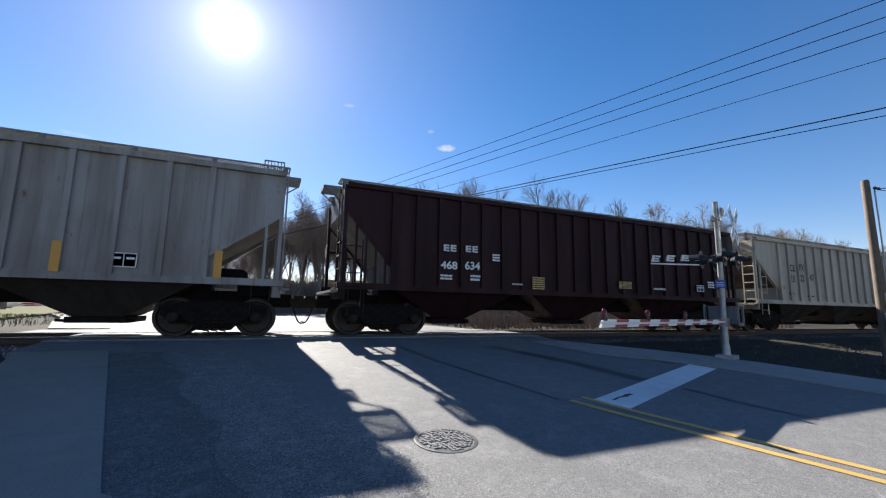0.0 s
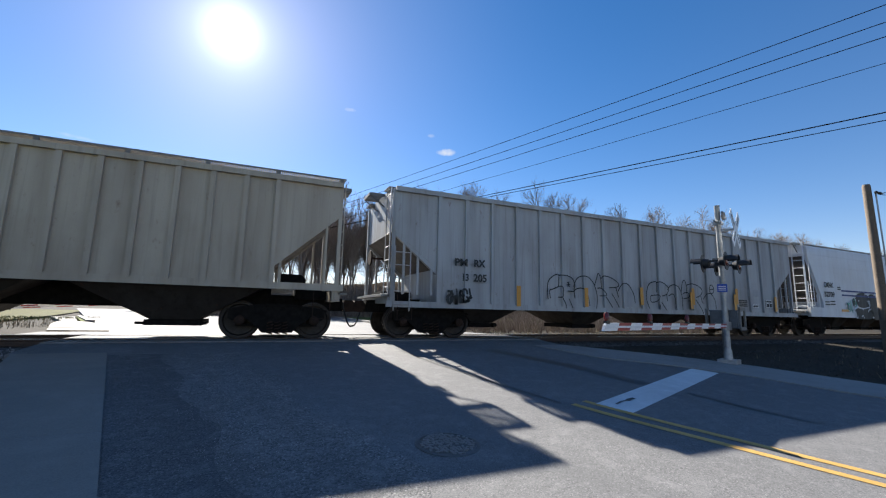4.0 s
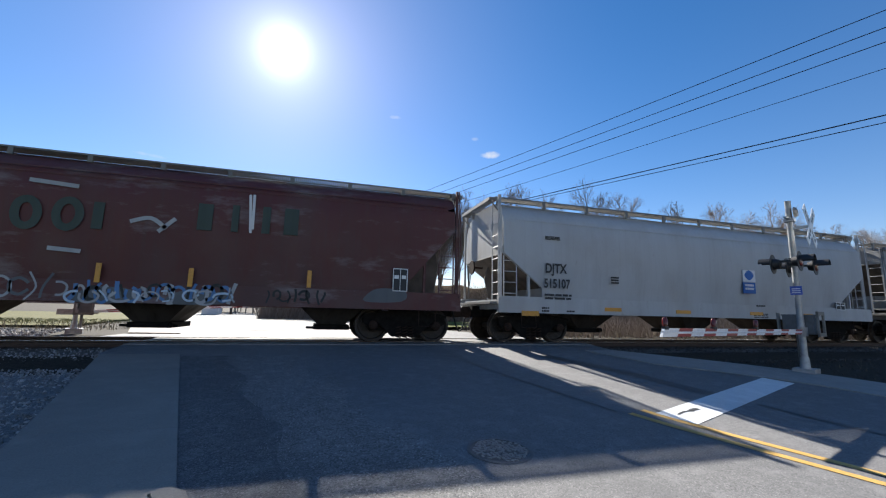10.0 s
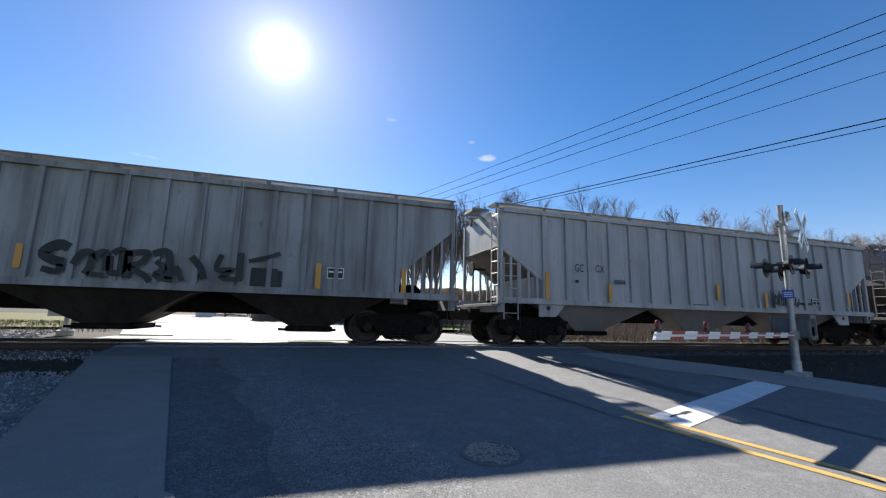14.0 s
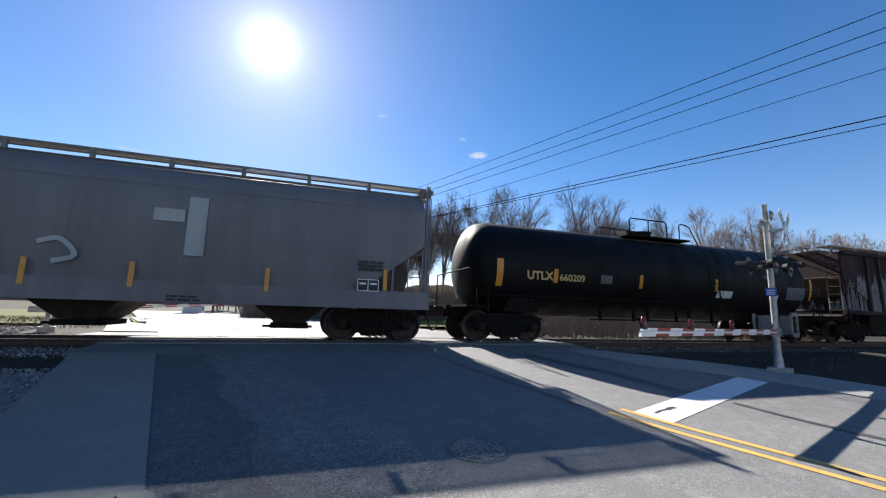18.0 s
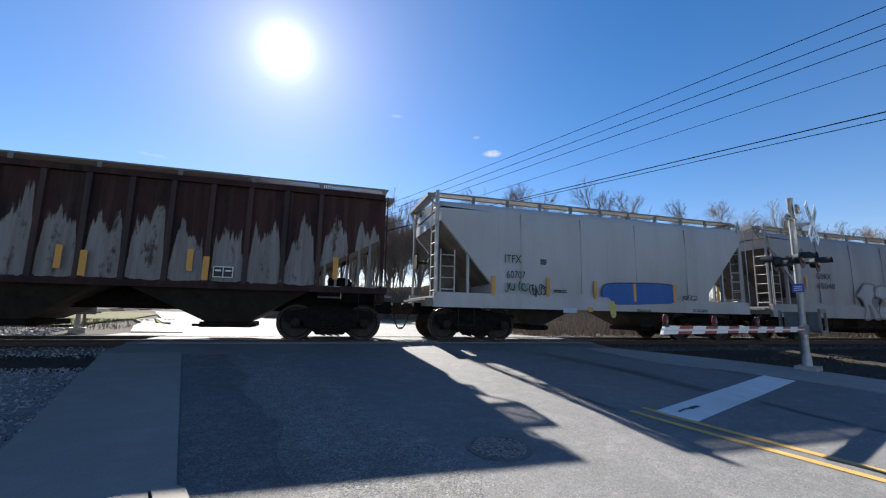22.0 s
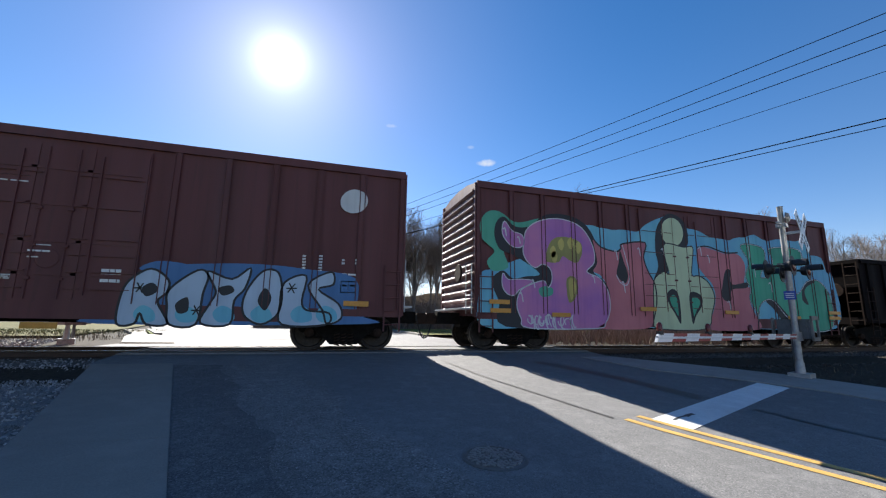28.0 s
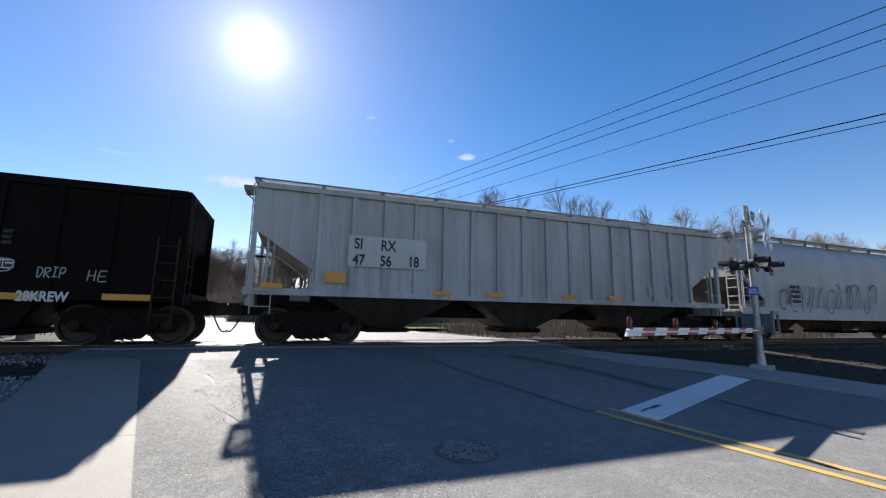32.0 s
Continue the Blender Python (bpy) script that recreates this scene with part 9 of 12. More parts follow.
art_line(car_d, 'graffiti_line', [(-1.94, 1.95), (-1.8, 2.06), (-1.5, 2.02), (-1.21, 1.88), (-1.15, 1.77), (-1.28, 1.7), (-1.59, 1.68)], 0.035, SOOT, 2)
art_line(car_d, 'graffiti_line', [(-1.28, 1.68), (-1.18, 1.37)], 0.035, SOOT, 2)
art_line(car_d, 'graffiti_line', [(-1.47, 1.48), (-1.24, 1.16), (-1.17, 1.03)], 0.035, SOOT, 2)
art_line(car_d, 'graffiti_line', [(-1.19, 1.57), (-1.04, 1.78), (-0.86, 1.86), (-0.66, 1.78), (-0.46, 1.47), (-0.42, 1.2)], 0.035, SOOT, 2)
art_line(car_d, 'graffiti_line', [(0.27, 1.02), (0.15, 1.3), (0.16, 1.61), (0.28, 1.87), (0.49, 1.97), (0.66, 1.96), (0.65, 1.61)], 0.035, SOOT, 2)
art_line(car_d, 'graffiti_line', [(0.35, 1.48), (0.36, 1.26), (0.7, 1.31), (0.8, 1.51), (0.35, 1.48)], 0.035, SOOT, 2)
art_line(car_d, 'graffiti_line', [(0.66, 1.96), (0.92, 1.99), (1.19, 1.86), (1.26, 1.72), (1.16, 1.56), (0.92, 1.48)], 0.035, SOOT, 2)
art_line(car_d, 'graffiti_line', [(1.16, 1.56), (1.18, 1.31)], 0.035, SOOT, 2)
art_line(car_d, 'graffiti_line', [(0.89, 1.26), (1.12, 0.98)], 0.035, SOOT, 2)
art_line(car_d, 'graffiti_line', [(0.79, 1.18), (0.83, 1.04)], 0.035, SOOT, 2)
art_line(car_d, 'graffiti_line', [(1.2, 1.71), (1.37, 1.87), (1.6, 1.92), (1.81, 1.83), (1.96, 1.53), (1.96, 1.01)], 0.035, SOOT, 2)
art_line(car_d, 'graffiti_line', [(1.24, 1.49), (1.46, 1.58), (1.58, 1.44), (1.61, 1.07)], 0.035, SOOT, 2)
art_line(car_d, 'graffiti_line', [(1.93, 1.68), (2.02, 2.02), (2.15, 2.11), (2.24, 1.85), (2.2, 1.62)], 0.035, SOOT, 2)
art_line(car_d, 'graffiti_line', [(2.02, 1.43), (2.3, 1.47), (2.36, 1.55), (2.26, 1.67), (2.01, 1.61)], 0.035, SOOT, 2)
art_line(car_d, 'graffiti_line', [(2.31, 1.37), (2.5, 1.25), (2.55, 1.02)], 0.035, SOOT, 2)
art_line(car_d, 'graffiti_line', [(2.23, 1.93), (2.56, 2.0), (2.95, 1.9), (3.09, 1.75), (2.99, 1.59), (2.74, 1.49)], 0.035, SOOT, 2)
art_line(car_d, 'graffiti_line', [(2.99, 1.55), (3.07, 1.28)], 0.035, SOOT, 2)
art_line(car_d, 'graffiti_line', [(2.7, 1.42), (3.01, 1.04), (3.08, 0.89)], 0.035, SOOT, 2)
art_line(car_d, 'graffiti_line', [(3.13, 1.44), (3.34, 1.64), (3.6, 1.65), (3.8, 1.39), (3.84, 1.07)], 0.035, SOOT, 2)
art_line(car_d, 'graffiti_line', [(3.54, 1.94), (3.64, 2.01), (3.75, 1.92), (3.76, 1.76), (3.63, 1.67), (3.52, 1.77), (3.54, 1.94)], 0.035, SOOT, 2)
art_line(car_d, 'graffiti_line', [(3.51, 1.82), (3.79, 1.85)], 0.035, SOOT, 2)
patch(car_d, 'paint_patch', -0.84, 1.06, 0.66, 0.53, GREYPAINT, -1.6, '')
reflectors(car_d, (-5.27,), 0.96, 0.62, 0.14, -1.65, False)
reflectors(car_d, (-2.65,), 1.01, 0.62, 0.14, -1.65, False)
reflectors(car_d, (-0.16,), 1.13, 0.62, 0.14, -1.65, False)
reflectors(car_d, (2.49,), 1.21, 0.62, 0.14, -1.65, False)
reflectors(car_d, (5.06,), 1.3, 0.62, 0.14, -1.65, False)
reflectors(car_d, (2.4,), 1.06, 0.62, 0.14, -1.65, False)
reflectors(car_d, (4.95,), 1.06, 0.62, 0.14, -1.65, False)
reflectors(car_d, (7.62,), 1.07, 0.62, 0.14, -1.65, False)
consolidated(car_d, 6.2, 1.2, 0.36, 0.13, -1.6)
consolidated(car_d, 7.1, 1.21, 0.42, 0.32, -1.6)
bars(car_d, 5.06, 1.2, 0.79, 0.29, 4, SOOT, -1.6)
patch(car_d, 'paint_patch', 5.99, 1.66, 0.76, 0.27, GREYPAINT, -1.6, '')
art_line(car_d, 'scrawl_stroke', [(-7.55, 1.31), (-7.51, 1.33), (-7.46, 1.31), (-7.45, 1.26), (-7.48, 1.23), (-7.53, 1.23)], 0.067, SOOT, 2)
art_line(car_d, 'scrawl_stroke', [(-7.42, 1.36), (-7.41, 1.3), (-7.38, 1.21)], 0.061, SOOT, 2)
art_line(car_d, 'scrawl_stroke', [(-7.28, 1.41), (-7.26, 1.29), (-7.26, 1.21)], 0.043, SOOT, 2)
art_line(car_d, 'scrawl_stroke', [(-7.15, 1.38), (-7.15, 1.3), (-7.18, 1.18)], 0.055, SOOT, 2)
art_line(car_d, 'scrawl_stroke', [(-7.01, 1.23), (-7.07, 1.21), (-7.14, 1.23), (-7.17, 1.27), (-7.16, 1.33), (-7.1, 1.36)], 0.061, SOOT, 2)
art_line(car_d, 'scrawl_stroke', [(-7.04, 1.22), (-7.08, 1.3), (-7.06, 1.38), (-7.0, 1.4), (-6.94, 1.35), (-6.93, 1.26)], 0.062, SOOT, 2)
art_line(car_d, 'scrawl_stroke', [(-6.87, 1.43), (-6.85, 1.3), (-6.81, 1.19)], 0.059, SOOT, 2)
art_line(car_d, 'scrawl_stroke', [(-7.45, 1.02), (-7.48, 1.0), (-7.52, 1.02), (-7.54, 1.09), (-7.54, 1.16), (-7.52, 1.21)], 0.088, SOOT, 2)
art_line(car_d, 'scrawl_stroke', [(-7.4, 1.03), (-7.43, 1.06), (-7.44, 1.11), (-7.43, 1.15), (-7.41, 1.17), (-7.38, 1.16)], 0.093, SOOT, 2)
art_line(car_d, 'scrawl_stroke', [(-7.35, 1.21), (-7.31, 1.08), (-7.28, 0.96)], 0.091, SOOT, 2)
art_line(car_d, 'scrawl_stroke', [(-7.27, 1.22), (-7.26, 1.09), (-7.28, 0.96)], 0.091, SOOT, 2)
art_line(car_d, 'scrawl_stroke', [(-7.17, 1.18), (-7.14, 1.11), (-7.15, 1.0)], 0.08, SOOT, 2)
art_line(car_d, 'scrawl_stroke', [(-7.08, 1.21), (-7.06, 1.17), (-7.05, 1.11), (-7.05, 1.05), (-7.08, 1.03), (-7.1, 1.04)], 0.067, SOOT, 2)
art_line(car_d, 'scrawl_stroke', [(-6.95, 1.11), (-6.96, 1.06), (-6.99, 1.04), (-7.03, 1.05), (-7.06, 1.09), (-7.06, 1.14)], 0.081, SOOT, 2)
art_line(car_d, 'scrawl_stroke', [(-6.96, 1.21), (-6.91, 1.12), (-6.96, 1.03)], 0.065, SOOT, 2)
art_line(car_d, 'scrawl_stroke', [(-6.86, 1.05), (-6.89, 1.09), (-6.89, 1.13), (-6.86, 1.16), (-6.82, 1.17), (-6.79, 1.14)], 0.084, SOOT, 2)
lettering(car_e, 'CMHX', -6.7, 2.28, 0.23, SOOT, -1.6, font_bold=0.01, wide=0.79)
lettering(car_e, '52709', -6.73, 1.84, 0.23, SOOT, -1.6, font_bold=0.01, wide=0.85)
for a, b in [(-5.2, -0.75), (-0.69, 0.74), (0.82, 5.33)]:
    patch(car_e, 'blue_stripe', a, 2.13, b - a, 0.07, NAVY, -1.6, 'dark blue painted stripe')
patch(car_e, 'blue_stripe', -5.18, 1.92, 10.53, 0.07, NAVY, -1.6, 'dark blue painted stripe')
art(car_e, 'graffiti_letter', [(-4.02, 1.76), (-3.87, 2.04), (-3.5, 2.12), (-3.23, 2.13), (-3.03, 2.07), (-2.79, 1.98), (-2.71, 1.84), (-2.9, 1.72), (-2.82, 1.49), (-3.13, 1.41), (-3.51, 1.39), (-3.88, 1.48)], SOOT, 1, label='soft black sprayed letter')
art(car_e, 'graffiti_letter', [(-2.79, 1.98), (-2.39, 2.12), (-2.04, 1.98), (-1.82, 1.76), (-1.7, 1.19), (-1.84, 0.9), (-2.38, 0.82), (-2.6, 1.13), (-2.87, 1.28), (-2.69, 1.57)], SOOT, 1, label='soft black sprayed letter')
art(car_e, 'graffiti_letter', [(-4.19, 1.29), (-3.81, 1.37), (-3.5, 1.32), (-2.88, 1.38), (-2.49, 1.16), (-2.71, 0.87), (-3.71, 0.84), (-4.01, 0.88), (-4.14, 1.1)], SOOT, 1, label='soft black sprayed letter')
art(car_e, 'graffiti_letter', [(-4.33, 1.74), (-4.2, 1.85), (-4.08, 1.62), (-4.21, 1.43), (-4.33, 1.53)], SOOT, 1, label='soft black sprayed letter')
art_line(car_e, 'paint_line', [(-2.98, 1.76), (-2.9, 1.68), (-2.69, 1.73)], 0.05, PALE, 3)
art_line(car_e, 'paint_line', [(-2.99, 1.2), (-2.87, 1.31), (-2.69, 1.33)], 0.07, PALE, 3)
art_line(car_e, 'paint_line', [(-3.8, 1.37), (-3.6, 1.36), (-3.4, 1.3)], 0.05, PALE, 3)
art_line(car_e, 'paint_line', [(-3.18, 2.06), (-2.92, 2.03), (-2.76, 1.9)], 0.025, PALE, 3)
art_line(car_e, 'paint_line', [(-2.45, 2.12), (-2.11, 2.0), (-1.9, 1.81)], 0.025, PALE, 3)
art_line(car_e, 'paint_line', [(-3.66, 0.96), (-3.5, 1.02), (-3.44, 0.89)], 0.04, PALE, 3)
art_line(car_e, 'paint_line', [(-4.15, 1.86), (-4.04, 1.7)], 0.04, PALE, 3)
art_line(car_e, 'paint_line', [(-3.81, 1.75), (-3.75, 1.7)], 0.05, PALE, 3)
art_line(car_e, 'scrawl_stroke', [(-4.28, 1.74), (-4.26, 1.59), (-4.28, 1.49), (-4.33, 1.51), (-4.36, 1.64), (-4.36, 1.78)], 0.045, SOOT, 2)
art_line(car_e, 'scrawl_stroke', [(-4.24, 1.78), (-4.24, 1.62), (-4.25, 1.47)], 0.053, JADE, 2)
art_line(car_e, 'scrawl_stroke', [(-4.23, 1.79), (-4.21, 1.61), (-4.14, 1.39)], 0.04, SOOT, 2)
art_line(car_e, 'scrawl_stroke', [(-4.15, 1.77), (-4.11, 1.8), (-4.07, 1.73), (-4.04, 1.61), (-4.05, 1.49), (-4.08, 1.42)], 0.06, JADE, 2)
art_line(car_e, 'scrawl_stroke', [(-4.12, 1.78), (-4.09, 1.86), (-4.04, 1.83), (-4.01, 1.72), (-4.0, 1.57), (-4.02, 1.47)], 0.043, SOOT, 2)
art_line(car_e, 'scrawl_stroke', [(-4.29, 0.99), (-4.29, 1.11), (-4.25, 1.16), (-4.21, 1.09), (-4.2, 0.97), (-4.23, 0.9)], 0.038, PALE, 3)
art_line(car_e, 'scrawl_stroke', [(-4.17, 1.16), (-4.14, 1.06), (-4.15, 0.95), (-4.19, 0.92), (-4.23, 0.99), (-4.24, 1.1)], 0.032, PALE, 3)
art_line(car_e, 'scrawl_stroke', [(-4.07, 0.93), (-4.09, 0.86), (-4.13, 0.91), (-4.15, 1.04), (-4.14, 1.15), (-4.11, 1.17)], 0.04, PALE, 3)
art_line(car_e, 'scrawl_stroke', [(-4.01, 0.99), (-4.02, 0.91), (-4.05, 0.88), (-4.09, 0.92), (-4.11, 1.02), (-4.12, 1.12)], 0.034, PALE, 3)
art_line(car_e, 'scrawl_stroke', [(0.33, 1.25), (0.33, 1.13), (0.32, 1.07)], 0.031, SOOT, 2)
art_line(car_e, 'scrawl_stroke', [(0.45, 1.24), (0.48, 1.11), (0.45, 1.07)], 0.045, SOOT, 2)
art_line(car_e, 'scrawl_stroke', [(0.62, 1.11), (0.56, 1.07), (0.52, 1.13), (0.53, 1.22), (0.58, 1.24), (0.62, 1.18)], 0.047, SOOT, 2)
art_line(car_e, 'scrawl_stroke', [(0.7, 1.18), (0.71, 1.14), (0.68, 1.09), (0.64, 1.08), (0.6, 1.1), (0.58, 1.14)], 0.029, SOOT, 2)
art_line(car_e, 'scrawl_stroke', [(0.86, 1.11), (0.8, 1.05), (0.73, 1.06), (0.69, 1.13), (0.73, 1.2), (0.81, 1.21)], 0.035, SOOT, 2)
art_line(car_e, 'scrawl_stroke', [(4.69, 1.15), (4.66, 1.19), (4.66, 1.25), (4.69, 1.3), (4.73, 1.32), (4.77, 1.29)], 0.023, SOOT, 2)
art_line(car_e, 'scrawl_stroke', [(4.77, 1.3), (4.84, 1.33), (4.91, 1.31), (4.95, 1.24), (4.94, 1.16), (4.88, 1.1)], 0.024, SOOT, 2)
art_line(car_e, 'scrawl_stroke', [(4.9, 1.17), (4.89, 1.25), (4.98, 1.3), (5.08, 1.28), (5.11, 1.21), (5.04, 1.14)], 0.025, SOOT, 2)
art_line(car_e, 'scrawl_stroke', [(5.18, 1.15), (5.11, 1.11), (5.05, 1.15), (5.04, 1.24), (5.11, 1.3), (5.18, 1.27)], 0.034, SOOT, 2)
art_line(car_e, 'scrawl_stroke', [(5.28, 1.34), (5.26, 1.23), (5.25, 1.15)], 0.035, SOOT, 2)
art(car_e, 'spray_haze', [(-4.79, 1.58), (-4.49, 1.73), (-4.15, 1.86), (-3.89, 1.63), (-3.99, 1.34), (-4.56, 1.26)], ICE, 0)
art(car_e, 'graffiti_letter', [(-1.99, 1.62), (-1.77, 1.64), (-1.63, 1.61), (-1.51, 1.47), (-1.51, 1.28), (-1.54, 1.1), (-1.59, 0.93), (-1.72, 0.87), (-1.88, 0.87)], SOOT, 1)
art(car_e, 'graffiti_shape', [(-1.79, 1.79), (-1.69, 1.87), (-1.45, 1.99), (-1.21, 1.97), (-1.05, 1.77), (-0.98, 1.47), (-0.99, 1.2), (-1.09, 1.01), (-1.27, 0.91), (-1.53, 0.92), (-1.5, 1.17), (-1.49, 1.43), (-1.63, 1.61), (-1.79, 1.66)], PALE, 2)
art_line(car_e, 'graffiti_line', [(-1.86, 1.86), (-1.7, 1.93), (-1.51, 2.03), (-1.31, 2.0), (-1.16, 1.91), (-1.03, 1.69)], 0.06, SOOT, 3)
art(car_e, 'graffiti_shape', [(-1.16, 1.66), (-1.19, 1.58), (-1.28, 1.57), (-1.33, 1.65), (-1.3, 1.74), (-1.22, 1.74)], GREYPAINT, 3)
art(car_e, 'graffiti_shape', [(-1.35, 1.52), (-1.36, 1.48), (-1.4, 1.48), (-1.42, 1.51), (-1.41, 1.55), (-1.37, 1.56)], GREYPAINT, 3)
art(car_e, 'graffiti_shape', [(-1.41, 1.84), (-1.42, 1.81), (-1.45, 1.81), (-1.47, 1.83), (-1.46, 1.86), (-1.43, 1.86)], GREYPAINT, 3)
art(car_e, 'graffiti_shape', [(-1.4, 1.2), (-1.42, 1.17), (-1.46, 1.17), (-1.48, 1.19), (-1.47, 1.22), (-1.43, 1.22)], GREYPAINT, 3)
art_line(car_e, 'graffiti_line', [(-1.06, 1.23), (-1.14, 1.1), (-1.25, 0.96), (-1.42, 0.9)], 0.05, SOOT, 3)
art(car_e, 'graffiti_letter', [(-1.15, 1.95), (-1.01, 2.0), (-0.71, 2.01), (-0.3, 2.01), (-0.23, 1.83), (-0.28, 1.65), (-0.42, 1.46), (-0.5, 1.38), (-0.7, 1.27), (-0.82, 1.21), (-0.89, 0.9), (-0.98, 1.2), (-0.98, 1.58), (-1.06, 1.81)], SOOT, 1)
art(car_e, 'graffiti_letter', [(-0.82, 1.21), (-0.71, 1.21), (-0.55, 1.26), (-0.28, 1.33), (-0.02, 1.31), (0.03, 1.17), (-0.03, 0.91), (-0.3, 0.9), (-0.71, 0.89), (-0.89, 0.9)], SOOT, 1)
art(car_e, 'graffiti_shape', [(-0.72, 1.74), (-0.5, 1.75), (-0.45, 1.58), (-0.46, 1.42), (-0.51, 1.46), (-0.54, 1.65), (-0.7, 1.64)], PALE, 2)
art(car_e, 'graffiti_shape', [(-0.7, 0.89), (-0.67, 1.01), (-0.52, 1.07), (-0.38, 1.02), (-0.3, 0.9)], PALE, 2)
art_line(car_e, 'graffiti_line', [(-0.67, 0.94), (-0.52, 1.03), (-0.35, 0.96)], 0.025, SOOT, 3)
art_line(car_e, 'graffiti_line', [(-0.71, 1.22), (-0.49, 1.32), (-0.26, 1.47), (-0.16, 1.68), (-0.12, 1.88)], 0.06, PALE, 2)
art_line(car_e, 'graffiti_line', [(-0.25, 1.93), (-0.2, 1.63)], 0.03, SOOT, 3)
art_line(car_e, 'graffiti_line', [(-0.19, 1.91), (-0.12, 1.62), (-0.09, 1.88)], 0.03, SOOT, 3)
art_line(car_e, 'graffiti_line', [(-0.09, 1.92), (-0.02, 1.63), (0.01, 1.73)], 0.03, SOOT, 3)
art_line(car_e, 'graffiti_line', [(-0.13, 1.56), (0.04, 1.63), (0.28, 1.59)], 0.035, JADE, 1)
art_line(car_e, 'graffiti_line', [(-0.01, 1.49), (0.18, 1.53), (0.44, 1.51)], 0.035, JADE, 1)
art_line(car_e, 'graffiti_line', [(-0.05, 1.42), (0.17, 1.41), (0.4, 1.44)], 0.03, JADE, 1)
art_line(car_e, 'graffiti_line', [(-0.04, 0.99), (0.18, 1.0), (0.43, 1.01)], 0.03, GREYPAINT, 1)
art(car_e, 'graffiti_shape', [(0.68, 1.82), (0.72, 1.91), (0.89, 1.92), (0.87, 1.81), (0.87, 1.58), (0.91, 1.42), (0.98, 1.3), (1.17, 1.12), (1.38, 0.98), (1.64, 0.94), (1.87, 0.94), (1.5, 0.91), (1.19, 0.94), (0.95, 1.11), (0.79, 1.29), (0.7, 1.53)], SOOT, 2)
art_line(car_e, 'graffiti_line', [(0.89, 1.92), (1.09, 1.91), (1.22, 1.86), (1.33, 1.65), (1.49, 1.41), (1.64, 1.12), (1.85, 0.97)], 0.06, SOOT, 3)
art(car_e, 'graffiti_shape', [(0.89, 1.58), (0.96, 1.62), (1.03, 1.6), (1.05, 1.43), (0.97, 1.37), (0.92, 1.44)], SOOT, 2)
art(car_e, 'graffiti_shape', [(1.13, 1.58), (1.12, 1.54), (1.08, 1.54), (1.06, 1.57), (1.08, 1.61), (1.11, 1.61)], SOOT, 3)
art(car_e, 'graffiti_shape', [(1.11, 1.45), (1.11, 1.43), (1.09, 1.43), (1.08, 1.45), (1.08, 1.47), (1.1, 1.47)], SOOT, 3)
art(car_e, 'graffiti_shape', [(1.04, 2.27), (1.12, 2.34), (1.22, 2.28), (1.21, 2.11), (1.3, 1.97), (1.46, 1.86), (1.63, 1.87), (1.45, 1.82), (1.28, 1.79), (1.16, 1.92), (1.07, 2.06)], GREYPAINT, 2)
art_line(car_e, 'graffiti_line', [(1.39, 2.36), (1.52, 2.4), (1.68, 2.26), (1.75, 2.09), (1.71, 1.93), (1.57, 1.86), (1.3, 1.79), (1.18, 1.9)], 0.055, SOOT, 3)
art(car_e, 'graffiti_shape', [(1.51, 2.34), (1.48, 2.29), (1.42, 2.29), (1.39, 2.33), (1.41, 2.38), (1.47, 2.39)], GREYPAINT, 4)
art_line(car_e, 'graffiti_line', [(1.52, 2.13), (1.55, 2.09), (1.52, 2.03)], 0.03, SOOT, 3)
art_line(car_e, 'graffiti_line', [(1.58, 2.12), (1.64, 2.13)], 0.03, SOOT, 3)
art_line(car_e, 'graffiti_line', [(1.59, 2.06), (1.64, 2.07)], 0.03, SOOT, 3)
art_line(car_e, 'graffiti_line', [(1.3, 1.79), (1.55, 1.85), (1.88, 1.97)], 0.045, SOOT, 3)
art(car_e, 'graffiti_shape', [(1.82, 2.01), (2.01, 2.09), (2.1, 2.16), (2.2, 2.1), (2.23, 2.02), (2.19, 1.93), (2.24, 1.88), (2.33, 2.02), (2.54, 2.07), (2.7, 2.08), (2.81, 1.99), (2.71, 1.99), (2.47, 1.99), (2.34, 1.95), (2.22, 1.83), (2.12, 1.92), (2.03, 1.95), (2.07, 1.81), (2.26, 1.64), (2.46, 1.58), (2.41, 1.53), (2.18, 1.64), (1.97, 1.87)], SOOT, 2)
art_line(car_e, 'graffiti_line', [(2.46, 1.57), (2.36, 1.37), (2.22, 1.19), (2.05, 0.99), (2.17, 0.93), (2.48, 0.9), (2.8, 0.97)], 0.055, SOOT, 3)
art(car_e, 'graffiti_shape', [(1.97, 1.01), (2.13, 0.99), (2.25, 0.94), (2.49, 0.89), (2.25, 0.88), (2.02, 0.94)], SOOT, 2)
art_line(car_e, 'graffiti_line', [(2.49, 1.75), (2.54, 1.86), (2.62, 1.87), (2.67, 1.71), (2.68, 1.51), (2.62, 1.4), (2.56, 1.44), (2.51, 1.59)], 0.045, SOOT, 3, True)
art_line(car_e, 'graffiti_line', [(2.31, 1.74), (2.37, 1.75), (2.4, 1.65), (2.36, 1.65)], 0.035, SOOT, 3)
art_line(car_e, 'graffiti_line', [(2.52, 1.55), (2.53, 1.24)], 0.03, SOOT, 3)
art_line(car_e, 'graffiti_line', [(2.71, 2.01), (2.8, 1.92), (2.85, 1.75), (2.82, 1.61)], 0.07, SOOT, 3)
art_line(car_e, 'graffiti_line', [(2.75, 1.55), (2.8, 1.61), (2.88, 1.5), (2.93, 1.31), (2.88, 1.15), (2.83, 1.08), (2.83, 1.26), (2.77, 1.43)], 0.055, SOOT, 3, True)
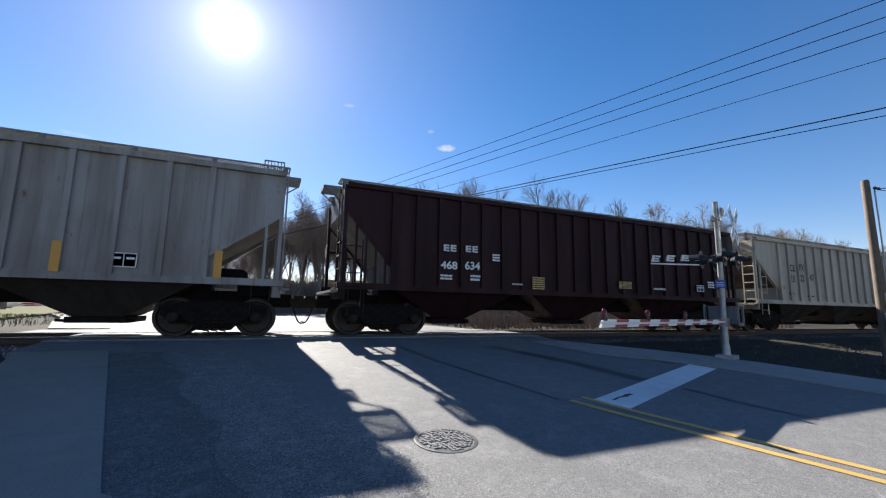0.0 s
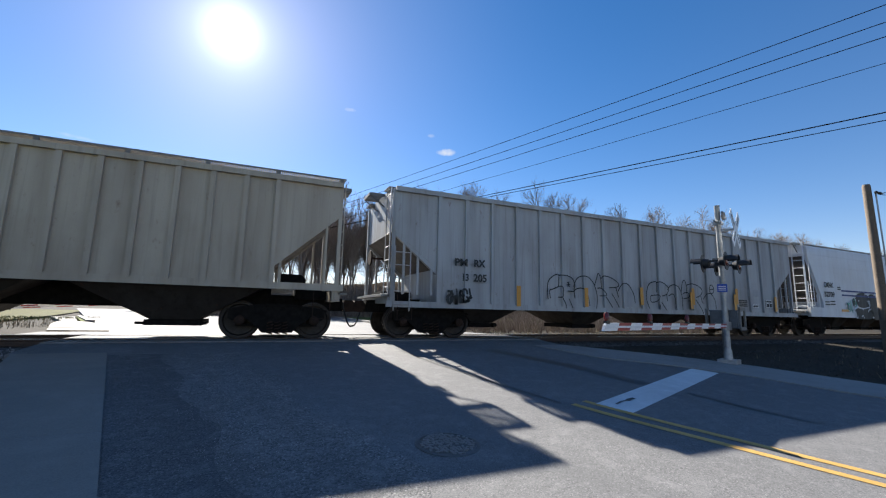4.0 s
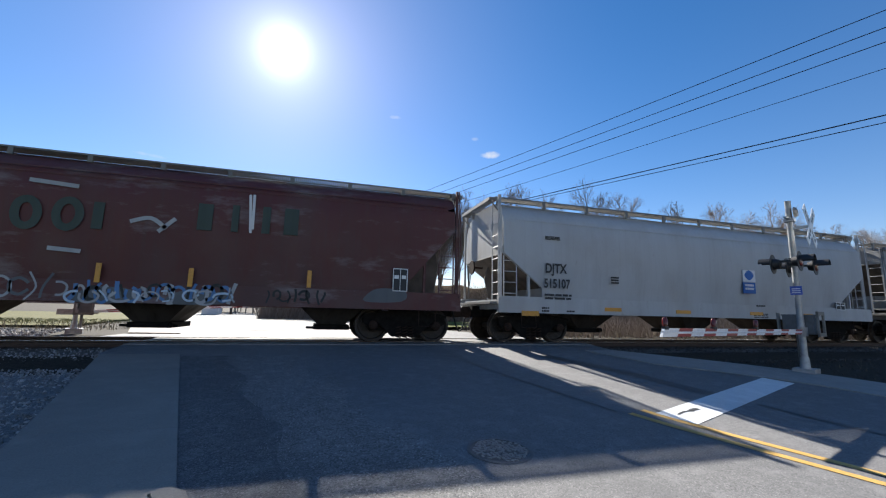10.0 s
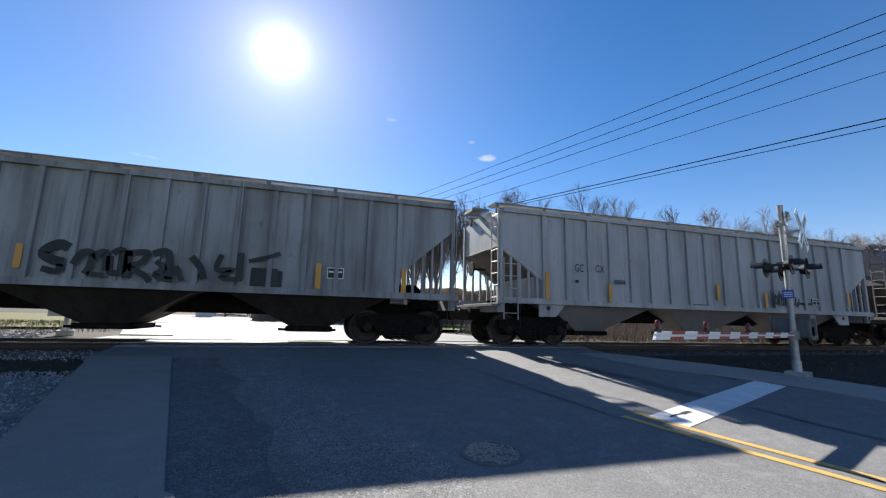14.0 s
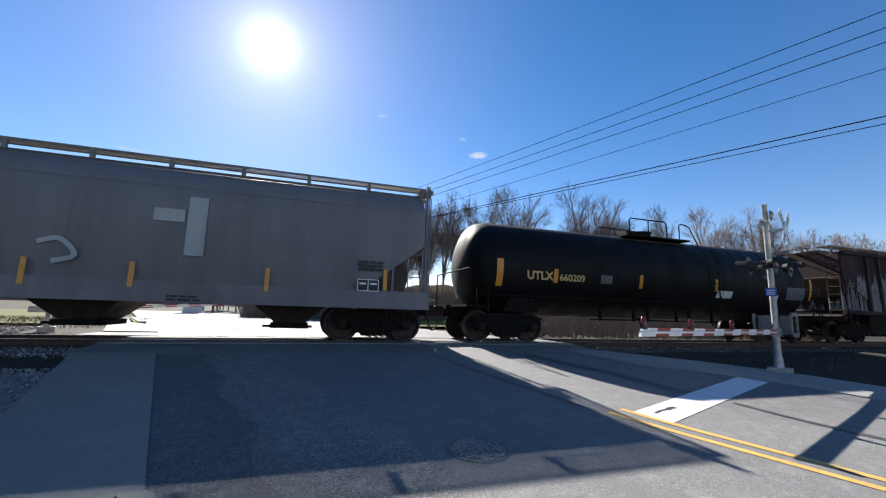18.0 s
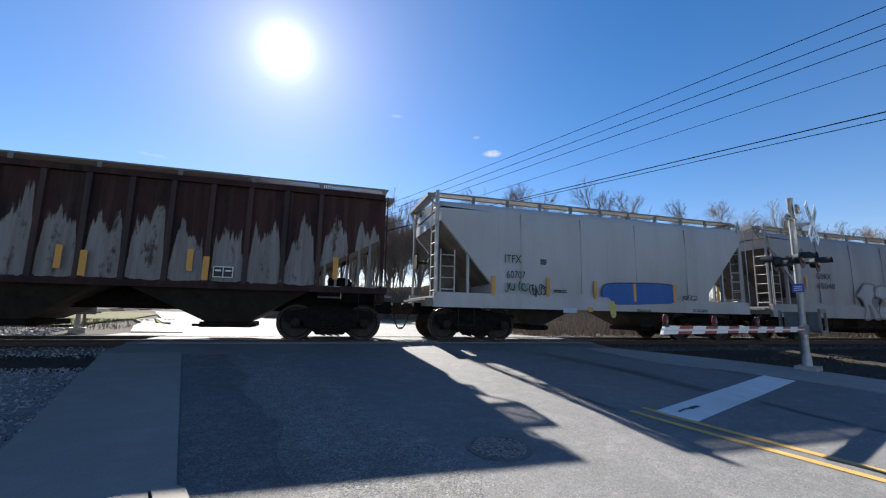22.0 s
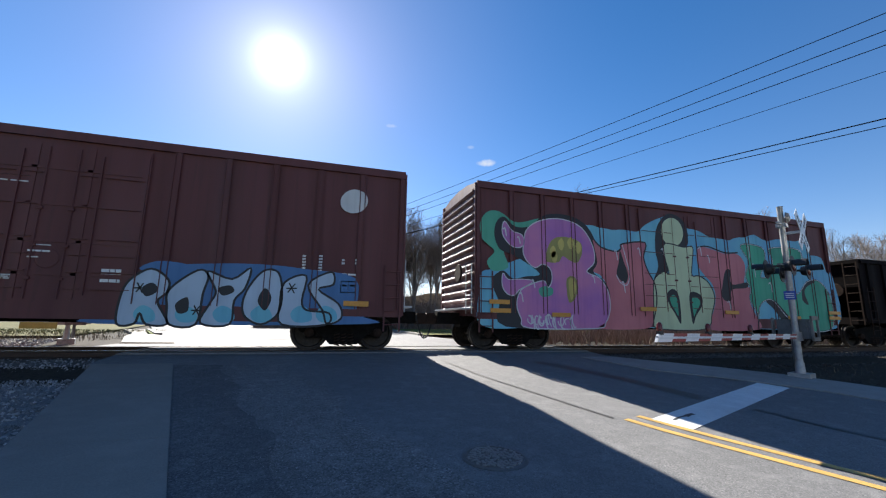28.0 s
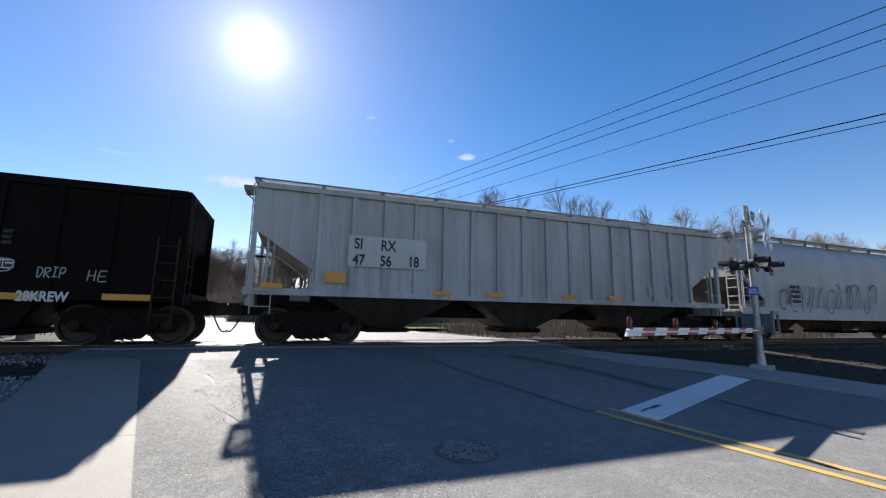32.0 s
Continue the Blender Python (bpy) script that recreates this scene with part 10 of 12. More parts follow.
art_line(car_e, 'graffiti_line', [(2.83, 1.12), (2.83, 0.98), (2.91, 0.92)], 0.09, SOOT, 3)
art_line(car_e, 'graffiti_line', [(2.75, 2.43), (2.8, 2.33), (2.91, 2.16)], 0.09, SOOT, 3)
art_line(car_e, 'graffiti_line', [(2.64, 2.22), (2.7, 2.11), (2.78, 1.99), (2.92, 1.82)], 0.085, SOOT, 3)
art_line(car_e, 'graffiti_line', [(3.02, 2.28), (3.05, 2.14)], 0.06, SOOT, 3)
art_line(car_e, 'graffiti_line', [(3.19, 2.3), (3.22, 2.18)], 0.05, SOOT, 3)
art_line(car_e, 'graffiti_line', [(3.44, 2.48), (3.4, 2.35), (3.34, 2.19)], 0.095, SOOT, 3)
art_line(car_e, 'graffiti_line', [(3.51, 2.15), (3.45, 2.08)], 0.05, SOOT, 3)
art_line(car_e, 'graffiti_line', [(2.8, 2.05), (2.95, 2.12), (3.2, 2.16), (3.37, 2.1), (3.49, 1.93), (3.54, 1.68)], 0.065, SOOT, 3)
art_line(car_e, 'graffiti_line', [(2.98, 2.07), (3.0, 1.98)], 0.03, SOOT, 3)
art_line(car_e, 'graffiti_line', [(3.05, 2.08), (3.07, 1.99)], 0.03, SOOT, 3)
art_line(car_e, 'graffiti_line', [(3.13, 2.09), (3.15, 1.99)], 0.03, SOOT, 3)
art_line(car_e, 'graffiti_line', [(3.2, 2.09), (3.22, 2.0)], 0.03, SOOT, 3)
art_line(car_e, 'graffiti_line', [(3.28, 2.1), (3.3, 2.01)], 0.03, SOOT, 3)
art_line(car_e, 'graffiti_line', [(2.99, 1.73), (3.03, 1.56), (3.13, 1.46), (3.25, 1.47), (3.35, 1.57), (3.4, 1.73)], 0.035, SOOT, 3)
art_line(car_e, 'graffiti_line', [(3.05, 1.56), (3.11, 1.29)], 0.03, SOOT, 3)
art_line(car_e, 'graffiti_line', [(3.45, 1.47), (3.47, 1.6), (3.54, 1.65), (3.63, 1.59), (3.66, 1.43), (3.63, 1.27), (3.55, 1.2), (3.48, 1.31)], 0.05, SOOT, 3, True)
art_line(car_e, 'graffiti_line', [(3.65, 1.56), (3.8, 1.58), (3.9, 1.53)], 0.04, SOOT, 3)
art_line(car_e, 'graffiti_line', [(2.92, 1.26), (2.92, 1.04), (3.04, 0.98), (3.25, 0.95), (3.5, 0.99), (3.53, 1.2)], 0.05, SOOT, 3)
art_line(car_e, 'graffiti_line', [(3.5, 2.0), (3.72, 2.06), (3.94, 2.19)], 0.05, SOOT, 3)
art(car_e, 'graffiti_shape', [(3.94, 2.36), (3.91, 2.29), (3.84, 2.28), (3.8, 2.34), (3.83, 2.41), (3.9, 2.42)], SOOT, 3)
art_line(car_e, 'graffiti_line', [(3.94, 2.31), (4.01, 2.13), (4.11, 1.97), (4.24, 1.85)], 0.07, SOOT, 3)
art(car_e, 'graffiti_shape', [(4.06, 2.29), (4.17, 2.37), (4.29, 2.34), (4.25, 2.22), (4.2, 2.0), (4.13, 2.16)], SOOT, 2)
art_line(car_e, 'graffiti_line', [(4.27, 2.35), (4.37, 2.2), (4.35, 1.98)], 0.055, SOOT, 3)
art_line(car_e, 'graffiti_line', [(4.41, 1.97), (4.49, 2.05), (4.59, 2.0), (4.61, 1.89), (4.51, 1.84), (4.43, 1.89)], 0.04, SOOT, 3, True)
art_line(car_e, 'graffiti_line', [(4.24, 1.85), (4.09, 1.62), (4.06, 1.4), (4.14, 1.22), (4.26, 1.09), (4.37, 1.04)], 0.055, SOOT, 3)
art_line(car_e, 'graffiti_line', [(4.59, 1.95), (4.72, 1.77), (4.77, 1.56), (4.7, 1.34), (4.55, 1.14), (4.33, 0.99), (3.89, 0.94), (3.54, 0.99)], 0.055, SOOT, 3)
art(car_e, 'graffiti_shape', [(4.69, 1.63), (4.67, 1.56), (4.62, 1.56), (4.59, 1.62), (4.61, 1.68), (4.66, 1.69)], SOOT, 3)
art(car_e, 'graffiti_shape', [(4.6, 1.52), (4.59, 1.5), (4.56, 1.5), (4.55, 1.52), (4.56, 1.55), (4.58, 1.55)], SOOT, 3)
lettering(car_e, '16', 4.94, 1.65, 0.2, GREYPAINT, -1.606, wide=0.3)
reflectors(car_e, (-5.42,), 1.17, 0.62, 0.11, -1.6, True)
reflectors(car_e, (-1.98,), 1.15, 0.62, 0.11, -1.6, True)
reflectors(car_e, (0.94,), 1.14, 0.62, 0.11, -1.6, True)
reflectors(car_e, (3.55,), 1.08, 0.62, 0.11, -1.6, True)
bars(car_e, -6.71, 1.54, 0.34, 0.08, 1, SOOT, -1.6)
bars(car_e, -6.27, 1.57, 0.37, 0.08, 1, SOOT, -1.6)
bars(car_e, -6.7, 1.42, 0.34, 0.08, 1, SOOT, -1.6)
bars(car_e, -6.26, 1.44, 0.37, 0.08, 1, SOOT, -1.6)
consolidated(car_e, 5.44, 1.48, 0.36, 0.21, -1.6)
bars(car_e, 5.99, 1.49, 0.71, 0.18, 2, SOOT, -1.6)
reflectors(car_e, (3.7,), 1.17, 0.5, 0.12, -1.6, True)
reflectors(car_e, (6.66,), 1.12, 0.5, 0.12, -1.6, True)
art_line(car_e, 'scrawl_stroke', [(4.75, 1.27), (4.7, 1.17), (4.75, 1.09)], 0.03, SOOT, 2)
art_line(car_e, 'scrawl_stroke', [(4.78, 1.28), (4.85, 1.19), (4.81, 1.12)], 0.039, SOOT, 2)
art_line(car_e, 'scrawl_stroke', [(4.87, 1.24), (4.91, 1.25), (4.96, 1.24), (4.98, 1.2), (4.96, 1.17), (4.92, 1.15)], 0.03, SOOT, 2)
art_line(car_e, 'scrawl_stroke', [(4.96, 1.24), (4.97, 1.2), (5.0, 1.09)], 0.037, SOOT, 2)
art_line(car_e, 'scrawl_stroke', [(5.03, 1.29), (5.09, 1.19), (5.07, 1.13)], 0.032, SOOT, 2)
art_line(car_e, 'scrawl_stroke', [(5.2, 1.15), (5.16, 1.13), (5.12, 1.16), (5.12, 1.22), (5.16, 1.24), (5.2, 1.21)], 0.025, SOOT, 2)
art_line(car_e, 'scrawl_stroke', [(5.33, 1.18), (5.28, 1.15), (5.22, 1.17), (5.19, 1.22), (5.22, 1.27), (5.27, 1.29)], 0.032, SOOT, 2)
art_line(car_e, 'scrawl_stroke', [(5.4, 1.16), (5.36, 1.12), (5.31, 1.15), (5.29, 1.21), (5.31, 1.27), (5.35, 1.29)], 0.041, SOOT, 2)
art_line(car_e, 'scrawl_stroke', [(-5.02, 1.56), (-5.01, 1.46), (-4.9, 1.13)], 0.056, GREYPAINT, 2)
art_line(car_e, 'scrawl_stroke', [(-4.89, 1.59), (-4.84, 1.58), (-4.8, 1.48), (-4.8, 1.36), (-4.83, 1.28), (-4.88, 1.29)], 0.056, JADE, 2)
art_line(car_e, 'scrawl_stroke', [(-4.7, 1.46), (-4.69, 1.29), (-4.72, 1.18), (-4.78, 1.2), (-4.82, 1.35), (-4.81, 1.51)], 0.045, GREYPAINT, 2)
art_line(car_e, 'scrawl_stroke', [(-4.77, 1.48), (-4.7, 1.59), (-4.61, 1.5), (-4.6, 1.3), (-4.67, 1.21), (-4.75, 1.32)], 0.057, JADE, 2)
art_line(car_e, 'scrawl_stroke', [(-4.61, 1.72), (-4.56, 1.42), (-4.45, 1.14)], 0.053, GREYPAINT, 2)
art_line(car_e, 'scrawl_stroke', [(-4.52, 1.73), (-4.49, 1.42), (-4.43, 1.12)], 0.049, JADE, 2)
art_line(car_e, 'scrawl_stroke', [(-4.27, 1.49), (-4.27, 1.35), (-4.3, 1.25), (-4.36, 1.27), (-4.4, 1.38), (-4.4, 1.52)], 0.056, GREYPAINT, 2)
art_line(car_e, 'scrawl_stroke', [(0.37, 1.15), (0.38, 1.2), (0.44, 1.23), (0.51, 1.22), (0.55, 1.18), (0.53, 1.13)], 0.036, SOOT, 2)
art_line(car_e, 'scrawl_stroke', [(0.6, 1.12), (0.53, 1.1), (0.48, 1.16), (0.5, 1.24), (0.56, 1.27), (0.62, 1.22)], 0.041, SOOT, 2)
art_line(car_e, 'scrawl_stroke', [(0.7, 1.29), (0.67, 1.16), (0.7, 1.1)], 0.028, SOOT, 2)
art_line(car_e, 'scrawl_stroke', [(0.78, 1.27), (0.81, 1.19), (0.86, 1.11)], 0.025, SOOT, 2)
art_line(car_e, 'scrawl_stroke', [(0.94, 1.29), (0.91, 1.17), (0.91, 1.1)], 0.026, SOOT, 2)
art_line(car_e, 'scrawl_stroke', [(4.65, 1.31), (4.7, 1.22), (4.7, 1.16)], 0.025, SOOT, 2)
art_line(car_e, 'scrawl_stroke', [(4.68, 1.22), (4.73, 1.3), (4.83, 1.33), (4.92, 1.3), (4.96, 1.22), (4.91, 1.15)], 0.032, SOOT, 2)
art_line(car_e, 'scrawl_stroke', [(5.08, 1.37), (5.04, 1.27), (5.02, 1.11)], 0.028, SOOT, 2)
art_line(car_e, 'scrawl_stroke', [(5.12, 1.38), (5.2, 1.23), (5.13, 1.11)], 0.027, SOOT, 2)
art_line(car_e, 'scrawl_stroke', [(5.25, 1.36), (5.26, 1.23), (5.36, 1.16)], 0.041, SOOT, 2)
art_line(car_e, 'scrawl_stroke', [(5.42, 1.35), (5.51, 1.24), (5.45, 1.16)], 0.029, SOOT, 2)
bars(car_e, -5.54, 2.16, 0.26, 0.18, 2, SOOT, -1.6)
patch(car_f, 'mark_plate', -6.05, 1.88, 1.64, 0.59, GREYPAINT, -1.6, '')
patch(car_f, 'mark_panel', -5.68, 2.21, 0.94, 0.28, DARK, -1.606, '')
patch(car_f, 'mark_panel', -5.79, 1.87, 1.23, 0.27, DARK, -1.606, '')
lettering(car_f, 'CMHX', -5.62, 2.245, 0.2, PALE, -1.614, font_bold=0.006, wide=0.82)
lettering(car_f, '246523', -5.73, 1.905, 0.19, PALE, -1.614, font_bold=0.006, wide=1.11)
patch(car_f, 'faded_mark', -3.29, 2.48, 0.42, 0.54, GREEN_FADE, -1.6, '')
art_line(car_f, 'faded_mark', [(-2.05, 2.72), (-2.09, 2.5), (-2.23, 2.41), (-2.37, 2.48), (-2.44, 2.68), (-2.4, 2.9), (-2.26, 2.99), (-2.12, 2.92)], 0.16, GREEN_FADE, 1, True)
art_line(car_f, 'faded_mark', [(-1.31, 2.74), (-1.37, 2.53), (-1.51, 2.43), (-1.66, 2.5), (-1.73, 2.71), (-1.68, 2.93), (-1.53, 3.03), (-1.38, 2.95)], 0.16, GREEN_FADE, 1, True)
patch(car_f, 'faded_mark', -1.08, 2.44, 0.2, 0.6, GREEN_FADE, -1.6, '')
patch(car_f, 'faded_mark', 0.95, 2.58, 0.31, 0.63, GREEN_FADE, -1.6, '')
patch(car_f, 'faded_mark', 1.67, 2.59, 0.15, 0.65, GREEN_FADE, -1.6, '')
patch(car_f, 'faded_mark', 2.34, 2.6, 0.18, 0.66, GREEN_FADE, -1.6, '')
patch(car_f, 'faded_mark', 2.84, 2.61, 0.33, 0.66, GREEN_FADE, -1.6, '')
patch(car_f, 'paint_patch', -5.89, 1.27, 0.39, 0.44, ICE, -1.6, '')
patch(car_f, 'paint_patch', -4.43, 1.43, 0.83, 0.39, GREYPAINT, -1.6, '')
patch(car_f, 'paint_patch', -5.42, 1.29, 0.29, 0.24, GREYPAINT, -1.6, '')
consolidated(car_f, 5.59, 1.33, 0.39, 0.6, -1.6)
reflectors(car_f, (-3.42,), 1.26, 0.42, 0.1, -1.6, False)
reflectors(car_f, (-0.87,), 1.28, 0.42, 0.1, -1.6, False)
reflectors(car_f, (0.9,), 1.26, 0.42, 0.1, -1.6, False)
reflectors(car_f, (3.47,), 1.34, 0.42, 0.1, -1.6, False)
art_line(car_f, 'scrawl_stroke', [(-1.18, 1.24), (-1.18, 1.04), (-1.3, 0.87)], 0.082, BLUE_FADE, 2)
art_line(car_f, 'scrawl_stroke', [(-1.19, 0.99), (-1.18, 1.12), (-1.12, 1.2), (-1.05, 1.18), (-1.0, 1.08), (-1.0, 0.95)], 0.049, GREYPAINT, 2)
art_line(car_f, 'scrawl_stroke', [(-0.96, 1.33), (-0.95, 1.1), (-1.03, 0.86)], 0.053, BLUE_FADE, 2)
art_line(car_f, 'scrawl_stroke', [(-0.83, 0.9), (-0.95, 0.94), (-0.97, 1.1), (-0.86, 1.18), (-0.75, 1.11), (-0.76, 0.96)], 0.083, SOOT, 2)
art_line(car_f, 'scrawl_stroke', [(-0.57, 1.15), (-0.58, 0.95), (-0.68, 0.85), (-0.79, 0.94), (-0.81, 1.14), (-0.73, 1.27)], 0.059, BLUE_FADE, 2)
art_line(car_f, 'scrawl_stroke', [(-0.47, 1.08), (-0.52, 1.02), (-0.6, 1.02), (-0.66, 1.08), (-0.66, 1.17), (-0.61, 1.23)], 0.073, GREYPAINT, 2)
art_line(car_f, 'scrawl_stroke', [(-0.44, 1.32), (-0.43, 1.11), (-0.39, 0.95)], 0.083, BLUE_FADE, 2)
art_line(car_f, 'scrawl_stroke', [(-0.38, 1.26), (-0.32, 1.07), (-0.29, 0.96)], 0.051, SOOT, 2)
art_line(car_f, 'scrawl_stroke', [(-0.15, 1.2), (-0.04, 1.12), (-0.04, 0.96), (-0.17, 0.89), (-0.27, 0.99), (-0.25, 1.15)], 0.061, BLUE_FADE, 2)
art_line(car_f, 'scrawl_stroke', [(0.0, 1.19), (0.11, 1.14), (0.12, 1.02), (0.02, 0.95), (-0.09, 1.0), (-0.11, 1.11)], 0.082, GREYPAINT, 2)
art_line(car_f, 'scrawl_stroke', [(0.24, 1.22), (0.25, 1.08), (0.19, 0.97), (0.09, 0.95), (0.01, 1.04), (0.0, 1.18)], 0.06, BLUE_FADE, 2)
art_line(car_f, 'scrawl_stroke', [(0.37, 1.04), (0.24, 1.02), (0.15, 1.11), (0.18, 1.23), (0.3, 1.28), (0.4, 1.22)], 0.051, SOOT, 2)
art_line(car_f, 'scrawl_stroke', [(0.48, 0.94), (0.38, 1.0), (0.34, 1.14), (0.41, 1.27), (0.53, 1.27), (0.6, 1.14)], 0.064, BLUE_FADE, 2)
art_line(car_f, 'scrawl_stroke', [(0.48, 1.06), (0.51, 1.24), (0.6, 1.25), (0.64, 1.09), (0.61, 0.9), (0.53, 0.89)], 0.082, GREYPAINT, 2)
art_line(car_f, 'scrawl_stroke', [(0.63, 1.03), (0.62, 1.13), (0.67, 1.22), (0.76, 1.24), (0.84, 1.19), (0.88, 1.09)], 0.065, BLUE_FADE, 2)
art_line(car_f, 'scrawl_stroke', [(0.91, 1.35), (0.94, 1.09), (0.91, 0.95)], 0.063, SOOT, 2)
art_line(car_f, 'scrawl_stroke', [(1.08, 1.33), (1.01, 1.15), (0.99, 0.98)], 0.059, BLUE_FADE, 2)
art_line(car_f, 'scrawl_stroke', [(1.23, 1.29), (1.32, 1.16), (1.3, 0.97), (1.19, 0.9), (1.09, 1.01), (1.1, 1.2)], 0.076, GREYPAINT, 2)
art_line(car_f, 'scrawl_stroke', [(1.21, 1.1), (1.26, 1.24), (1.38, 1.26), (1.45, 1.15), (1.42, 1.01), (1.3, 0.97)], 0.082, BLUE_FADE, 2)
art_line(car_f, 'scrawl_stroke', [(1.39, 1.18), (1.44, 1.29), (1.53, 1.31), (1.61, 1.23), (1.63, 1.11), (1.58, 0.99)], 0.078, SOOT, 2)
art_line(car_f, 'scrawl_stroke', [(1.58, 1.24), (1.7, 1.27), (1.79, 1.16), (1.76, 1.01), (1.64, 0.95), (1.54, 1.05)], 0.079, BLUE_FADE, 2)
art_line(car_f, 'scrawl_stroke', [(1.9, 1.37), (1.83, 1.13), (1.77, 0.89)], 0.082, GREYPAINT, 2)
art_line(car_f, 'scrawl_stroke', [(-1.15, 0.85), (-1.27, 0.87), (-1.34, 0.94), (-1.33, 1.01), (-1.24, 1.07), (-1.12, 1.08)], 0.049, ICE, 3)
art_line(car_f, 'scrawl_stroke', [(-0.87, 1.09), (-0.75, 1.01), (-0.79, 0.9), (-0.95, 0.85), (-1.08, 0.92), (-1.08, 1.04)], 0.047, GREYPAINT, 3)
art_line(car_f, 'scrawl_stroke', [(-0.75, 1.12), (-0.64, 1.0), (-0.57, 0.88)], 0.034, ICE, 3)
art_line(car_f, 'scrawl_stroke', [(-0.17, 0.93), (-0.29, 0.89), (-0.44, 0.89), (-0.55, 0.95), (-0.54, 1.02), (-0.44, 1.08)], 0.053, GREYPAINT, 3)
art_line(car_f, 'scrawl_stroke', [(-0.14, 1.12), (-0.01, 1.04), (-0.09, 0.86)], 0.047, ICE, 3)
art_line(car_f, 'scrawl_stroke', [(0.09, 0.89), (0.02, 0.99), (0.1, 1.09), (0.26, 1.11), (0.37, 1.03), (0.34, 0.91)], 0.034, GREYPAINT, 3)
art_line(car_f, 'scrawl_stroke', [(0.4, 1.13), (0.52, 1.15), (0.63, 1.1), (0.65, 1.01), (0.57, 0.93), (0.45, 0.91)], 0.035, ICE, 3)
art_line(car_f, 'scrawl_stroke', [(0.55, 1.16), (0.59, 1.01), (0.64, 0.85)], 0.045, GREYPAINT, 3)
art_line(car_f, 'scrawl_stroke', [(1.1, 0.97), (0.94, 0.94), (0.84, 1.04), (0.91, 1.16), (1.07, 1.16), (1.15, 1.05)], 0.048, ICE, 3)
art_line(car_f, 'scrawl_stroke', [(1.53, 1.04), (1.44, 0.89), (1.2, 0.87), (1.06, 1.0), (1.17, 1.15), (1.41, 1.16)], 0.042, GREYPAINT, 3)
art_line(car_f, 'scrawl_stroke', [(1.45, 1.02), (1.5, 1.1), (1.69, 1.13), (1.84, 1.08), (1.82, 0.99), (1.65, 0.95)], 0.048, ICE, 3)
art_line(car_f, 'scrawl_stroke', [(1.78, 1.27), (1.79, 1.07), (1.91, 0.93)], 0.037, GREYPAINT, 3)
art_line(car_f, 'scrawl_stroke', [(2.6, 1.24), (2.64, 1.13), (2.58, 0.94)], 0.036, SOOT, 2)
art_line(car_f, 'scrawl_stroke', [(2.74, 1.09), (2.74, 1.19), (2.81, 1.24), (2.88, 1.19), (2.88, 1.09), (2.81, 1.03)], 0.051, SOOT, 2)
art_line(car_f, 'scrawl_stroke', [(3.12, 1.12), (3.1, 1.05), (3.03, 1.0), (2.95, 0.99), (2.88, 1.03), (2.86, 1.1)], 0.039, SOOT, 2)
art_line(car_f, 'scrawl_stroke', [(3.04, 1.25), (3.1, 1.13), (3.06, 0.95)], 0.037, SOOT, 2)
art_line(car_f, 'scrawl_stroke', [(3.22, 1.29), (3.24, 1.14), (3.22, 0.98)], 0.055, SOOT, 2)
art_line(car_f, 'scrawl_stroke', [(3.3, 1.15), (3.38, 1.24), (3.5, 1.23), (3.54, 1.12), (3.45, 1.04), (3.33, 1.06)], 0.06, SOOT, 2)
art_line(car_f, 'scrawl_stroke', [(3.48, 1.28), (3.48, 1.13), (3.56, 0.94)], 0.049, SOOT, 2)
art_line(car_f, 'scrawl_stroke', [(3.75, 1.28), (3.73, 1.14), (3.79, 0.93)], 0.047, SOOT, 2)
art_line(car_f, 'scrawl_stroke', [(3.9, 1.24), (3.91, 1.17), (3.83, 0.99)], 0.052, SOOT, 2)
art_line(car_f, 'scrawl_stroke', [(-3.2, 1.33), (-3.11, 1.32), (-3.03, 1.2), (-3.0, 1.02), (-3.04, 0.86), (-3.12, 0.8)], 0.04, SOOT_LIGHT, 2)
art_line(car_f, 'scrawl_stroke', [(-3.08, 1.13), (-3.04, 1.23), (-2.92, 1.29), (-2.77, 1.27), (-2.68, 1.19), (-2.7, 1.08)], 0.041, GREYPAINT, 2)
art_line(car_f, 'scrawl_stroke', [(-2.61, 1.28), (-2.58, 1.14), (-2.63, 1.03), (-2.73, 1.01), (-2.82, 1.09), (-2.83, 1.23)], 0.06, SOOT_LIGHT, 2)
art_line(car_f, 'scrawl_stroke', [(-2.58, 1.31), (-2.43, 1.34), (-2.3, 1.25), (-2.27, 1.08), (-2.36, 0.95), (-2.51, 0.94)], 0.051, GREYPAINT, 2)
art_line(car_f, 'scrawl_stroke', [(-1.97, 1.09), (-2.12, 0.98), (-2.28, 1.06), (-2.29, 1.23), (-2.14, 1.32), (-1.98, 1.22)], 0.059, SOOT_LIGHT, 2)
art_line(car_f, 'scrawl_stroke', [(-1.99, 1.45), (-1.85, 1.14), (-2.02, 0.87)], 0.037, GREYPAINT, 2)
art_line(car_f, 'scrawl_stroke', [(-1.59, 1.44), (-1.73, 1.15), (-1.76, 0.91)], 0.048, SOOT_LIGHT, 2)
art_line(car_f, 'scrawl_stroke', [(-1.53, 1.26), (-1.42, 1.26), (-1.33, 1.19), (-1.33, 1.08), (-1.4, 1.0), (-1.51, 0.99)], 0.044, GREYPAINT, 2)
art(car_f, 'spray_haze', [(-1.15, 0.86), (-1.04, 1.12), (-0.64, 1.2), (-0.09, 1.12), (-0.15, 0.88)], SOOT_LIGHT, 1)
art(car_f, 'spray_haze', [(0.55, 0.87), (0.67, 1.11), (1.12, 1.19), (1.71, 1.11), (1.65, 0.89)], SOOT_LIGHT, 1)
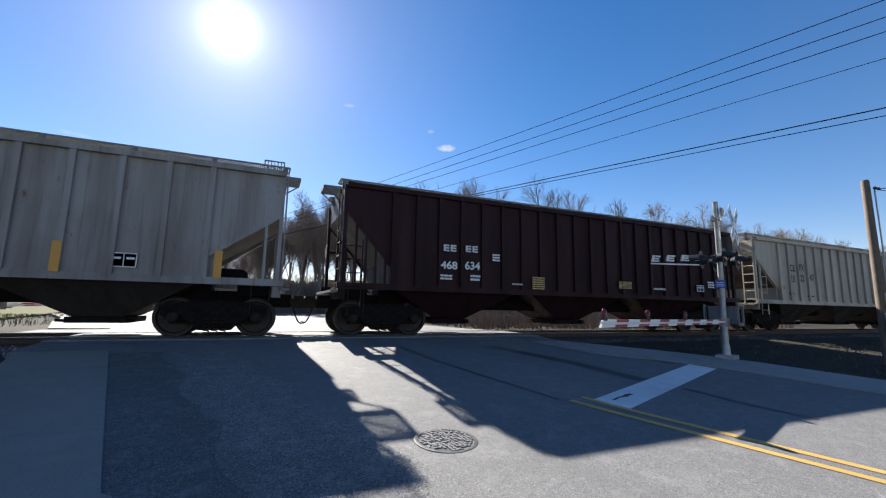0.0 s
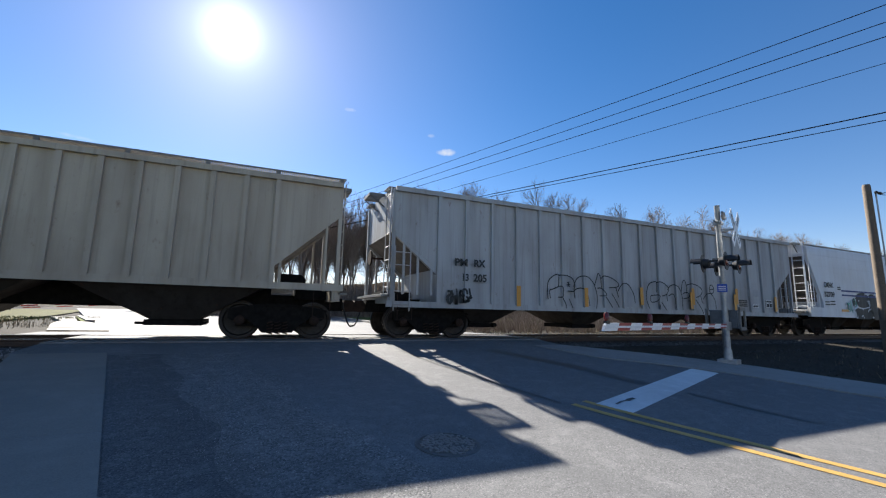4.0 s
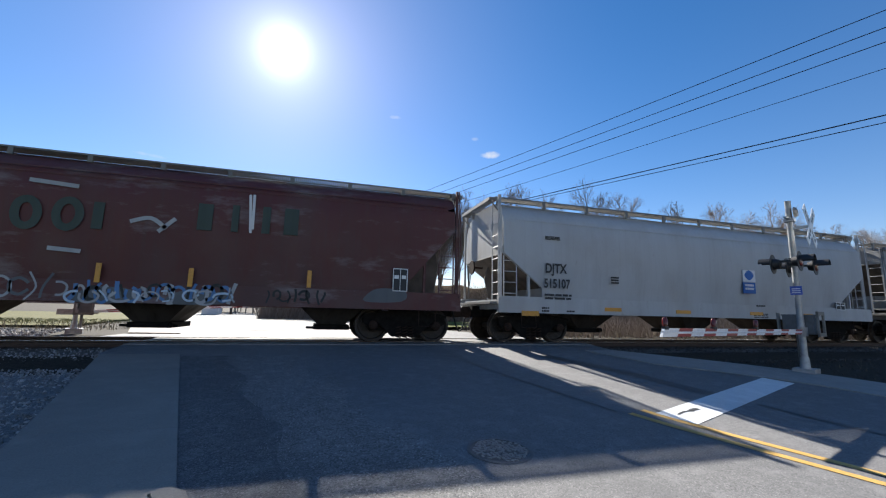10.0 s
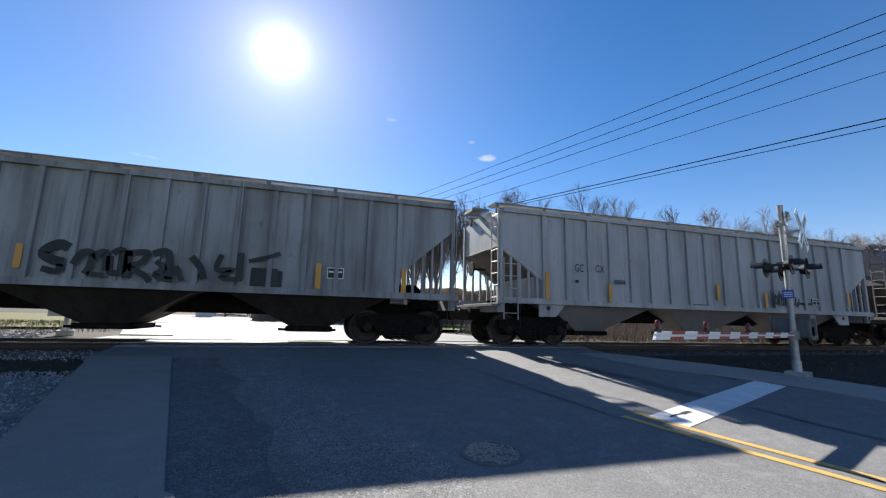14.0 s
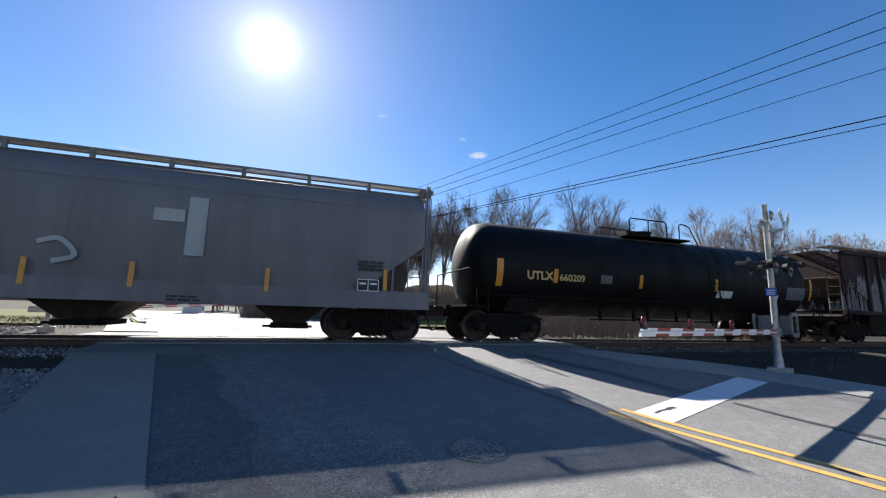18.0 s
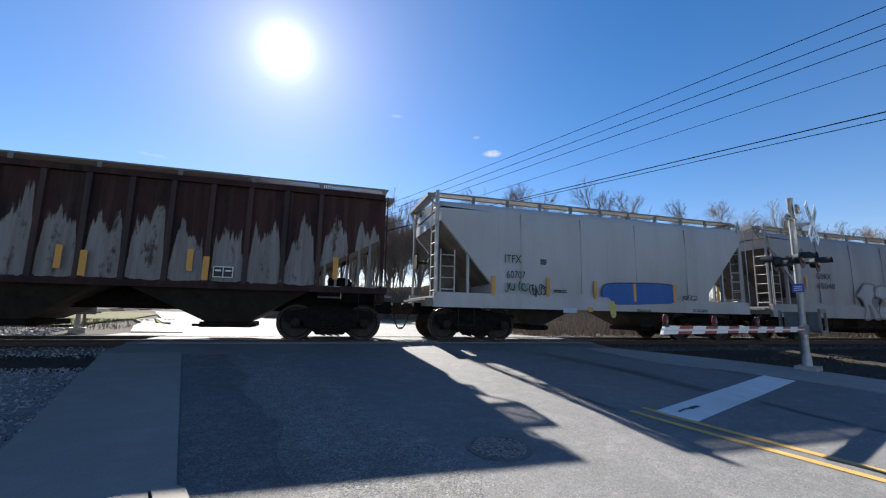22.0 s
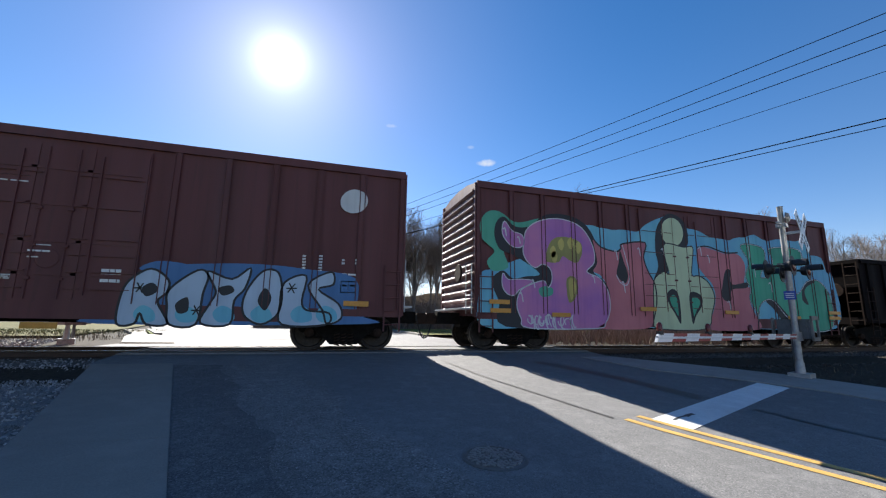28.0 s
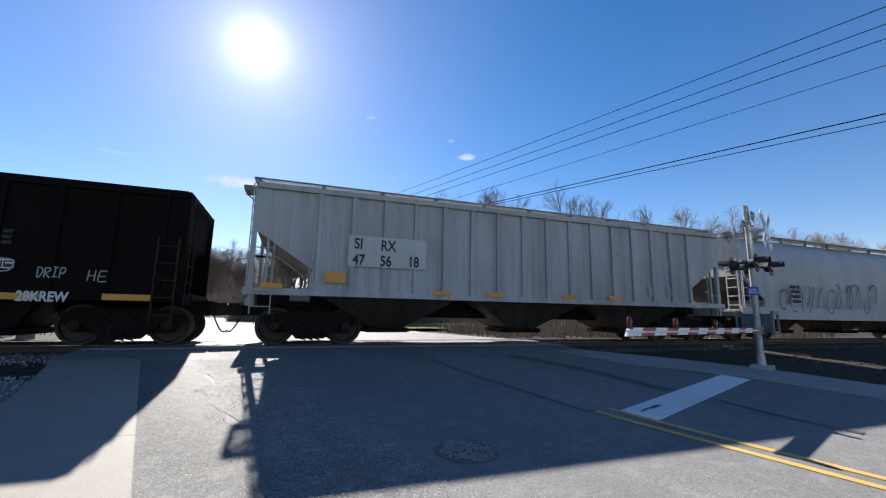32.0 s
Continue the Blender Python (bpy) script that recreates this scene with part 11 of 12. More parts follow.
art(car_f, 'spray_haze', [(4.89, 1.05), (5.06, 1.32), (5.41, 1.4), (5.94, 1.32), (5.84, 1.07)], SOOT_LIGHT, 1)
art(car_f, 'spray_haze', [(-4.6, 0.89), (-4.54, 1.3), (-4.39, 1.35), (-4.14, 1.28), (-4.16, 0.9)], SOOT_LIGHT, 1)
art_line(car_f, 'paint_line', [(-0.37, 2.66), (0.02, 2.77), (0.35, 2.55)], 0.09, GREYPAINT, 2)
art_line(car_f, 'paint_line', [(0.51, 2.8), (0.19, 2.47)], 0.09, GREYPAINT, 2)
art_line(car_f, 'paint_line', [(-2.28, 3.41), (-1.4, 3.35)], 0.09, GREYPAINT, 2)
art_line(car_f, 'paint_line', [(-1.78, 1.97), (-1.19, 1.93)], 0.09, GREYPAINT, 2)
art_line(car_f, 'paint_line', [(2.03, 3.53), (2.1, 2.59)], 0.06, PALE, 2)
art_line(car_f, 'paint_line', [(2.12, 3.54), (2.14, 2.68)], 0.06, PALE, 2)
lettering(car_g, 'DJTX', -6.42, 2.05, 0.272, DARK, -1.6, squeeze=0.8, font_bold=0.012)
lettering(car_g, '515107', -6.47, 1.61, 0.256, DARK, -1.6, squeeze=0.8, font_bold=0.012)
patch(car_g, 'placard', 1.34, 2.13, 0.58, 0.4, PALE, -1.6, 'white and blue placard')
patch(car_g, 'placard', 1.32, 1.72, 0.57, 0.38, BLUE_DEEP, -1.6, '')
art(car_g, 'placard_mark', [(1.41, 2.35), (1.63, 2.53), (1.85, 2.36), (1.63, 2.18)], BLUE_DEEP, 3)
bars(car_g, 1.41, 1.8, 0.39, 0.24, 2, PALE, -1.607)
bars(car_g, -6.45, 1.23, 0.9, 0.2, 2, DARK, -1.6)
consolidated(car_g, 5.91, 1.26, 0.5, 0.28, -1.6)
bars(car_g, -4.12, 1.79, 0.28, 0.24, 3, DARK, -1.6)
bars(car_g, -6.4, 3.02, 0.5, 0.12, 3, DARK, -1.6)
reflectors(car_g, (-4.4,), 0.97, 0.6, 0.11, -1.6, True)
reflectors(car_g, (-1.68,), 0.96, 0.6, 0.11, -1.6, True)
reflectors(car_g, (1.52,), 0.98, 0.6, 0.11, -1.6, True)
reflectors(car_g, (3.98,), 0.97, 0.6, 0.11, -1.6, True)
reflectors(car_g, (-7.2,), 0.78, 0.55, 0.14, -1.6, True)
bars(car_g, -6.55, 0.87, 0.24, 0.17, 2, DARK, -1.6)
bars(car_g, -5.73, 0.88, 0.28, 0.08, 1, DARK, -1.6)
bars(car_g, -4.98, 0.82, 0.7, 0.04, 1, DARK, -1.6)
bars(car_g, 1.85, 1.24, 0.42, 0.09, 1, DARK, -1.6)
bars(car_g, 1.7, 0.87, 0.67, 0.17, 3, DARK, -1.6)
lettering(car_h, 'PL', -6.38, 1.84, 0.19, SOOT, -1.645, font_bold=0.012, wide=0.25)
lettering(car_h, 'CX', -5.7, 1.85, 0.2, SOOT, -1.645, font_bold=0.012, wide=0.27)
lettering(car_h, '23', -6.36, 1.56, 0.19, SOOT, -1.645, font_bold=0.012, wide=0.27)
lettering(car_h, '99', -5.67, 1.57, 0.17, SOOT, -1.645, font_bold=0.012, wide=0.26)
lettering(car_h, 'F', -5.01, 1.58, 0.17, SOOT, -1.645, font_bold=0.012, wide=0.11)
art_line(car_h, 'graffiti_stroke', [(-0.45, 2.01), (-0.64, 2.09), (-0.88, 1.89), (-0.71, 1.75), (-0.5, 1.7)], 0.2, SOOT, 2)
art_line(car_h, 'graffiti_stroke', [(-0.55, 1.66), (-0.61, 1.51), (-0.87, 1.56)], 0.13, SOOT, 2)
art_line(car_h, 'graffiti_stroke', [(-0.35, 1.67), (-0.22, 1.93), (-0.05, 1.93), (-0.05, 1.64), (-0.12, 1.48)], 0.13, SOOT, 2)
art_line(car_h, 'graffiti_stroke', [(-0.02, 1.84), (0.2, 1.98), (0.25, 1.57)], 0.14, SOOT, 2)
art_line(car_h, 'graffiti_stroke', [(-0.08, 1.49), (0.22, 1.47)], 0.1, SOOT, 2)
art_line(car_h, 'graffiti_stroke', [(0.34, 1.95), (0.51, 2.03), (0.56, 1.61), (0.34, 1.54), (0.3, 1.89)], 0.14, SOOT, 2)
art_line(car_h, 'graffiti_stroke', [(0.63, 2.03), (0.63, 1.43)], 0.15, SOOT, 2)
art_line(car_h, 'graffiti_stroke', [(0.6, 1.97), (0.98, 2.02), (0.89, 1.79), (0.67, 1.68), (0.95, 1.52), (1.09, 1.38)], 0.13, SOOT, 2)
art_line(car_h, 'graffiti_stroke', [(1.09, 1.99), (1.38, 2.04), (1.44, 1.45)], 0.16, SOOT, 2)
art_line(car_h, 'graffiti_stroke', [(1.16, 1.83), (1.34, 1.68), (1.16, 1.52), (1.52, 1.42)], 0.12, SOOT, 2)
art_line(car_h, 'graffiti_stroke', [(1.84, 1.98), (2.04, 1.75), (2.14, 1.48)], 0.15, SOOT, 2)
art_line(car_h, 'graffiti_stroke', [(1.7, 1.43), (1.56, 1.75)], 0.1, SOOT, 2)
art_line(car_h, 'graffiti_stroke', [(2.46, 2.07), (2.38, 1.72), (2.74, 1.73), (2.48, 1.55), (2.79, 1.5)], 0.12, SOOT, 2)
art_line(car_h, 'graffiti_stroke', [(2.87, 2.14), (2.87, 1.47)], 0.14, SOOT, 2)
art_line(car_h, 'graffiti_stroke', [(3.04, 1.95), (3.44, 2.07), (3.73, 2.19)], 0.1, SOOT, 2)
patch(car_h, 'paint_patch', 3.11, 1.43, 0.58, 0.38, SOOT, -1.62, '')
reflectors(car_h, (-6.57,), 1.7, 0.5, 0.12, -1.65, False)
reflectors(car_h, (-4.52,), 1.59, 0.5, 0.12, -1.65, False)
reflectors(car_h, (-1.34,), 1.54, 0.5, 0.12, -1.65, False)
consolidated(car_h, 4.84, 1.64, 0.41, 0.28, -1.6)
reflectors(car_h, (4.57,), 1.38, 0.62, 0.13, -1.65, False)
reflectors(car_h, (6.72,), 1.36, 0.62, 0.13, -1.65, False)
patch(car_h, 'paint_patch', 3.1, 1.32, 0.7, 0.44, SOOT, -1.6, '')
lettering(car_i, 'GC', -5.66, 2.22, 0.24, SOOT, -1.645, wide=0.31)
lettering(car_i, 'CX', -4.93, 2.24, 0.23, SOOT, -1.645, wide=0.33)
bars(car_i, -5.64, 1.83, 0.11, 0.14, 1, SOOT, -1.645)
bars(car_i, -4.22, 1.85, 0.4, 0.19, 1, SOOT_LIGHT, -1.645)
art_line(car_i, 'scrawl_stroke', [(2.51, 2.01), (2.52, 1.65), (2.49, 1.37)], 0.057, DARK, 2)
art_line(car_i, 'scrawl_stroke', [(2.63, 1.94), (2.62, 1.67), (2.7, 1.51)], 0.061, DARK, 2)
art_line(car_i, 'scrawl_stroke', [(2.69, 1.57), (2.69, 1.72), (2.74, 1.81), (2.79, 1.75), (2.79, 1.6), (2.74, 1.51)], 0.064, DARK, 2)
art_line(car_i, 'scrawl_stroke', [(2.94, 2.01), (2.87, 1.74), (2.81, 1.47)], 0.056, DARK, 2)
art_line(car_i, 'scrawl_stroke', [(3.0, 1.49), (2.92, 1.49), (2.89, 1.66), (2.94, 1.84), (3.02, 1.85), (3.05, 1.68)], 0.055, DARK, 2)
art_line(car_i, 'scrawl_stroke', [(3.1, 1.95), (3.2, 1.85), (3.19, 1.61), (3.09, 1.48), (3.0, 1.61), (3.03, 1.85)], 0.048, DARK, 2)
art_line(car_i, 'scrawl_stroke', [(3.18, 2.0), (3.2, 1.68), (3.2, 1.4)], 0.052, DARK, 2)
art_line(car_i, 'scrawl_stroke', [(3.23, 1.68), (3.27, 1.81), (3.32, 1.86), (3.37, 1.81), (3.39, 1.67), (3.36, 1.54)], 0.06, DARK, 2)
art_line(car_i, 'scrawl_stroke', [(3.42, 1.89), (3.46, 1.89), (3.5, 1.82), (3.5, 1.7), (3.48, 1.58), (3.43, 1.52)], 0.056, DARK, 2)
art_line(car_i, 'scrawl_stroke', [(3.51, 1.52), (3.44, 1.62), (3.45, 1.79), (3.52, 1.92), (3.61, 1.91), (3.66, 1.76)], 0.065, DARK, 2)
art_line(car_i, 'scrawl_stroke', [(3.7, 1.53), (3.59, 1.55), (3.56, 1.67), (3.62, 1.79), (3.72, 1.8), (3.77, 1.68)], 0.046, DARK, 2)
art_line(car_i, 'scrawl_stroke', [(3.91, 1.74), (3.87, 1.57), (3.82, 1.47), (3.76, 1.5), (3.72, 1.62), (3.73, 1.81)], 0.066, DARK, 2)
art_line(car_i, 'scrawl_stroke', [(2.75, 1.88), (2.64, 1.65), (2.6, 1.52)], 0.037, DARK, 3)
art_line(car_i, 'scrawl_stroke', [(2.8, 1.52), (2.71, 1.6), (2.71, 1.72), (2.81, 1.81), (2.94, 1.81), (3.01, 1.71)], 0.025, DARK, 3)
art_line(car_i, 'scrawl_stroke', [(3.12, 1.82), (3.1, 1.71), (3.09, 1.46)], 0.038, DARK, 3)
art_line(car_i, 'scrawl_stroke', [(3.24, 1.79), (3.34, 1.74), (3.36, 1.62), (3.27, 1.53), (3.16, 1.54), (3.1, 1.63)], 0.032, DARK, 3)
art_line(car_i, 'scrawl_stroke', [(3.49, 1.82), (3.46, 1.73), (3.43, 1.49)], 0.027, DARK, 3)
art_line(car_i, 'scrawl_stroke', [(3.67, 1.57), (3.57, 1.59), (3.53, 1.69), (3.57, 1.81), (3.67, 1.85), (3.75, 1.79)], 0.035, DARK, 3)
reflectors(car_i, (-6.68,), 1.36, 0.8, 0.12, -1.66, False)
reflectors(car_i, (-4.46,), 1.34, 0.55, 0.12, -1.65, False)
reflectors(car_i, (-0.04,), 1.56, 0.55, 0.12, -1.65, False)
reflectors(car_i, (2.19,), 1.37, 0.55, 0.12, -1.65, False)
reflectors(car_i, (6.61,), 1.55, 0.55, 0.12, -1.65, False)
consolidated(car_i, 4.7, 1.55, 0.42, 0.24, -1.6)
bars(car_i, -4.87, 1.13, 0.48, 0.1, 1, SOOT, -1.6)
bars(car_i, -1.09, 1.29, 0.61, 0.11, 1, SOOT, -1.6)
bars(car_i, 3.89, 1.5, 0.81, 0.12, 1, SOOT, -1.6)
patch(car_j, 'mark_plate', -6.41, 1.63, 1.38, 0.65, GREYPAINT, -1.6, '')
patch(car_j, 'mark_panel', -6.41, 1.98, 0.88, 0.3, PALE, -1.606, '')
lettering(car_j, 'PMRX', -6.39, 2.0, 0.176, DARK, -1.612, squeeze=0.8, font_bold=0.01)
lettering(car_j, '61001', -6.47, 1.63, 0.176, DARK, -1.612, squeeze=0.8, font_bold=0.01)
patch(car_j, 'paint_patch', 2.13, 1.92, 0.39, 1.37, GREYPAINT, -1.6, '')
patch(car_j, 'paint_patch', 1.46, 2.68, 0.61, 0.29, GREYPAINT, -1.6, '')
reflectors(car_j, (-3.48,), 1.23, 0.55, 0.1, -1.6, False)
reflectors(car_j, (-0.73,), 1.14, 0.55, 0.1, -1.6, False)
reflectors(car_j, (1.14,), 1.17, 0.55, 0.1, -1.6, False)
reflectors(car_j, (3.87,), 1.19, 0.55, 0.1, -1.6, False)
reflectors(car_j, (6.71,), 1.33, 0.55, 0.1, -1.6, False)
consolidated(car_j, 6.05, 1.29, 0.55, 0.31, -1.6)
bars(car_j, 6.05, 1.79, 0.67, 0.28, 3, SOOT, -1.6)
bars(car_j, -2.32, 0.86, 0.81, 0.16, 3, SOOT, -1.6)
bars(car_j, 1.9, 0.87, 0.66, 0.15, 2, SOOT, -1.6)
art_line(car_j, 'paint_line', [(-4.52, 1.56), (-4.36, 1.66), (-4.2, 1.55), (-4.33, 1.45)], 0.1, GREYPAINT, 2)
art_line(car_j, 'paint_line', [(-3.98, 1.81), (-3.7, 1.95), (-3.5, 1.59), (-3.72, 1.34), (-3.95, 1.51)], 0.1, GREYPAINT, 2)
art_line(car_j, 'paint_line', [(-3.13, 1.12), (-3.01, 1.43), (-2.69, 1.39), (-2.87, 1.13)], 0.1, GREYPAINT, 2)
art_line(car_j, 'paint_line', [(-0.53, 2.03), (-0.15, 2.12), (0.14, 1.79), (-0.24, 1.64)], 0.1, GREYPAINT, 2)
lettering(car_l, 'NA', -6.56, 2.03, 0.272, SOOT, -1.62, squeeze=0.8, font_bold=0.0)
lettering(car_l, 'HX', -5.88, 2.07, 0.272, SOOT, -1.62, squeeze=0.8, font_bold=0.0)
lettering(car_l, '64', -5.19, 2.1, 0.272, SOOT, -1.62, squeeze=0.8, font_bold=0.0)
lettering(car_l, '2', -4.28, 2.14, 0.272, SOOT, -1.62, squeeze=0.8, font_bold=0.0)
lettering(car_l, '38', -3.58, 2.17, 0.272, SOOT, -1.62, squeeze=0.8, font_bold=0.0)
reflectors(car_l, (-3.83,), 1.52, 0.5, 0.12, -1.65, False)
reflectors(car_l, (-1.35,), 1.5, 0.5, 0.12, -1.65, False)
reflectors(car_l, (1.26,), 1.53, 0.5, 0.12, -1.65, False)
reflectors(car_l, (3.72,), 1.59, 0.5, 0.12, -1.65, False)
reflectors(car_l, (1.7,), 1.39, 0.55, 0.13, -1.65, False)
reflectors(car_l, (4.05,), 1.39, 0.55, 0.13, -1.65, False)
reflectors(car_l, (6.94,), 1.53, 0.55, 0.13, -1.65, False)
consolidated(car_l, 4.26, 1.47, 0.43, 0.26, -1.6)
patch(car_s, 'mark_plate', -5.61, 2.0, 2.11, 0.8, MARK_GREY, -1.645, '')
lettering(car_s, 'SI', -5.46, 2.46, 0.272, SOOT, -1.655, squeeze=0.8, font_bold=0.01)
lettering(car_s, 'RX', -4.77, 2.45, 0.272, SOOT, -1.655, squeeze=0.8, font_bold=0.01)
lettering(car_s, '47', -5.49, 2.04, 0.272, SOOT, -1.655, squeeze=0.8, font_bold=0.01)
lettering(car_s, '56', -4.78, 2.04, 0.272, SOOT, -1.655, squeeze=0.8, font_bold=0.01)
lettering(car_s, '18', -4.02, 2.06, 0.272, SOOT, -1.655, squeeze=0.8, font_bold=0.01)
reflectors(car_s, (-6.14,), 1.55, 0.5, 0.28, -1.65, True)
reflectors(car_s, (-3.28,), 1.33, 0.5, 0.12, -1.65, True)
reflectors(car_s, (-1.67,), 1.34, 0.5, 0.12, -1.65, True)
reflectors(car_s, (0.92,), 1.35, 0.5, 0.12, -1.65, True)
reflectors(car_s, (2.67,), 1.38, 0.5, 0.12, -1.65, True)
reflectors(car_s, (-7.61,), 1.37, 0.5, 0.12, -1.65, True)
patch(car_s, 'paint_patch', 4.4, 1.53, 0.37, 0.33, GREYPAINT, -1.6, '')
patch(car_s, 'paint_patch', 5.21, 1.55, 0.39, 0.34, GREYPAINT, -1.6, '')
art_line(car_r, 'tag_stroke', [(-4.01, 1.5), (-4.0, 1.33)], 0.024, GREYPAINT, 2)
art_line(car_r, 'tag_stroke', [(-4.03, 1.49), (-3.94, 1.49), (-3.9, 1.42), (-3.94, 1.34), (-4.0, 1.33)], 0.024, GREYPAINT, 2)
art_line(car_r, 'tag_stroke', [(-3.86, 1.33), (-3.87, 1.49)], 0.024, GREYPAINT, 2)
art_line(car_r, 'tag_stroke', [(-3.87, 1.49), (-3.79, 1.49), (-3.77, 1.45), (-3.84, 1.4), (-3.75, 1.33)], 0.024, GREYPAINT, 2)
art_line(car_r, 'tag_stroke', [(-3.67, 1.52), (-3.66, 1.35)], 0.024, GREYPAINT, 2)
art_line(car_r, 'tag_stroke', [(-3.72, 1.51), (-3.62, 1.51)], 0.024, GREYPAINT, 2)
art_line(car_r, 'tag_stroke', [(-3.71, 1.34), (-3.62, 1.35)], 0.024, GREYPAINT, 2)
art_line(car_r, 'tag_stroke', [(-3.56, 1.34), (-3.58, 1.51)], 0.024, GREYPAINT, 2)
art_line(car_r, 'tag_stroke', [(-3.59, 1.49), (-3.5, 1.51), (-3.47, 1.46), (-3.51, 1.42), (-3.57, 1.42)], 0.024, GREYPAINT, 2)
art_line(car_r, 'tag_stroke', [(-1.42, 1.56), (-1.41, 1.37)], 0.024, GREYPAINT, 2)
art_line(car_r, 'tag_stroke', [(-1.43, 1.55), (-1.35, 1.54), (-1.32, 1.47), (-1.36, 1.38), (-1.41, 1.37)], 0.024, GREYPAINT, 2)
art_line(car_r, 'tag_stroke', [(-1.28, 1.36), (-1.29, 1.55)], 0.024, GREYPAINT, 2)
art_line(car_r, 'tag_stroke', [(-1.29, 1.54), (-1.22, 1.54), (-1.2, 1.5), (-1.26, 1.45), (-1.19, 1.37)], 0.024, GREYPAINT, 2)
art_line(car_r, 'tag_stroke', [(-1.12, 1.57), (-1.11, 1.38)], 0.024, GREYPAINT, 2)
art_line(car_r, 'tag_stroke', [(-1.16, 1.57), (-1.07, 1.56)], 0.024, GREYPAINT, 2)
art_line(car_r, 'tag_stroke', [(-1.16, 1.38), (-1.07, 1.39)], 0.024, GREYPAINT, 2)
art_line(car_r, 'tag_stroke', [(-1.02, 1.37), (-1.03, 1.56)], 0.024, GREYPAINT, 2)
art_line(car_r, 'tag_stroke', [(-1.04, 1.54), (-0.96, 1.56), (-0.94, 1.51), (-0.97, 1.46), (-1.02, 1.47)], 0.024, GREYPAINT, 2)
art_line(car_r, 'tag_stroke', [(1.21, 1.57), (1.21, 1.37)], 0.024, GREYPAINT, 2)
art_line(car_r, 'tag_stroke', [(1.2, 1.56), (1.27, 1.55), (1.3, 1.47), (1.26, 1.39), (1.21, 1.37)], 0.024, GREYPAINT, 2)
art_line(car_r, 'tag_stroke', [(1.33, 1.36), (1.33, 1.56)], 0.024, GREYPAINT, 2)
art_line(car_r, 'tag_stroke', [(1.33, 1.55), (1.4, 1.55), (1.42, 1.5), (1.35, 1.45), (1.42, 1.37)], 0.024, GREYPAINT, 2)
art_line(car_r, 'tag_stroke', [(1.5, 1.58), (1.5, 1.38)], 0.024, GREYPAINT, 2)
art_line(car_r, 'tag_stroke', [(1.46, 1.58), (1.55, 1.57)], 0.024, GREYPAINT, 2)
art_line(car_r, 'tag_stroke', [(1.46, 1.38), (1.54, 1.39)], 0.024, GREYPAINT, 2)
art_line(car_r, 'tag_stroke', [(1.59, 1.37), (1.59, 1.57)], 0.024, GREYPAINT, 2)
art_line(car_r, 'tag_stroke', [(1.57, 1.55), (1.65, 1.57), (1.67, 1.51), (1.64, 1.46), (1.59, 1.47)], 0.024, GREYPAINT, 2)
art_line(car_r, 'tag_stroke', [(4.56, 1.63), (4.56, 1.42)], 0.024, GREYPAINT, 2)
art_line(car_r, 'tag_stroke', [(4.55, 1.62), (4.62, 1.61), (4.64, 1.53), (4.6, 1.43), (4.55, 1.42)], 0.024, GREYPAINT, 2)
art_line(car_r, 'tag_stroke', [(4.67, 1.41), (4.68, 1.62)], 0.024, GREYPAINT, 2)
art_line(car_r, 'tag_stroke', [(4.68, 1.61), (4.75, 1.61), (4.76, 1.56), (4.7, 1.5), (4.76, 1.41)], 0.024, GREYPAINT, 2)
art_line(car_r, 'tag_stroke', [(4.85, 1.64), (4.83, 1.43)], 0.024, GREYPAINT, 2)
art_line(car_r, 'tag_stroke', [(4.81, 1.64), (4.89, 1.63)], 0.024, GREYPAINT, 2)
art_line(car_r, 'tag_stroke', [(4.79, 1.43), (4.88, 1.44)], 0.024, GREYPAINT, 2)
art_line(car_r, 'tag_stroke', [(4.92, 1.41), (4.93, 1.63)], 0.024, GREYPAINT, 2)
art_line(car_r, 'tag_stroke', [(4.92, 1.61), (4.99, 1.63), (5.01, 1.57), (4.97, 1.51), (4.93, 1.52)], 0.024, GREYPAINT, 2)
art_line(car_r, 'tag_stroke', [(-0.62, 1.27), (-0.63, 1.51)], 0.024, GREYPAINT, 2)
art_line(car_r, 'tag_stroke', [(-0.64, 1.49), (-0.55, 1.52), (-0.53, 1.44), (-0.56, 1.38), (-0.62, 1.39)], 0.024, GREYPAINT, 2)
art_line(car_r, 'tag_stroke', [(-0.49, 1.25), (-0.45, 1.49), (-0.41, 1.49), (-0.36, 1.25)], 0.024, GREYPAINT, 2)
art_line(car_r, 'tag_stroke', [(-0.46, 1.34), (-0.38, 1.34)], 0.024, GREYPAINT, 2)
art_line(car_r, 'tag_stroke', [(-0.22, 1.49), (-0.27, 1.53), (-0.33, 1.43), (-0.31, 1.3), (-0.25, 1.28), (-0.22, 1.38), (-0.27, 1.38)], 0.024, GREYPAINT, 2)
art_line(car_r, 'tag_stroke', [(-0.07, 1.5), (-0.16, 1.5), (-0.17, 1.39), (-0.16, 1.27), (-0.06, 1.28)], 0.024, GREYPAINT, 2)
art_line(car_r, 'tag_stroke', [(-0.16, 1.39), (-0.08, 1.39)], 0.024, GREYPAINT, 2)
art_line(car_r, 'paint_line', [(-4.05, 1.27), (-3.78, 1.32), (-3.47, 1.3)], 0.03, GREYPAINT, 2)
art_line(car_r, 'paint_line', [(-1.4, 1.29), (-1.16, 1.36), (-0.94, 1.32)], 0.03, GREYPAINT, 2)
art_line(car_r, 'paint_line', [(3.78, 1.73), (4.12, 1.75), (4.11, 1.54), (3.77, 1.52)], 0.025, GREYPAINT, 2, True)
art_line(car_r, 'tag_stroke', [(5.41, 1.61), (5.39, 1.37)], 0.022, GREYPAINT, 2)
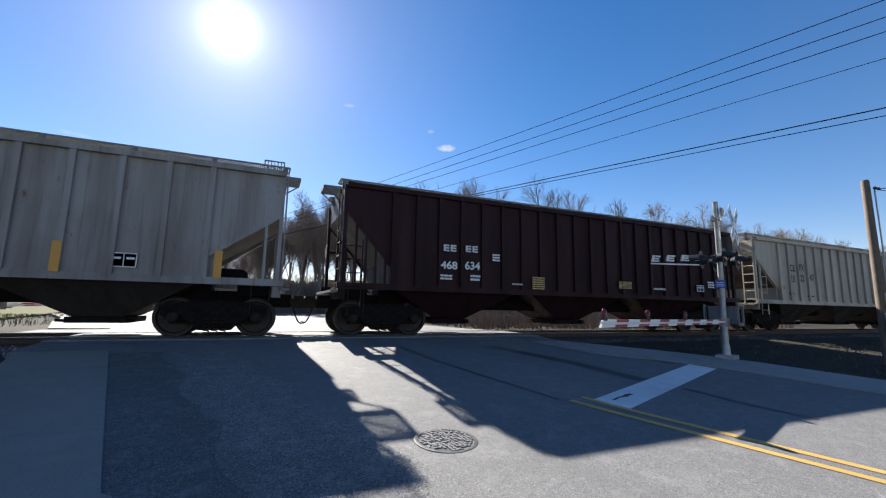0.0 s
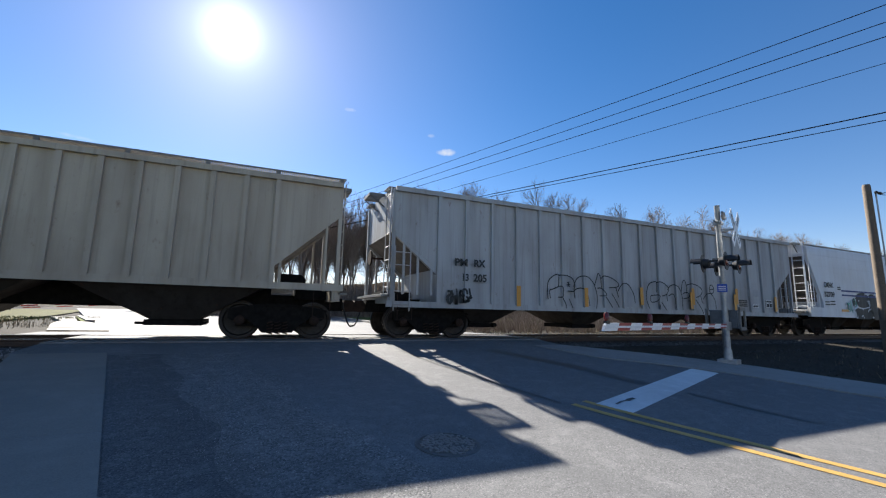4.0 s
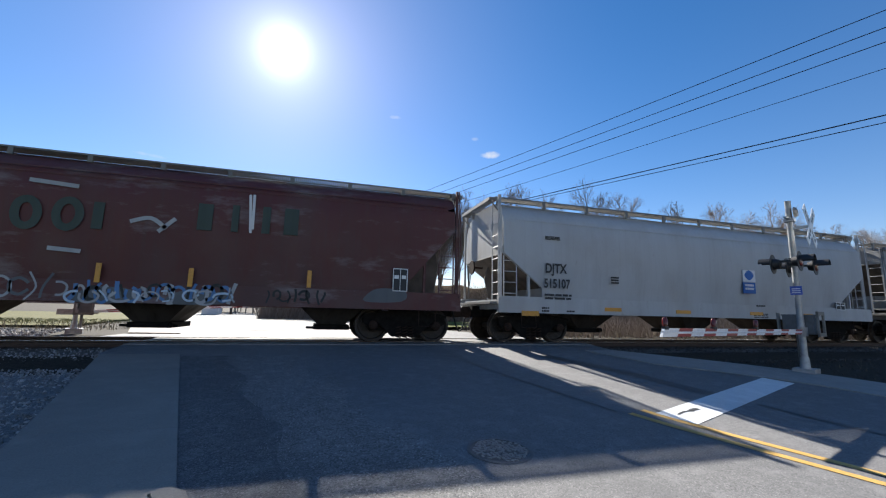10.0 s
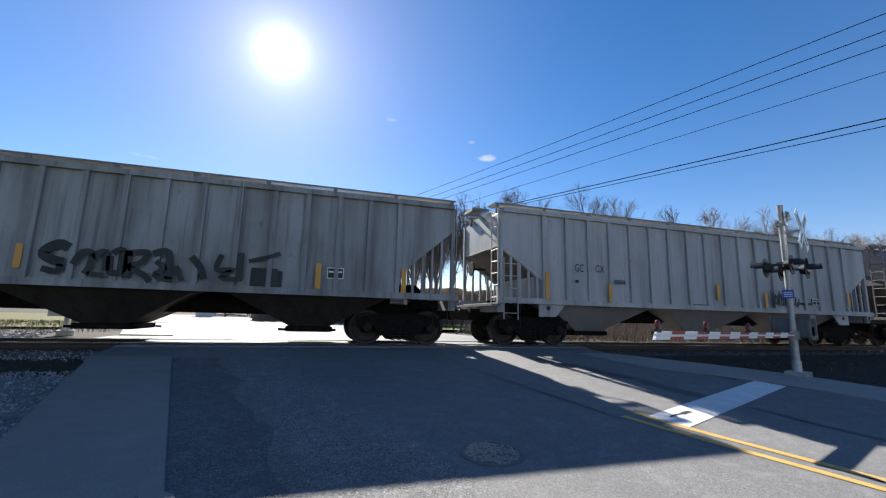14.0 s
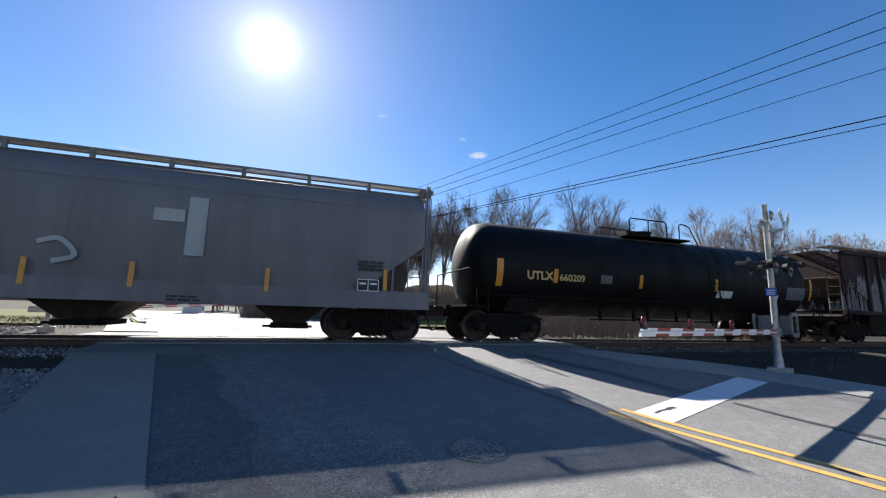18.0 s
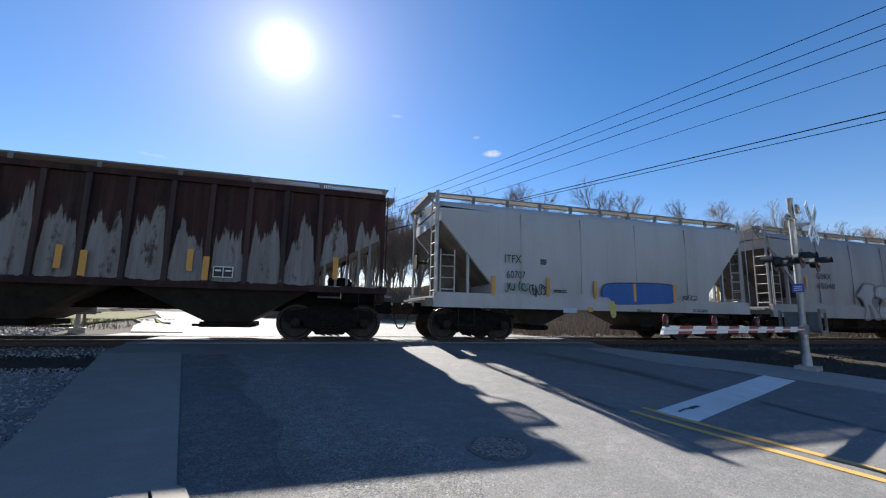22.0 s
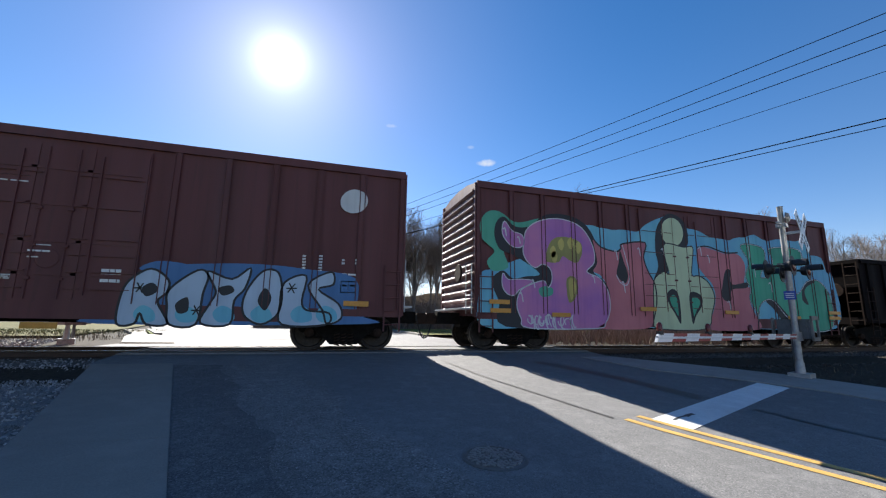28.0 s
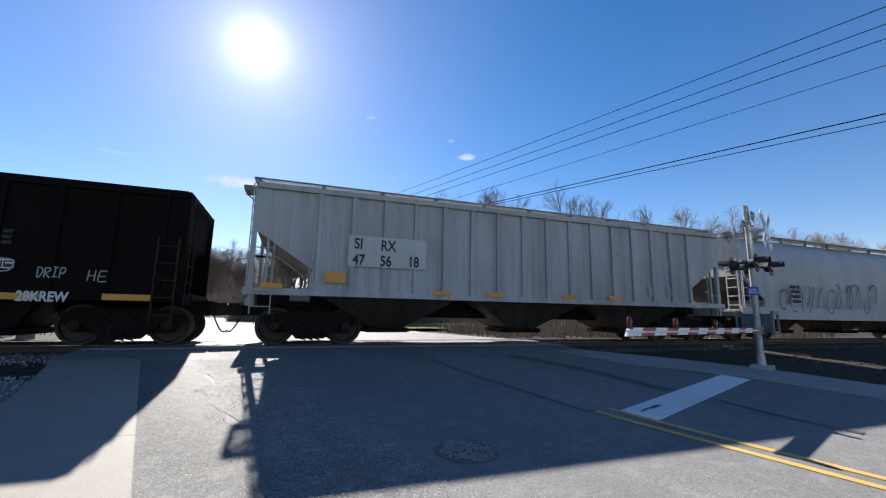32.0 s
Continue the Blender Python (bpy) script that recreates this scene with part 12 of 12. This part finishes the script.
art_line(car_r, 'tag_stroke', [(5.4, 1.48), (5.51, 1.5)], 0.022, GREYPAINT, 2)
art_line(car_r, 'tag_stroke', [(5.52, 1.61), (5.51, 1.38)], 0.022, GREYPAINT, 2)
art_line(car_r, 'tag_stroke', [(5.72, 1.59), (5.61, 1.59), (5.58, 1.48), (5.59, 1.37), (5.72, 1.38)], 0.022, GREYPAINT, 2)
art_line(car_r, 'tag_stroke', [(5.59, 1.48), (5.7, 1.48)], 0.022, GREYPAINT, 2)
patch(car_r, 'sticker', 0.27, 2.67, 0.58, 0.6, PALE, -1.6, '')
art_line(car_r, 'scrawl_stroke', [(0.3, 2.93), (0.32, 3.05), (0.36, 3.09), (0.4, 3.02), (0.41, 2.88), (0.38, 2.77)], 0.046, DARK, 3)
art_line(car_r, 'scrawl_stroke', [(0.4, 2.81), (0.38, 2.86), (0.37, 2.98), (0.37, 3.09), (0.4, 3.17), (0.42, 3.16)], 0.059, DARK, 3)
art_line(car_r, 'scrawl_stroke', [(0.42, 3.08), (0.44, 3.24), (0.48, 3.26), (0.51, 3.12), (0.51, 2.92), (0.48, 2.79)], 0.054, DARK, 3)
art_line(car_r, 'scrawl_stroke', [(0.52, 3.19), (0.51, 2.94), (0.56, 2.67)], 0.066, DARK, 3)
art_line(car_r, 'scrawl_stroke', [(0.6, 3.17), (0.64, 3.11), (0.65, 2.96), (0.61, 2.86), (0.58, 2.9), (0.57, 3.05)], 0.061, DARK, 3)
art_line(car_r, 'scrawl_stroke', [(0.61, 2.89), (0.62, 3.06), (0.64, 3.16), (0.67, 3.1), (0.68, 2.94), (0.67, 2.79)], 0.057, DARK, 3)
art_line(car_r, 'scrawl_stroke', [(0.74, 3.28), (0.69, 2.93), (0.71, 2.8)], 0.063, DARK, 3)
art_line(car_r, 'scrawl_stroke', [(0.74, 2.93), (0.74, 3.1), (0.77, 3.22), (0.81, 3.17), (0.82, 3.0), (0.79, 2.87)], 0.062, DARK, 3)
art_line(car_r, 'scrawl_stroke', [(0.38, 2.64), (0.35, 2.51), (0.39, 2.39)], 0.049, BLUE_FADE, 2)
art_line(car_r, 'scrawl_stroke', [(0.37, 2.64), (0.45, 2.53), (0.41, 2.44)], 0.043, GREYPAINT, 2)
art_line(car_r, 'scrawl_stroke', [(0.5, 2.58), (0.58, 2.6), (0.63, 2.56), (0.61, 2.5), (0.54, 2.48), (0.48, 2.51)], 0.049, BLUE_FADE, 2)
art_line(car_r, 'scrawl_stroke', [(0.6, 2.62), (0.66, 2.62), (0.71, 2.59), (0.71, 2.54), (0.66, 2.5), (0.59, 2.49)], 0.038, GREYPAINT, 2)
art_line(car_r, 'scrawl_stroke', [(0.7, 2.66), (0.69, 2.53), (0.75, 2.45)], 0.038, BLUE_FADE, 2)
art_line(car_r, 'scrawl_stroke', [(-4.86, 2.39), (-4.82, 2.27), (-4.8, 2.18)], 0.038, GREYPAINT, 2)
art_line(car_r, 'scrawl_stroke', [(-4.82, 2.34), (-4.77, 2.37), (-4.7, 2.37), (-4.64, 2.35), (-4.62, 2.31), (-4.65, 2.27)], 0.033, GREYPAINT, 2)
art_line(car_r, 'scrawl_stroke', [(-4.57, 2.38), (-4.66, 2.26), (-4.63, 2.19)], 0.03, GREYPAINT, 2)
art_line(car_r, 'scrawl_stroke', [(-4.4, 2.38), (-4.34, 2.35), (-4.33, 2.3), (-4.37, 2.25), (-4.45, 2.23), (-4.52, 2.25)], 0.039, GREYPAINT, 2)
art_line(car_r, 'scrawl_stroke', [(-4.27, 2.29), (-4.32, 2.22), (-4.4, 2.24), (-4.42, 2.33), (-4.38, 2.4), (-4.3, 2.38)], 0.032, GREYPAINT, 2)
art_line(car_r, 'scrawl_stroke', [(-4.69, 1.96), (-4.7, 1.91), (-4.74, 1.88), (-4.79, 1.89), (-4.82, 1.93), (-4.82, 1.98)], 0.026, GREYPAINT, 2)
art_line(car_r, 'scrawl_stroke', [(-4.66, 2.01), (-4.59, 1.96), (-4.6, 1.85)], 0.032, GREYPAINT, 2)
art_line(car_r, 'scrawl_stroke', [(-4.59, 1.87), (-4.65, 1.9), (-4.66, 1.94), (-4.61, 1.99), (-4.54, 2.0), (-4.47, 1.98)], 0.035, GREYPAINT, 2)
art_line(car_r, 'scrawl_stroke', [(-4.42, 2.02), (-4.35, 2.01), (-4.31, 1.95), (-4.33, 1.88), (-4.4, 1.86), (-4.46, 1.9)], 0.026, GREYPAINT, 2)
art_line(car_r, 'scrawl_stroke', [(-4.84, 1.52), (-4.79, 1.38), (-4.77, 1.31)], 0.024, GREYPAINT, 2)
art_line(car_r, 'scrawl_stroke', [(-4.62, 1.42), (-4.64, 1.36), (-4.69, 1.33), (-4.75, 1.35), (-4.78, 1.4), (-4.78, 1.46)], 0.029, GREYPAINT, 2)
art_line(car_r, 'scrawl_stroke', [(-4.58, 1.53), (-4.51, 1.48), (-4.51, 1.38), (-4.56, 1.31), (-4.64, 1.34), (-4.67, 1.43)], 0.036, GREYPAINT, 2)
art_line(car_r, 'scrawl_stroke', [(-4.56, 1.43), (-4.51, 1.47), (-4.45, 1.46), (-4.42, 1.39), (-4.46, 1.33), (-4.52, 1.33)], 0.028, GREYPAINT, 2)
art_line(car_r, 'scrawl_stroke', [(-4.42, 1.49), (-4.38, 1.51), (-4.33, 1.49), (-4.31, 1.43), (-4.32, 1.36), (-4.35, 1.33)], 0.033, GREYPAINT, 2)
lettering(car_r, '28KREW', 4.29, 0.94, 0.192, PALE, -1.64, squeeze=0.8, font_bold=0.01)
reflectors(car_r, (-1.42,), 0.96, 0.9, 0.13, -1.62, True)
reflectors(car_r, (1.23,), 0.96, 0.9, 0.13, -1.62, True)
reflectors(car_r, (3.74,), 0.96, 0.9, 0.13, -1.62, True)
reflectors(car_r, (5.69,), 0.99, 0.9, 0.13, -1.62, True)
patch(car_r, 'paint_patch', 0.68, 0.95, 0.19, 0.09, PALE, -1.6, '')
consolidated(car_r, 3.81, 1.57, 0.36, 0.18, -1.6)
bars(car_r, 3.9, 2.02, 0.16, 0.34, 3, SOOT, -1.6)
bars(car_r, -4.99, 2.13, 0.6, 0.32, 3, SOOT_LIGHT, -1.6)
for x, z in ((-5.08, 2.37), (-4.86, 2.375), (-4.38, 2.39), (-4.16, 2.395)):
    mark = patch(car_b, 'logo_block', x, z, 0.055, 0.19, WHITE, -1.645, 'white lettering stroke')
    for k in (0.0, 0.075, 0.15):
        part('logo_bar', Geo().box(x + 0.07, x + 0.17, -1.65, -1.60, z + k, z + k + 0.04), WHITE, mark)
lettering(car_b, '468', -5.16, 1.87, 0.21, WHITE, -1.645, font_bold=0.008, wide=0.52)
lettering(car_b, '634', -4.41, 1.89, 0.22, WHITE, -1.645, font_bold=0.008, wide=0.49)
for x, z, w in ((3.09, 2.56, 0.40), (3.85, 2.62, 0.42), (4.64, 2.68, 0.44), (5.43, 2.74, 0.46)):
    mark = part("logo_mark", Geo().slab([(x, z), (x + w * 0.3, z + 0.01), (x + w * 0.3 + 0.11, z + 0.25), (x + 0.11, z + 0.24)], -1.652, -1.60), WHITE, car_b, "white slanted logo stroke")
    for k, (a, b) in enumerate(((0.36, 1.0), (0.36, 0.9), (0.36, 1.0))):
        zz = z + 0.012 + 0.088 * k
        part("logo_bar", Geo().slab([(x + w * a + 0.04 * k, zz), (x + w * b + 0.04 * k, zz + 0.005), (x + w * b + 0.04 * k + 0.025, zz + 0.06), (x + w * a + 0.04 * k + 0.025, zz + 0.055)], -1.652, -1.60), WHITE, mark)
art_line(car_b, 'paint_line', [(3.06, 2.49), (5.91, 2.6)], 0.05, WHITE, 3)
bars(car_b, -5.17, 1.53, 0.36, 0.17, 2, WHITE, -1.645)
bars(car_b, -4.22, 1.53, 0.32, 0.2, 2, WHITE, -1.645)
consolidated(car_b, 5.43, 1.56, 0.4, 0.24, -1.645)
bars(car_b, 6.09, 1.69, 0.37, 0.27, 3, WHITE, -1.645)
bars(car_b, -3.49, 2.15, 0.25, 0.24, 3, WHITE, -1.645)
bars(car_b, -2.07, 1.37, 0.46, 0.4, 6, AMBER, -1.645)
bars(car_b, 1.5, 1.53, 0.58, 0.25, 6, AMBER, -1.645)
bars(car_b, -2.81, 1.49, 0.39, 0.05, 2, WHITE, -1.645)
bars(car_b, 3.15, 1.54, 0.6, 0.07, 2, WHITE, -1.645)
lettering(car_c, 'CE', -5.69, 2.66, 0.288, DARK, -1.645, squeeze=0.8, font_bold=0.012)
lettering(car_c, 'FX', -4.96, 2.72, 0.288, DARK, -1.645, squeeze=0.8, font_bold=0.012)
lettering(car_c, '15', -5.68, 2.19, 0.288, DARK, -1.645, squeeze=0.8, font_bold=0.012)
lettering(car_c, '22', -4.96, 2.24, 0.288, DARK, -1.645, squeeze=0.8, font_bold=0.012)
lettering(car_c, '47', -4.2, 2.29, 0.288, DARK, -1.645, squeeze=0.8, font_bold=0.012)
patch(car_c, 'paint_patch', -6.5, 1.84, 0.41, 0.17, YELLOW_FADE, -1.6, '')
bars(car_c, -5.82, 1.6, 0.4, 0.12, 2, SOOT, -1.6)
bars(car_c, -4.4, 1.52, 0.47, 0.1, 1, SOOT, -1.6)
patch(car_a, 'inspection', 4.75, 1.5, 0.47, 0.31, DARK, -1.6, '')
consolidated(car_a, 4.75, 1.5, 0.47, 0.31, -1.6)
reflectors(car_a, (3.79,), 1.35, 0.62, 0.16, -1.65, False)
reflectors(car_a, (6.68,), 1.35, 0.62, 0.16, -1.65, False)
art_line(car_t, 'scrawl_stroke', [(-5.62, 1.27), (-5.83, 1.3), (-5.9, 1.57), (-5.79, 1.89), (-5.56, 2.02), (-5.4, 1.88)], 0.056, SOOT_LIGHT, 2)
art_line(car_t, 'scrawl_stroke', [(-5.25, 2.1), (-5.17, 1.75), (-5.22, 1.08)], 0.049, GREYPAINT, 2)
art_line(car_t, 'scrawl_stroke', [(-4.91, 1.18), (-5.19, 1.25), (-5.24, 1.65), (-5.01, 2.05), (-4.71, 2.09), (-4.59, 1.74)], 0.048, SOOT_LIGHT, 2)
art_line(car_t, 'scrawl_stroke', [(-4.56, 2.11), (-4.5, 1.83), (-4.59, 1.22)], 0.067, SOOT_LIGHT, 2)
art_line(car_t, 'scrawl_stroke', [(-4.33, 1.7), (-4.16, 2.14), (-3.94, 2.19), (-3.89, 1.79), (-4.08, 1.38), (-4.3, 1.38)], 0.061, GREYPAINT, 2)
art_line(car_t, 'scrawl_stroke', [(-3.73, 2.25), (-3.8, 1.81), (-4.1, 1.17)], 0.06, SOOT_LIGHT, 2)
art_line(car_t, 'scrawl_stroke', [(-3.14, 2.23), (-3.49, 1.78), (-3.61, 1.36)], 0.044, SOOT_LIGHT, 2)
art_line(car_t, 'scrawl_stroke', [(-2.62, 2.02), (-2.69, 1.57), (-2.98, 1.26), (-3.26, 1.35), (-3.29, 1.76), (-3.05, 2.16)], 0.062, GREYPAINT, 2)
art_line(car_t, 'scrawl_stroke', [(-2.62, 2.1), (-2.35, 2.04), (-2.35, 1.56), (-2.63, 1.16), (-2.88, 1.26), (-2.87, 1.74)], 0.047, SOOT_LIGHT, 2)
art_line(car_t, 'scrawl_stroke', [(-2.16, 2.33), (-1.97, 2.32), (-1.9, 2.08), (-1.96, 1.72), (-2.13, 1.42), (-2.33, 1.33)], 0.051, SOOT_LIGHT, 2)
art_line(car_t, 'scrawl_stroke', [(-1.65, 1.62), (-1.82, 1.38), (-2.02, 1.35), (-2.11, 1.56), (-2.01, 1.84), (-1.8, 1.98)], 0.064, GREYPAINT, 2)
art_line(car_t, 'scrawl_stroke', [(-1.5, 2.0), (-1.3, 2.3), (-1.12, 2.27), (-1.09, 1.93), (-1.23, 1.52), (-1.44, 1.32)], 0.065, SOOT_LIGHT, 2)
art_line(car_t, 'scrawl_stroke', [(-1.34, 1.73), (-1.17, 2.17), (-0.84, 2.39), (-0.59, 2.25), (-0.57, 1.83), (-0.81, 1.43)], 0.047, SOOT_LIGHT, 2)
art_line(car_t, 'scrawl_stroke', [(-0.32, 2.43), (-0.74, 1.74), (-0.57, 1.16)], 0.065, GREYPAINT, 2)
art_line(car_t, 'scrawl_stroke', [(0.2, 1.95), (0.11, 1.54), (-0.08, 1.24), (-0.26, 1.2), (-0.34, 1.44), (-0.26, 1.83)], 0.063, SOOT_LIGHT, 2)
art_line(car_t, 'scrawl_stroke', [(0.26, 2.2), (0.46, 2.4), (0.66, 2.42), (0.76, 2.23), (0.73, 1.93), (0.57, 1.64)], 0.07, SOOT_LIGHT, 2)
bars(car_t, -5.15, 1.45, 0.55, 0.77, 4, SOOT, -1.6)
lettering(car_k, 'UTLX', -5.69, 1.88, 0.24, AMBER, -1.482, font_bold=0.012, wide=0.91)
lettering(car_k, '660209', -4.56, 1.88, 0.2, AMBER, -1.482, font_bold=0.006, wide=0.92)
on_tank(-6.67, 1.63, 0.21, 0.8, YELLOW, 'reflector')
on_tank(-4.74, 1.81, 0.15, 0.41, YELLOW, 'reflector')
on_tank(-1.44, 1.78, 0.14, 0.44, YELLOW, 'reflector')
on_tank(1.95, 1.83, 0.13, 0.42, YELLOW, 'reflector')
on_tank(4.78, 1.84, 0.11, 0.42, YELLOW, 'reflector')
on_tank(7.01, 1.68, 0.11, 0.84, YELLOW, 'reflector')
on_tank(2.08, 1.61, 0.77, 0.25, PALE, 'notice_plate')
on_tank(5.69, 1.67, 1.03, 0.47, SOOT_LIGHT, 'notice_plate')
on_tank(4.91, 1.55, 0.36, 0.27, PALE, 'inspection_panel')
on_tank(-3.0, 1.87, 0.45, 0.26, SOOT_LIGHT, 'stencil_patch')


# ---- what moves ----
SPEED, GAIN = 8.812, 0.0365     # metres a second at 16 s, and its growth


def run(t):
    """How far the train has gone along -x, against its place at 16 s."""
    return -(SPEED * (t - 16) + GAIN * (t - 16) ** 2 / 2)


def motions():
    for car, mid in CARS:
        walk(car, [(t, pose(mid + run(t), 0, 0)) for t in range(0, 33, 2)])
    for wheel, dx, mid in WHEELS:
        # turning while the car is anywhere near the crossing, at rest when it is out of reach
        times = [k / 15 for k in range(0, 481) if -34 < mid + run(k / 15) < 52]
        rows = [(t, pose(dx, 0, 0.452, 0, math.degrees(run(t) / 0.452) % 360, 0)) for t in times]
        if not rows:
            rows = [(0.0, pose(dx, 0, 0.452))]
        if rows[0][0] > 0:
            rows.insert(0, (0.0, rows[0][1]))
        if rows[-1][0] < 32:
            rows.append((32.0, rows[-1][1]))
        walk(wheel, rows)


motions()
